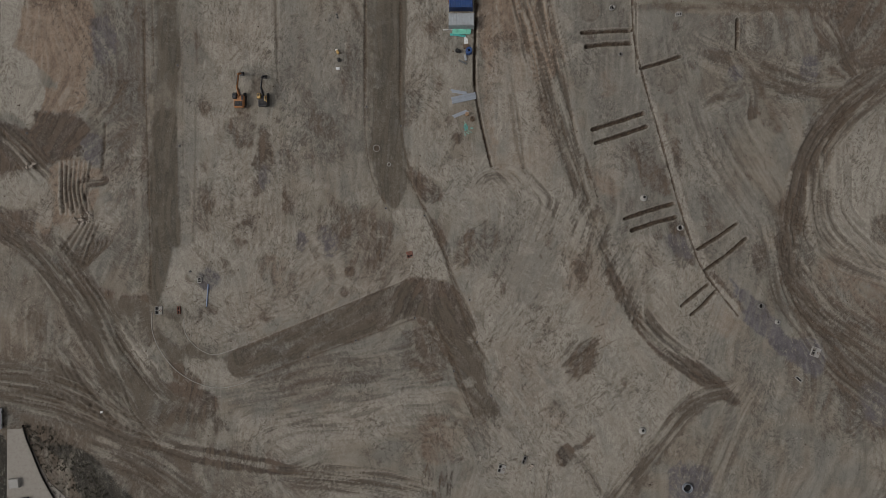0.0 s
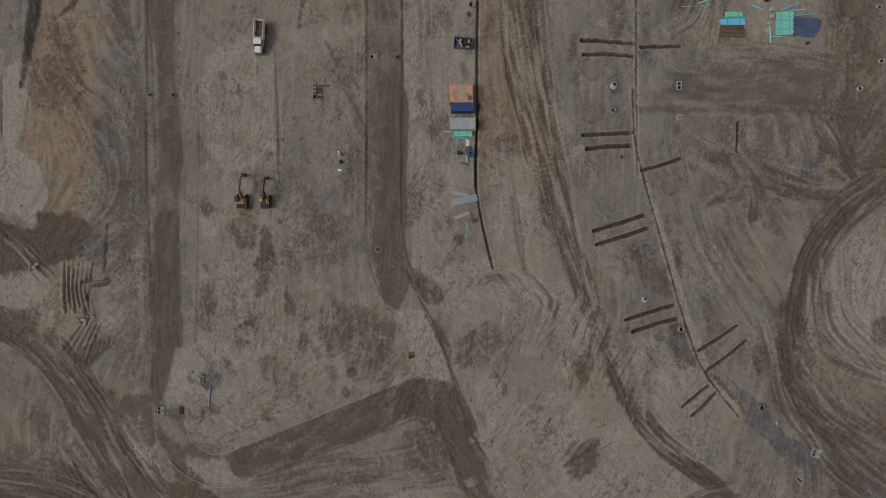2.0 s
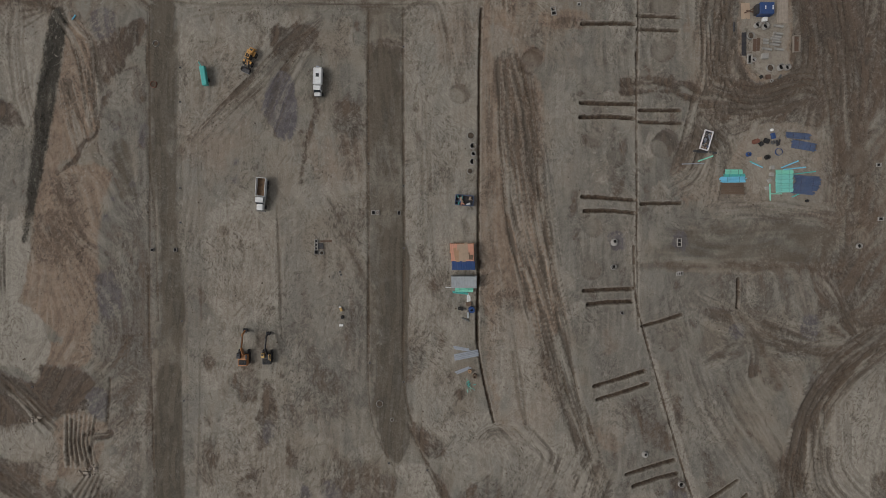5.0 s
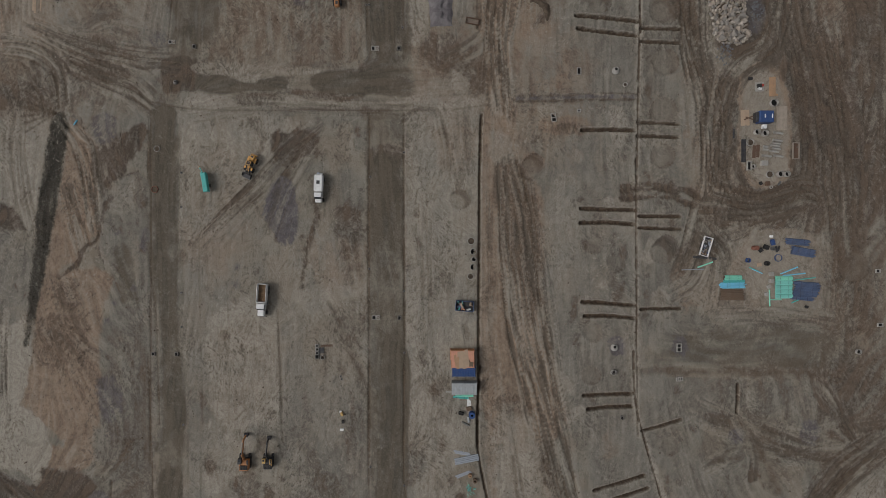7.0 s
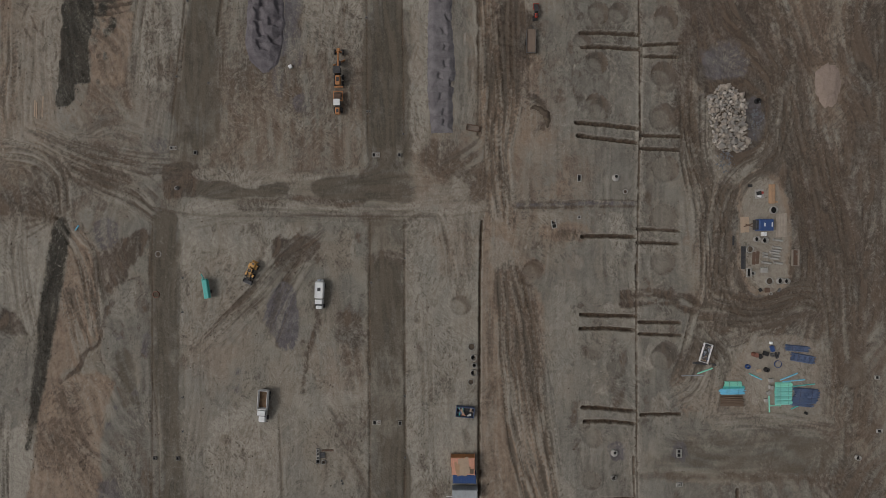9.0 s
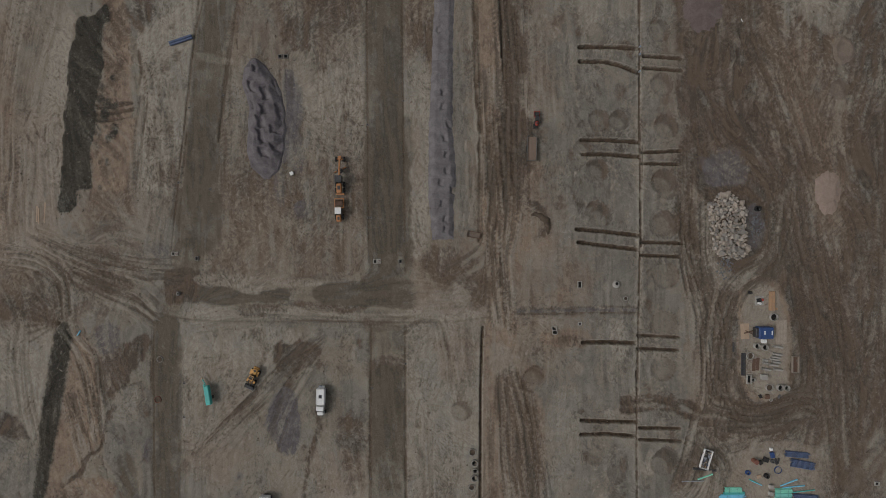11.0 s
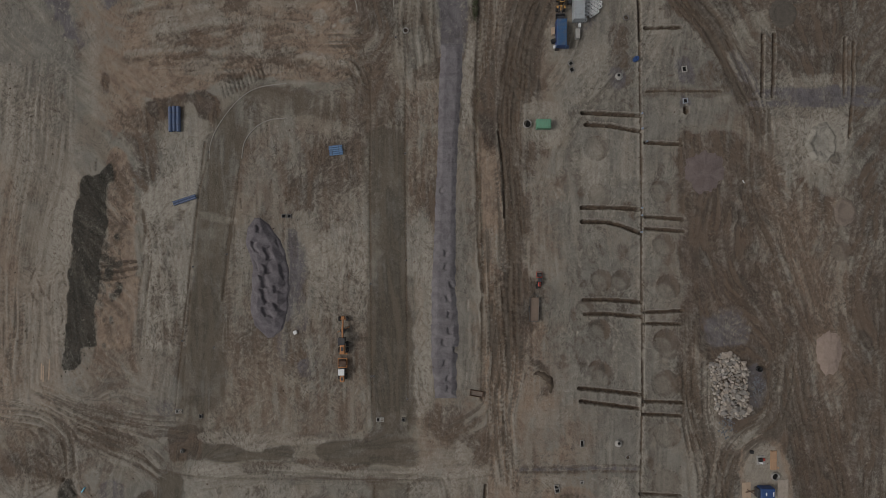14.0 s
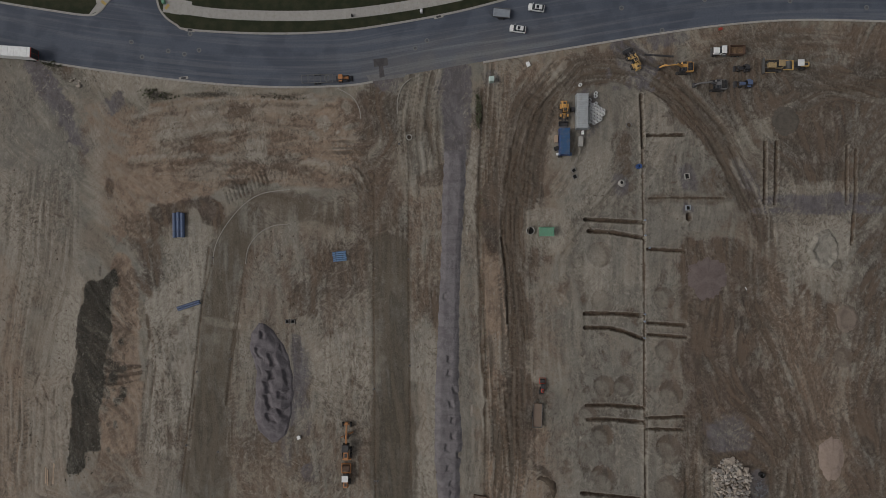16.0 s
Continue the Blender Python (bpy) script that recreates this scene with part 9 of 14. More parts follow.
# ---- relief: low swells, clods, hollows ----
HEIGHT += 0.10 * F_WIDE + 0.045 * F_MID + 0.02 * F_SMALL
rough_ground = np.clip(SOIL["damp"] + SOIL["rut"] + SOIL["clay"] * 0.7, 0, 1) * (1 - SOIL["road"])
HEIGHT += rough_ground * (0.025 * F_SMALL + 0.06 * fuzz(1.9, seed=9))
HEIGHT += SOIL["scrub"] * (0.05 * F_SMALL + 0.05 * F_MID + 0.08)



def comb_towards(x, y, r, angle, stretch=1.0):
    """Turns the combing of an oval field to an angle."""
    sl = window([(x, y)], r * max(1, stretch) + 6)
    d = np.hypot((XS[sl[1]][None, :] - x) / stretch, YS[sl[0]][:, None] - y)
    w = step(r - d, 8.0)
    q = 2 * (radians(angle) + 0.25 * F_WIDE[sl] + 0.1 * F_MID[sl])
    COMB_C[sl] = COMB_C[sl] * (1 - w) + np.cos(q) * w
    COMB_S[sl] = COMB_S[sl] * (1 - w) + np.sin(q) * w


comb_towards(-55.12, 240.40, 16, 4, 2.0)
comb_towards(-30.13, 132.19, 7, 2, 5.0)
comb_towards(-33.89, -24.62, 9, 24, 2.5)
comb_towards(-25.29, -41.85, 14, 12, 2.0)
comb_towards(29.42, -10.30, 22, 62)
comb_towards(71.75, 65.25, 8, 0, 2.5)

# the combing, as relief and as tone
G_THIN, G_THICK = comb(0.36, 12, 11), comb(0.75, 16, 12)
G_WIDE, G_SWEEP = comb(1.5, 9, 15), comb(3.2, 9, 16)
COMB_W = np.clip(np.maximum(COMB_W, 0.38 * rough_ground) * (1 - 0.35 * SOIL["road"]), 0, 1)
G_CLOD = np.clip(0.5 + 0.38 * (0.6 * fuzz(0.6, seed=13) + 0.6 * fuzz(1.3, seed=14)) * (0.4 + 0.8 * rough_ground), 0, 1)
HEIGHT -= (0.22 * (G_THIN - 0.5) + 0.30 * (G_THICK - 0.5)) * (0.18 + 0.75 * COMB_W) * (1 - 0.6 * SOIL["road"])

for x, y, r, s in [(63.21, 205.86, 4.8, 1.05), (98.59, 195.32, 3.2, 1.3), (97.99, 185.45, 2.5, 1.0), (95.19, 159.10, 4.0, 1.7), (80.25, 85.87, 9.0, 0.8), (80.60, 121.94, 5.5, 2.4), (-109.78, 196.91, 11.0, 2.0), (-1.40, 257.64, 3.0, 2.0), (-1.45, 249.09, 3.0, 2.0), (-1.52, 241.31, 3.0, 2.0), (93.18, 212.68, 5.0, 1.3)]:
    calm(x, y, r, s, 0.75)

# a sharp step along the lot line, its shade coloured in by the dark cut, and the ditch that ends at its foot
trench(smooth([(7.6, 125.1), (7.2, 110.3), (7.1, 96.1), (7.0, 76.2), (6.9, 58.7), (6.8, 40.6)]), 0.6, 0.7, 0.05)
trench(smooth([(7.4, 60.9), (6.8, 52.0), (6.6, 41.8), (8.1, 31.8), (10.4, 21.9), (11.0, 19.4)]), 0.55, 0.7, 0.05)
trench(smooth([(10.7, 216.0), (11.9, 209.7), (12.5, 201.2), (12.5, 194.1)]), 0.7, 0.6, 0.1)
band("rut", [(5.3, 233.6), (5.0, 216.7), (6.5, 197.0), (7.1, 176.9), (7.4, 146.9)], 0.8, 0.55, 0.8, 0.5, -0.15)
band("rut", [(15.8, 37.6), (17.2, 26.2), (19.3, 17.8)], 0.7, 0.5, 0.8, 0.4)

# low lips of loose earth along the street edges
def lip(line):
    band("rut", line, 0.42, 0.85, 0.4, 0.12, -0.12)


lip([(-77.3, 126.1), (-77.4, 95.9), (-77.7, 66.5), (-78.2, 35.5)])
lip([(-21.0, 125.5), (-21.1, 81.8), (-21.1, 37.3)])
lip([(-12.3, 125.5), (-12.1, 81.8), (-12.2, 37.4)])
lip([(-78.4, 63.8), (-77.2, 19.1), (-76.7, -11.9)])
lip([(-21.2, 61.0), (-20.9, 23.3), (-15.1, 8.3)])
lip([(-12.1, 60.9), (-12.2, 31.8), (-10.0, 19.0)])
lip([(-21.7, 233.5), (-21.9, 196.8), (-21.5, 146.7)])
lip([(-12.9, 233.5), (-12.9, 196.9), (-12.2, 146.8)])
lip([(-63.2, 210.4), (-66.2, 198.9), (-69.1, 175.4), (-72.7, 144.4)])
lip([(-55.1, 209.1), (-57.6, 190.4), (-60.1, 172.7)])
lip([(-55.4, -28.0), (-28.1, -16.8), (-10.5, -9.6)])
lip([(-49.7, -34.7), (-36.1, -29.6), (-8.5, -19.4)])
lip([(-2.8, -21.0), (2.6, -33.1), (6.8, -44.9)])
lip([(-6.2, 7.5), (-0.7, -3.4), (0.7, -9.0), (5.8, -23.1), (11.0, -31.6)])

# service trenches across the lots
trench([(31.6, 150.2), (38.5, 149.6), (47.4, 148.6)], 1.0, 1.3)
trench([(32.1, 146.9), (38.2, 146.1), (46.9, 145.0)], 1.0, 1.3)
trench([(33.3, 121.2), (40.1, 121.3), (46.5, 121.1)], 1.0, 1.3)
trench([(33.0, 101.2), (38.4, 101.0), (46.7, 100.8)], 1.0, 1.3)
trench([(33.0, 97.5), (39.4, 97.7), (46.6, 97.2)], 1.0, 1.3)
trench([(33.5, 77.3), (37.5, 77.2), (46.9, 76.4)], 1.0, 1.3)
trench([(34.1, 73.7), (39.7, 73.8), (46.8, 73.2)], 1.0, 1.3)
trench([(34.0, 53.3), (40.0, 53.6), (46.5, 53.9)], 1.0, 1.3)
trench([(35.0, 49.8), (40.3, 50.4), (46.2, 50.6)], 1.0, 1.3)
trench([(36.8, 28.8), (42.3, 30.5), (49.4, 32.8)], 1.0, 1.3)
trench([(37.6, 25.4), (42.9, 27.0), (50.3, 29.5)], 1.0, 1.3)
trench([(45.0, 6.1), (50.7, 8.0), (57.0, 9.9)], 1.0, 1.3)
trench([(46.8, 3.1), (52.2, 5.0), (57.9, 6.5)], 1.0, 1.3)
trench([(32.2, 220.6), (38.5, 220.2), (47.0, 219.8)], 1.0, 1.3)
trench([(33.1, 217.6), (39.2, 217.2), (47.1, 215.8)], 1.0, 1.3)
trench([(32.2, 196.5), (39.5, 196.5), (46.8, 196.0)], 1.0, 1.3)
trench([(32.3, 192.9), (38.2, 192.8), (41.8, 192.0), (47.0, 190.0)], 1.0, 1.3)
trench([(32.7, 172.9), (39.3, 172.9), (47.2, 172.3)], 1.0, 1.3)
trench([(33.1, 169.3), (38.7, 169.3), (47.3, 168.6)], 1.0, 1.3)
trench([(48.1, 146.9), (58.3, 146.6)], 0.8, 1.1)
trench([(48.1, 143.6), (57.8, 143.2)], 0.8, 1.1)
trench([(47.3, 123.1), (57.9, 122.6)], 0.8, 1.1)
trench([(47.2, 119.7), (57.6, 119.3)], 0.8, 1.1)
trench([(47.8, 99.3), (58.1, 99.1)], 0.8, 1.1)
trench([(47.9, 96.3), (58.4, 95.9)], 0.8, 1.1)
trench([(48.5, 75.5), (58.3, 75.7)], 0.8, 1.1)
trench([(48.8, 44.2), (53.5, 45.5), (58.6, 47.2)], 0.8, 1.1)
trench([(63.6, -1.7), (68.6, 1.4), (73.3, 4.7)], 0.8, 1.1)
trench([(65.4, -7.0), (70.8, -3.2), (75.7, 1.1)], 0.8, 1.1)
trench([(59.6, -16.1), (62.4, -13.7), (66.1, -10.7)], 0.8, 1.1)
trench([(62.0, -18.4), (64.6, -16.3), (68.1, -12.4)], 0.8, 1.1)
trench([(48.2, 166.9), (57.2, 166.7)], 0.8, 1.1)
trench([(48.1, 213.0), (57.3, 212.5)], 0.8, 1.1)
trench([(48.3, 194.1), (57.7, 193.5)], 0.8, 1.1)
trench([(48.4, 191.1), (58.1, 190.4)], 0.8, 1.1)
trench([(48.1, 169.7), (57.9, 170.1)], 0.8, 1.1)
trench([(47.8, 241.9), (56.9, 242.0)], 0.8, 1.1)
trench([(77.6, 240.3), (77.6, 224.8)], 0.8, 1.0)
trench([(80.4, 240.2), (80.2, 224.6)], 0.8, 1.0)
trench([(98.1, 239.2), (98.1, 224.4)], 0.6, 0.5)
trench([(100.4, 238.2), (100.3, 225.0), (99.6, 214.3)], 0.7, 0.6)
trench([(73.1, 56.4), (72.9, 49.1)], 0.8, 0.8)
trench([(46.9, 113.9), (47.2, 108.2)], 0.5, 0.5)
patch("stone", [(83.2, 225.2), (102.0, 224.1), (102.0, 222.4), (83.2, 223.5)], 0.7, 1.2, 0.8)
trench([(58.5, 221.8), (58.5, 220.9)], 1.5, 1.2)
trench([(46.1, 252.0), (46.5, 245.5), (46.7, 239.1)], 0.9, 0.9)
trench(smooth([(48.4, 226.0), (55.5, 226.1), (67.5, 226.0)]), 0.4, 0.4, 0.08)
# the backfilled main that the service trenches branch from
for line in ([(48.2, 171.4), (47.6, 138.9), (47.1, 104.6), (47.3, 75.8), (47.5, 58.2), (47.8, 43.0)], [(46.5, 64.8), (47.0, 52.9), (48.9, 44.1), (53.0, 29.7), (57.9, 12.6), (61.5, 1.3), (65.2, -7.3), (74.0, -18.8)], [(46.4, 250.5), (46.7, 230.6), (47.2, 205.0), (47.4, 176.1), (47.9, 145.7)]):
    band("pale", line, 1.8, 0.5, 1.2, 0.5)
    trench(smooth(line), 0.32, 0.3, 0.04)
band("rut", [(47.9, 225.9), (68.2, 225.8)], 2.2, 0.5, 1.2, 0.8, -0.15)
band("rut", [(47.6, 59.7), (68.9, 60.0), (97.2, 59.1)], 1.2, 0.5, 1.0, 0.5, -0.08)
band("damp", [(43.7, 105.8), (57.2, 106.2), (62.9, 104.2)], 1.2, 0.85, 0.8, 0.6, -0.2)
band("damp", [(43.0, 103.8), (55.8, 104.0), (61.5, 101.9)], 1.0, 0.85, 0.8, 0.6, -0.2)

# watering hollows in the lots east and west of the main
dish(54.49, 161.03, 3.4, 0.3)
dish(54.23, 151.38, 3.6, 0.4)
dish(54.25, 138.25, 3.4, 0.3)
dish(53.82, 126.00, 3.6, 0.2)
dish(53.77, 114.55, 3.2, 0.2)
dish(36.51, 155.07, 2.6, 0.3)
dish(36.42, 165.14, 3.2, 0.2)
dish(20.84, 112.71, 2.6, 0.3, 0.3, "damp")
dish(55.01, 91.38, 3.2, 0.35)
dish(42.06, 87.21, 2.4, 0.15, 0.3)
dish(36.49, 91.83, 2.4, 0.1, 0.3)
dish(53.80, 90.20, 3.2, 0.2)
dish(36.17, 69.54, 2.6, 0.2, 0.3)
dish(35.86, 58.48, 2.6, 0.2, 0.3)
dish(36.63, 199.53, 3.0, 0.2)
dish(53.07, 186.82, 3.0, 0.2)
dish(37.06, 177.88, 2.8, 0.45)
dish(42.11, 177.73, 2.6, 0.35)
dish(54.11, 176.23, 3.2, 0.3)
dish(37.76, 153.62, 3.0, 0.4)
dish(53.25, 151.63, 3.4, 0.4)
dish(53.49, 162.35, 3.2, 0.3)
dish(35.76, 211.62, 3.2, 0.2)
dish(52.31, 200.56, 3.0, 0.2)
dish(36.67, 165.33, 2.6, 0.2)
dish(33.13, 171.07, 2.2, 0.25, 0.3)
dish(56.02, 40.36, 2.6, 0.1, 0.3)
dish(2.22, 103.43, 2.6, -0.1, 0.4)
dish(20.12, 110.97, 3.0, 0.2, 0.4)
dish(101.91, 86.27, 4.0, 0.2, 0.3, "ash")
dish(82.42, 245.70, 3.6, 0.2, 0.2, "ash")
dish(98.46, 195.06, 3.0, -0.15, 0.3, "clay")
dish(97.67, 185.39, 2.6, 0.2, 0.3)


OUT = ((XS < -127) | (XS > 127))[None, :] | ((YS < -79) | (YS > 297))[:, None]
HEIGHT[OUT] = -0.1
for layer_name in NAMES:
    SOIL[layer_name][OUT] = 0.0
for g in (G_THIN, G_THICK, G_CLOD, G_WIDE, G_SWEEP):
    g[OUT] = 0.5
COMB_W[OUT] = 0.0


def fill_ground():
    """Builds the sheet, with its soils as two colour layers."""
    me = bpy.data.meshes.new("ground")
    n = NX * NY
    co = np.empty((n, 3), dtype=np.float32)
    gx, gy = np.meshgrid(XS, YS)
    co[:, 0], co[:, 1], co[:, 2] = gx.ravel(), gy.ravel(), HEIGHT.ravel()
    idx = np.arange(n, dtype=np.int32).reshape(NY, NX)
    quads = np.stack([idx[:-1, :-1], idx[:-1, 1:], idx[1:, 1:], idx[1:, :-1]], -1).reshape(-1, 4)
    q = len(quads)
    me.vertices.add(n)
    me.vertices.foreach_set("co", co.ravel())
    me.loops.add(q * 4)
    me.loops.foreach_set("vertex_index", quads.ravel())
    me.polygons.add(q)
    me.polygons.foreach_set("loop_start", np.arange(0, q * 4, 4, dtype=np.int32))
    me.polygons.foreach_set("use_smooth", np.ones(q, dtype=bool))
    me.update(calc_edges=True)
    for layer, names in (("soil", NAMES[:4]), ("marks", NAMES[4:])):
        at = me.attributes.new(layer, "FLOAT_COLOR", "POINT")
        at.data.foreach_set("color", np.stack([SOIL[m].ravel() for m in names], -1).astype(np.float32).ravel())
    at = me.attributes.new("grain", "FLOAT_COLOR", "POINT")
    at.data.foreach_set("color", np.stack([G_THIN.ravel(), G_THICK.ravel(), G_CLOD.ravel(), COMB_W.ravel()], -1).astype(np.float32).ravel())
    at = me.attributes.new("smear", "FLOAT_COLOR", "POINT")
    at.data.foreach_set("color", np.stack([G_WIDE.ravel(), G_SWEEP.ravel(), 0 * G_WIDE.ravel(), 0 * G_WIDE.ravel() + 1], -1).astype(np.float32).ravel())
    me.materials.append(M_GROUND)
    return tagged(new("ground", me), "bare graded earth with ruts, trenches and damp patches", "ground", kind="structure")


def level(x, y):
    """The ground's height at a place."""
    i = int(np.clip(np.searchsorted(XS, x), 1, NX - 1))
    j = int(np.clip(np.searchsorted(YS, y), 1, NY - 1))
    return float(HEIGHT[j - 1:j + 1, i - 1:i + 1].mean())



# ---- the paved road to the north: a level bed under it ----
def flatten(pts, z, soft=1.0):
    sl = window(pts, soft + 2)
    loop = list(pts) + [pts[0]]
    d, _, _, _ = along(loop, sl)
    X, Y = XS[sl[1]][None, :], YS[sl[0]][:, None]
    inside = np.zeros(d.shape, dtype=bool)
    for (ax, ay), (bx, by) in zip(loop[:-1], loop[1:]):
        if ay != by:
            inside ^= ((ay > Y) != (by > Y)) & (X < (bx - ax) * (Y - ay) / (by - ay) + ax)
    a = step(np.where(inside, d, -d), soft)
    HEIGHT[sl] = HEIGHT[sl] * (1 - a) + z * a


ROAD_S = smooth([(-138.6, 267.3), (-119.9, 263.9), (-100.0, 260.3), (-70.2, 256.3), (-48.2, 254.7), (-30.7, 254.9), (-22.1, 255.9), (-13.4, 257.5), (2.5, 260.2), (27.0, 264.1), (48.5, 267.5), (65.8, 269.8), (84.5, 271.1), (108.6, 270.6), (124.6, 269.8)], 6)
ROAD_NE = smooth([(-78.2, 288.2), (-77.6, 277.3), (-76.1, 273.1), (-72.7, 270.3), (-68.6, 268.8), (-48.7, 267.8), (-31.1, 268.3), (-16.5, 270.2), (-2.0, 272.8), (8.1, 275.2), (21.2, 278.7), (35.7, 282.8)], 6)
ROAD_NW = smooth([(-140.6, 280.6), (-121.2, 276.7), (-105.7, 274.1), (-95.3, 272.7), (-92.0, 273.7), (-90.0, 276.0), (-87.7, 279.3), (-87.0, 288.6)], 6)


def farther(line, ends="both", n=7, d=45.0):
    """Runs a line straight on past its ends."""
    out = list(line)
    for _ in range(n):
        if ends in ("both", "last"):
            (ax, ay), (bx, by) = out[-2], out[-1]
            k = d / (math.hypot(bx - ax, by - ay) or 1)
            out.append((bx + (bx - ax) * k, by + (by - ay) * k))
        if ends in ("both", "first"):
            (ax, ay), (bx, by) = out[1], out[0]
            k = d / (math.hypot(bx - ax, by - ay) or 1)
            out.insert(0, (bx + (bx - ax) * k, by + (by - ay) * k))
    return out


flatten(ROAD_S + [(127.9, 297.6), (-145.3, 304.0)], -0.06, 0.8)
PAD = [(-114.5, -48.5), (-110.1, -48.2), (-108.6, -52.5), (-105.7, -58.4), (-103.5, -62.4), (-99.6, -66.0), (-96.0, -72.5), (-115.0, -73.1)]
flatten(PAD, -0.04, 0.8)
fill_ground()


# ---- mesh helpers ----
def part(name, bm, material, parent, label="", soft=False):
    """Links a bmesh as one mesh under a thing or under a part."""
    me = bpy.data.meshes.new(name)
    bm.to_mesh(me)
    bm.free()
    me.materials.append(material)
    if soft:
        for poly in me.polygons:
            poly.use_smooth = True
    ob = new(name, me)
    ob.parent = parent
    if label:
        ob["label"] = label
    return ob


def thing(name, x, y, rz, label, category, group="", sink=0.0, kind=""):
    ob = new(name)
    ob.empty_display_size = 0.5
    ob.matrix_basis = pose(x, y, level(x, y) - sink, 0, 0, rz)
    return tagged(ob, label, category, group, kind)


def cube(bm, c, s, bev=0.03, rx=0, ry=0, rz=0, top=None):
    """A box with broken edges; top narrows its upper face."""
    m = pose(*c, rx, ry, rz) @ Matrix.Diagonal((*s, 1))
    r = bmesh.ops.create_cube(bm, size=1.0, matrix=m)
    vs = r["verts"]
    if top:
        inv = m.inverted()
        for v in vs:
            q = inv @ v.co
            if q.z > 0:
                v.co = m @ Vector((q.x * top[0], q.y * top[1], q.z))
    if bev:
        es = {e for v in vs for e in v.link_edges}
        bmesh.ops.bevel(bm, geom=list(es), offset=min(bev, 0.3 * min(s)), segments=1, affect="EDGES")
    return bm


def rod(bm, a, b, r, seg=12, r2=None, caps=True):
    """A round bar from a to b."""
    a, b = Vector(a), Vector(b)
    d = b - a
    m = Matrix.Translation((a + b) / 2) @ d.to_track_quat("Z", "Y").to_matrix().to_4x4()
    bmesh.ops.create_cone(bm, cap_ends=caps, segments=seg, radius1=r, radius2=r if r2 is None else r2, depth=d.length, matrix=m)
    return bm


def hollow(bm, a, b, r, wall, seg=16, r2=None):
    """A pipe or ring, open at both ends, with thickness."""
    a, b = Vector(a), Vector(b)
    d = b - a
    m = Matrix.Translation(a) @ d.to_track_quat("Z", "Y").to_matrix().to_4x4()
    r2 = r if r2 is None else r2
    loops = []
    for rad, z in ((r, 0), (r2, d.length), (r2 - wall, d.length), (r - wall, 0)):
        loops.append([bm.verts.new(m @ Vector((rad * math.cos(2 * math.pi * i / seg), rad * math.sin(2 * math.pi * i / seg), z))) for i in range(seg)])
    for k in range(4):
        p, q = loops[k], loops[(k + 1) % 4]
        for i in range(seg):
            bm.faces.new((p[i], p[(i + 1) % seg], q[(i + 1) % seg], q[i]))
    return bm


def prism(bm, profile, x0, x1, bev=0.03):
    """A side outline (y, z) pushed across from x0 to x1."""
    a = [bm.verts.new((x0, y, z)) for y, z in profile]
    b = [bm.verts.new((x1, y, z)) for y, z in profile]
    n = len(profile)
    fs = [bm.faces.new(a[::-1]), bm.faces.new(b)]
    for i in range(n):
        fs.append(bm.faces.new((a[i], a[(i + 1) % n], b[(i + 1) % n], b[i])))
    bmesh.ops.recalc_face_normals(bm, faces=fs)
    if bev:
        bmesh.ops.bevel(bm, geom=list({e for f in fs for e in f.edges}), offset=bev, segments=1, affect="EDGES")
    return bm


def pbox(parent, name, mat, c, s, bev=0.04, rx=0, ry=0, rz=0, label="", top=None):
    return part(name, cube(bmesh.new(), c, s, bev, rx, ry, rz, top), mat, parent, label)


def prod(parent, name, mat, a, b, r, label="", seg=12, r2=None):
    return part(name, rod(bmesh.new(), a, b, r, seg, r2), mat, parent, label)


def phol(parent, name, mat, a, b, r, wall, label="", seg=18, r2=None):
    return part(name, hollow(bmesh.new(), a, b, r, wall, seg, r2), mat, parent, label)


def pprism(parent, name, mat, profile, x0, x1, label="", bev=0.04):
    return part(name, prism(bmesh.new(), profile, x0, x1, bev), mat, parent, label)


def wheel(parent, x, y, r, w):
    t = phol(parent, "wheel", M_BLACK, (x - w / 2, y, r), (x + w / 2, y, r), r, r * 0.45, seg=18)
    prod(t, "rim", M_STEEL, (x - w * 0.35, y, r), (x + w * 0.35, y, r), r * 0.56)
    return t


def strip(name, left, right, z, thick, mat, label, category):
    """A slab between two edges, with sides."""
    bm = bmesh.new()
    n = min(len(left), len(right))
    rows = []
    for i in range(n):
        (ax, ay), (bx, by) = left[i], right[i]
        rows.append([bm.verts.new(q) for q in ((ax, ay, z - thick), (ax, ay, z), (bx, by, z), (bx, by, z - thick))])
    for p, q in zip(rows[:-1], rows[1:]):
        for k in range(3):
            bm.faces.new((p[k], p[k + 1], q[k + 1], q[k]))
    bm.faces.new(rows[0])
    bm.faces.new(rows[-1][::-1])
    bmesh.ops.recalc_face_normals(bm, faces=bm.faces[:])
    return tagged(part(name, bm, mat, None), label, category, kind="structure")


def offset(pts, d):
    out = []
    for i, (x, y) in enumerate(pts):
        ax, ay = pts[max(i - 1, 0)]
        bx, by = pts[min(i + 1, len(pts) - 1)]
        n = math.hypot(bx - ax, by - ay) or 1
        out.append((x - (by - ay) / n * d, y + (bx - ax) / n * d))
    return out


def sheet(name, loop, z, mat, label, category, thick=0.1):
    """A level slab inside an outline."""
    bm = bmesh.new()
    top = [bm.verts.new((x, y, z)) for x, y in loop]
    low = [bm.verts.new((x, y, z - thick)) for x, y in loop]
    face = bm.faces.new(top)
    n = len(loop)
    for i in range(n):
        bm.faces.new((low[i], low[(i + 1) % n], top[(i + 1) % n], top[i]))
    bmesh.ops.triangulate(bm, faces=[face])
    bmesh.ops.recalc_face_normals(bm, faces=bm.faces[:])
    ob = part(name, bm, mat, None)
    return tagged(ob, label, category, kind="structure")


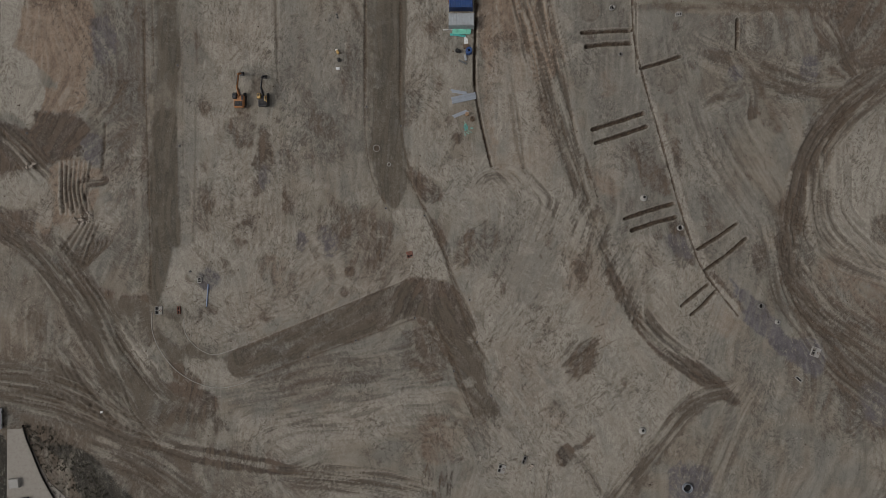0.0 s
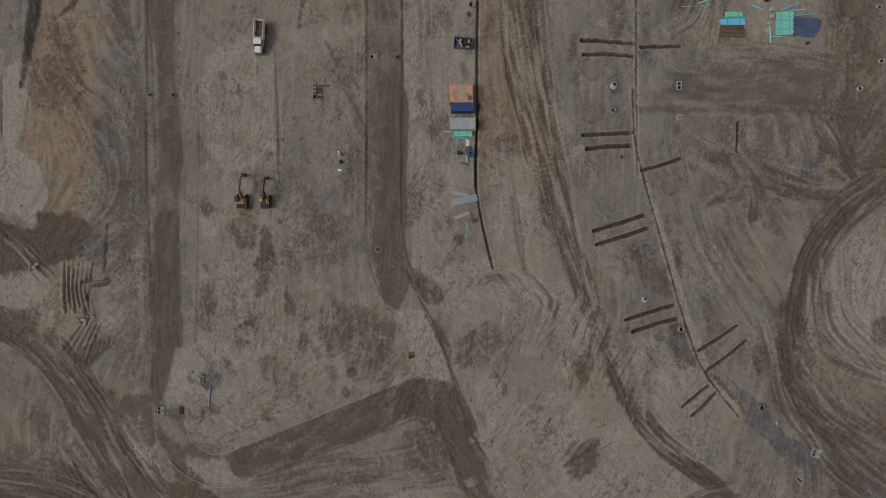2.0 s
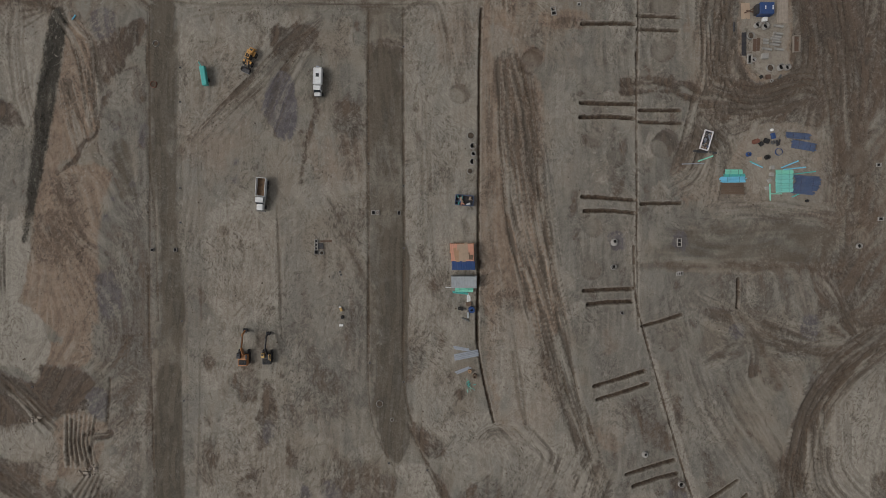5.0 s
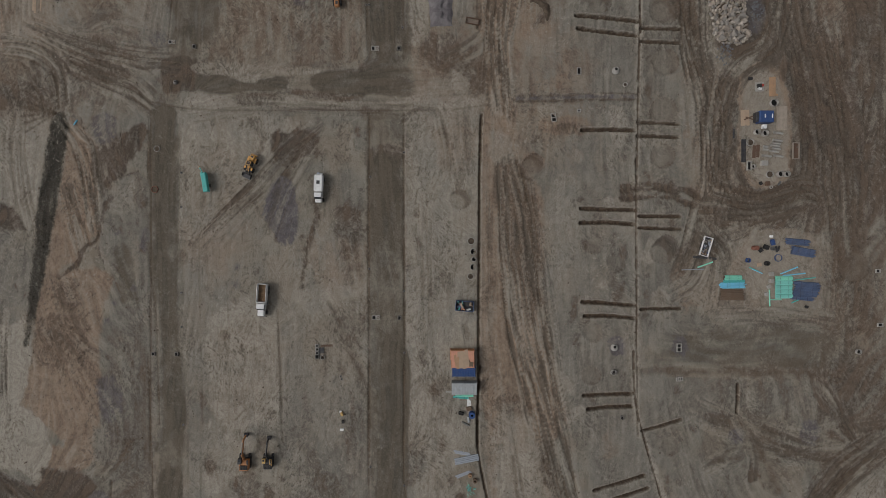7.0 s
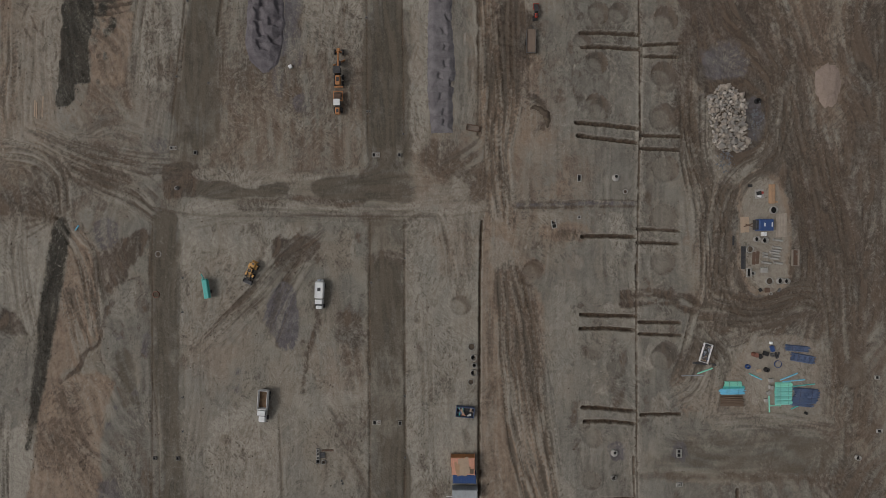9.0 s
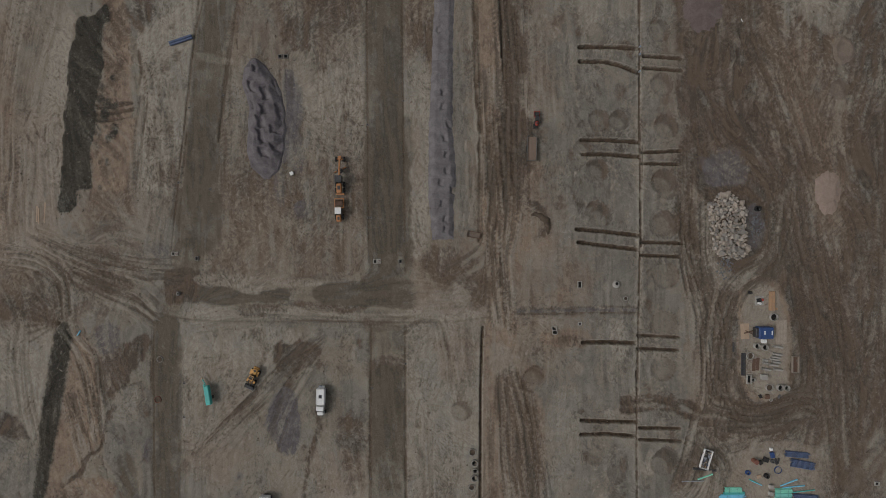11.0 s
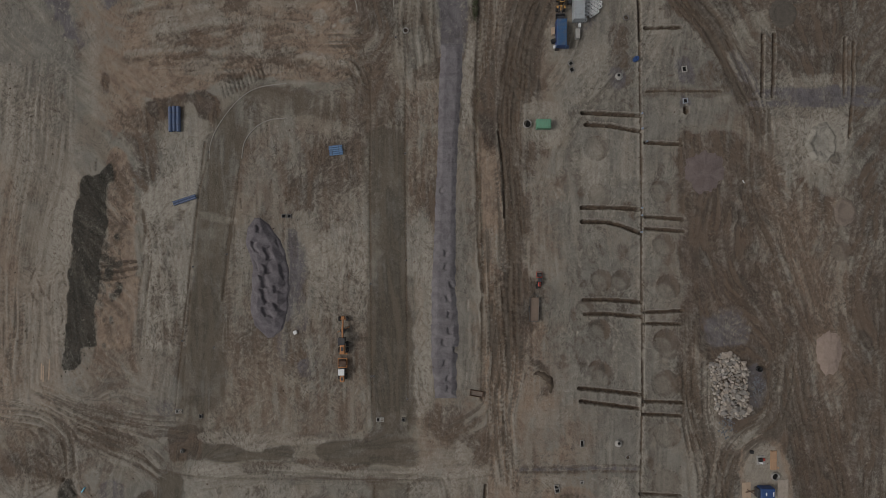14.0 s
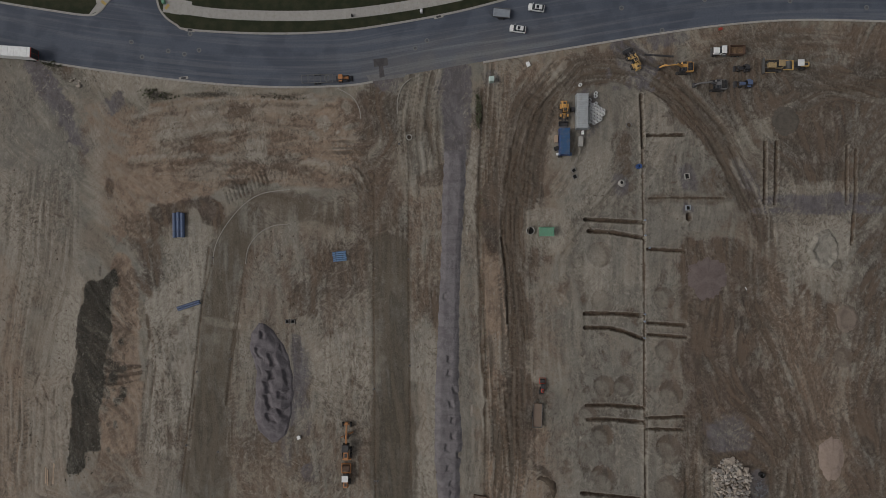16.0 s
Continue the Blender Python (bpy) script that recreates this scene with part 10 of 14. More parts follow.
def kerb(name, line, side, label="pale concrete kerb with a flat gutter", high=0.15, wide=0.32, z=0.0, mat=None):
    return strip(name, line, offset(line, side * wide), z + high, high + 0.15, mat or M_CONC, label, "kerb")


# ---- road, kerbs, pavements and verges ----
def paved_road():
    """A strip laid from the south kerb northwards; it runs on under the verges."""
    fine = farther(smooth(ROAD_S, 3))
    sides = [offset(fine, 1.75 * k) for k in range(17)]
    n, m = len(fine), len(sides)
    verts = [(x, y, 0.02) for row in sides for x, y in row]
    faces = [(j * n + i, j * n + i + 1, (j + 1) * n + i + 1, (j + 1) * n + i) for j in range(m - 1) for i in range(n - 1)]
    me = bpy.data.meshes.new("road")
    me.from_pydata(verts, [], faces)
    run = np.concatenate([[0], np.cumsum([math.hypot(b[0] - a[0], b[1] - a[1]) for a, b in zip(fine[:-1], fine[1:])])])
    lane = np.zeros((m, n, 3), dtype=np.float32)
    lane[:, :, 0] = run[None, :]
    lane[:, :, 1] = 1.75 * np.arange(m)[:, None]
    xs = np.array([p[0] for p in fine])
    lane[:, :, 2] = np.exp(-((xs + 2.0) / 26.0) ** 2)[None, :] * np.clip(1.15 - lane[:, :, 1] / 9.0, 0, 1) + 0.10
    me.attributes.new("lane", "FLOAT_VECTOR", "POINT").data.foreach_set("vector", lane.ravel())
    me.materials.append(M_ASPHALT)
    tagged(new("road", me), "blue-grey asphalt road streaked with tracked-out mud", "road", kind="structure")


paved_road()
kerb("kerb_south", farther(ROAD_S[:37], "first"), -1, wide=0.45)
kerb("kerb_south_east", farther(ROAD_S[49:], "last"), -1, wide=0.45)
ROAD_NE, ROAD_NW = farther(ROAD_NE), farther(ROAD_NW)
kerb("kerb_north_east", ROAD_NE, 1, wide=0.5)
kerb("kerb_north_west", ROAD_NW, 1, wide=0.5)
sheet("verge_east", offset(ROAD_NE, 0.5), 0.12, M_GRASS, "dark mown grass verge beside the road", "grass")
sheet("verge_west", offset(ROAD_NW, 0.5), 0.12, M_GRASS, "narrow dark grass verge beside the road", "grass")
sheet("side_street", ROAD_NW[-9:] + ROAD_NE[:9], 0.012, M_ASPHALT, "asphalt side street that leads away from the road", "road", 0.06)
WALK_E = smooth([(-75.7, 274.9), (-68.9, 274.1), (-60.7, 273.1), (-45.9, 272.5), (-31.2, 272.8), (-16.6, 274.4), (-2.1, 276.9), (12.5, 280.3)], 6)
pave = strip("pavement_east", offset(WALK_E, 1.28), offset(WALK_E, -1.28), 0.14, 0.2, M_CONC_DARK, "curving pale concrete pavement between grass verges", "pavement")
WALK_L, WALK_R = smooth(offset(WALK_E, 1.3), 2), smooth(offset(WALK_E, -1.3), 2)
for i in range(len(WALK_L) - 1):
    bm = bmesh.new()
    quad = [Vector((*q, 0)) for q in (WALK_L[i], WALK_L[i + 1], WALK_R[i + 1], WALK_R[i])]
    mid = sum(quad, Vector()) / 4
    quad = [mid + (q - mid) * 0.985 for q in quad]
    up = [bm.verts.new((q.x, q.y, 0.175)) for q in quad]
    dn = [bm.verts.new((q.x, q.y, 0.12)) for q in quad]
    bm.faces.new(up)
    for k in range(4):
        bm.faces.new((dn[k], dn[(k + 1) % 4], up[(k + 1) % 4], up[k]))
    bmesh.ops.recalc_face_normals(bm, faces=bm.faces[:])
    part("slab", bm, M_CONC_PALE, pave)
sheet("pavement_corner", [(-77.0, 278.5), (-75.7, 276.1), (-73.8, 273.3), (-71.1, 272.9), (-68.2, 274.0), (-68.3, 276.2), (-74.3, 277.5)], 0.16, M_CONC_PALE, "pale concrete corner landing of the pavement", "pavement")
sheet("pavement_west", [(-142.3, 290.5), (-141.4, 285.4), (-121.8, 281.3), (-103.1, 278.6), (-93.1, 277.7), (-90.2, 278.5), (-89.0, 284.0)], 0.17, M_CONC_PALE, "pale concrete pavement beside the side street", "pavement")
sheet("pavement_ramp", [(-93.5, 278.4), (-92.8, 275.8), (-95.0, 272.9), (-91.2, 274.5), (-89.6, 276.6), (-88.8, 278.4)], 0.165, M_CONC_PALE, "pale concrete kerb ramp at the corner", "pavement")
M_TACTILE = plain("yellow_tactile", (0.42, 0.30, 0.10), 0.8, dirt=0.4)


def tactile(x, y, rz):
    t = thing("tactile_pad", x, y, rz, "worn yellow tactile pad on the kerb ramp", "paving pad", "tactile pads", -0.235)
    pbox(t, "base", M_TACTILE, (0, 0, 0.01), (1.5, 0.7, 0.03))
    for i in range(6):
        for j in range(3):
            prod(t, "stud", M_TACTILE, (-0.6 + i * 0.24, -0.22 + j * 0.22, 0.02), (-0.6 + i * 0.24, -0.22 + j * 0.22, 0.04), 0.05, seg=8)


tactile(-74.62, 274.97, 50)
tactile(-91.03, 276.06, -40)
M_PATCH = gravel_material("asphalt_patch", (0.085, 0.078, 0.078), (0.065, 0.060, 0.062))
sheet("road_patch", [(-21.9, 261.5), (-18.3, 261.8), (-18.1, 259.9), (-19.4, 259.7), (-19.0, 257.0), (-20.3, 256.7), (-20.5, 259.6), (-21.7, 259.5)], 0.028, M_PATCH, "dark square asphalt patch over a utility cut", "road patch", 0.02)
M_DUSTY = gravel_material("dusty_asphalt", (0.17, 0.165, 0.165), (0.14, 0.135, 0.135))
sheet("road_apron", [(-23.8, 257.4), (-20.4, 257.7), (-20.2, 257.0), (-16.3, 257.5), (-13.4, 257.9), (-14.0, 256.9), (-22.8, 255.7)], 0.026, M_DUSTY, "pale dusty concrete apron at the road edge", "road patch", 0.02)


def road_cover(x, y, r=0.75):
    t = thing("road_manhole", x, y, 0, "dusty ring and iron cover set in the asphalt", "manhole", "road manholes", -0.075)
    phol(t, "collar", M_COLLAR, (0, 0, -0.02), (0, 0, 0.022), r, r * 0.45, seg=20)
    prod(t, "cover", M_IRON, (0, 0, -0.02), (0, 0, 0.014), r * 0.55, seg=18)


for x, y in [(-84.03, 266.08), (-74.55, 263.76), (-70.37, 262.94), (-66.59, 263.91), (-81.28, 262.28), (-68.87, 268.09), (-8.18, 266.11), (-11.19, 264.22), (41.14, 274.13), (51.43, 268.43), (62.09, 276.11), (83.54, 275.70), (102.73, 273.96)]:
    road_cover(x, y, 0.62)


def kerb_inlet(x, y, rz):
    t = thing("storm_inlet", x, y, rz, "iron storm drain inlet in the kerb", "drain inlet", "storm inlets", -0.2)
    pbox(t, "hood", M_CONC, (0, 0, 0.03), (2.4, 0.75, 0.1))
    pbox(t, "grate", M_DARK, (0, 0, 0.09), (1.2, 0.5, 0.04))


kerb_inlet(-70.53, 256.77, 8)
kerb_inlet(-68.77, 268.98, -6)
kerb_inlet(-5.22, 272.09, 12)

# new kerbs poured on the site
for n, line in enumerate(([(-76.5, -17.9), (-76.5, -22.8), (-74.5, -27.9), (-70.3, -33.1), (-64.6, -36.5), (-58.8, -37.6), (-52.9, -36.4), (-50.8, -35.2)], [(-68.3, -19.8), (-67.8, -23.7), (-65.1, -27.0), (-60.8, -29.0), (-56.4, -28.0), (-54.2, -27.0)],
                          [(-63.2, 209.0), (-62.7, 213.3), (-60.3, 218.3), (-55.6, 224.0), (-50.6, 227.1), (-43.3, 228.2)], [(-54.8, 209.1), (-54.0, 213.4), (-51.2, 217.0), (-47.6, 218.9), (-43.8, 219.3)],
                          [(-31.3, 254.1), (-27.5, 251.9), (-25.7, 249.0), (-25.2, 246.2)], [(-12.2, 256.7), (-14.5, 254.7), (-15.8, 251.2), (-15.9, 247.6)])):
    kerb("site_kerb_%d" % (n + 1), smooth(line, 8), 1, "new dusty concrete kerb curving round a corner", 0.14, 0.22, level(*line[len(line) // 2]), M_KERB)


# ---- machines ----
def excavator(x, y, rz, paint, label, cab_mat=None, reach=6.2, house_mat=None):
    t = thing("excavator", x, y, rz, label, "excavator", "parked plant")
    for s in (-1, 1):
        tr = pprism(t, "track", M_BLACK, [(-1.9, 0.25), (-1.6, 0.0), (1.6, 0.0), (1.9, 0.25), (1.9, 0.65), (1.6, 0.9), (-1.6, 0.9), (-1.9, 0.65)], s * 1.2 - 0.3, s * 1.2 + 0.3)
        for k in (-1.5, 1.5):
            prod(tr, "sprocket", M_STEEL, (s * 1.2 - 0.33, k, 0.45), (s * 1.2 + 0.33, k, 0.45), 0.33)
    pbox(t, "undercarriage", M_DARK, (0, 0, 0.55), (1.9, 1.8, 0.4))
    prod(t, "slew_ring", M_DARK, (0, 0, 0.7), (0, 0, 1.0), 0.75, seg=20)
    h = part("house", cube(bmesh.new(), (0.1, -0.55, 1.45), (2.6, 2.7, 0.9), 0.1), house_mat or paint, t)
    pbox(h, "counterweight", house_mat or paint, (0.05, -2.0, 1.4), (2.5, 0.6, 1.0), 0.15)
    pbox(h, "engine_cover", M_BLACK, (0.1, -1.35, 1.95), (2.1, 1.25, 0.16), label="black engine cover with a grille")
    for i in range(4):
        pbox(h, "grille_bar", M_DARK, (-0.6 + i * 0.42, -1.35, 2.05), (0.1, 1.0, 0.05), 0.01)
    pbox(h, "walkway", M_DARK, (1.05, 0.1, 1.94), (0.5, 1.2, 0.06), 0.02)
    prod(h, "fuel_cap", M_STEEL, (1.05, -0.35, 1.9), (1.05, -0.35, 2.06), 0.12)
    for i in range(3):
        prod(h, "handrail_post", M_DARK, (1.33, -0.4 + 0.55 * i, 1.9), (1.33, -0.4 + 0.55 * i, 2.5), 0.03)
    prod(h, "handrail", M_DARK, (1.33, -0.4, 2.5), (1.33, 0.7, 2.5), 0.03)
    c = part("cab", cube(bmesh.new(), (-0.8, 0.55, 1.9), (1.0, 1.6, 1.5), 0.08, top=(0.9, 0.85)), cab_mat or paint, t)
    pbox(c, "cab_glass", M_GLASS, (-0.8, 1.34, 1.95), (0.8, 0.06, 1.0), 0.02)
    pbox(c, "cab_roof", cab_mat or paint, (-0.8, 0.5, 2.68), (0.9, 1.3, 0.08), 0.03)
    pbox(c, "roof_hatch", M_GLASS, (-0.8, 0.75, 2.73), (0.6, 0.5, 0.04), 0.01)
    if house_mat is M_DARK:
        pbox(h, "side_panel", M_YELLOW, (1.0, -0.2, 1.62), (0.75, 1.9, 0.7), 0.06)
    prod(h, "exhaust", M_DARK, (0.9, -1.1, 1.9), (0.9, -1.1, 2.45), 0.07)
    b = part("boom", prism(bmesh.new(), [(0.5, 1.5), (0.6, 2.1), (2.6, 3.6), (3.1, 3.55), (reach, 2.6), (reach, 2.3), (2.9, 2.9), (0.9, 1.4)], 0.03, 0.39, 0.04), paint, t)
    prod(b, "lift_cylinder", M_STEEL, (-0.1, 0.9, 1.4), (-0.1, 2.4, 2.8), 0.09)
    prod(b, "lift_cylinder", M_STEEL, (0.52, 0.9, 1.4), (0.52, 2.4, 2.8), 0.09)
    prod(b, "stick_cylinder", M_STEEL, (0.21, 2.9, 3.75), (0.21, reach - 0.4, 3.0), 0.09)
    prod(b, "hose", M_BLACK, (0.33, 1.0, 2.45), (0.33, 2.6, 3.68), 0.04)
    pprism(t, "stick", paint, [(reach - 0.5, 2.9), (reach + 0.2, 2.75), (reach + 0.9, 0.9), (reach + 0.6, 0.8)], 0.04, 0.38)
    part("bucket", prism(bmesh.new(), [(reach + 0.2, 0.9), (reach + 0.9, 1.0), (reach + 1.3, 0.5), (reach + 1.0, 0.05), (reach + 0.3, 0.1), (reach + 0.8, 0.4)], -0.35, 0.77, 0.03), M_DARK, t, "worn steel digging bucket")
    return t


def dump_truck(x, y, rz, label, bed_mat, cab_mat, load=M_LOAD, bed=4.7, hood_mat=None):
    t = thing("dump_truck", x, y, rz, label, "dump truck", "trucks")
    pbox(t, "chassis", M_DARK, (0, -0.4, 0.75), (0.9, 8.0, 0.3))
    y0 = -4.3
    pbox(t, "bed_floor", bed_mat, (0, y0 + bed / 2, 1.15), (2.4, bed, 0.16))
    for s in (-1, 1):
        w = part("bed_side", cube(bmesh.new(), (s * 1.16, y0 + bed / 2, 1.85), (0.14, bed, 1.3)), bed_mat, t)
        for i in range(4):
            pbox(w, "stake", bed_mat, (s * 1.25, y0 + 0.6 + i * bed / 4.2, 1.8), (0.07, 0.12, 1.2), 0.01)
    pbox(t, "tailgate", bed_mat, (0, y0 + 0.06, 1.8), (2.2, 0.12, 1.2))
    pbox(t, "headboard", bed_mat, (0, y0 + bed - 0.02, 1.95), (2.3, 0.14, 1.5))
    bm = bmesh.new()
    bmesh.ops.create_grid(bm, x_segments=10, y_segments=20, size=0.5, matrix=pose(0, y0 + bed / 2, 1.42) @ Matrix.Diagonal((2.16, bed - 0.2, 1, 1)))
    for v in bm.verts:
        v.co.z += 0.16 * noise.noise(v.co * 1.3)
    part("load", bm, load, t, "thin layer of brown soil in the bed", True)
    c = part("cab", cube(bmesh.new(), (0, 1.35, 1.9), (2.2, 1.6, 1.5), 0.1, top=(0.92, 0.8)), cab_mat, t)
    pbox(c, "windscreen", M_GLASS, (0, 2.14, 2.16), (1.85, 0.12, 1.0), 0.03, rx=38)
    for s in (-1, 1):
        pbox(c, "side_window", M_GLASS, (s * 1.06, 1.4, 2.2), (0.06, 1.0, 0.6), 0.02)
        pbox(c, "mirror", M_DARK, (s * 1.3, 2.0, 2.0), (0.12, 0.1, 0.4), 0.02)
    n = part("hood", cube(bmesh.new(), (0, 3.0, 1.5), (1.9, 1.9, 0.9), 0.16, top=(0.85, 0.95)), hood_mat or cab_mat, t)
    pbox(n, "grille", M_STEEL, (0, 3.96, 1.4), (1.2, 0.06, 0.7), 0.02)
    pbox(t, "bumper", M_STEEL, (0, 4.1, 0.7), (2.3, 0.2, 0.35))
    for s in (-1, 1):
        pbox(n, "headlight", M_GLASS, (s * 0.78, 3.95, 1.25), (0.24, 0.08, 0.2), 0.02)
        pbox(t, "fuel_tank", M_STEEL, (s * 1.0, 0.5, 0.7), (0.5, 1.1, 0.5), 0.1)
        wheel(t, s * 1.02, 3.05, 0.5, 0.32)
        wheel(t, s * 0.98, -2.0, 0.5, 0.55)
        wheel(t, s * 0.98, -3.15, 0.5, 0.55)
    return t


def tank_truck(x, y, rz, label):
    t = thing("water_truck", x, y, rz, label, "water truck", "trucks")
    pbox(t, "chassis", M_DARK, (0, -0.2, 0.75), (0.9, 6.8, 0.3))
    b = part("tank", prism(bmesh.new(), [(-3.4, 1.0), (0.9, 1.0), (0.9, 2.3), (-3.4, 2.3)], -1.15, 1.15, 0.28), M_WHITE, t)
    pbox(b, "hatch", M_DARK, (0, -1.4, 2.34), (0.8, 0.9, 0.08), 0.02, label="open black tank hatch")
    pbox(b, "rear_deck", M_WHITE, (0, -3.6, 1.0), (1.5, 0.5, 0.3))
    pbox(b, "pump_box", M_GALV, (0.2, -3.75, 1.4), (0.8, 0.4, 0.5), 0.05)
    for q in (-1, 1):
        pbox(b, "tank_rail", M_WHITE, (q * 0.95, -1.25, 2.36), (0.08, 3.9, 0.08), 0.02)
    for s in (-1, 1):
        prod(b, "spray_head", M_STEEL, (s * 0.8, -3.6, 0.8), (s * 0.8, -3.6, 1.1), 0.1)
    c = part("cab", cube(bmesh.new(), (0, 1.75, 1.7), (2.1, 1.4, 1.4), 0.1, top=(0.9, 0.8)), M_WHITE, t)
    pbox(c, "windscreen", M_GLASS, (0, 2.5, 1.95), (1.7, 0.14, 1.05), 0.03, rx=40)
    for s in (-1, 1):
        pbox(c, "side_window", M_GLASS, (s * 1.02, 1.8, 1.95), (0.06, 0.9, 0.5), 0.02)
    n = part("hood", cube(bmesh.new(), (0, 3.05, 1.3), (1.9, 1.3, 0.8), 0.2, top=(0.85, 0.9)), M_WHITE, t)
    pbox(n, "grille", M_DARK, (0, 3.72, 1.2), (1.2, 0.06, 0.5), 0.02)
    for s in (-1, 1):
        pbox(n, "headlight", M_GLASS, (s * 0.75, 3.68, 1.2), (0.25, 0.08, 0.2), 0.02)
        wheel(t, s * 1.0, 2.9, 0.48, 0.3)
        wheel(t, s * 0.95, -2.2, 0.48, 0.5)
    return t


def wheel_loader(x, y, rz, label, paint=None):
    paint = paint or M_YELLOW
    t = thing("wheel_loader", x, y, rz, label, "wheel loader", "parked plant")
    pbox(t, "rear_frame", M_DARK, (0, -1.2, 1.1), (1.3, 2.6, 0.6), 0.1)
    e = part("engine_hood", cube(bmesh.new(), (0, -2.2, 1.85), (1.55, 2.0, 1.0), 0.16, top=(0.88, 0.92)), paint, t)
    pbox(e, "vent", M_DARK, (0, -2.55, 2.37), (0.8, 0.55, 0.05), 0.02)
    prod(e, "exhaust", M_DARK, (0.35, -1.6, 2.3), (0.35, -1.6, 2.85), 0.07)
    pbox(e, "counterweight", paint, (0, -3.25, 1.3), (1.9, 0.35, 0.7), 0.1)
    c = part("cab", cube(bmesh.new(), (0, -0.45, 2.3), (1.45, 1.45, 1.6), 0.1, top=(0.92, 0.9)), M_GLASS, t, "dark open cab")
    for s in (-1, 1):
        pbox(c, "roof_rail", paint, (s * 0.62, -0.45, 3.13), (0.18, 1.4, 0.1), 0.03)
        pbox(c, "roof_bar", paint, (0, -0.45 + s * 0.6, 3.14), (1.2, 0.2, 0.1), 0.03)
    pbox(c, "seat", M_WOOD_DARK, (0, -0.6, 3.11), (0.5, 0.5, 0.04), 0.02)
    pbox(t, "front_frame", paint, (0, 1.1, 1.25), (1.1, 1.5, 0.7), 0.12)
    pbox(t, "pivot", M_DARK, (0, 0.3, 1.0), (0.6, 0.6, 0.6), 0.08)
    for s in (-1, 1):
        wheel(t, s * 1.08, 1.3, 0.8, 0.58)
        wheel(t, s * 1.08, -1.7, 0.8, 0.58)
        pprism(t, "lift_arm", M_DARK, [(0.7, 1.9), (1.1, 2.0), (3.2, 0.7), (3.0, 0.4)], s * 0.5 - 0.13, s * 0.5 + 0.13)
        pbox(t, "mudguard", paint, (s * 1.08, -1.7, 1.72), (0.6, 1.5, 0.1))
        pbox(t, "front_mudguard", paint, (s * 1.08, 1.05, 1.72), (0.56, 0.8, 0.1))
    prod(t, "tilt_cylinder", M_STEEL, (0, 1.2, 1.9), (0, 2.7, 1.2), 0.1)
    b = part("bucket", prism(bmesh.new(), [(2.7, 1.1), (2.8, 0.2), (4.1, 0.1), (4.1, 0.2), (3.1, 0.4), (3.0, 1.2)], -1.4, 1.4, 0.03), M_DARK, t, "worn dark steel bucket")
    for s in (-1, 1):
        pbox(b, "bucket_side", M_DARK, (s * 1.38, 3.3, 0.55), (0.06, 1.2, 0.8), 0.02)
    pbox(b, "cutting_edge", M_STEEL, (0, 4.15, 0.16), (2.8, 0.16, 0.05), 0.01)
    return t


def motor_grader(x, y, rz, label):
    t = thing("motor_grader", x, y, rz, label, "motor grader", "parked plant")
    f = part("front_frame", prism(bmesh.new(), [(-0.4, 1.3), (-0.4, 1.9), (1.6, 2.0), (4.4, 1.2), (4.4, 0.9), (1.6, 1.5)], -0.2, 0.2, 0.03), M_ORANGE, t)
    pbox(f, "front_axle", M_ORANGE, (0, 4.2, 0.75), (2.0, 0.3, 0.3))
    pbox(f, "nose", M_ORANGE, (0, 4.6, 1.1), (0.8, 0.7, 0.5), 0.06)
    b = part("blade", cube(bmesh.new(), (0.0, 1.5, 0.55), (3.4, 0.14, 0.7), 0.03, rz=24), M_ORANGE, t)
    for s in (-1, 1):
        prod(b, "blade_cylinder", M_STEEL, (s * 0.35, 0.9, 2.0), (s * 0.9, 1.4, 0.7), 0.07)
    prod(b, "turntable", M_DARK, (0, 1.2, 0.9), (0, 1.2, 1.05), 0.7, seg=18)
    c = part("cab", cube(bmesh.new(), (0, -1.1, 2.3), (1.7, 1.7, 1.7), 0.1, top=(0.9, 0.9)), M_GLASS, t, "dark glazed cab")
    pbox(c, "cab_roof", M_DARK, (0, -1.1, 3.2), (1.7, 1.8, 0.1), 0.03)
    e = part("engine_hood", cube(bmesh.new(), (0, -3.3, 1.8), (1.3, 2.4, 0.9), 0.12, top=(0.9, 0.97)), M_ORANGE, t)
    pbox(e, "vent", M_DARK, (0, -3.2, 2.27), (0.7, 1.0, 0.05), 0.02)
    pbox(t, "ripper", M_ORANGE, (0, -4.7, 0.8), (2.2, 0.3, 0.4))
    for s in (-1, 1):
        wheel(t, s * 1.0, 4.2, 0.62, 0.4)
        wheel(t, s * 1.0, -2.2, 0.65, 0.42)
        wheel(t, s * 1.0, -3.7, 0.65, 0.42)
    return t


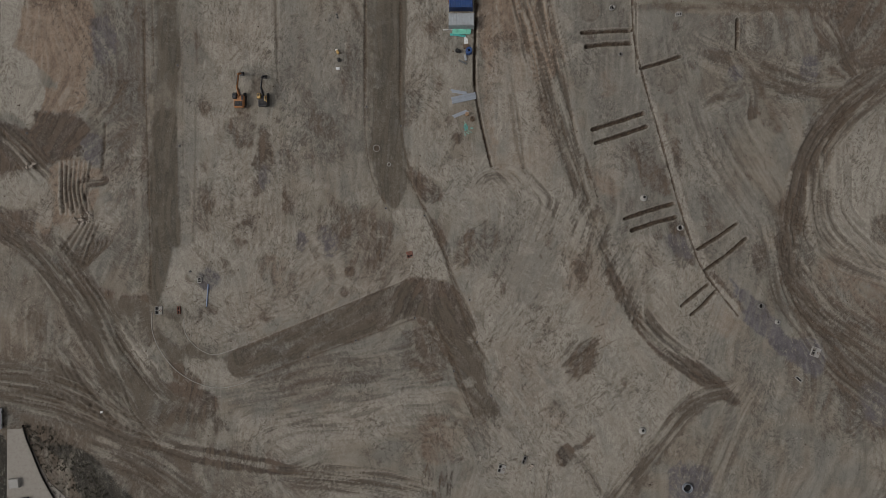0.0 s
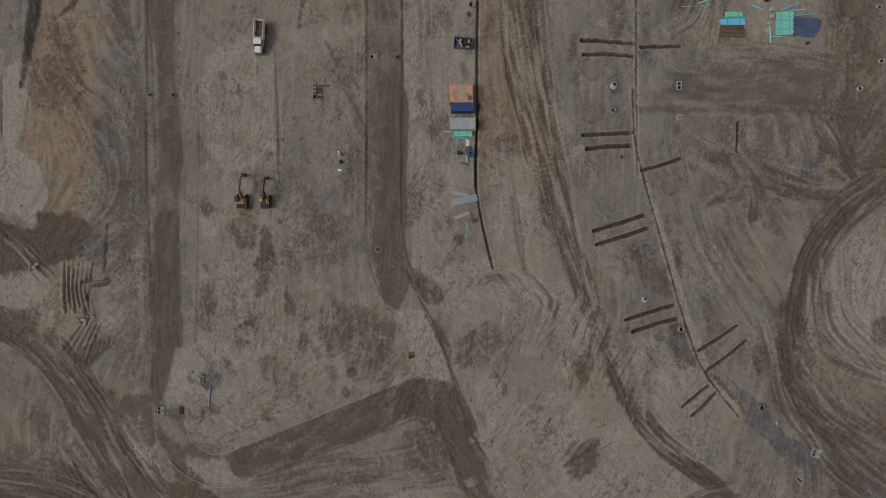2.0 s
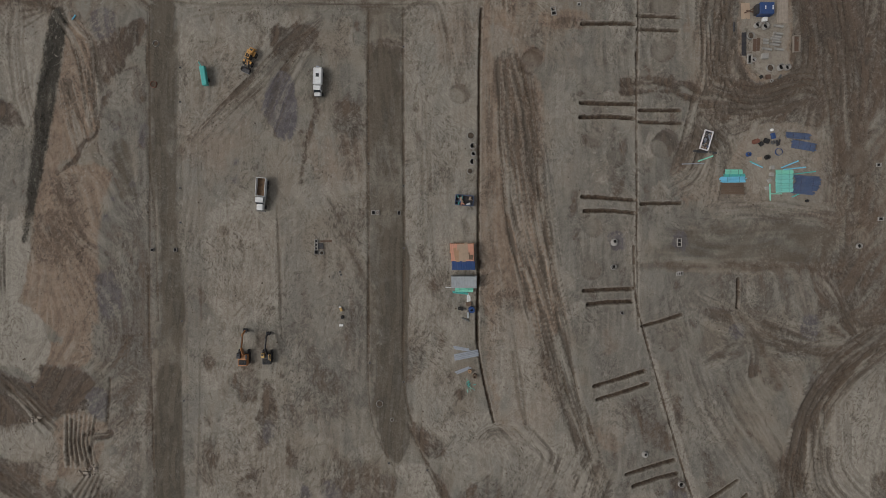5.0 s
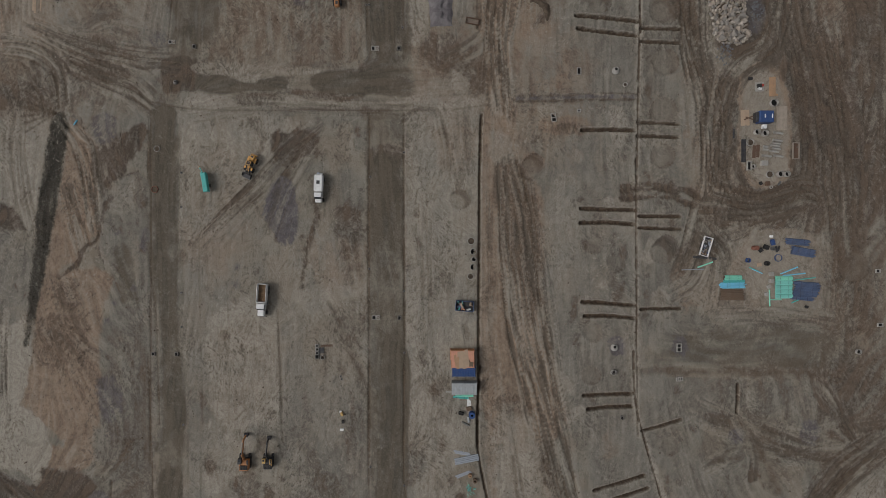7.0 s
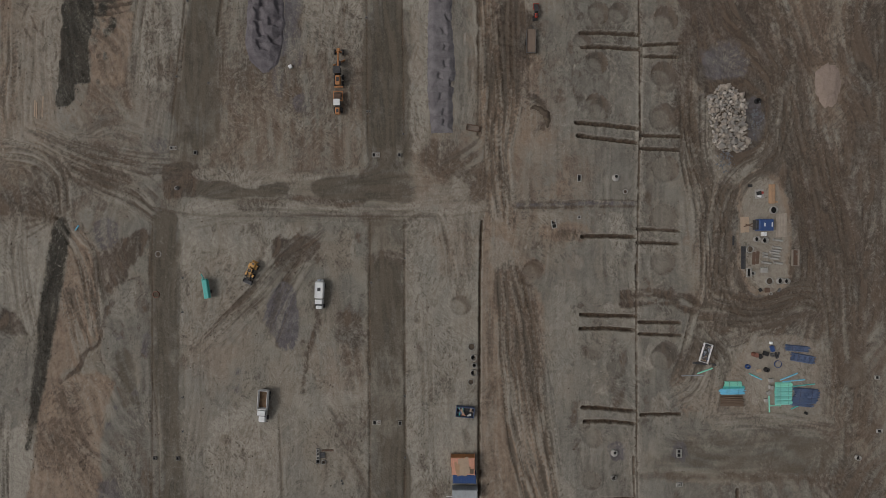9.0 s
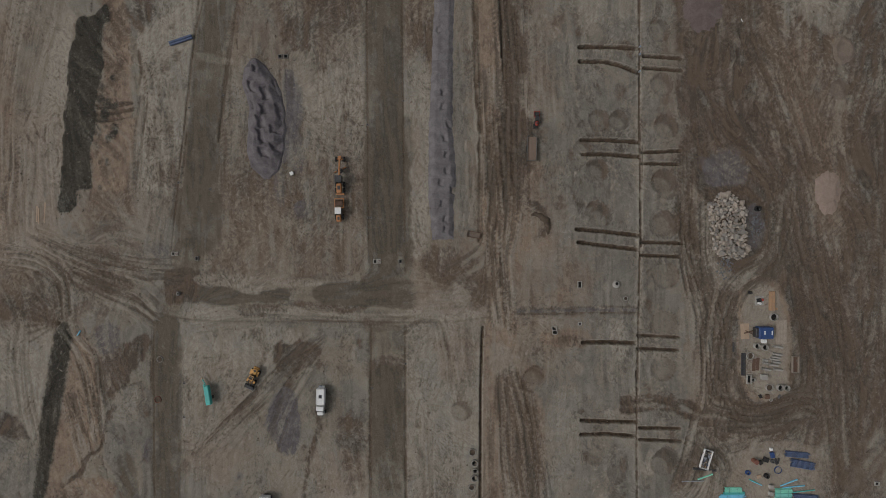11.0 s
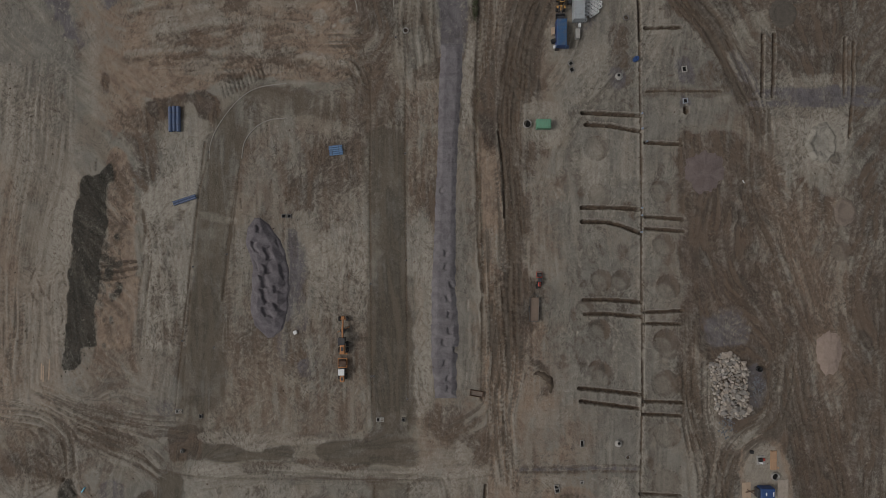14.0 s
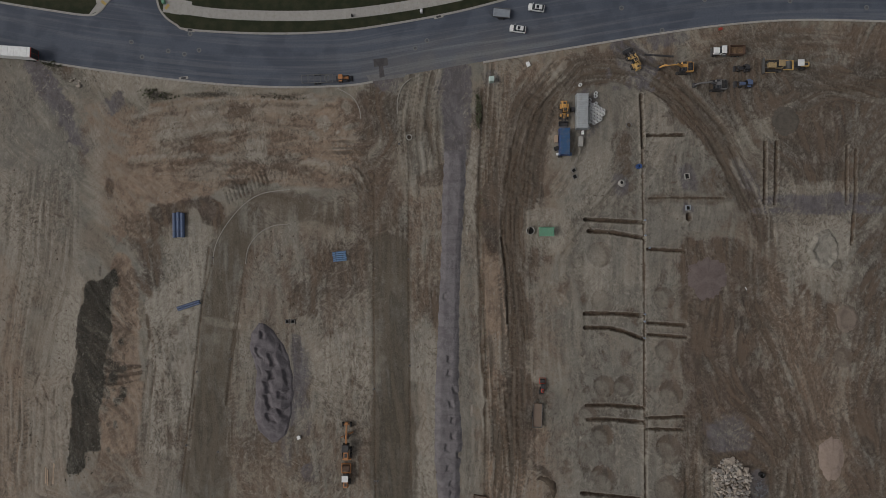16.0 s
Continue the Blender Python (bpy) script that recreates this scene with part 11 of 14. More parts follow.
def roller(x, y, rz, label, paint, roof_mat, drum_mat=M_RUST, scale=1.0):
    t = thing("soil_compactor", x, y, rz, label, "road roller", "parked plant")
    d = prod(t, "drum", drum_mat, (-0.95 * scale, 1.9 * scale, 0.75 * scale), (0.95 * scale, 1.9 * scale, 0.75 * scale), 0.75 * scale, "padded steel drum", 24)
    for i in range(3):
        phol(d, "drum_rib", drum_mat, ((-0.8 + 0.7 * i) * scale, 1.9 * scale, 0.75 * scale), ((-0.7 + 0.7 * i) * scale, 1.9 * scale, 0.75 * scale), 0.81 * scale, 0.1 * scale, seg=24)
    for s in (-1, 1):
        pbox(t, "drum_frame", paint, (s * 1.12 * scale, 1.9 * scale, 0.9 * scale), (0.2 * scale, 2.2 * scale, 0.35 * scale))
        wheel(t, s * 0.8 * scale, -1.6 * scale, 0.72 * scale, 0.5 * scale)
        for k in (-0.55, 0.55):
            prod(t, "roof_post", M_DARK, (s * 0.6 * scale, (-0.1 + k) * scale, 1.3 * scale), (s * 0.6 * scale, (-0.1 + k) * scale, 2.6 * scale), 0.05)
    pbox(t, "cross_frame", paint, (0, 0.75 * scale, 0.9 * scale), (2.4 * scale, 0.25 * scale, 0.35 * scale))
    pbox(t, "front_bar", paint, (0, 3.05 * scale, 0.9 * scale), (2.4 * scale, 0.2 * scale, 0.3 * scale))
    pbox(t, "platform", M_DARK, (0, -0.1 * scale, 1.1 * scale), (1.5 * scale, 1.4 * scale, 0.3 * scale))
    pbox(t, "seat", M_BLACK, (0, -0.3 * scale, 1.5 * scale), (0.6, 0.6, 0.5), 0.08)
    pbox(t, "canopy", roof_mat, (0, -0.1 * scale, 2.65 * scale), (1.6 * scale, 1.6 * scale, 0.1), 0.04, label="flat canopy")
    e = part("engine_hood", cube(bmesh.new(), (0, -2.0 * scale, 1.35 * scale), (1.25 * scale, 1.8 * scale, 0.9 * scale), 0.14, top=(0.9, 0.95)), paint, t)
    pbox(e, "vent", M_DARK, (0, -2.0 * scale, 1.81 * scale), (0.6 * scale, 0.8 * scale, 0.04), 0.02)
    return t


def tractor(x, y, rz, label, paint, loader=True, group="parked plant"):
    t = thing("tractor", x, y, rz, label, "tractor", group)
    h = part("hood", cube(bmesh.new(), (0, 1.2, 1.2), (0.9, 1.9, 0.8), 0.12, top=(0.85, 0.95)), paint, t)
    pbox(h, "grille", M_DARK, (0, 2.16, 1.15), (0.6, 0.06, 0.5), 0.02)
    pbox(t, "chassis", M_DARK, (0, 0.2, 0.75), (0.7, 3.2, 0.4))
    pbox(t, "seat", M_BLACK, (0, -0.6, 1.4), (0.6, 0.6, 0.6), 0.1)
    c = pbox(t, "canopy", paint, (0, -0.5, 2.5), (1.4, 1.5, 0.1), 0.04)
    for s in (-1, 1):
        for k in (-1.1, 0.1):
            prod(c, "roof_post", M_DARK, (s * 0.6, k, 1.0), (s * 0.6, k, 2.5), 0.04)
        wheel(t, s * 0.95, -0.7, 0.75, 0.5)
        wheel(t, s * 0.8, 1.6, 0.5, 0.35)
        pbox(t, "mudguard", paint, (s * 0.95, -0.7, 1.55), (0.5, 1.2, 0.08))
        if loader:
            pprism(t, "loader_arm", M_DARK, [(0.3, 1.6), (0.6, 1.7), (2.9, 0.6), (2.8, 0.4)], s * 0.62 - 0.07, s * 0.62 + 0.07)
    if loader:
        part("bucket", prism(bmesh.new(), [(2.7, 0.8), (2.75, 0.15), (3.4, 0.08), (3.4, 0.16), (2.95, 0.3), (2.9, 0.85)], -0.95, 0.95, 0.02), M_DARK, t)
    pbox(t, "rear_blade", M_DARK, (0, -2.1, 0.6), (2.0, 0.25, 0.5))
    return t


def dozer(x, y, rz, label, paint):
    t = thing("bulldozer", x, y, rz, label, "bulldozer", "parked plant")
    for s in (-1, 1):
        tr = pprism(t, "track", M_BLACK, [(-1.9, 0.3), (-1.5, 0.0), (1.4, 0.0), (1.8, 0.35), (1.5, 0.85), (-1.5, 0.95), (-1.9, 0.7)], s * 1.15 - 0.28, s * 1.15 + 0.28)
        prod(tr, "sprocket", M_STEEL, (s * 1.15 - 0.31, -1.45, 0.55), (s * 1.15 + 0.31, -1.45, 0.55), 0.4)
        pbox(t, "push_arm", paint, (s * 1.55, 1.1, 0.5), (0.16, 3.0, 0.25))
    h = part("engine_hood", cube(bmesh.new(), (0, 1.0, 1.3), (1.3, 1.9, 1.0), 0.1), paint, t)
    prod(h, "exhaust", M_DARK, (0.3, 1.0, 1.8), (0.3, 1.0, 2.5), 0.07)
    pbox(t, "body", paint, (0, -0.9, 1.15), (1.6, 1.7, 0.8), 0.1)
    c = part("cab", cube(bmesh.new(), (0, -0.6, 2.1), (1.4, 1.3, 1.3), 0.08, top=(0.9, 0.9)), M_GLASS, t)
    pbox(c, "cab_roof", paint, (0, -0.6, 2.8), (1.6, 1.6, 0.12), 0.05)
    pbox(t, "ripper", M_DARK, (0, -2.3, 0.8), (1.7, 0.6, 0.5))
    b = part("blade", prism(bmesh.new(), [(2.6, 0.05), (2.75, 0.5), (2.65, 1.2), (2.8, 1.3), (2.95, 0.5), (2.75, 0.0)], -1.95, 1.95, 0.02), M_STEEL, t, "wide steel blade")
    for s in (-1, 1):
        prod(b, "blade_cylinder", M_STEEL, (s * 0.5, 1.6, 1.5), (s * 0.5, 2.7, 0.9), 0.08)
    return t


def car(x, y, rz, label, paint, name="car", length=4.5, pickup=False, group="vehicles on the road"):
    t = thing(name, x, y, rz, label, "pickup truck" if pickup else "car", group, -0.08)
    L = length / 2
    pprism(t, "body", paint, [(-L, 0.35), (L, 0.35), (L + 0.05, 0.7), (L - 0.3, 0.88), (0.9, 1.0), (-L + 0.1, 1.02), (-L, 0.8)], -0.92, 0.92, bev=0.08)
    k0, k1 = (-0.5, 1.2) if pickup else (-1.9, 1.1)
    c = part("cabin", cube(bmesh.new(), (0, (k0 + k1) / 2, 1.24), (1.66, k1 - k0 + 0.35, 0.5), 0.06, top=(0.84, 0.62)), M_GLASS, t, "dark glazed cabin")
    pbox(c, "car_roof", paint, (0, (k0 + k1) / 2 - 0.1, 1.5), (1.36, (k1 - k0) * 0.66, 0.05), 0.02)
    if not pickup:
        pbox(c, "sunroof", M_GLASS, (0, (k0 + k1) / 2 + 0.15, 1.53), (0.9, 0.75, 0.03), 0.01)
        for s in (-1, 1):
            prod(c, "roof_rail", M_DARK, (s * 0.6, k0 + 0.5, 1.55), (s * 0.6, k1 - 0.6, 1.55), 0.03)
            pbox(c, "mirror", paint, (s * 1.0, k1 - 0.1, 1.05), (0.2, 0.14, 0.14), 0.03)
    if pickup:
        pbox(t, "bed_liner", M_DARK, (0, -1.6, 1.03), (1.5, 1.7, 0.06), 0.02)
    for s in (-1, 1):
        pbox(t, "headlight", M_CONC_PALE, (s * 0.66, L - 0.02, 0.72), (0.36, 0.12, 0.16), 0.02)
        pbox(t, "tail_light", M_RED, (s * 0.68, -L + 0.02, 0.8), (0.34, 0.1, 0.16), 0.02)
        for q in (-1, 1):
            wheel(t, s * 0.82, q * (L - 0.95), 0.34, 0.22)
    return t


def shrink(t, s):
    """A smaller make of the same machine."""
    t.matrix_basis = t.matrix_basis @ Matrix.Scale(s, 4)
    return t


shrink(excavator(-53.05, 36.42, -1, M_ORANGE, "orange tracked excavator with a black cab, boom laid out ahead", M_DARK), 0.96)
shrink(excavator(-47.06, 36.50, 0, M_DARK, "black-boomed tracked excavator with a yellow cab", M_YELLOW, 6.0, M_DARK), 0.86)
shrink(excavator(56.50, 258.59, 90, M_LOADER, "orange-yellow tracked excavator parked beside the road", M_DARK, 5.6), 0.95)
shrink(excavator(65.05, 254.22, 90, M_DUSTY, "dusty orange tracked excavator with its boom laid out", M_DARK, 5.4), 0.92)
dump_truck(-48.20, 77.77, 176, "white dump truck with an open bed of brown soil", M_WHITE, M_WHITE)
tank_truck(-33.66, 106.36, 178, "white water truck with an open black hatch")
shrink(wheel_loader(-51.20, 112.26, 156, "orange-yellow wheel loader with its bucket lowered", M_LOADER), 0.84)
motor_grader(-28.75, 163.84, 0, "orange motor grader with a black cab")
roller(-28.92, 154.93, 0, "orange soil compactor with a white canopy", M_ORANGE, M_WHITE)
roller(21.28, 178.19, 0, "small red roller with a black seat", M_RED, M_DARK, M_DARK, 0.62)
dozer(79.26, 259.10, 90, "mud-caked yellow bulldozer with a wide blade", M_MUDDY)
roller(84.55, 259.24, 90, "yellow soil compactor with a white canopy", M_YELLOW, M_WHITE, M_STEEL)
shrink(tractor(71.67, 258.58, 90, "black and navy tractor with a front loader", M_DARK), 0.72)
shrink(tractor(72.16, 254.64, 90, "blue tractor with a front loader", M_NAVY), 0.82)
shrink(wheel_loader(43.78, 260.59, 28, "yellow loader with a dark front arm"), 0.82)
shrink(wheel_loader(26.39, 247.53, 180, "orange-yellow loader beside the office trailer", M_LOADER), 0.82)
shrink(dump_truck(67.23, 262.73, 90, "white truck with a worn brown bed", M_RUST, M_WHITE, M_LOAD, 4.3), 0.92)
shrink(car(14.8, 268.7, 82, "white estate car on the road", M_WHITE), 0.9)
shrink(car(19.5, 274.0, 82, "white saloon car on the road", M_WHITE), 0.9)
car(-116.3, -45.48, 0, "white pickup truck beside the concrete pad", M_WHITE, "pickup_truck", 5.4, True)
shrink(tractor(-29.59, 256.42, -88, "orange skid loader with black tyres at the road edge", M_ORANGE, True, "vehicles on the road"), 0.75)


def semi_trailer(x, y, rz):
    t = thing("semi_trailer", x, y, rz, "long white box trailer with dark red tail doors", "semi trailer", "vehicles on the road", -0.08)
    b = pbox(t, "box_body", M_WHITE, (0, 0, 2.3), (2.5, 14.5, 2.4), 0.06)
    for i in range(9):
        pbox(b, "roof_rib", M_WHITE, (0, -6.4 + 1.6 * i, 3.52), (2.5, 0.08, 0.05), 0.01)
    d = pbox(t, "tail_frame", M_RED, (0, -7.3, 2.2), (2.5, 0.15, 2.5), 0.04)
    for s in (-1, 1):
        pbox(d, "tail_door", M_DARK, (s * 0.62, -7.41, 2.2), (1.15, 0.08, 2.1), 0.02)
        for y0 in (-5.6, -4.3):
            wheel(t, s * 1.0, y0, 0.5, 0.5)
        prod(t, "landing_leg", M_STEEL, (s * 0.8, 4.0, 0.0), (s * 0.8, 4.0, 1.1), 0.08)
    pbox(t, "chassis", M_DARK, (0, 0, 0.95), (1.0, 14.0, 0.3))
    return t


def frame_trailer(x, y, rz):
    """A bare steel trailer frame on the road."""
    t = thing("frame_trailer", x, y, rz, "bare dusty steel trailer frame at the road edge", "trailer", "trailers", -0.08)
    for s in (-1, 1):
        pbox(t, "side_rail", M_STEEL, (s * 1.0, 0, 0.75), (0.12, 8.0, 0.18), 0.02)
        for k in (-0.5, 0.5):
            wheel(t, s * 1.15, k, 0.36, 0.22)
    for k in range(6):
        pbox(t, "cross_bar", M_STEEL, (0, -3.9 + 1.56 * k, 0.72), (2.0, 0.12, 0.14), 0.02)
    phol(t, "turntable", M_STEEL, (0, 2.6, 0.85), (0, 2.6, 0.95), 0.8, 0.12, seg=20)
    return t


frame_trailer(-36.10, 256.31, -88)
semi_trailer(-114.54, 262.75, 86)


def utility_trailer(x, y, rz, label, w, l, deck, cat="trailer", load=None, lift=0.0):
    t = thing("utility_trailer", x, y, rz, label, cat, "trailers", lift)
    pbox(t, "deck", deck, (0, 0, 0.7), (w, l, 0.1))
    for i in range(7):
        pbox(t, "plank", deck, (-w / 2 + (i + 0.5) * w / 7, 0, 0.77), (w / 7 - 0.04, l - 0.1, 0.05), 0.01)
    for s in (-1, 1):
        pbox(t, "side_rail", M_STEEL, (s * w / 2, 0, 0.95), (0.08, l, 0.4), 0.02)
        wheel(t, s * (w / 2 + 0.1), -0.5, 0.36, 0.22)
        wheel(t, s * (w / 2 + 0.1), 0.4, 0.36, 0.22)
        prod(t, "drawbar", M_DARK, (s * w * 0.4, l / 2, 0.6), (0, l / 2 + 1.2, 0.55), 0.06)
    pbox(t, "end_rail", M_STEEL, (0, -l / 2, 0.95), (w, 0.08, 0.4), 0.02)
    return t


utility_trailer(10.70, 272.62, 84, "empty grey slatted trailer on the road", 2.2, 4.2, M_GALV, lift=-0.08)
utility_trailer(19.99, 170.57, -1, "flat trailer with a worn reddish plank deck", 2.3, 6.0, M_DECK)


def flat_frame(x, y, rz):
    t = thing("box_trailer", x, y, rz, "open white-rimmed trailer filled with odds and ends", "trailer", "trailers")
    pbox(t, "floor", M_DARK, (0, 0, 0.6), (2.2, 5.2, 0.1))
    for s in (-1, 1):
        pbox(t, "side_wall", M_WHITE, (s * 1.12, 0, 1.0), (0.12, 5.4, 0.8))
        pbox(t, "end_wall", M_WHITE, (0, s * 2.62, 1.0), (2.2, 0.14, 0.8))
        for k in (-0.4, 0.5):
            wheel(t, s * 1.3, k, 0.36, 0.2)
    r = random.Random(3)
    for i in range(34):
        m = (M_GALV, M_STEEL, M_WOOD_DARK, M_DARK, M_CONC, M_NAVY, M_PLY)[i % 7]
        pbox(t, "scrap", m, (r.uniform(-0.8, 0.8), r.uniform(-2.2, 2.2), 0.8 + r.random() * 0.2), (r.uniform(0.12, 0.4), r.uniform(0.3, 1.1), r.uniform(0.1, 0.35)), 0.03, rz=r.uniform(0, 180))
    return t


shrink(flat_frame(64.58, 91.53, -16), 0.92)


def teal_trailer(x, y, rz):
    t = thing("water_stand_trailer", x, y, rz, "teal towed tank trailer with a raised spout", "trailer", "trailers")
    b = part("tank", prism(bmesh.new(), [(-2.6, 0.7), (2.0, 0.7), (2.4, 1.2), (2.2, 1.9), (-2.6, 2.0)], -0.62, 0.62, 0.12), M_TEAL, t)
    pbox(b, "step", M_TEAL, (-0.78, 1.9, 0.9), (0.45, 1.4, 0.5))
    prod(t, "drawbar", M_TEAL, (-0.5, 2.4, 0.7), (-1.2, 4.0, 0.6), 0.12)
    pbox(t, "hitch", M_PLY, (-1.25, 4.1, 0.6), (0.35, 0.5, 0.25))
    for s in (-1, 1):
        wheel(t, s * 0.66, -1.0, 0.42, 0.2)
    return t


teal_trailer(-62.6, 108.0, 9)


# ---- containers and offices ----
def container(x, y, rz, w, l, h, mat, roof_mat, label, name="shipping_container", ribs=14, cat="container", group="site containers"):
    t = thing(name, x, y, rz, label, cat, group)
    b = pbox(t, "shell", mat, (0, 0, h / 2 + 0.1), (w, l, h - 0.1), 0.05)
    n = ribs
    for i in range(n):
        yy = -l / 2 + (i + 0.5) * l / n
        for s in (-1, 1):
            pbox(b, "wall_rib", mat, (s * (w / 2 + 0.02), yy, h / 2 + 0.1), (0.06, l / n * 0.5, h * 0.84), 0.01)
    r = pbox(t, "roof", roof_mat, (0, 0, h + 0.09), (w - 0.06, l - 0.06, 0.1), 0.03)
    for i in range(n):
        pbox(r, "roof_rib", roof_mat, (0, -l / 2 + (i + 0.5) * l / n, h + 0.16), (w - 0.25, l / n * 0.45, 0.06), 0.015)
    for s in (-1, 1):
        pbox(t, "door", mat, (s * w / 4, l / 2 + 0.03, h / 2 + 0.1), (w / 2 - 0.1, 0.06, h * 0.86), 0.02)
        for q in (-1, 1):
            pbox(t, "corner_post", roof_mat, (s * (w / 2 - 0.02), q * (l / 2 - 0.02), h / 2 + 0.08), (0.18, 0.18, h + 0.12), 0.02)
    return t


container(2.76, 64.23, 90, 2.3, 6.0, 2.5, M_ORANGE, M_SALMON, "salmon-roofed shipping container with plywood sheets on top")
container(2.90, 62.12, 90, 2.3, 5.8, 2.5, M_ORANGE, M_SALMON, "salmon-roofed shipping container strewn with plywood")
container(3.17, 59.88, 90, 2.2, 5.8, 2.4, M_BLUE, M_BLUE, "blue shipping container with faded roof")
container(3.30, 55.69, 90, 2.9, 6.3, 2.6, M_ROOF, M_ROOF, "pale grey ribbed-roof site container", ribs=9)
container(30.79, 247.56, 0, 2.75, 8.6, 2.4, M_ROOF, M_ROOF, "long pale grey site office trailer", "office_trailer", 16, "site office")
container(26.45, 240.04, 0, 2.4, 6.6, 2.3, M_BLUE, M_BLUE_FADED, "faded blue shipping container beside stacked tools", ribs=8)
container(22.1, 217.4, 90, 2.2, 3.5, 2.0, M_GREENBOX, M_GREENBOX, "green steel tool container", ribs=7)


def ply_sheets(x, y, rz, n, w, l, z, mat, label):
    t = thing("board_stack", x, y, rz, label, "boards", "boards on containers", -z)
    r = random.Random(n)
    for i in range(n):
        pbox(t, "board", mat, ((i - (n - 1) / 2) * w * 0.8, r.uniform(-0.3, 0.3), 0.03 + 0.035 * (i % 3)), (w, l, 0.03), 0.005, rz=r.uniform(-6, 6))
    return t


ply_sheets(2.90, 63.22, 3, 4, 0.85, 4.3, 2.7, M_PLY, "loose plywood sheets laid over a container roof")
ply_sheets(1.35, 62.51, 4, 2, 0.6, 3.0, 2.7, M_WOOD, "pale timber boards on a container roof")
ply_sheets(4.59, 62.24, 0, 2, 1.0, 1.2, 2.72, M_WOOD_DARK, "dark weathered boards on a container roof")


def blue_plant(x, y, rz):
    t = thing("generator_container", x, y, rz, "dark blue generator container with white marks on its roof", "container", "yard things")
    b = pbox(t, "shell", M_BLUE, (0, 0, 1.05), (3.5, 2.9, 1.9), 0.08)
    pbox(b, "roof", M_BLUE, (0, 0, 2.03), (3.3, 2.7, 0.08), 0.03)
    pbox(b, "roof_mark", M_WHITE, (-0.5, 0.1, 2.085), (0.28, 0.9, 0.02), 0.005, label="faded white bars")
    pbox(b, "roof_mark", M_WHITE, (1.3, 0.1, 2.085), (0.28, 1.1, 0.02), 0.005, label="faded white bars")
    pbox(t, "engine_end", M_DARK, (-2.05, 0, 0.9), (0.7, 2.4, 1.5), 0.08)
    prod(t, "outrigger", M_RUST, (-2.7, 0.4, 0.8), (-4.6, -0.4, 0.15), 0.14)
    prod(t, "outrigger", M_RUST, (-2.7, -0.5, 0.8), (-4.2, 0.3, 0.12), 0.12)
    return t


blue_plant(78.74, 124.05, 0)


# ---- pipes, rings and stacks ----
def pipe(x, y, rz, l, r, mat, label, wall=0.03, name="pipe", group="loose pipes"):
    t = thing(name, x, y, rz, label, "pipe", group)
    phol(t, "barrel", mat, (0, -l / 2, r), (0, l / 2, r), r, wall, seg=14)
    phol(t, "socket", mat, (0, l / 2 - 0.25, r), (0, l / 2, r), r * 1.14, wall, seg=14)
    return t


def pipe_stack(x, y, rz, l, r, cols, rows, mat, label, bearer=True, jitter=0.1):
    t = thing("pipe_stack", x, y, rz, label, "pipes", "pipe stacks")
    rn = random.Random(int(x * 7 + y * 3))
    lift = 0.1 if bearer else 0.0
    for j in range(rows):
        for i in range(cols - j):
            xx = (i - (cols - j - 1) / 2) * 2.05 * r
            s = rn.uniform(-jitter, jitter)
            phol(t, "pipe", mat, (xx, -l / 2 + s, lift + r + j * 1.75 * r), (xx, l / 2 + s, lift + r + j * 1.75 * r), r, r * 0.14, seg=10)
    if bearer:
        for s in (-0.32, 0.32):
            pbox(t, "bearer", M_WOOD_DARK, (0, s * l, 0.05), (cols * 2.05 * r, 0.12, 0.1), 0.01)
    for s in (-0.25, 0.25):
        pbox(t, "strap", M_DARK, (0, s * l, lift + r * 2 + (rows - 1) * 1.75 * r + 0.01), (max(0.3, (cols - rows + 1) * 2.05 * r), 0.05, 0.02), 0.004)
    return t


def ring(x, y, r, h, label="grey concrete manhole ring lying on the ground", wall=0.14, mat=None, group="concrete rings", hole=True):
    t = thing("concrete_ring", x, y, 0, label, "concrete ring", group, 0.03)
    mat = mat or M_CONC
    phol(t, "wall", mat, (0, 0, 0), (0, 0, h), r, wall, seg=22)
    phol(t, "lip", mat, (0, 0, h - 0.04), (0, 0, h + 0.04), r - wall * 0.4, wall * 0.35, seg=22)
    if hole:
        # tall rings get a near-black disc as their inner shade, low ones earth
        prod(t, "earth_floor", M_HOLE_SHADE if h > 0.55 else M_EARTH, (0, 0, -0.05), (0, 0, 0.06), r - wall - 0.01, seg=20)
    return t


def manhole(x, y, r, label="concrete manhole with an open dark shaft", mat=None, group="manholes", off=0.25):
    """A cone top with its opening set to one side."""
    t = thing("manhole", x, y, random.Random(int(x * 10)).uniform(0, 360), label, "manhole", group, 0.05)
    mat = mat or M_CONC_PALE
    seg = 22
    bm = bmesh.new()
    loops = []
    for rad, z, ox in ((r, 0, 0), (r, 0.25, 0), (r * 0.55, 0.75, off * r), (r * 0.42, 0.75, off * r), (r * 0.42, 0.05, off * r)):
        loops.append([bm.verts.new((ox + rad * math.cos(2 * math.pi * i / seg), rad * math.sin(2 * math.pi * i / seg), z)) for i in range(seg)])
    for p, q in zip(loops[:-1], loops[1:]):
        for i in range(seg):
            bm.faces.new((p[i], p[(i + 1) % seg], q[(i + 1) % seg], q[i]))
    bmesh.ops.recalc_face_normals(bm, faces=bm.faces[:])
    part("cone", bm, mat, t)
    # near-black plug high in the cone: the shaft's darkness as colour
    prod(t, "shaft", M_HOLE_SHADE, (off * r, 0, 0.0), (off * r, 0, 0.62), r * 0.43, seg=20)
    phol(t, "collar", M_CONC, (off * r, 0, 0.7), (off * r, 0, 0.82), r * 0.56, r * 0.13, seg=20)
    return t


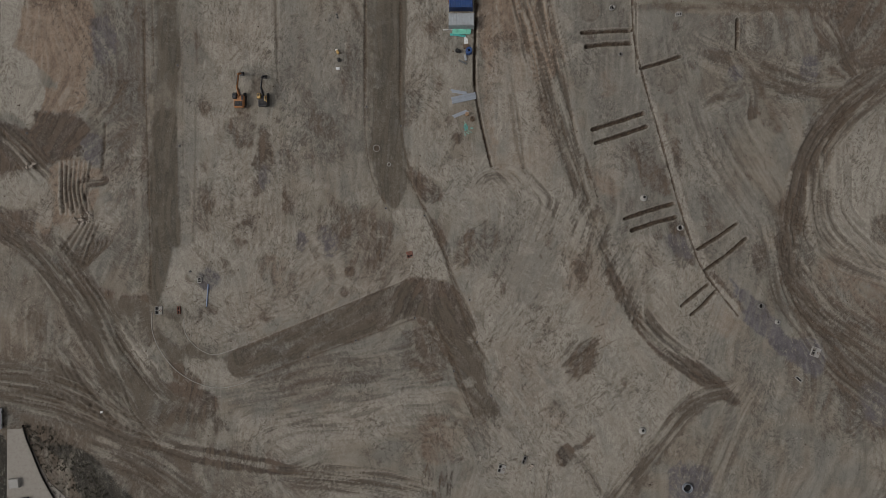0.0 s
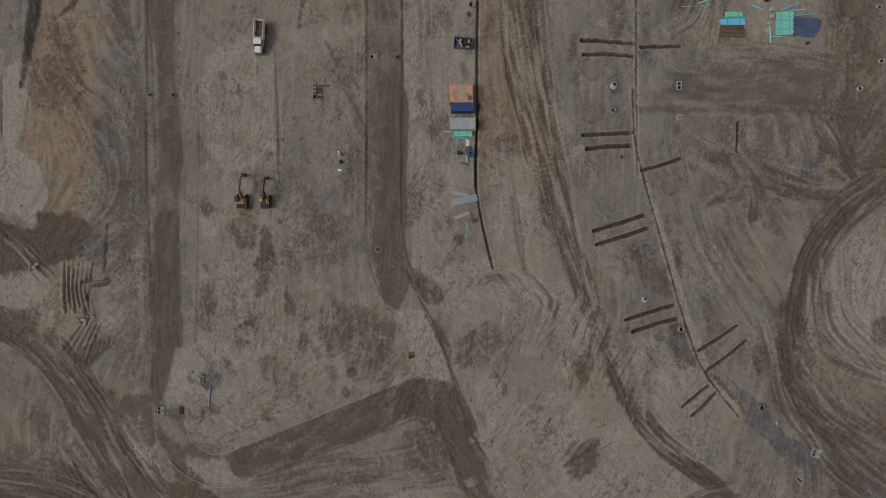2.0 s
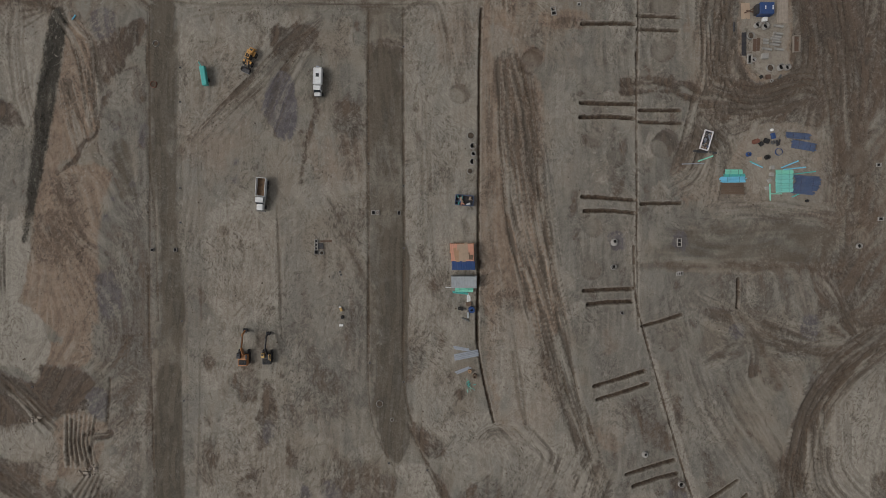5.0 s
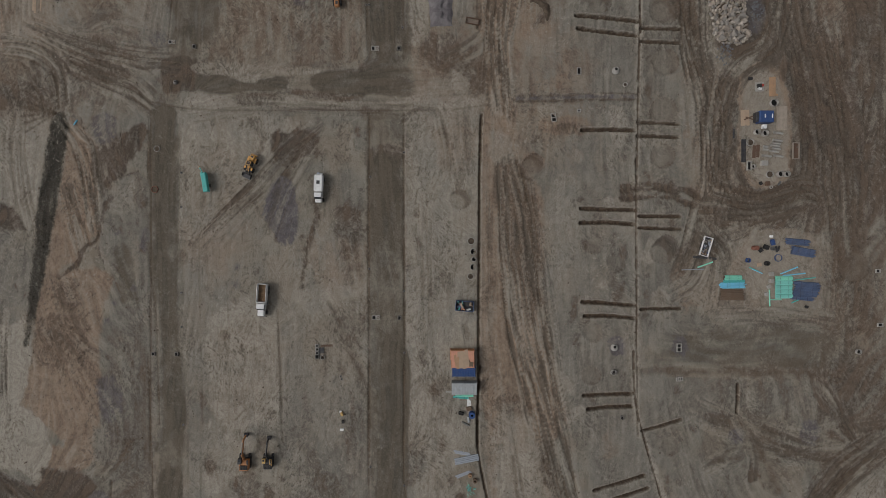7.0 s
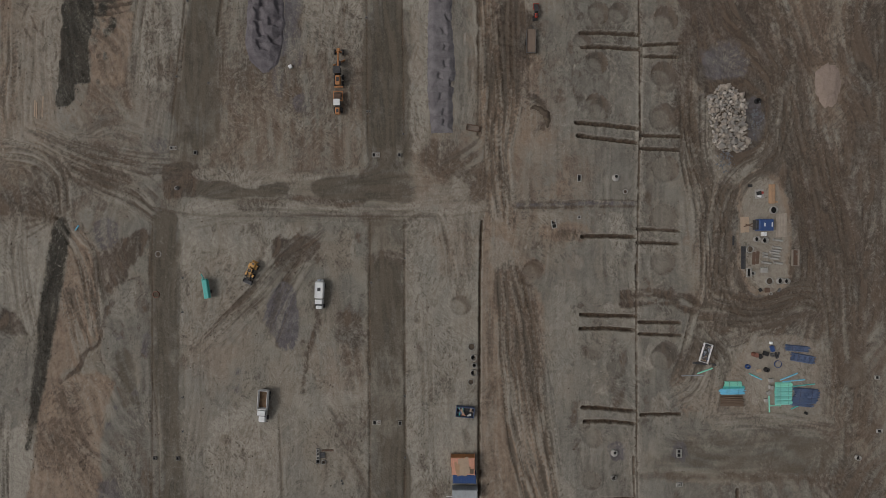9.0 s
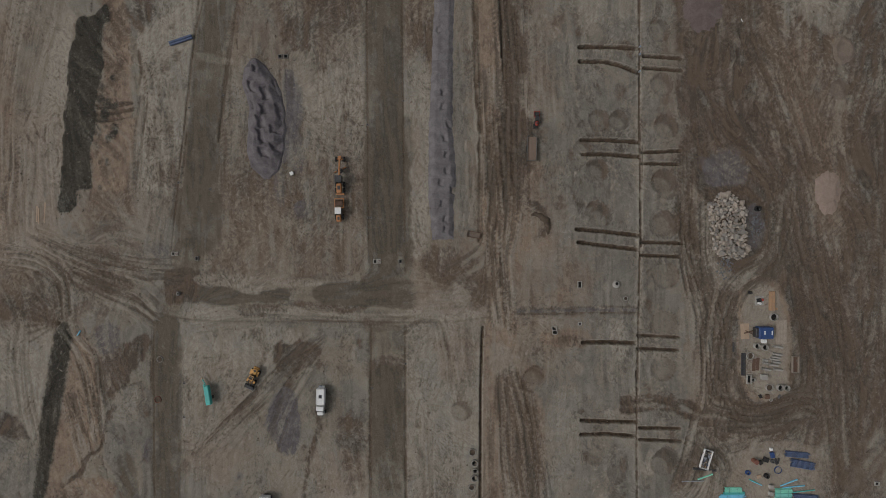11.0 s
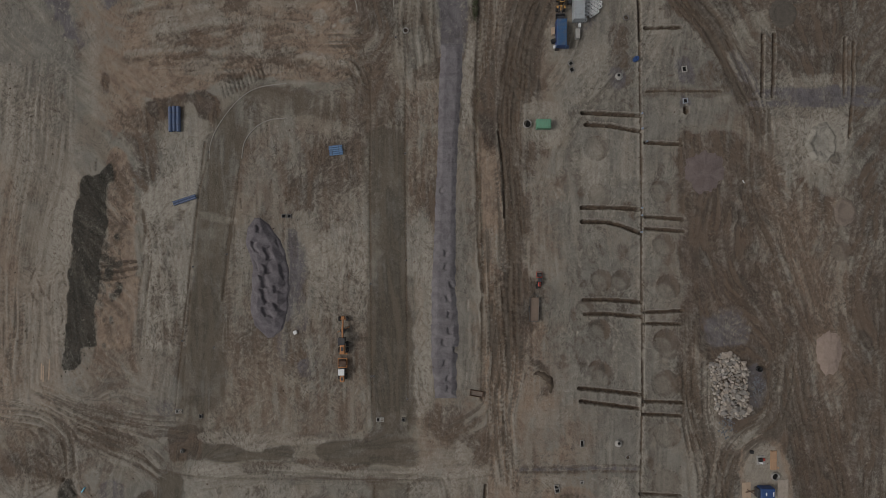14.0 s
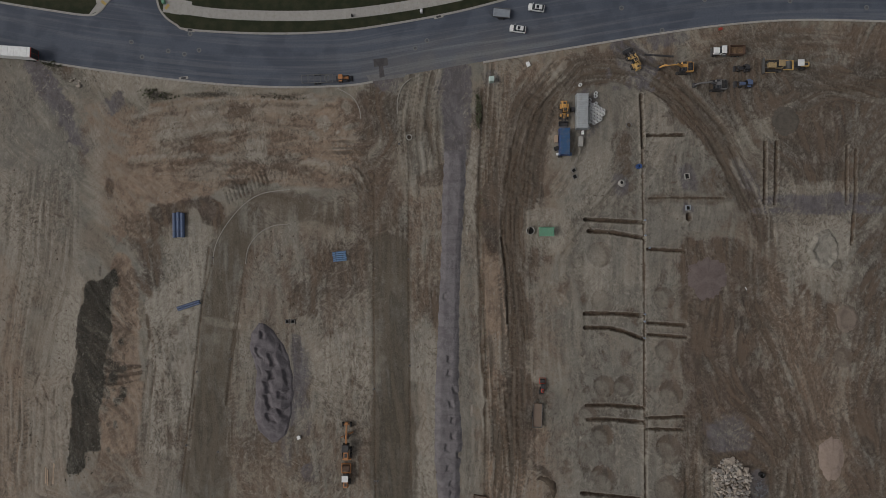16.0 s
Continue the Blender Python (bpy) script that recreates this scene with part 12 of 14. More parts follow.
def basin(x, y, rz, w, l, holes=1, mat=None, label="square concrete catch basin with an open dark inlet", pad=0.0, h=0.4, floor=None):
    t = thing("catch_basin", x, y, rz, label, "catch basin", "catch basins", 0.05)
    mat = mat or M_CONC
    wall = 0.16
    for s in (-1, 1):
        pbox(t, "side_wall", mat, (s * (w / 2 - wall / 2), 0, h / 2), (wall, l, h), 0.02)
        pbox(t, "end_wall", mat, (0, s * (l / 2 - wall / 2), h / 2), (w - 2 * wall, wall, h), 0.02)
    for i in range(holes - 1):
        pbox(t, "divider", mat, (0, -l / 2 + (i + 1) * l / holes, h / 2), (w - 2 * wall, 0.16, h), 0.02)
    # unless a floor is given, a near-black plate stands for the shade inside
    pbox(t, "shaft_floor", floor or M_HOLE_SHADE, (0, 0, 0.06), (w - 2 * wall + 0.02, l - 2 * wall + 0.02, 0.06), 0.0)
    if pad:
        pbox(t, "collar_slab", mat, (w / 2 + pad / 2, 0, h / 2 - 0.05), (pad, l, h - 0.1), 0.03)
        phol(t, "lid_ring", M_RUST, (w / 2 + pad / 2, 0, h - 0.1), (w / 2 + pad / 2, 0, h - 0.02), pad * 0.33, 0.1, seg=16)
    return t


basin(-75.05, -17.46, 0, 1.0, 2.1, 2, None, "paired concrete catch basin with a slab collar", 0.9)
basin(-69.40, -17.43, 0, 0.8, 2.0, 2, M_BRICK_RED, "paired catch basin edged with red brick")
basin(-9.80, -3.45, 100, 0.9, 1.6, 2, M_BRICK_RED, "paired catch basin edged with red brick", 0.8)
basin(-63.97, -9.64, 0, 1.1, 1.3, 2)
basin(93.02, -27.70, -20, 1.3, 2.4, 2, M_CONC_PALE, "paired pale concrete catch basin on a slab", 1.0)
basin(89.23, -34.73, 50, 0.8, 2.0, 1)
basin(13.31, -58.01, -15, 1.0, 2.2, 2, M_CONC_PALE, "paired pale concrete catch basin on a slab", 0.9)
basin(19.58, -55.79, -20, 0.9, 2.2, 2, M_CONC_DARK)
basin(57.96, 57.62, 0, 1.1, 1.0, 1)
basin(-76.91, 63.78, 0, 0.9, 0.9, 1, M_CONC_DARK)
basin(-70.89, 63.76, 0, 0.9, 1.1, 1, M_CONC_DARK)
basin(-19.85, 73.30, 0, 1.1, 1.2, 1, None, "square catch basin with a red-rimmed slab collar", 1.0)
basin(-13.32, 73.21, 0, 0.9, 1.2, 1, M_CONC_DARK)
basin(-71.98, 143.92, 0, 0.9, 1.0, 1, None, "square catch basin with a slab collar", 0.9)
basin(-65.81, 142.70, 0, 0.9, 1.1, 1, M_CONC_DARK)
basin(-19.92, 142.02, 0, 1.0, 1.2, 1, None, "square catch basin with a slab collar", 1.0)
basin(-13.42, 142.01, 0, 0.9, 1.1, 1, M_CONC_DARK)
basin(32.38, 136.06, 0, 1.1, 1.8, 1)
basin(32.45, 126.07, 0, 0.9, 0.8, 1, M_CONC_PALE)
basin(26.01, 124.34, 10, 1.3, 2.2, 2, M_CONC_PALE, "paired pale concrete catch basin in damp soil")
basin(58.12, 65.73, 0, 1.2, 2.2, 2, M_CONC_PALE, "paired pale concrete catch basin in damp purple gravel")
basin(58.42, 57.81, 0, 1.3, 1.0, 1, M_CONC_PALE)
basin(108.17, 85.31, 0, 1.2, 1.0, 1)
basin(108.84, 71.65, 0, 1.4, 1.0, 1)
basin(57.89, 231.51, 8, 1.3, 1.5, 1, M_CONC_PALE)
basin(58.22, 223.52, 5, 1.25, 1.3, 1, M_GALV, "square steel-rimmed catch basin beside an open pit")
basin(29.17, 233.13, 30, 1.2, 1.2, 1, M_CONC_DARK)
basin(29.46, 231.44, 30, 1.2, 1.2, 1, M_CONC_DARK)
basin(-44.11, 194.36, 0, 1.1, 1.1, 1, M_CONC_DARK)
basin(-42.66, 194.37, 0, 1.1, 1.1, 1, M_CONC_DARK)
basin(5.33, 148.81, 80, 1.6, 3.4, 1, M_RUST, "rusty trench box lying beside the haul road", 0, 0.5, M_TANFILL)
manhole(49.73, 11.37, 0.85)
manhole(49.75, -48.14, 0.95)
manhole(41.67, 136.13, 0.95)
manhole(41.65, 65.71, 0.95)
manhole(41.43, 229.78, 0.95)
manhole(83.80, -20.17, 0.7)
manhole(-70.74, 133.64, 0.6, mat=M_CONC_DARK)
ring(58.89, 3.82, 0.75, 0.7)
ring(79.37, -16.05, 0.75, 0.8, mat=M_CONC_DARK, label="dark concrete manhole shaft in purple gravel")
ring(61.11, -62.66, 1.2, 0.8, mat=M_GALV, label="large grey-blue manhole shaft in damp gravel")
ring(41.37, 59.38, 0.7, 0.6)
ring(43.68, 47.74, 0.5, 0.6, mat=M_CONC_DARK)
ring(44.05, 132.56, 0.6, 0.4)
ring(41.66, 59.49, 0.6, 0.6, mat=M_CONC_DARK)
ring(103.43, 64.80, 0.7, 0.6)
ring(-12.75, 241.55, 0.8, 0.5, wall=0.24)
ring(18.14, 217.70, 1.05, 0.8)
ring(43.10, 244.54, 0.7, 0.4, mat=M_CONC_DARK)
ring(-18.33, 24.14, 0.9, 0.25)
ring(-15.16, 20.02, 0.5, 0.2)
ring(-75.66, 116.64, 0.8, 0.2)
ring(-76.26, 106.23, 0.9, 0.2, mat=M_BRICK_RED, label="flat red-brown manhole collar in the street")
for x, y, r, h in [(5.03, 92.92, 0.95, 0.3), (5.60, 90.24, 0.85, 0.8), (5.74, 88.26, 0.65, 0.8), (5.59, 86.28, 0.85, 0.7), (4.87, 83.87, 0.8, 0.3)]:
    ring(x, y, r, h, group="concrete rings beside the ditch")
for x, y, r, h in [(81.52, 127.87, 1.0, 0.7), (77.26, 120.51, 0.75, 0.9), (79.24, 120.18, 0.8, 0.9), (75.70, 117.92, 0.95, 0.4), (80.71, 109.82, 0.95, 0.4), (83.26, 109.90, 0.85, 0.9), (84.81, 109.85, 0.75, 0.9), (81.18, 106.60, 0.4, 0.3)]:
    ring(x, y, r, h, group="concrete rings in the yard")
ring(77.24, 155.38, 0.7, 0.8, "black plastic drain ring beside rubble", mat=M_BLACK)

for i, (x, y, l) in enumerate([(82.63, 120.27, 2.3), (82.49, 118.38, 2.3), (82.21, 117.65, 2.1), (81.79, 117.08, 2.3), (82.21, 116.34, 2.0), (81.65, 115.63, 2.3), (79.53, 116.84, 1.2), (79.53, 116.11, 1.2), (79.82, 114.50, 2.3), (82.79, 114.43, 2.3)]):
    pipe(x, y, 82, l, 0.3, M_CONC, "short grey concrete drain pipe lying in the yard", 0.06, "concrete_pipe", "concrete pipes")
pipe(-61.98, -13.54, -5, 5.8, 0.14, M_PALEBLUE, "long faded blue plastic pipe on bare ground")
pipe(-63.38, -8.51, 80, 0.9, 0.2, M_CONC_DARK, "short dark pipe stub", 0.05)
pipe(-96.67, 123.38, -35, 1.5, 0.16, M_SKYBLUE, "short light-blue plastic pipe on the bank")
pipe(64.49, 86.91, -70, 4.0, 0.17, M_GREEN, "green plastic pipe beside a trailer")
pipe(61.47, 85.68, 92, 5.6, 0.12, M_GALV, "thin grey-blue pipe on the ground")
pipe(85.82, 85.45, -68, 4.6, 0.16, M_SKYBLUE, "light-blue plastic pipe across a pile")
pipe(87.08, 84.44, 96, 5.6, 0.16, M_SKYBLUE, "light-blue plastic pipe across a pile")
pipe(89.60, 83.30, 97, 5.6, 0.13, M_TEAL, "teal plastic pipe laid over a stack")
pipe(80.97, 78.43, 2, 4.2, 0.15, M_GREEN, "green plastic pipe beside a stack")
pipe(82.53, 78.01, 90, 2.8, 0.13, M_GREEN, "short green plastic pipe")
pipe(88.20, 77.95, -66, 3.8, 0.15, M_TEAL, "teal plastic pipe beside a stack")
pipe(77.71, 85.28, 66, 2.9, 0.13, M_SKYBLUE, "light-blue plastic pipe on bare ground")
pipe(77.01, 85.70, 66, 2.6, 0.13, M_TEAL, "teal plastic pipe on bare ground")
pipe_stack(-30.65, 211.13, 96, 3.4, 0.25, 5, 1, M_STEELBLUE, "steel-blue plastic pipes banded in a flat bundle")
pipe_stack(-71.91, 219.15, 0, 6.3, 0.5, 3, 1, M_NAVY, "three large dark-blue corrugated pipes side by side", False)
pipe_stack(-69.50, 198.51, -72, 6.0, 0.3, 2, 1, M_NAVY, "dark-blue pipes lying on pale soil", False)
pipe_stack(71.69, 83.54, 90, 4.2, 0.11, 6, 2, M_GREEN, "bundle of pale green plastic pipes")
pipe_stack(71.96, 82.67, 92, 5.4, 0.12, 3, 1, M_TEAL, "few teal plastic pipes beside a bundle")
pipe_stack(71.51, 81.64, 91, 6.0, 0.11, 7, 2, M_SKYBLUE, "bundle of light-blue plastic pipes", True, 0.5)
GREEN_X, GREEN_Y = 84.35, 83.50
for k in range(5):
    pipe_stack(GREEN_X, GREEN_Y - 1.14 * k, 91, 4.1, 0.10, 6, 3, M_GREEN if k == 0 else M_MINT, "banded pack of pale green plastic pipes")
pipe_stack(89.98, 81.38, 86, 6.0, 0.13, 9, 2, M_NAVY, "wide stack of dark-blue plastic pipes", True, 0.45)
pipe_stack(89.80, 79.60, 92, 6.0, 0.13, 8, 2, M_NAVY, "wide stack of dark-blue plastic pipes", True, 0.45)
pipe_stack(88.93, 78.55, 84, 5.6, 0.13, 5, 1, M_NAVY, "loose row of dark-blue plastic pipes", True, 0.45)
pipe_stack(87.90, 92.67, 85, 5.7, 0.13, 6, 2, M_NAVY, "bundle of dark-blue plastic pipes", True, 0.45)
pipe_stack(89.24, 90.16, 80, 5.7, 0.13, 8, 2, M_NAVY, "bundle of dark-blue plastic pipes", True, 0.45)
pipe_stack(3.40, 53.90, 88, 4.6, 0.11, 8, 2, M_GREEN, "pack of pale green plastic pipes")
pipe_stack(2.39, 52.76, 84, 4.0, 0.09, 3, 1, M_TEAL, "few teal plastic pipes on the ground")
pipe(0.09, 54.17, 90, 3.0, 0.08, M_WHITE, "thin white plastic pipe")


def plate_stack(name, x, y, rz, w, l, n, mat, label, cat, thick=0.12, spread=0.15, across=1):
    """Boards, sheets or beams piled flat, each a little out of line."""
    t = thing(name, x, y, rz, label, cat, "stacked material")
    r = random.Random(int(x * 5 + y))
    for j in range(n):
        for i in range(across):
            pbox(t, "piece", mat, (-w / 2 + (i + 0.5) * w / across + r.uniform(-1, 1) * spread * 0.2, r.uniform(-1, 1) * spread, thick * (j + 0.5)), (w / across - 0.03, l, thick - 0.01), 0.015, rz=r.uniform(-1, 1) * spread * 4)
    return t


plate_stack("plank_stack", 71.47, 79.31, 90, 2.8, 5.6, 3, M_WOOD_DARK, "weathered grey-brown timber planks piled flat", "timber", 0.12, 0.35, 11)
plate_stack("timber_stack", 81.13, 131.96, 0, 1.5, 4.8, 4, M_WOOD, "pale new timber planks stacked in the yard", "timber", 0.1, 0.08, 6)
plate_stack("timber_offcut", 82.24, 130.05, -10, 1.0, 0.5, 1, M_WOOD, "pale timber offcuts beside a stack", "timber", 0.1, 0.1, 3)
plate_stack("timber_mat", 83.62, 124.05, 0, 2.7, 6.0, 1, M_MAT_DRY, "weathered timber mats laid flat", "timber mat", 0.2, 0.06, 7)
plate_stack("plywood_sheet", 74.43, 124.17, 2, 2.2, 4.0, 1, M_PLY, "dusty plywood sheets lying flat", "sheet", 0.05, 0.05, 2)
plate_stack("steel_beam", 74.01, 115.78, 0, 1.1, 5.8, 1, M_DARK, "dark steel sheet piles side by side", "steel beam", 0.25, 0.05, 3)
plate_stack("rusty_plate", 77.27, 115.72, -3, 1.8, 3.2, 1, M_RUST, "rusty steel trench plates", "steel plate", 0.05, 0.2, 2)
plate_stack("sheet_metal", 3.94, 36.80, 102, 1.7, 6.2, 4, M_GALV, "galvanised corrugated sheets in a skewed pile", "sheet metal", 0.07, 0.12, 4)
plate_stack("sheet_metal", 2.80, 38.35, 80, 0.9, 4.2, 1, M_GALV, "galvanised sheets slid from a pile", "sheet metal", 0.05, 0.2, 2)
plate_stack("sheet_metal", 3.08, 32.86, 112, 0.9, 4.0, 1, M_GALV, "dull galvanised sheets on the ground", "sheet metal", 0.05, 0.2, 2)
plate_stack("white_board", 4.54, 51.49, 0, 1.0, 2.4, 1, M_WHITE, "white board lying beside pipes", "board", 0.05, 0.03, 2)
plate_stack("steel_beam", 64.53, 88.66, 85, 0.6, 6.0, 1, M_DARK, "rusty dark steel beam on the ground", "steel beam", 0.25, 0.02, 2)
plate_stack("drill_pipe", 50.69, 262.06, 86, 0.5, 7.4, 1, M_DARK, "dark steel pipes laid beside the kerb", "steel beam", 0.15, 0.05, 3)
plate_stack("timber_stack", -107.10, 153.78, 0, 0.8, 4.2, 1, M_PLY, "pale boards dropped on the bank", "timber", 0.06, 0.4, 2)
plate_stack("timber_stack", -105.3, 154.5, -4, 0.4, 5.4, 1, M_PLY, "pale boards dropped on the bank", "timber", 0.06, 0.2, 2)
basin(87.16, 115.78, 0, 1.7, 4.2, 1, M_MAT, "weathered grey-brown open trench box", 0, 0.6, M_RUST)
basin(75.45, 111.98, 0, 1.2, 2.3, 1, M_CONC, "pale concrete box section in the yard", 0, 0.6)
ring(76.45, 111.82, 0.55, 0.6, group="concrete rings in the yard")
plate_stack("concrete_box", 79.13, 112.63, 0, 1.6, 1.3, 2, M_CONC, "grey concrete block in the yard", "concrete block", 0.4, 0.03, 1)
plate_stack("pallet", 78.02, 131.99, 3, 2.2, 2.3, 1, M_CONC_PALE, "pale pallet with tool cases on it", "pallet", 0.15, 0.03, 5)


def crate(name, x, y, rz, s, mat, label, cat, group="yard clutter", lift=0.0):
    t = thing(name, x, y, rz, label, cat, group, -lift)
    pbox(t, "body", mat, (0, 0, s[2] / 2), s, 0.05)
    pbox(t, "lid", mat, (0, 0, s[2] + 0.02), (s[0] * 0.94, s[1] * 0.94, 0.05), 0.02)
    return t


crate("tool_case", 77.74, 132.13, 8, (1.0, 0.9, 0.5), M_BLACK, "black tool case on a pallet", "case", lift=0.16)
crate("tool_case", 78.59, 132.27, 0, (0.5, 0.6, 0.4), M_RED, "dark red tool case on a pallet", "case", lift=0.16)
crate("tool_case", 77.87, 131.40, -20, (0.9, 0.5, 0.4), M_WHITE, "white tool case on a pallet", "case", lift=0.16)
crate("steel_box", 75.63, 134.04, 0, (0.9, 0.7, 0.5), M_BLACK, "black steel box in the yard", "box")
crate("water_cube", 78.95, 121.79, 0, (0.95, 1.0, 1.0), M_WHITE, "white plastic water cube beside a container", "tank")
crate("steel_post", 71.45, 120.15, 0, (0.35, 2.4, 0.3), M_DARK, "short dark steel post on the ground", "post")
crate("rusty_box", 80.17, 107.51, 5, (1.1, 1.1, 0.5), M_RUST, "rust-red steel box on bare ground", "box")
crate("steel_box", 78.47, 107.55, 30, (0.7, 0.8, 0.4), M_BLACK, "black fitting on bare ground", "box")
crate("pump", 83.14, 107.57, -30, (0.4, 1.1, 0.4), M_STEEL, "grey pump on bare ground", "pump")
crate("bulk_bag", 81.11, 84.61, 5, (0.95, 0.95, 0.8), M_CONC_PALE, "white bulk bag beside pipe packs", "bag")
crate("bulk_bag", 81.07, 82.84, -8, (0.95, 0.95, 0.8), M_CONC_PALE, "white bulk bag beside pipe packs", "bag")
crate("concrete_block", 80.61, 81.36, 30, (0.9, 0.9, 0.5), M_CONC, "grey concrete block beside pipe packs", "concrete block")
crate("concrete_block", 80.00, 79.44, 10, (0.8, 0.9, 0.5), M_CONC, "grey concrete block beside pipe packs", "concrete block")
crate("steel_box", 78.57, 90.62, 35, (1.0, 1.0, 0.4), M_BLACK, "black plastic crate in the yard", "box")
crate("steel_box", 79.87, 91.39, -20, (1.3, 1.1, 0.6), M_BLACK, "black fittings crate in the yard", "box")
crate("pump", 81.48, 92.63, 15, (0.9, 1.5, 0.6), M_BLUE, "blue pump with hoses in the yard", "pump")
crate("water_cube", 81.10, 94.11, 0, (0.6, 0.6, 0.6), M_WHITE, "white plastic tank in the yard", "tank")
crate("steel_post", 82.57, 90.87, 10, (0.4, 1.6, 0.3), M_DARK, "dark steel fitting in the yard", "post")
crate("steel_post", 83.14, 91.04, -12, (0.3, 1.5, 0.3), M_DARK, "dark steel fitting in the yard", "post")
crate("plywood_piece", 78.32, 86.91, 10, (1.2, 0.9, 0.12), M_PLY, "pale plywood piece on bare ground", "board")
crate("site_toilet", 8.16, 255.9, 3, (1.25, 1.25, 2.1), M_PALEGREEN, "white-roofed green site cabin by the entrance", "cabin")
crate("valve_box", 17.50, 259.93, 25, (0.9, 1.2, 0.5), M_WHITE, "white box beside the kerb", "box")
crate("small_trailer", 30.74, 240.24, 0, (1.1, 2.5, 1.2), M_CONC_PALE, "small cream box trailer beside the office", "trailer")
crate("white_tank", 31.30, 242.51, 0, (0.6, 1.0, 0.8), M_WHITE, "white tank behind the office trailer", "tank")
crate("steps", 31.02, 243.93, 0, (1.2, 0.6, 0.5), M_ROOF, "pale steps behind the office trailer", "steps")
crate("air_unit", 28.72, 248.35, 0, (0.9, 1.0, 1.0), M_DARK, "dark air unit beside the office trailer", "machine")
crate("timber_crate", 24.59, 240.96, 0, (0.8, 1.8, 0.9), M_PLY, "plywood crate leaning beside a container", "crate")
crate("steel_box", 24.75, 238.56, 20, (1.2, 1.0, 0.7), M_BLACK, "black drum and tools beside a container", "box")
crate("tool_case", 25.04, 237.14, 0, (0.6, 0.6, 0.5), M_WHITE, "white case beside a container", "case")
crate("steel_box", 25.61, 236.58, 0, (1.0, 0.6, 0.5), M_BLACK, "black tyre and fittings beside a container", "box")
crate("steel_box", 28.18, 237.13, 10, (0.8, 0.8, 0.5), M_NAVY, "navy box beside a container", "box")
crate("traffic_barrel", 66.01, 268.62, 10, (0.8, 0.6, 0.5), M_RED, "orange-red traffic barrels beside the kerb", "barrel")
crate("air_unit", -112.36, -62.32, 5, (2.6, 2.4, 0.9), M_CONC_PALE, "pale square utility cabinet on the concrete pad", "cabinet")
crate("steel_box", -111.16, -67.38, 10, (4.6, 2.0, 1.0), M_DARK, "dark open bin on the concrete pad", "bin")
crate("block", -41.23, 164.48, 25, (0.9, 0.9, 0.5), M_WHITE, "white block beside the gravel heap", "block")
crate("plate_compactor", -28.15, 48.51, 20, (0.6, 1.0, 0.6), M_YELLOW, "small yellow plate compactor", "compactor", "small tools")
crate("tool_case", -28.44, 49.08, 0, (0.6, 0.4, 0.4), M_WHITE, "white case beside a compactor", "case", "small tools")
crate("rammer", -27.86, 46.53, 5, (0.6, 0.8, 0.7), M_BLACK, "black trench rammer on bare ground", "compactor", "small tools")
crate("sack", -28.15, 44.42, 0, (1.0, 0.6, 0.35), M_WHITE, "white sacks on bare ground", "sack", "small tools")
crate("steel_box", 20.95, 176.39, 5, (1.1, 1.1, 0.5), M_BLACK, "black steel box between roller and trailer", "box")

crate("fire_hydrant", -9.61, 273.40, 0, (0.6, 0.9, 0.9), M_WHITE, "white hydrant on the grass verge", "hydrant", "street furniture")
crate("sign_base", -27.26, 272.37, 0, (0.4, 0.6, 0.9), M_BLACK, "black meter post on the grass verge", "post", "street furniture")
crate("green_cabinet", -75.44, 276.06, 20, (0.8, 1.0, 0.9), M_GREENBOX, "green utility cabinet at the corner", "cabinet", "street furniture")
crate("white_pipe_end", 73.01, 202.99, 30, (0.12, 0.9, 0.1), M_WHITE, "white plastic offcut on dark soil", "offcut")
crate("white_case", -89.97, -43.96, 10, (0.5, 0.5, 0.3), M_WHITE, "white litter on bare soil", "litter")
# cast pieces waiting beside the lots
CAST_X, CAST_Y = -34.53, 66.03
for k in range(3):
    basin(CAST_X, CAST_Y - 0.95 * k, 0, 0.85, 0.9, 1, M_CONC_PALE, "pale hollow concrete block in a row of three", 0, 0.5)
plate_stack("steel_plate", -33.51, 64.73, 5, 1.6, 1.5, 2, M_DARK, "dark steel lids stacked beside concrete blocks", "steel plate", 0.08, 0.1, 1)
basin(-34.51, 63.17, 0, 1.1, 1.2, 1, M_CONC_DARK)
ring(-33.07, 63.01, 0.6, 0.5)
plate_stack("steel_beam", -32.07, 66.00, 92, 0.5, 3.0, 1, M_RUST, "rusty beam beside concrete blocks", "steel beam", 0.2, 0.05, 2)


def hose_ring(x, y, r, mat, label, tube=0.16):
    t = thing("hose_coil", x, y, 0, label, "coil", "yard clutter")
    for k in range(3):
        phol(t, "turn", mat, (0, 0, k * tube), (0, 0, (k + 1) * tube - 0.02), r * (1 - 0.02 * k), tube, seg=24)
    return t


hose_ring(83.07, 88.65, 0.95, M_BLUE, "blue plastic hose coil with a trailing end", 0.09)
hose_ring(75.36, 88.02, 0.6, M_BLUE, "thick blue plastic hose coil", 0.2)
hose_ring(80.04, 87.25, 0.6, M_BLACK, "black tyre with a white hub", 0.28)
hose_ring(76.87, 91.17, 0.6, M_BRICK_RED, "rust-brown cable drum on its side", 0.5)
hose_ring(81.57, 90.99, 0.5, M_STEEL, "grey cable coil on bare ground", 0.2)
hose_ring(90.16, 76.20, 0.35, M_BLACK, "black tyre beside a pipe stack", 0.2)
hose_ring(5.25, 48.52, 0.85, M_BLUE, "bright blue tarpaulin over a drum", 0.5)
hose_ring(2.24, 48.79, 0.45, M_BLACK, "black tyre on the ground", 0.25)
hose_ring(2.81, 48.65, 0.4, M_BLACK, "black tyre on the ground", 0.25)
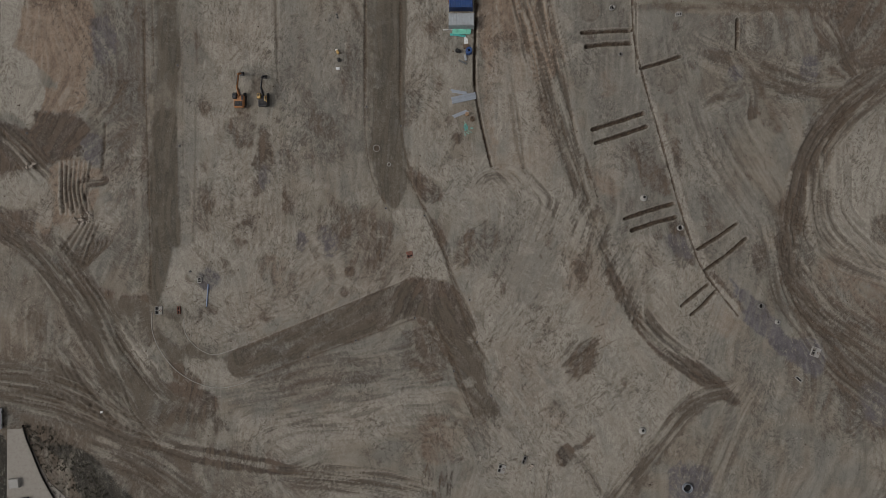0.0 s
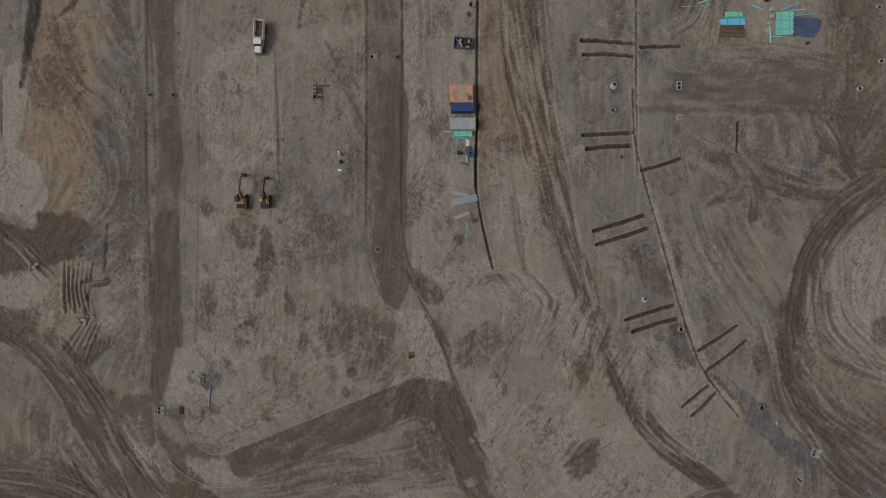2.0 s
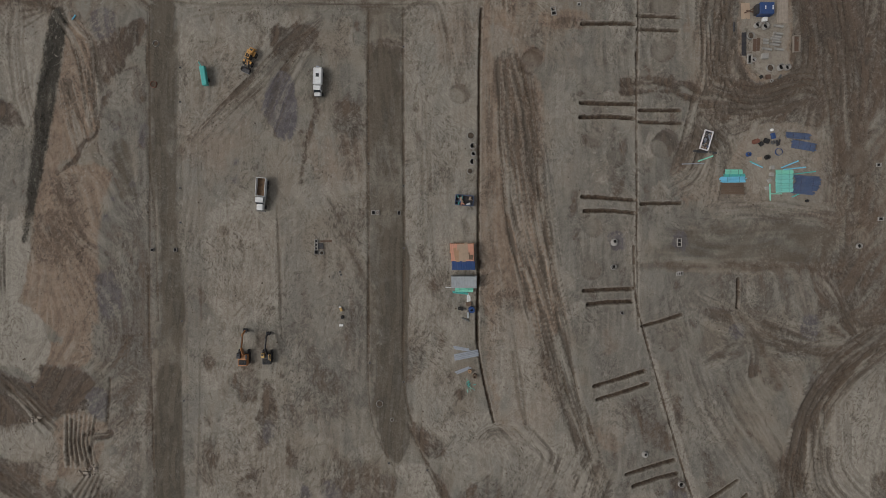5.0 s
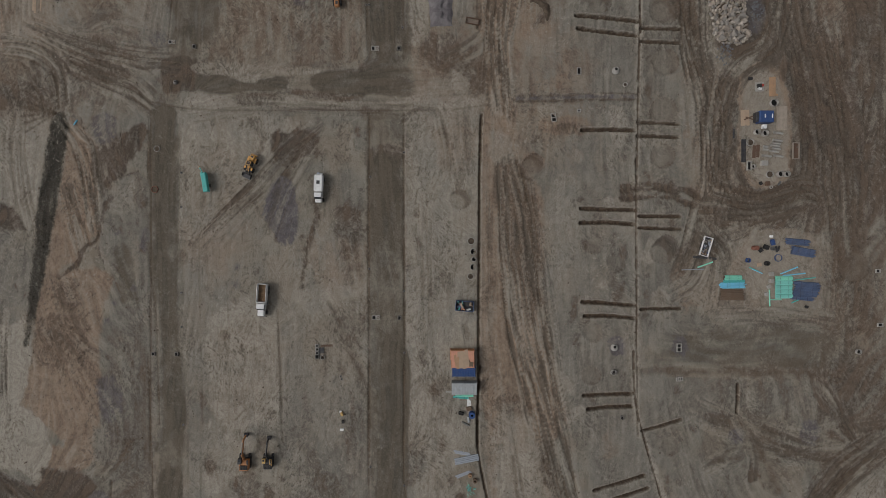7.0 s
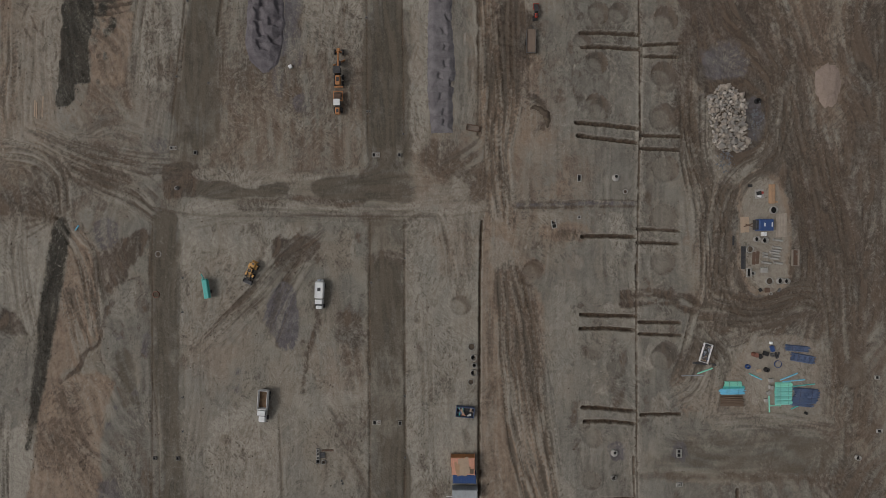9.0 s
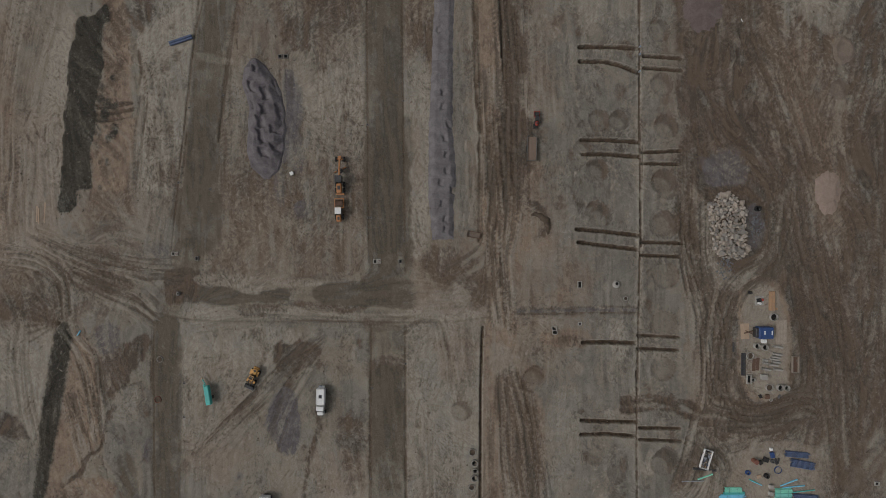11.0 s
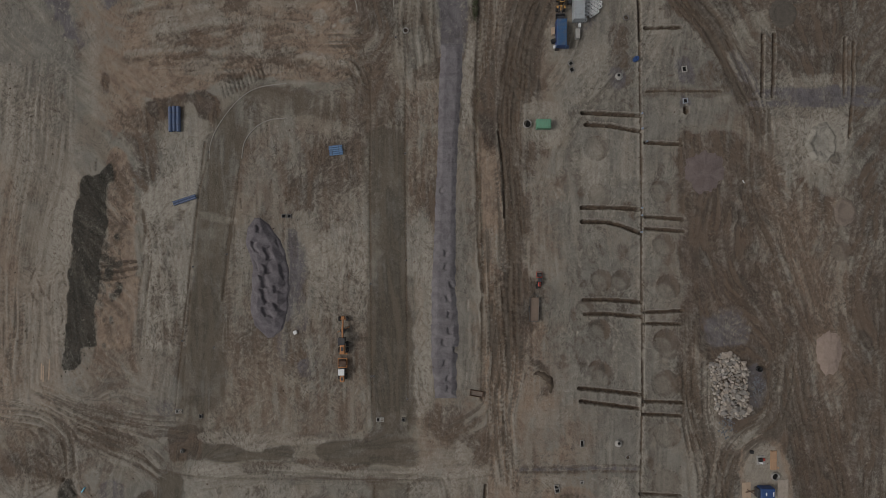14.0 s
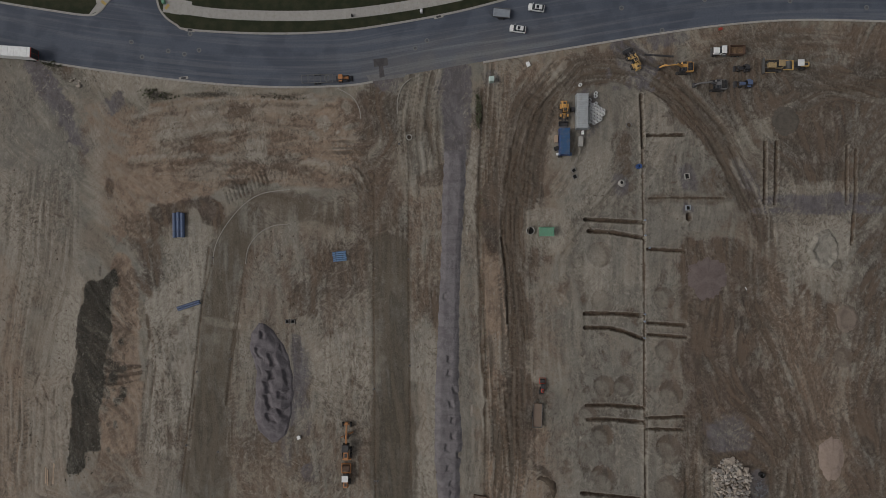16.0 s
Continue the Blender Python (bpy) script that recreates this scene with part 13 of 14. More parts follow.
hose_ring(4.80, 32.73, 0.5, M_WOOD, "small timber cable drum", 0.3)
hose_ring(6.09, 31.47, 0.6, M_WOOD_DARK, "brown timber cable drum", 0.3)
hose_ring(45.54, 233.99, 0.65, M_BLUE, "blue plastic drum beside the main trench", 0.4)
crate("timber_crate", 4.54, 49.93, 10, (1.4, 1.0, 0.6), M_WOOD_DARK, "weathered timber crate beside pipes", "crate")
crate("pump", 4.39, 47.10, 5, (0.5, 1.6, 0.4), M_ROOF, "grey standpipe on the ground", "pump")
crate("steel_post", 3.67, 45.97, 65, (0.4, 2.2, 0.3), M_STEEL, "grey steel bar on the ground", "post")


def net_heap(x, y):
    t = thing("net_heap", x, y, 0, "tangled pale green netting heap", "netting", "yard clutter")
    r = random.Random(8)
    for i in range(26):
        a = Vector((r.uniform(-0.9, 0.9), r.uniform(-1.5, 1.5), r.uniform(0.05, 0.5)))
        b = a + Vector((r.uniform(-0.8, 0.8), r.uniform(-0.8, 0.8), r.uniform(-0.2, 0.1)))
        b.z = max(b.z, 0.05)
        prod(t, "strand", M_TEAL if i % 3 else M_GREEN, a, b, 0.05, seg=6)
    return t


net_heap(4.80, 29.07)


def skip(x, y, rz):
    t = thing("skip_bin", x, y, rz, "dark blue open skip filled with mixed scrap", "skip", "site containers")
    pbox(t, "floor", M_DARK, (0, 0, 0.15), (2.4, 4.4, 0.1))
    for s in (-1, 1):
        pbox(t, "side_wall", M_NAVY, (s * 1.25, 0, 0.75), (0.12, 4.6, 1.3), 0.03)
        pbox(t, "end_wall", M_NAVY, (0, s * 2.28, 0.75), (2.4, 0.12, 1.3), 0.03)
        for i in range(4):
            pbox(t, "stiffener", M_NAVY, (s * 1.34, -1.6 + i * 1.07, 0.7), (0.08, 0.12, 1.2), 0.01)
    r = random.Random(5)
    for i in range(24):
        m = (M_PLY, M_TEAL, M_WHITE, M_BLACK, M_NAVY, M_BLACK, M_SALMON)[i % 7]
        pbox(t, "scrap", m, (r.uniform(-0.9, 0.9), r.uniform(-1.9, 1.9), r.uniform(0.4, 0.95)), (r.uniform(0.1, 0.5), r.uniform(0.3, 1.3), r.uniform(0.05, 0.3)), 0.02, rx=r.uniform(-15, 15), rz=r.uniform(0, 180))
    return t


skip(3.38, 76.37, 85)

# white pipe lengths stood on end beside the office trailer
RINGS_AT = (33.16, 246.92)
for n in range(38):
    k, j = n % 6, n // 6
    x = RINGS_AT[0] + (k - 0.6) * 0.76 - 0.4 * (j > 4)
    y = RINGS_AT[1] + (j - 2.2) * 0.9 + 0.45 * (k % 2)
    if abs(j - 2.6) * 0.7 + k * 0.75 < 4.4:
        t = thing("plastic_ring", x, y, 0, "white plastic pipe collar stood on end", "pipe collar", "white pipe collars")
        phol(t, "wall", M_WHITE, (0, 0, 0), (0, 0, 0.8), 0.42, 0.12, seg=16)
        # near-black disc painted as the shade inside the collar
        prod(t, "earth_floor", M_HOLE_SHADE, (0, 0, 0), (0, 0, 0.05), 0.29, seg=14)
for x, y in [(34.59, 252.49), (34.59, 251.78), (30.72, 254.64), (32.73, 243.78)]:
    t = thing("plastic_ring", x, y, 0, "white plastic pipe collar stood on end", "pipe collar", "white pipe collars")
    phol(t, "wall", M_WHITE, (0, 0, 0), (0, 0, 0.8), 0.42, 0.12, seg=16)
    # again a near-black disc as the collar's inner shade
    prod(t, "earth_floor", M_HOLE_SHADE, (0, 0, 0), (0, 0, 0.05), 0.29, seg=14)


# small valve boxes and stakes along the streets
def valve(x, y):
    t = thing("valve_box", x, y, 0, "small dark service box at the street edge", "valve box", "valve boxes", 0.02)
    phol(t, "collar", M_CONC_DARK, (0, 0, 0), (0, 0, 0.22), 0.3, 0.08, seg=12)
    prod(t, "cover", M_BLACK, (0, 0, 0), (0, 0, 0.16), 0.23, seg=12)


for x, y in [(-20.83, 34.69), (-12.16, 29.79), (-15.99, 8.77), (-6.08, 6.93), (-69.34, 45.40), (-68.99, 24.77), (-28.46, 58.12), (-36.10, -29.47), (-23.77, -25.19), (-8.61, -19.35), (5.48, -14.65), (7.44, -25.53), (11.07, -39.26), (1.43, -32.96), (-66.41, -7.44), (-108.54, 28.19)]:
    valve(x, y)
for x, y in [(-70.56, 162.19), (-21.01, 153.16), (-12.43, 147.33), (-20.76, 109.36), (-12.12, 115.59), (-69.42, 110.49), (-69.48, 101.69), (-69.61, 79.62), (-69.60, 70.78), (-21.04, 85.80), (-12.12, 80.13), (-12.08, 64.19), (-28.24, 57.38), (-62.38, 160.48)]:
    valve(x, y)
for x, y in [(-12.94, 210.34), (-12.63, 183.03), (-63.38, 210.83), (-21.82, 176.97), (-21.66, 153.12), (-58.90, 184.55), (-67.60, 181.34), (-15.32, 239.85)]:
    valve(x, y)

# ---- the concrete pad with its silt fence ----
sheet("concrete_pad", PAD, 0.06, M_PAD, "pale concrete pad at the site corner", "pad", 0.2)


def silt_fence(line):
    x0, y0 = line[0]
    t = thing("silt_fence", x0, y0, 0, "low black silt fence on timber stakes", "fence")
    for (ax, ay), (bx, by) in zip(line[:-1], line[1:]):
        a, b = Vector((ax - x0, ay - y0, 0)), Vector((bx - x0, by - y0, 0))
        d = b - a
        z = 0.3
        pbox(t, "fabric", M_BLACK, ((a.x + b.x) / 2, (a.y + b.y) / 2, z), (d.length, 0.04, 0.6), 0.01, rz=math.degrees(math.atan2(d.y, d.x)))
        pbox(t, "stake", M_WOOD_DARK, (a.x, a.y, 0.45), (0.07, 0.07, 1.0), 0.01)
        pbox(t, "brace", M_WOOD_DARK, (a.x + 0.45, a.y + 0.15, 0.2), (0.9, 0.08, 0.08), 0.01, rz=20)


silt_fence(smooth([(-110.2, -47.3), (-109.2, -50.9), (-107.7, -54.6), (-105.7, -59.7), (-103.5, -64.0), (-100.9, -68.4)], 5))


# ---- heaps ----
def heap(name, shape, x0, x1, y0, y1, mat, label, cat, cell=0.28):
    """A heap whose height over the ground is shape(X, Y)."""
    xs, ys = np.arange(x0, x1, cell), np.arange(y0, y1, cell)
    X, Y = np.meshgrid(xs, ys)
    Z = shape(X, Y)
    me = bpy.data.meshes.new(name)
    idx = np.arange(X.size).reshape(X.shape)
    keep = np.maximum.reduce([Z[:-1, :-1], Z[:-1, 1:], Z[1:, 1:], Z[1:, :-1]]) > -0.12
    faces = np.stack([idx[:-1, :-1], idx[:-1, 1:], idx[1:, 1:], idx[1:, :-1]], -1)[keep]
    G = np.array([[level(x, y) for x in xs] for y in ys]) if X.size < 60000 else 0.0
    me.from_pydata(np.stack([X.ravel(), Y.ravel(), (Z + G).ravel()], -1).tolist(), [], faces.tolist())
    bm = bmesh.new()
    bm.from_mesh(me)
    bmesh.ops.delete(bm, geom=[v for v in bm.verts if not v.link_faces], context="VERTS")
    bm.to_mesh(me)
    bm.free()
    me.polygons.foreach_set("use_smooth", np.ones(len(me.polygons), dtype=bool))
    me.materials.append(mat)
    return tagged(new(name, me), label, cat, kind="stuff")


def lumps(X, Y, seed, cell=1.1):
    r = np.random.default_rng(seed)
    out = np.zeros_like(X)
    for k in range(10):
        a, q, p = r.uniform(0, 6.28), r.uniform(0.6, 2.6) / cell, r.uniform(0, 6.28)
        out += np.sin((X * math.cos(a) + Y * math.sin(a)) * q + p) / 10 ** 0.5
    return out * 0.5


WIND_L = [(-3.5, 238.1), (-3.8, 230.7), (-4.1, 224.6), (-4.3, 212.2), (-4.7, 203.0), (-5.1, 193.9), (-5.3, 187.8), (-5.6, 181.6), (-5.9, 175.6), (-6.0, 163.2), (-5.9, 157.0), (-5.0, 147.9)]
WIND_R = [(1.5, 238.1), (1.4, 230.7), (1.0, 224.6), (0.2, 212.2), (-0.1, 203.1), (-0.2, 193.9), (-0.3, 187.9), (-0.3, 181.7), (-0.3, 175.6), (0.7, 163.2), (0.0, 157.0), (0.0, 147.9)]
WIND_PITS = [(-2.5, 185.0), (-2.5, 181.6), (-1.0, 176.8), (-2.0, 173.2), (-1.6, 169.2), (-1.4, 165.2), (-2.9, 162.0), (-0.1, 160.2), (-2.7, 157.0), (-1.8, 152.7), (-1.8, 150.1), (-3.4, 200.8)]


def between(left, right, X, Y):
    """How far inside two edges a place lies."""
    l, r = sorted(left, key=lambda p: p[1]), sorted(right, key=lambda p: p[1])
    xl = np.interp(Y, [p[1] for p in l], [p[0] for p in l])
    xr = np.interp(Y, [p[1] for p in r], [p[0] for p in r])
    y0, y1 = min(l[0][1], r[0][1]), max(l[-1][1], r[-1][1])
    return np.minimum(np.minimum(X - xl, xr - X), np.minimum(Y - y0, y1 - Y)), y0, y1


def pit(z, X, Y, x, y, w, l, deep, seed):
    """A hollow with a steep western wall and a gentler eastern one."""
    u = (X - x) + 0.18 * np.sin(Y * 2.3 + seed)
    v = (Y - y) + 0.18 * np.sin(X * 2.1 + seed)
    e = np.minimum(np.minimum((u + w) / 0.45, (w - u) / 1.0), np.minimum(v + l, l - v) / 0.5)
    return z - deep * np.clip(e, 0, 1)


def windrow(X, Y):
    """Loads tipped one behind the other and bladed flat; the last ones still lie as tipped."""
    d, y0, y1 = between(WIND_L, WIND_R, X, Y)
    saw = ((Y - y0) / 3.75) % 1.0
    d = d + 0.25 + 0.09 * np.sin(Y * 2 * math.pi / 3.75) + 0.08 * lumps(X, Y, 5)
    z = 0.5 * np.clip(d / 1.3, -0.5, 1.0) + 0.08 * saw * (d > 0.3)
    south = np.clip((y0 + 42 - Y) / 4, 0, 1)
    z += south * 0.35 * np.exp(-((saw - 0.5) / 0.3) ** 2) * np.clip(d / 1.6, 0, 1)
    for n, (px, py) in enumerate(WIND_PITS):
        z = pit(z, X, Y, px, py, 0.75, 1.0, 0.5, n)
    return z + 0.03 * lumps(X, Y, 4)


heap("gravel_windrow", windrow, WIND_L[-1][0] - 4, WIND_R[0][0] + 4, WIND_L[-1][1] - 2, WIND_L[0][1] + 2, M_GRAVEL, "long low windrow of purple-grey road gravel dumped in loads", "gravel", 0.2)
HEAP_L = [(-51.7, 193.6), (-53.5, 191.4), (-54.1, 188.0), (-52.9, 184.4), (-52.2, 181.5), (-52.5, 175.7), (-52.7, 170.6), (-51.7, 166.2), (-48.6, 163.2)]
HEAP_R = [(-50.3, 193.8), (-47.9, 192.0), (-45.9, 189.4), (-44.0, 185.6), (-43.0, 181.2), (-42.8, 175.7), (-43.4, 169.6), (-44.4, 165.2), (-46.9, 163.0)]
HEAP_HOLLOWS = [(-51.3, 186.4, 0.8, 1.5), (-51.1, 182.1, 0.4, 1.2), (-47.7, 184.9, 1.1, 1.8), (-48.0, 181.0, 1.1, 1.4), (-48.8, 177.8, 1.1, 1.8), (-48.8, 174.0, 0.9, 2.1), (-48.1, 169.8, 1.3, 1.4), (-44.9, 175.6, 1.7, 1.1), (-44.7, 171.1, 1.7, 1.1), (-44.1, 180.0, 0.8, 2.2), (-44.9, 187.4, 1.0, 1.4), (-50.3, 191.0, 0.6, 1.1)]


def dumps(X, Y):
    """Truck loads tipped side by side and half levelled: a lumpy top with steep hollows where loads don't meet."""
    d, y0, y1 = between(HEAP_L, HEAP_R, X, Y)
    d = d + 0.35 * lumps(X, Y, 8, 1.6) + 0.12 * lumps(X, Y, 18)
    south = np.clip((Y - HEAP_L[-1][1]) / 6.0, 0.25, 1.0)
    z = 1.3 * south * np.clip(d / 2.2, -0.3, 1.0)
    z += 0.16 * np.clip(d, 0, 1) * np.cos((Y - y0 + 0.5 * (X + 48)) * 2 * math.pi / 3.7)
    z += 0.12 * lumps(X, Y, 21, 1.5) * np.clip(d, 0, 1)
    for n, (px, py, w, l) in enumerate(HEAP_HOLLOWS):
        skew = 0.25 * (Y - py)
        z = np.where(d > 0.3, np.maximum(pit(z, X + skew, Y, px, py, w, l, 0.75, n), 0.3), z)
    return np.where(d > -0.4, z, -0.3) + 0.04 * lumps(X, Y, 6)


heap("gravel_heap", dumps, HEAP_L[2][0] - 3, HEAP_R[5][0] + 3, HEAP_L[-1][1] - 3, HEAP_L[0][1] + 3, M_GRAVEL_DAMP, "heap of overlapping truck loads of purple-grey gravel", "gravel", 0.2)
SPOIL = (21.77, 150.52)


def spoil(X, Y):
    d = np.hypot(X - SPOIL[0] + 1.0, Y - SPOIL[1])
    a = np.arctan2(Y - SPOIL[1], X - SPOIL[0])
    return 0.75 * np.exp(-((d - 3.4 - 0.5 * lumps(X, Y, 12, 1.6)) / 0.9) ** 2) * np.clip(0.25 + 0.8 * np.cos(a - 0.7), 0, 1) - 0.3 + 0.16 * lumps(X, Y, 9, 0.5) * (d < 6)


heap("earth_heap", spoil, SPOIL[0] - 7, SPOIL[0] + 7, SPOIL[1] - 7, SPOIL[1] + 7, M_EARTH, "low crescent of loose dark earth", "earth")



# loads of fill, spread in low round beds
def bed(x, y, rx, ry, high, mat, label, seed, edge=0.9, rough=0.10, hollow=0.0):
    def shape(X, Y):
        a = np.arctan2((Y - y) / ry, (X - x) / rx)
        r = np.hypot((X - x) / rx, (Y - y) / ry) + rough * (0.5 * np.sin(3 * a + seed) + 0.4 * np.sin(7 * a + 2 * seed) + 0.3 * np.sin(13 * a + seed) + 0.15 * np.sin(23 * a + 1))
        z = high * np.clip((1 - r) / (1 - edge + 1e-3), -0.6, 1.0) * (1 - hollow * np.clip((0.82 - r) / 0.3, 0, 1))
        return z + 0.05 * lumps(X, Y, seed) * (r < 1) + 0.09 * lumps(X, Y, seed + 1, 1.8) * (r < 0.9)
    return heap("fill_bed", shape, x - rx - 2.5, x + rx + 2.5, y - ry - 2.5, y + ry + 2.5, mat, label, "earth", 0.2)


bed(63.21, 205.58, 4.9, 5.3, 0.3, M_PINKFILL, "low spread bed of pinkish grey fill", 3, 0.35, 0.13)
bed(98.59, 195.32, 2.7, 3.5, 0.35, M_TANFILL, "smooth oval bed of brown fill", 5, 0.75, 0.07, 0.5)
bed(92.64, 212.75, 3.7, 5.0, 0.9, M_PALEFILL, "pale oval mound of dry fill with a steep rim", 7, 0.8, 0.10, 0.75)
bed(82.56, 245.40, 3.5, 3.7, 0.25, M_GREYFILL, "round bed of damp grey-brown fill", 11, 0.7, 0.06, 0.6)
bed(95.1, 159.5, 3.3, 5.6, 0.45, M_PINKTAN, "smooth oval bed of pinkish tan fill", 9, 0.5, 0.10)

# ---- rubble: broken concrete, piece by piece ----
RUBBLE = [(64.5, 156.6), (66.2, 157.3), (67.6, 159.4), (70.2, 159.7), (72.5, 157.8), (74.8, 154.7), (74.0, 151.6), (74.5, 148.8), (74.1, 146.9), (75.8, 144.9), (73.8, 142.5), (68.0, 143.0), (66.1, 145.2), (65.5, 150.2)]


def rubble_mesh(seed, mat=None, flat=0.7):
    """A block of broken slab: flat faces, cut at slants."""
    r = random.Random(seed)
    bm = bmesh.new()
    bmesh.ops.create_cube(bm, size=0.92)
    for k in range(5):
        n = Vector((r.uniform(-1, 1), r.uniform(-1, 1), r.uniform(-0.3, 0.5))).normalized()
        g = bm.verts[:] + bm.edges[:] + bm.faces[:]
        cut = bmesh.ops.bisect_plane(bm, geom=g, plane_co=n * r.uniform(0.26, 0.42), plane_no=n, clear_outer=True)
        edges = [e for e in cut["geom_cut"] if isinstance(e, bmesh.types.BMEdge)]
        if len(edges) > 2:
            bmesh.ops.edgeloop_fill(bm, edges=edges)
    for v in bm.verts:
        v.co = Vector((v.co.x * r.uniform(1.1, 1.25), v.co.y * 0.95, v.co.z * flat))
    bmesh.ops.recalc_face_normals(bm, faces=bm.faces[:])
    me = bpy.data.meshes.new("stone")
    bm.to_mesh(me)
    bm.free()
    me.materials.append(mat or M_STONE)
    return me


def inside(x, y, loop):
    hit = False
    for (ax, ay), (bx, by) in zip(loop, loop[1:] + loop[:1]):
        if (ay > y) != (by > y) and x < (bx - ax) * (y - ay) / (by - ay) + ax:
            hit = not hit
    return hit


def rubble_pile():
    cx, cy = sum(p[0] for p in RUBBLE) / len(RUBBLE), sum(p[1] for p in RUBBLE) / len(RUBBLE)
    t = thing("rubble_pile", cx, cy, 0, "pile of pale broken concrete and rock", "rubble")
    base = t.location.z
    meshes = [rubble_mesh(s, (M_STONE, M_STONE_GREY, M_STONE, M_STONE_PALE, M_STONE_GREY)[s % 5]) for s in range(15)]
    r = random.Random(12)
    xs, ys = [p[0] for p in RUBBLE], [p[1] for p in RUBBLE]
    n = 0
    placed = []
    while n < 300:
        x, y = r.uniform(min(xs), max(xs)), r.uniform(min(ys), max(ys))
        if not inside(x, y, RUBBLE):
            continue
        s = min(1.7, 0.56 * math.exp(abs(r.gauss(0, 0.5))))
        near = min([math.hypot(x - a, y - b) - 0.42 * (s + q) for a, b, q in placed] or [9])
        if near < -0.02 and r.random() < 0.93:
            continue
        d = math.hypot((x - cx) / 7, (y - cy) / 9)
        z = 0.9 * max(0, 1 - d) * r.random() + 0.22 * s
        o = new("stone", meshes[(n * 7) % 15])
        o.parent = t
        o.matrix_basis = pose(x - cx, y - cy, z, r.uniform(-30, 30), r.uniform(-30, 30), r.uniform(0, 360)) @ Matrix.Scale(s, 4)
        placed.append((x, y, s))
        n += 1
    blue = [rubble_mesh(s + 60, M_BLUESTONE, 0.35) for s in range(4)]
    for k in range(120):
        o = new("chunk", blue[k % 4])
        o.parent = t
        ax, ay = RUBBLE_GREY[k % 2]
        o.matrix_basis = pose(ax - cx + r.gauss(0, 1.0), ay - cy + r.gauss(0, 1.9), 0.18, r.uniform(-25, 25), r.uniform(-25, 25), r.uniform(0, 360)) @ Matrix.Scale(r.uniform(0.2, 0.55), 4)
    bm = bmesh.new()
    for k in range(700):
        x, y = r.uniform(min(xs), max(xs)), r.uniform(min(ys), max(ys))
        if inside(x, y, RUBBLE):
            s = r.uniform(0.15, 0.42)
            bmesh.ops.create_cube(bm, size=s, matrix=pose(x - cx, y - cy, s * 0.4, r.uniform(0, 90), r.uniform(0, 90), r.uniform(0, 90)))
    part("debris", bm, M_STONE, t, "small fragments between the blocks")["kind"] = "stuff"


RUBBLE_GREY = [(77.0, 151.7), (69.1, 140.8)]
rubble_pile()


# stones dropped by the road verge
def stone_group(x, y, n, seed):
    r = random.Random(seed)
    me = rubble_mesh(seed)
    for k in range(n):
        px, py, s = x + r.uniform(-1.3, 1.3), y + r.uniform(-1.3, 1.3), r.uniform(0.5, 1.1)
        o = new("boulder", me)
        o.matrix_basis = pose(px, py, level(px, py) + 0.2 * s, 0, 0, r.uniform(0, 360)) @ Matrix.Scale(s, 4)
        tagged(o, "pale broken rock lying on bare soil", "rock", "loose rocks")


stone_group(-98.56, 255.76, 7, 40)
stone_group(-95.12, 5.56, 12, 41)
stone_group(-92.95, 6.60, 10, 42)
stone_group(-107.29, 19.52, 7, 43)
stone_group(21.68, -57.58, 4, 44)


# ---- scrub: weeds and clods on the dark mulch and along the verge ----
M_WEED = plain("dry_weed", (0.085, 0.078, 0.056), 0.9, dirt=0.3, grain=6)
M_WEED_GREEN = plain("green_weed", (0.125, 0.132, 0.078), 0.9, dirt=0.15, grain=6)


def weeds(name, loop, n, seed, mat, label, size=0.35):
    """Tufts of thin blades strewn over a patch."""
    r = random.Random(seed)
    xs, ys = [p[0] for p in loop], [p[1] for p in loop]
    verts, faces = [], []
    done = 0
    while done < n:
        x, y = r.uniform(min(xs), max(xs)), r.uniform(min(ys), max(ys))
        done += 1
        if not inside(x, y, loop):
            continue
        z = level(x, y)
        for b in range(7):
            a, l = r.uniform(0, 6.28), size * r.uniform(0.4, 1.3)
            w = 0.05 * size / 0.35
            ca, sa = math.cos(a), math.sin(a)
            i = len(verts)
            verts += [(x - sa * w, y + ca * w, z - 0.03), (x + sa * w, y - ca * w, z - 0.03), (x + ca * l * 0.6 + sa * w * 0.7, y + sa * l * 0.6 - ca * w * 0.7, z + l * 0.8), (x + ca * l, y + sa * l, z + l * 0.7)]
            faces += [(i, i + 1, i + 2), (i, i + 2, i + 3)]
    me = bpy.data.meshes.new(name)
    me.from_pydata(verts, [], faces)
    me.materials.append(mat)
    return tagged(new(name, me), label, "weeds", kind="stuff")


weeds("weeds", [(-96.4, 203.7), (-88.3, 205.6), (-89.9, 195.3), (-91.7, 183.4), (-93.8, 165.0), (-95.1, 154.0), (-102.4, 152.1), (-101.2, 164.5), (-98.2, 186.1), (-97.2, 198.0)], 160, 1, M_WEED, "dry dark weeds on mulched bank")
weeds("weeds", [(-102.0, 125.1), (-98.6, 124.2), (-99.7, 113.9), (-101.9, 100.6), (-106.1, 81.2), (-108.9, 68.9), (-110.5, 67.4), (-108.5, 87.3), (-106.7, 103.7), (-104.8, 115.6)], 200, 2, M_WEED, "dry dark weeds on mulched bank")
weeds("weeds", [(-110.5, -47.0), (-103.1, -47.9), (-96.1, -54.1), (-89.2, -61.8), (-86.7, -69.7), (-100.2, -70.0), (-105.4, -58.9), (-108.6, -52.5)], 500, 3, M_WEED, "dark scrub beside the silt fence", 0.4)
weeds("weeds", [(-82.6, 253.6), (-79.0, 254.1), (-74.5, 253.5), (-71.8, 252.3), (-74.4, 251.1), (-78.8, 251.5), (-81.8, 252.1)], 70, 4, M_WEED_GREEN, "green weeds at the top of the bank", 0.4)
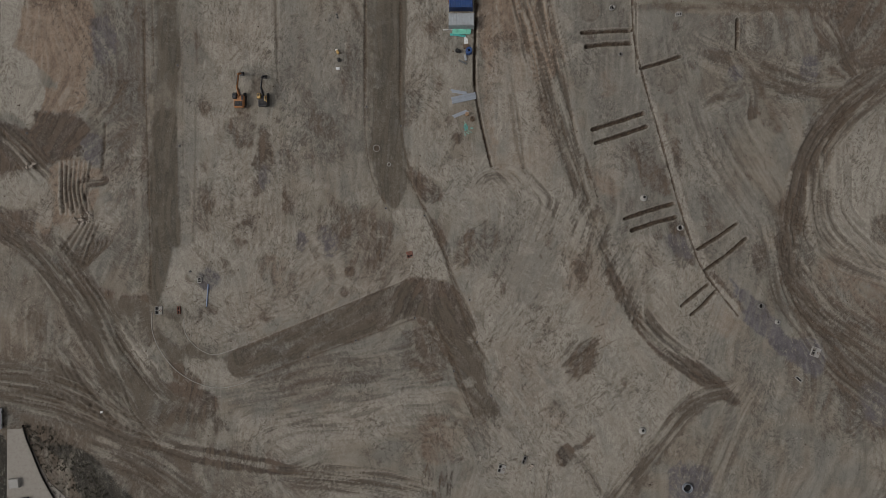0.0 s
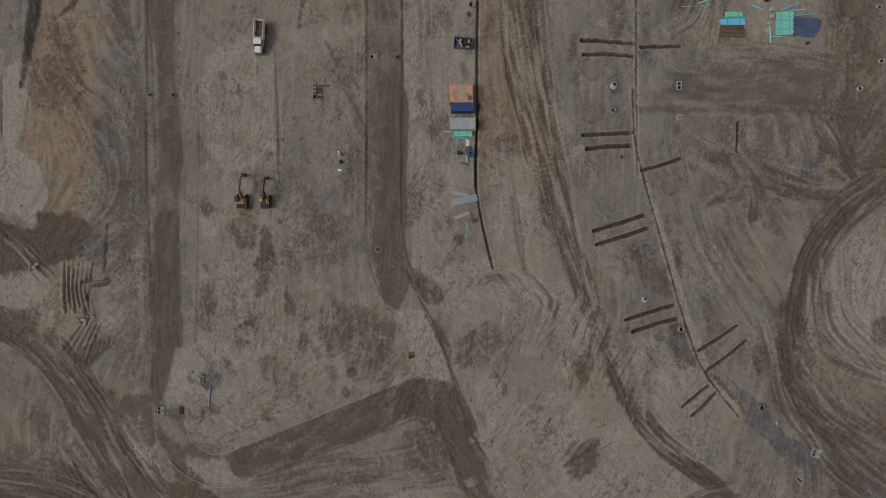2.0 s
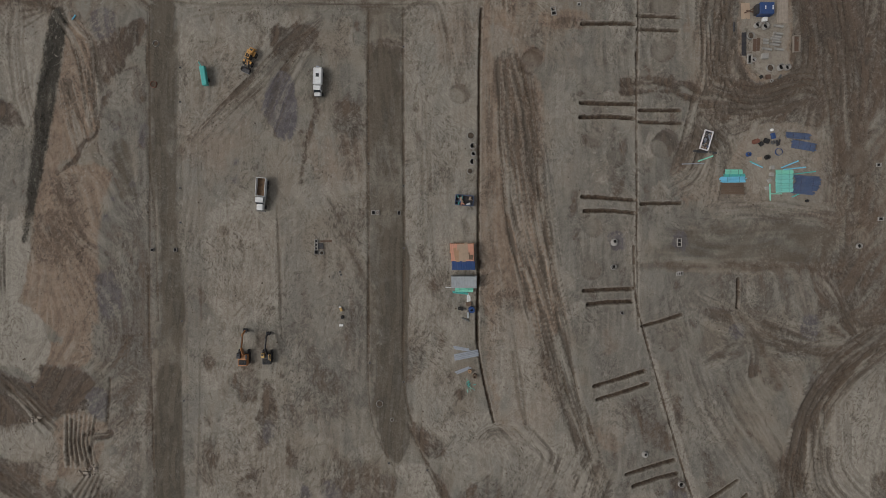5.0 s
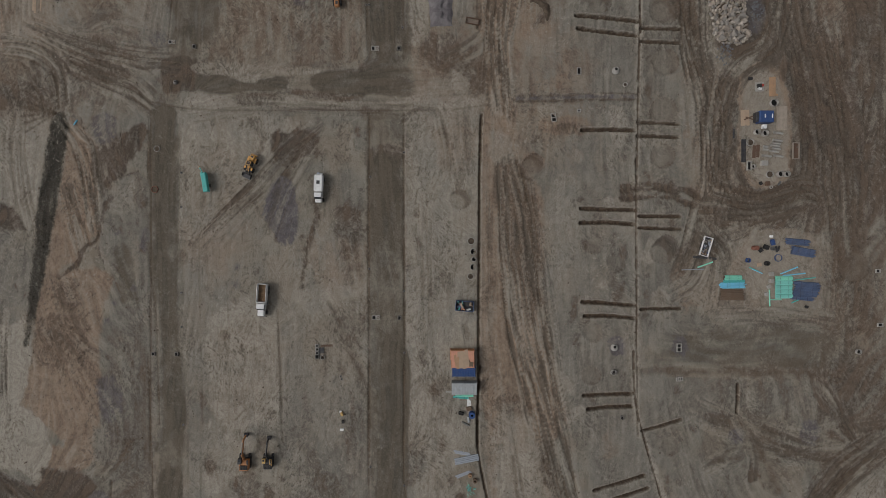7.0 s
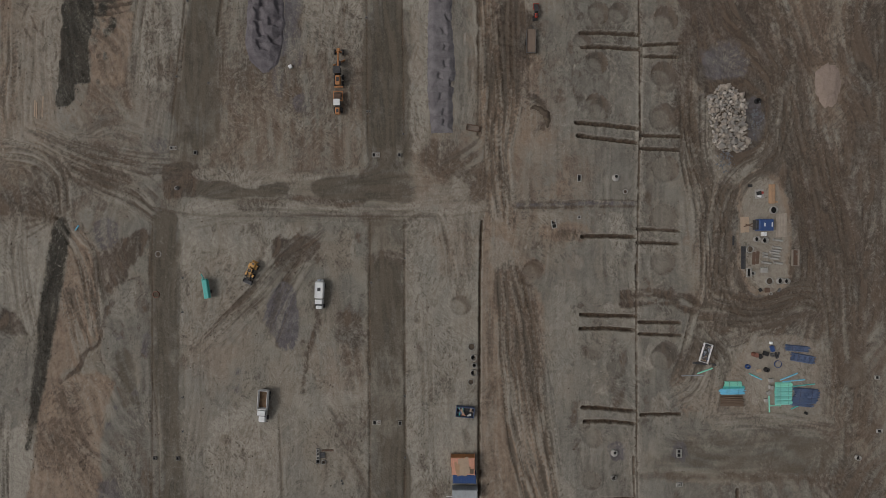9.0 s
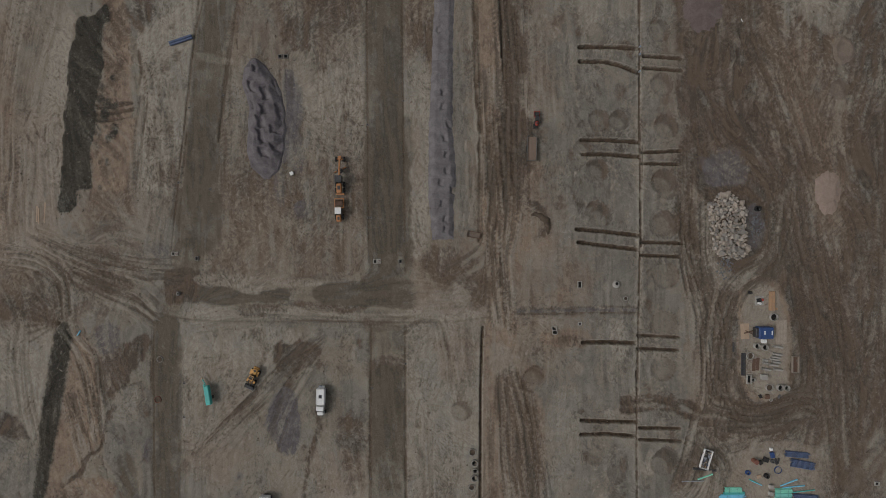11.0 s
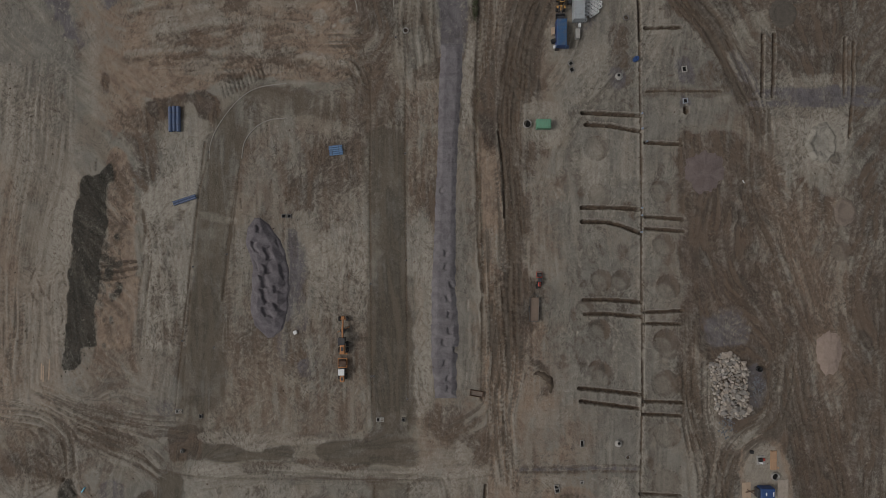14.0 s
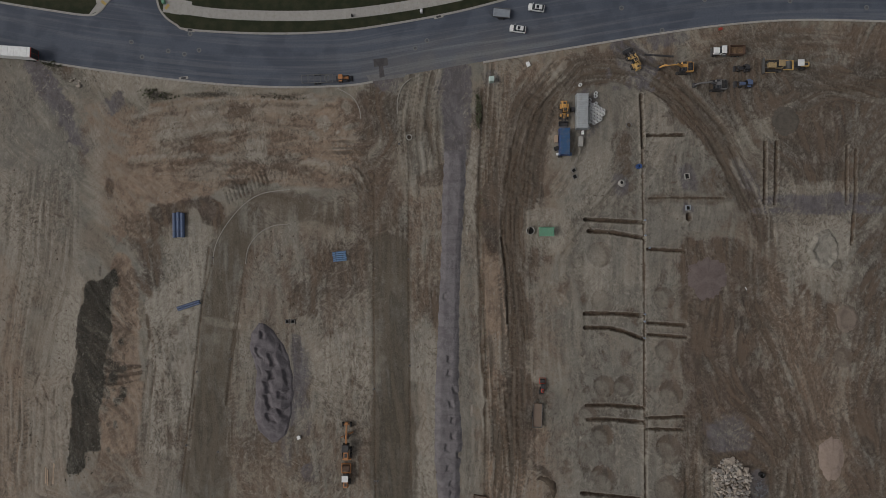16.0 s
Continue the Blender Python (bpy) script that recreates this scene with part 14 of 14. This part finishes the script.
weeds("weeds", [(-109.1, 261.7), (-104.6, 261.3), (-100.8, 260.1), (-103.7, 259.7), (-107.5, 260.2)], 50, 5, M_WEED_GREEN, "green weeds under the kerb", 0.4)
weeds("weeds", [(4.3, 252.7), (5.4, 251.2), (5.8, 247.0), (5.2, 243.2), (4.2, 245.6), (4.4, 249.8)], 260, 6, M_WEED_GREEN, "green weeds beside the haul road", 0.35)
weeds("weeds", [(-54.0, 252.4), (-48.2, 252.9), (-42.3, 252.1), (-36.5, 251.8), (-40.8, 251.1), (-49.6, 251.6)], 70, 7, M_WEED, "dry weeds at the top of the bank", 0.35)
weeds("weeds", [(6.1, 242.6), (6.6, 242.6), (6.1, 226.0), (5.9, 213.2), (6.7, 194.9), (7.3, 180.8), (6.7, 180.8), (6.0, 194.9), (5.3, 213.2), (5.6, 226.0)], 260, 8, M_WEED_GREEN, "thin line of green weeds beside the ditch", 0.25)

weeds("weeds", [(7.3, 125.0), (7.7, 125.0), (7.4, 110.3), (7.2, 96.1), (7.1, 76.2), (7.0, 58.7), (7.0, 40.6), (6.5, 40.6), (6.6, 58.7), (6.7, 76.2), (6.8, 96.1), (7.0, 110.3)], 420, 9, M_WEED_GREEN, "thin line of weeds along the ditch edge", 0.22)


# pipe ends that stick up where the services leave the main
def pipe_stub(x, y):
    t = thing("pipe_stub", x, y, 0, "pale blue service pipe end beside the main trench", "pipe", "service pipe ends")
    phol(t, "barrel", M_GALV, (0, 0, -0.4), (0, 0, 0.6), 0.22, 0.05, seg=14)
    prod(t, "cap", M_STEELBLUE, (0, 0, 0.2), (0, 0, 0.5), 0.17, seg=12)


for x, y in [(47.23, 220.37), (47.35, 216.49), (47.34, 196.39), (47.35, 194.54), (47.38, 190.28), (48.62, 213.33)]:
    pipe_stub(x, y)


# ---- loose clods: turned up by wheels and buckets ----
def clods(name, n, weight, mat, label, seed, size):
    """Small broken lumps strewn where a weight field is high."""
    r = np.random.default_rng(seed)
    ix, iy = r.integers(12, NX - 12, n * 14), r.integers(12, NY - 12, n * 14)
    keep = np.nonzero(r.random(n * 14) < weight[iy, ix])[0][:n]
    x = XS[ix[keep]] + r.uniform(-0.15, 0.15, len(keep))
    y = YS[iy[keep]] + r.uniform(-0.15, 0.15, len(keep))
    s = np.clip(size * np.exp(r.normal(0, 0.45, len(keep))), 0.08, 0.42)
    z = HEIGHT[iy[keep], ix[keep]] + 0.12 * s
    m = len(keep)
    corner = np.array([(a, b, c) for a in (-0.5, 0.5) for b in (-0.5, 0.5) for c in (-0.5, 0.5)])
    v = corner[None] * r.uniform(0.55, 1.15, (m, 8, 1)) * s[:, None, None] * np.array((1.0, 0.8, 0.6))
    a = r.uniform(0, 6.28, m)
    ca, sa = np.cos(a)[:, None], np.sin(a)[:, None]
    v = np.stack([v[..., 0] * ca - v[..., 1] * sa + x[:, None], v[..., 0] * sa + v[..., 1] * ca + y[:, None], v[..., 2] + z[:, None]], -1)
    quad = np.array([(0, 1, 3, 2), (4, 6, 7, 5), (0, 4, 5, 1), (2, 3, 7, 6), (0, 2, 6, 4), (1, 5, 7, 3)])
    faces = (quad[None] + 8 * np.arange(m)[:, None, None]).reshape(-1, 4)
    me = bpy.data.meshes.new(name)
    me.from_pydata(v.reshape(-1, 3).tolist(), [], faces.tolist())
    me.materials.append(mat)
    return tagged(new(name, me), label, "earth", kind="stuff")


clump = np.clip(2.2 * (0.6 * F_MID + 0.5 * F_SMALL) - 0.35, 0, 1)
flank = np.abs(np.gradient(np.clip(SOIL["damp"] + SOIL["rut"], 0, 1))[0]) + np.abs(np.gradient(np.clip(SOIL["damp"] + SOIL["rut"], 0, 1))[1])
bare = (1 - np.clip(SOIL["road"] * 1.2 + SOIL["stone"], 0, 1)) * (np.abs(HEIGHT + 0.06) > 0.004)
clods("loose_earth", 7500, np.clip(0.25 * SOIL["damp"] + 2.2 * flank + 0.3 * SOIL["rut"] + 0.04, 0, 1) * clump * bare, M_CLOD, "brown clods of earth turned up by wheels", 51, 0.21)
clods("loose_earth", 6000, np.clip(0.4 * SOIL["pale"] + 0.4 * SOIL["clay"] + 0.8 * flank + 0.03, 0, 1) * clump * bare, M_TANFILL, "dry pale clods of earth on the lots", 52, 0.22)
clods("loose_earth", 1500, SOIL["scrub"] * (0.3 + 0.7 * clump), M_EARTH, "brown clods on the mulched bank", 53, 0.17)
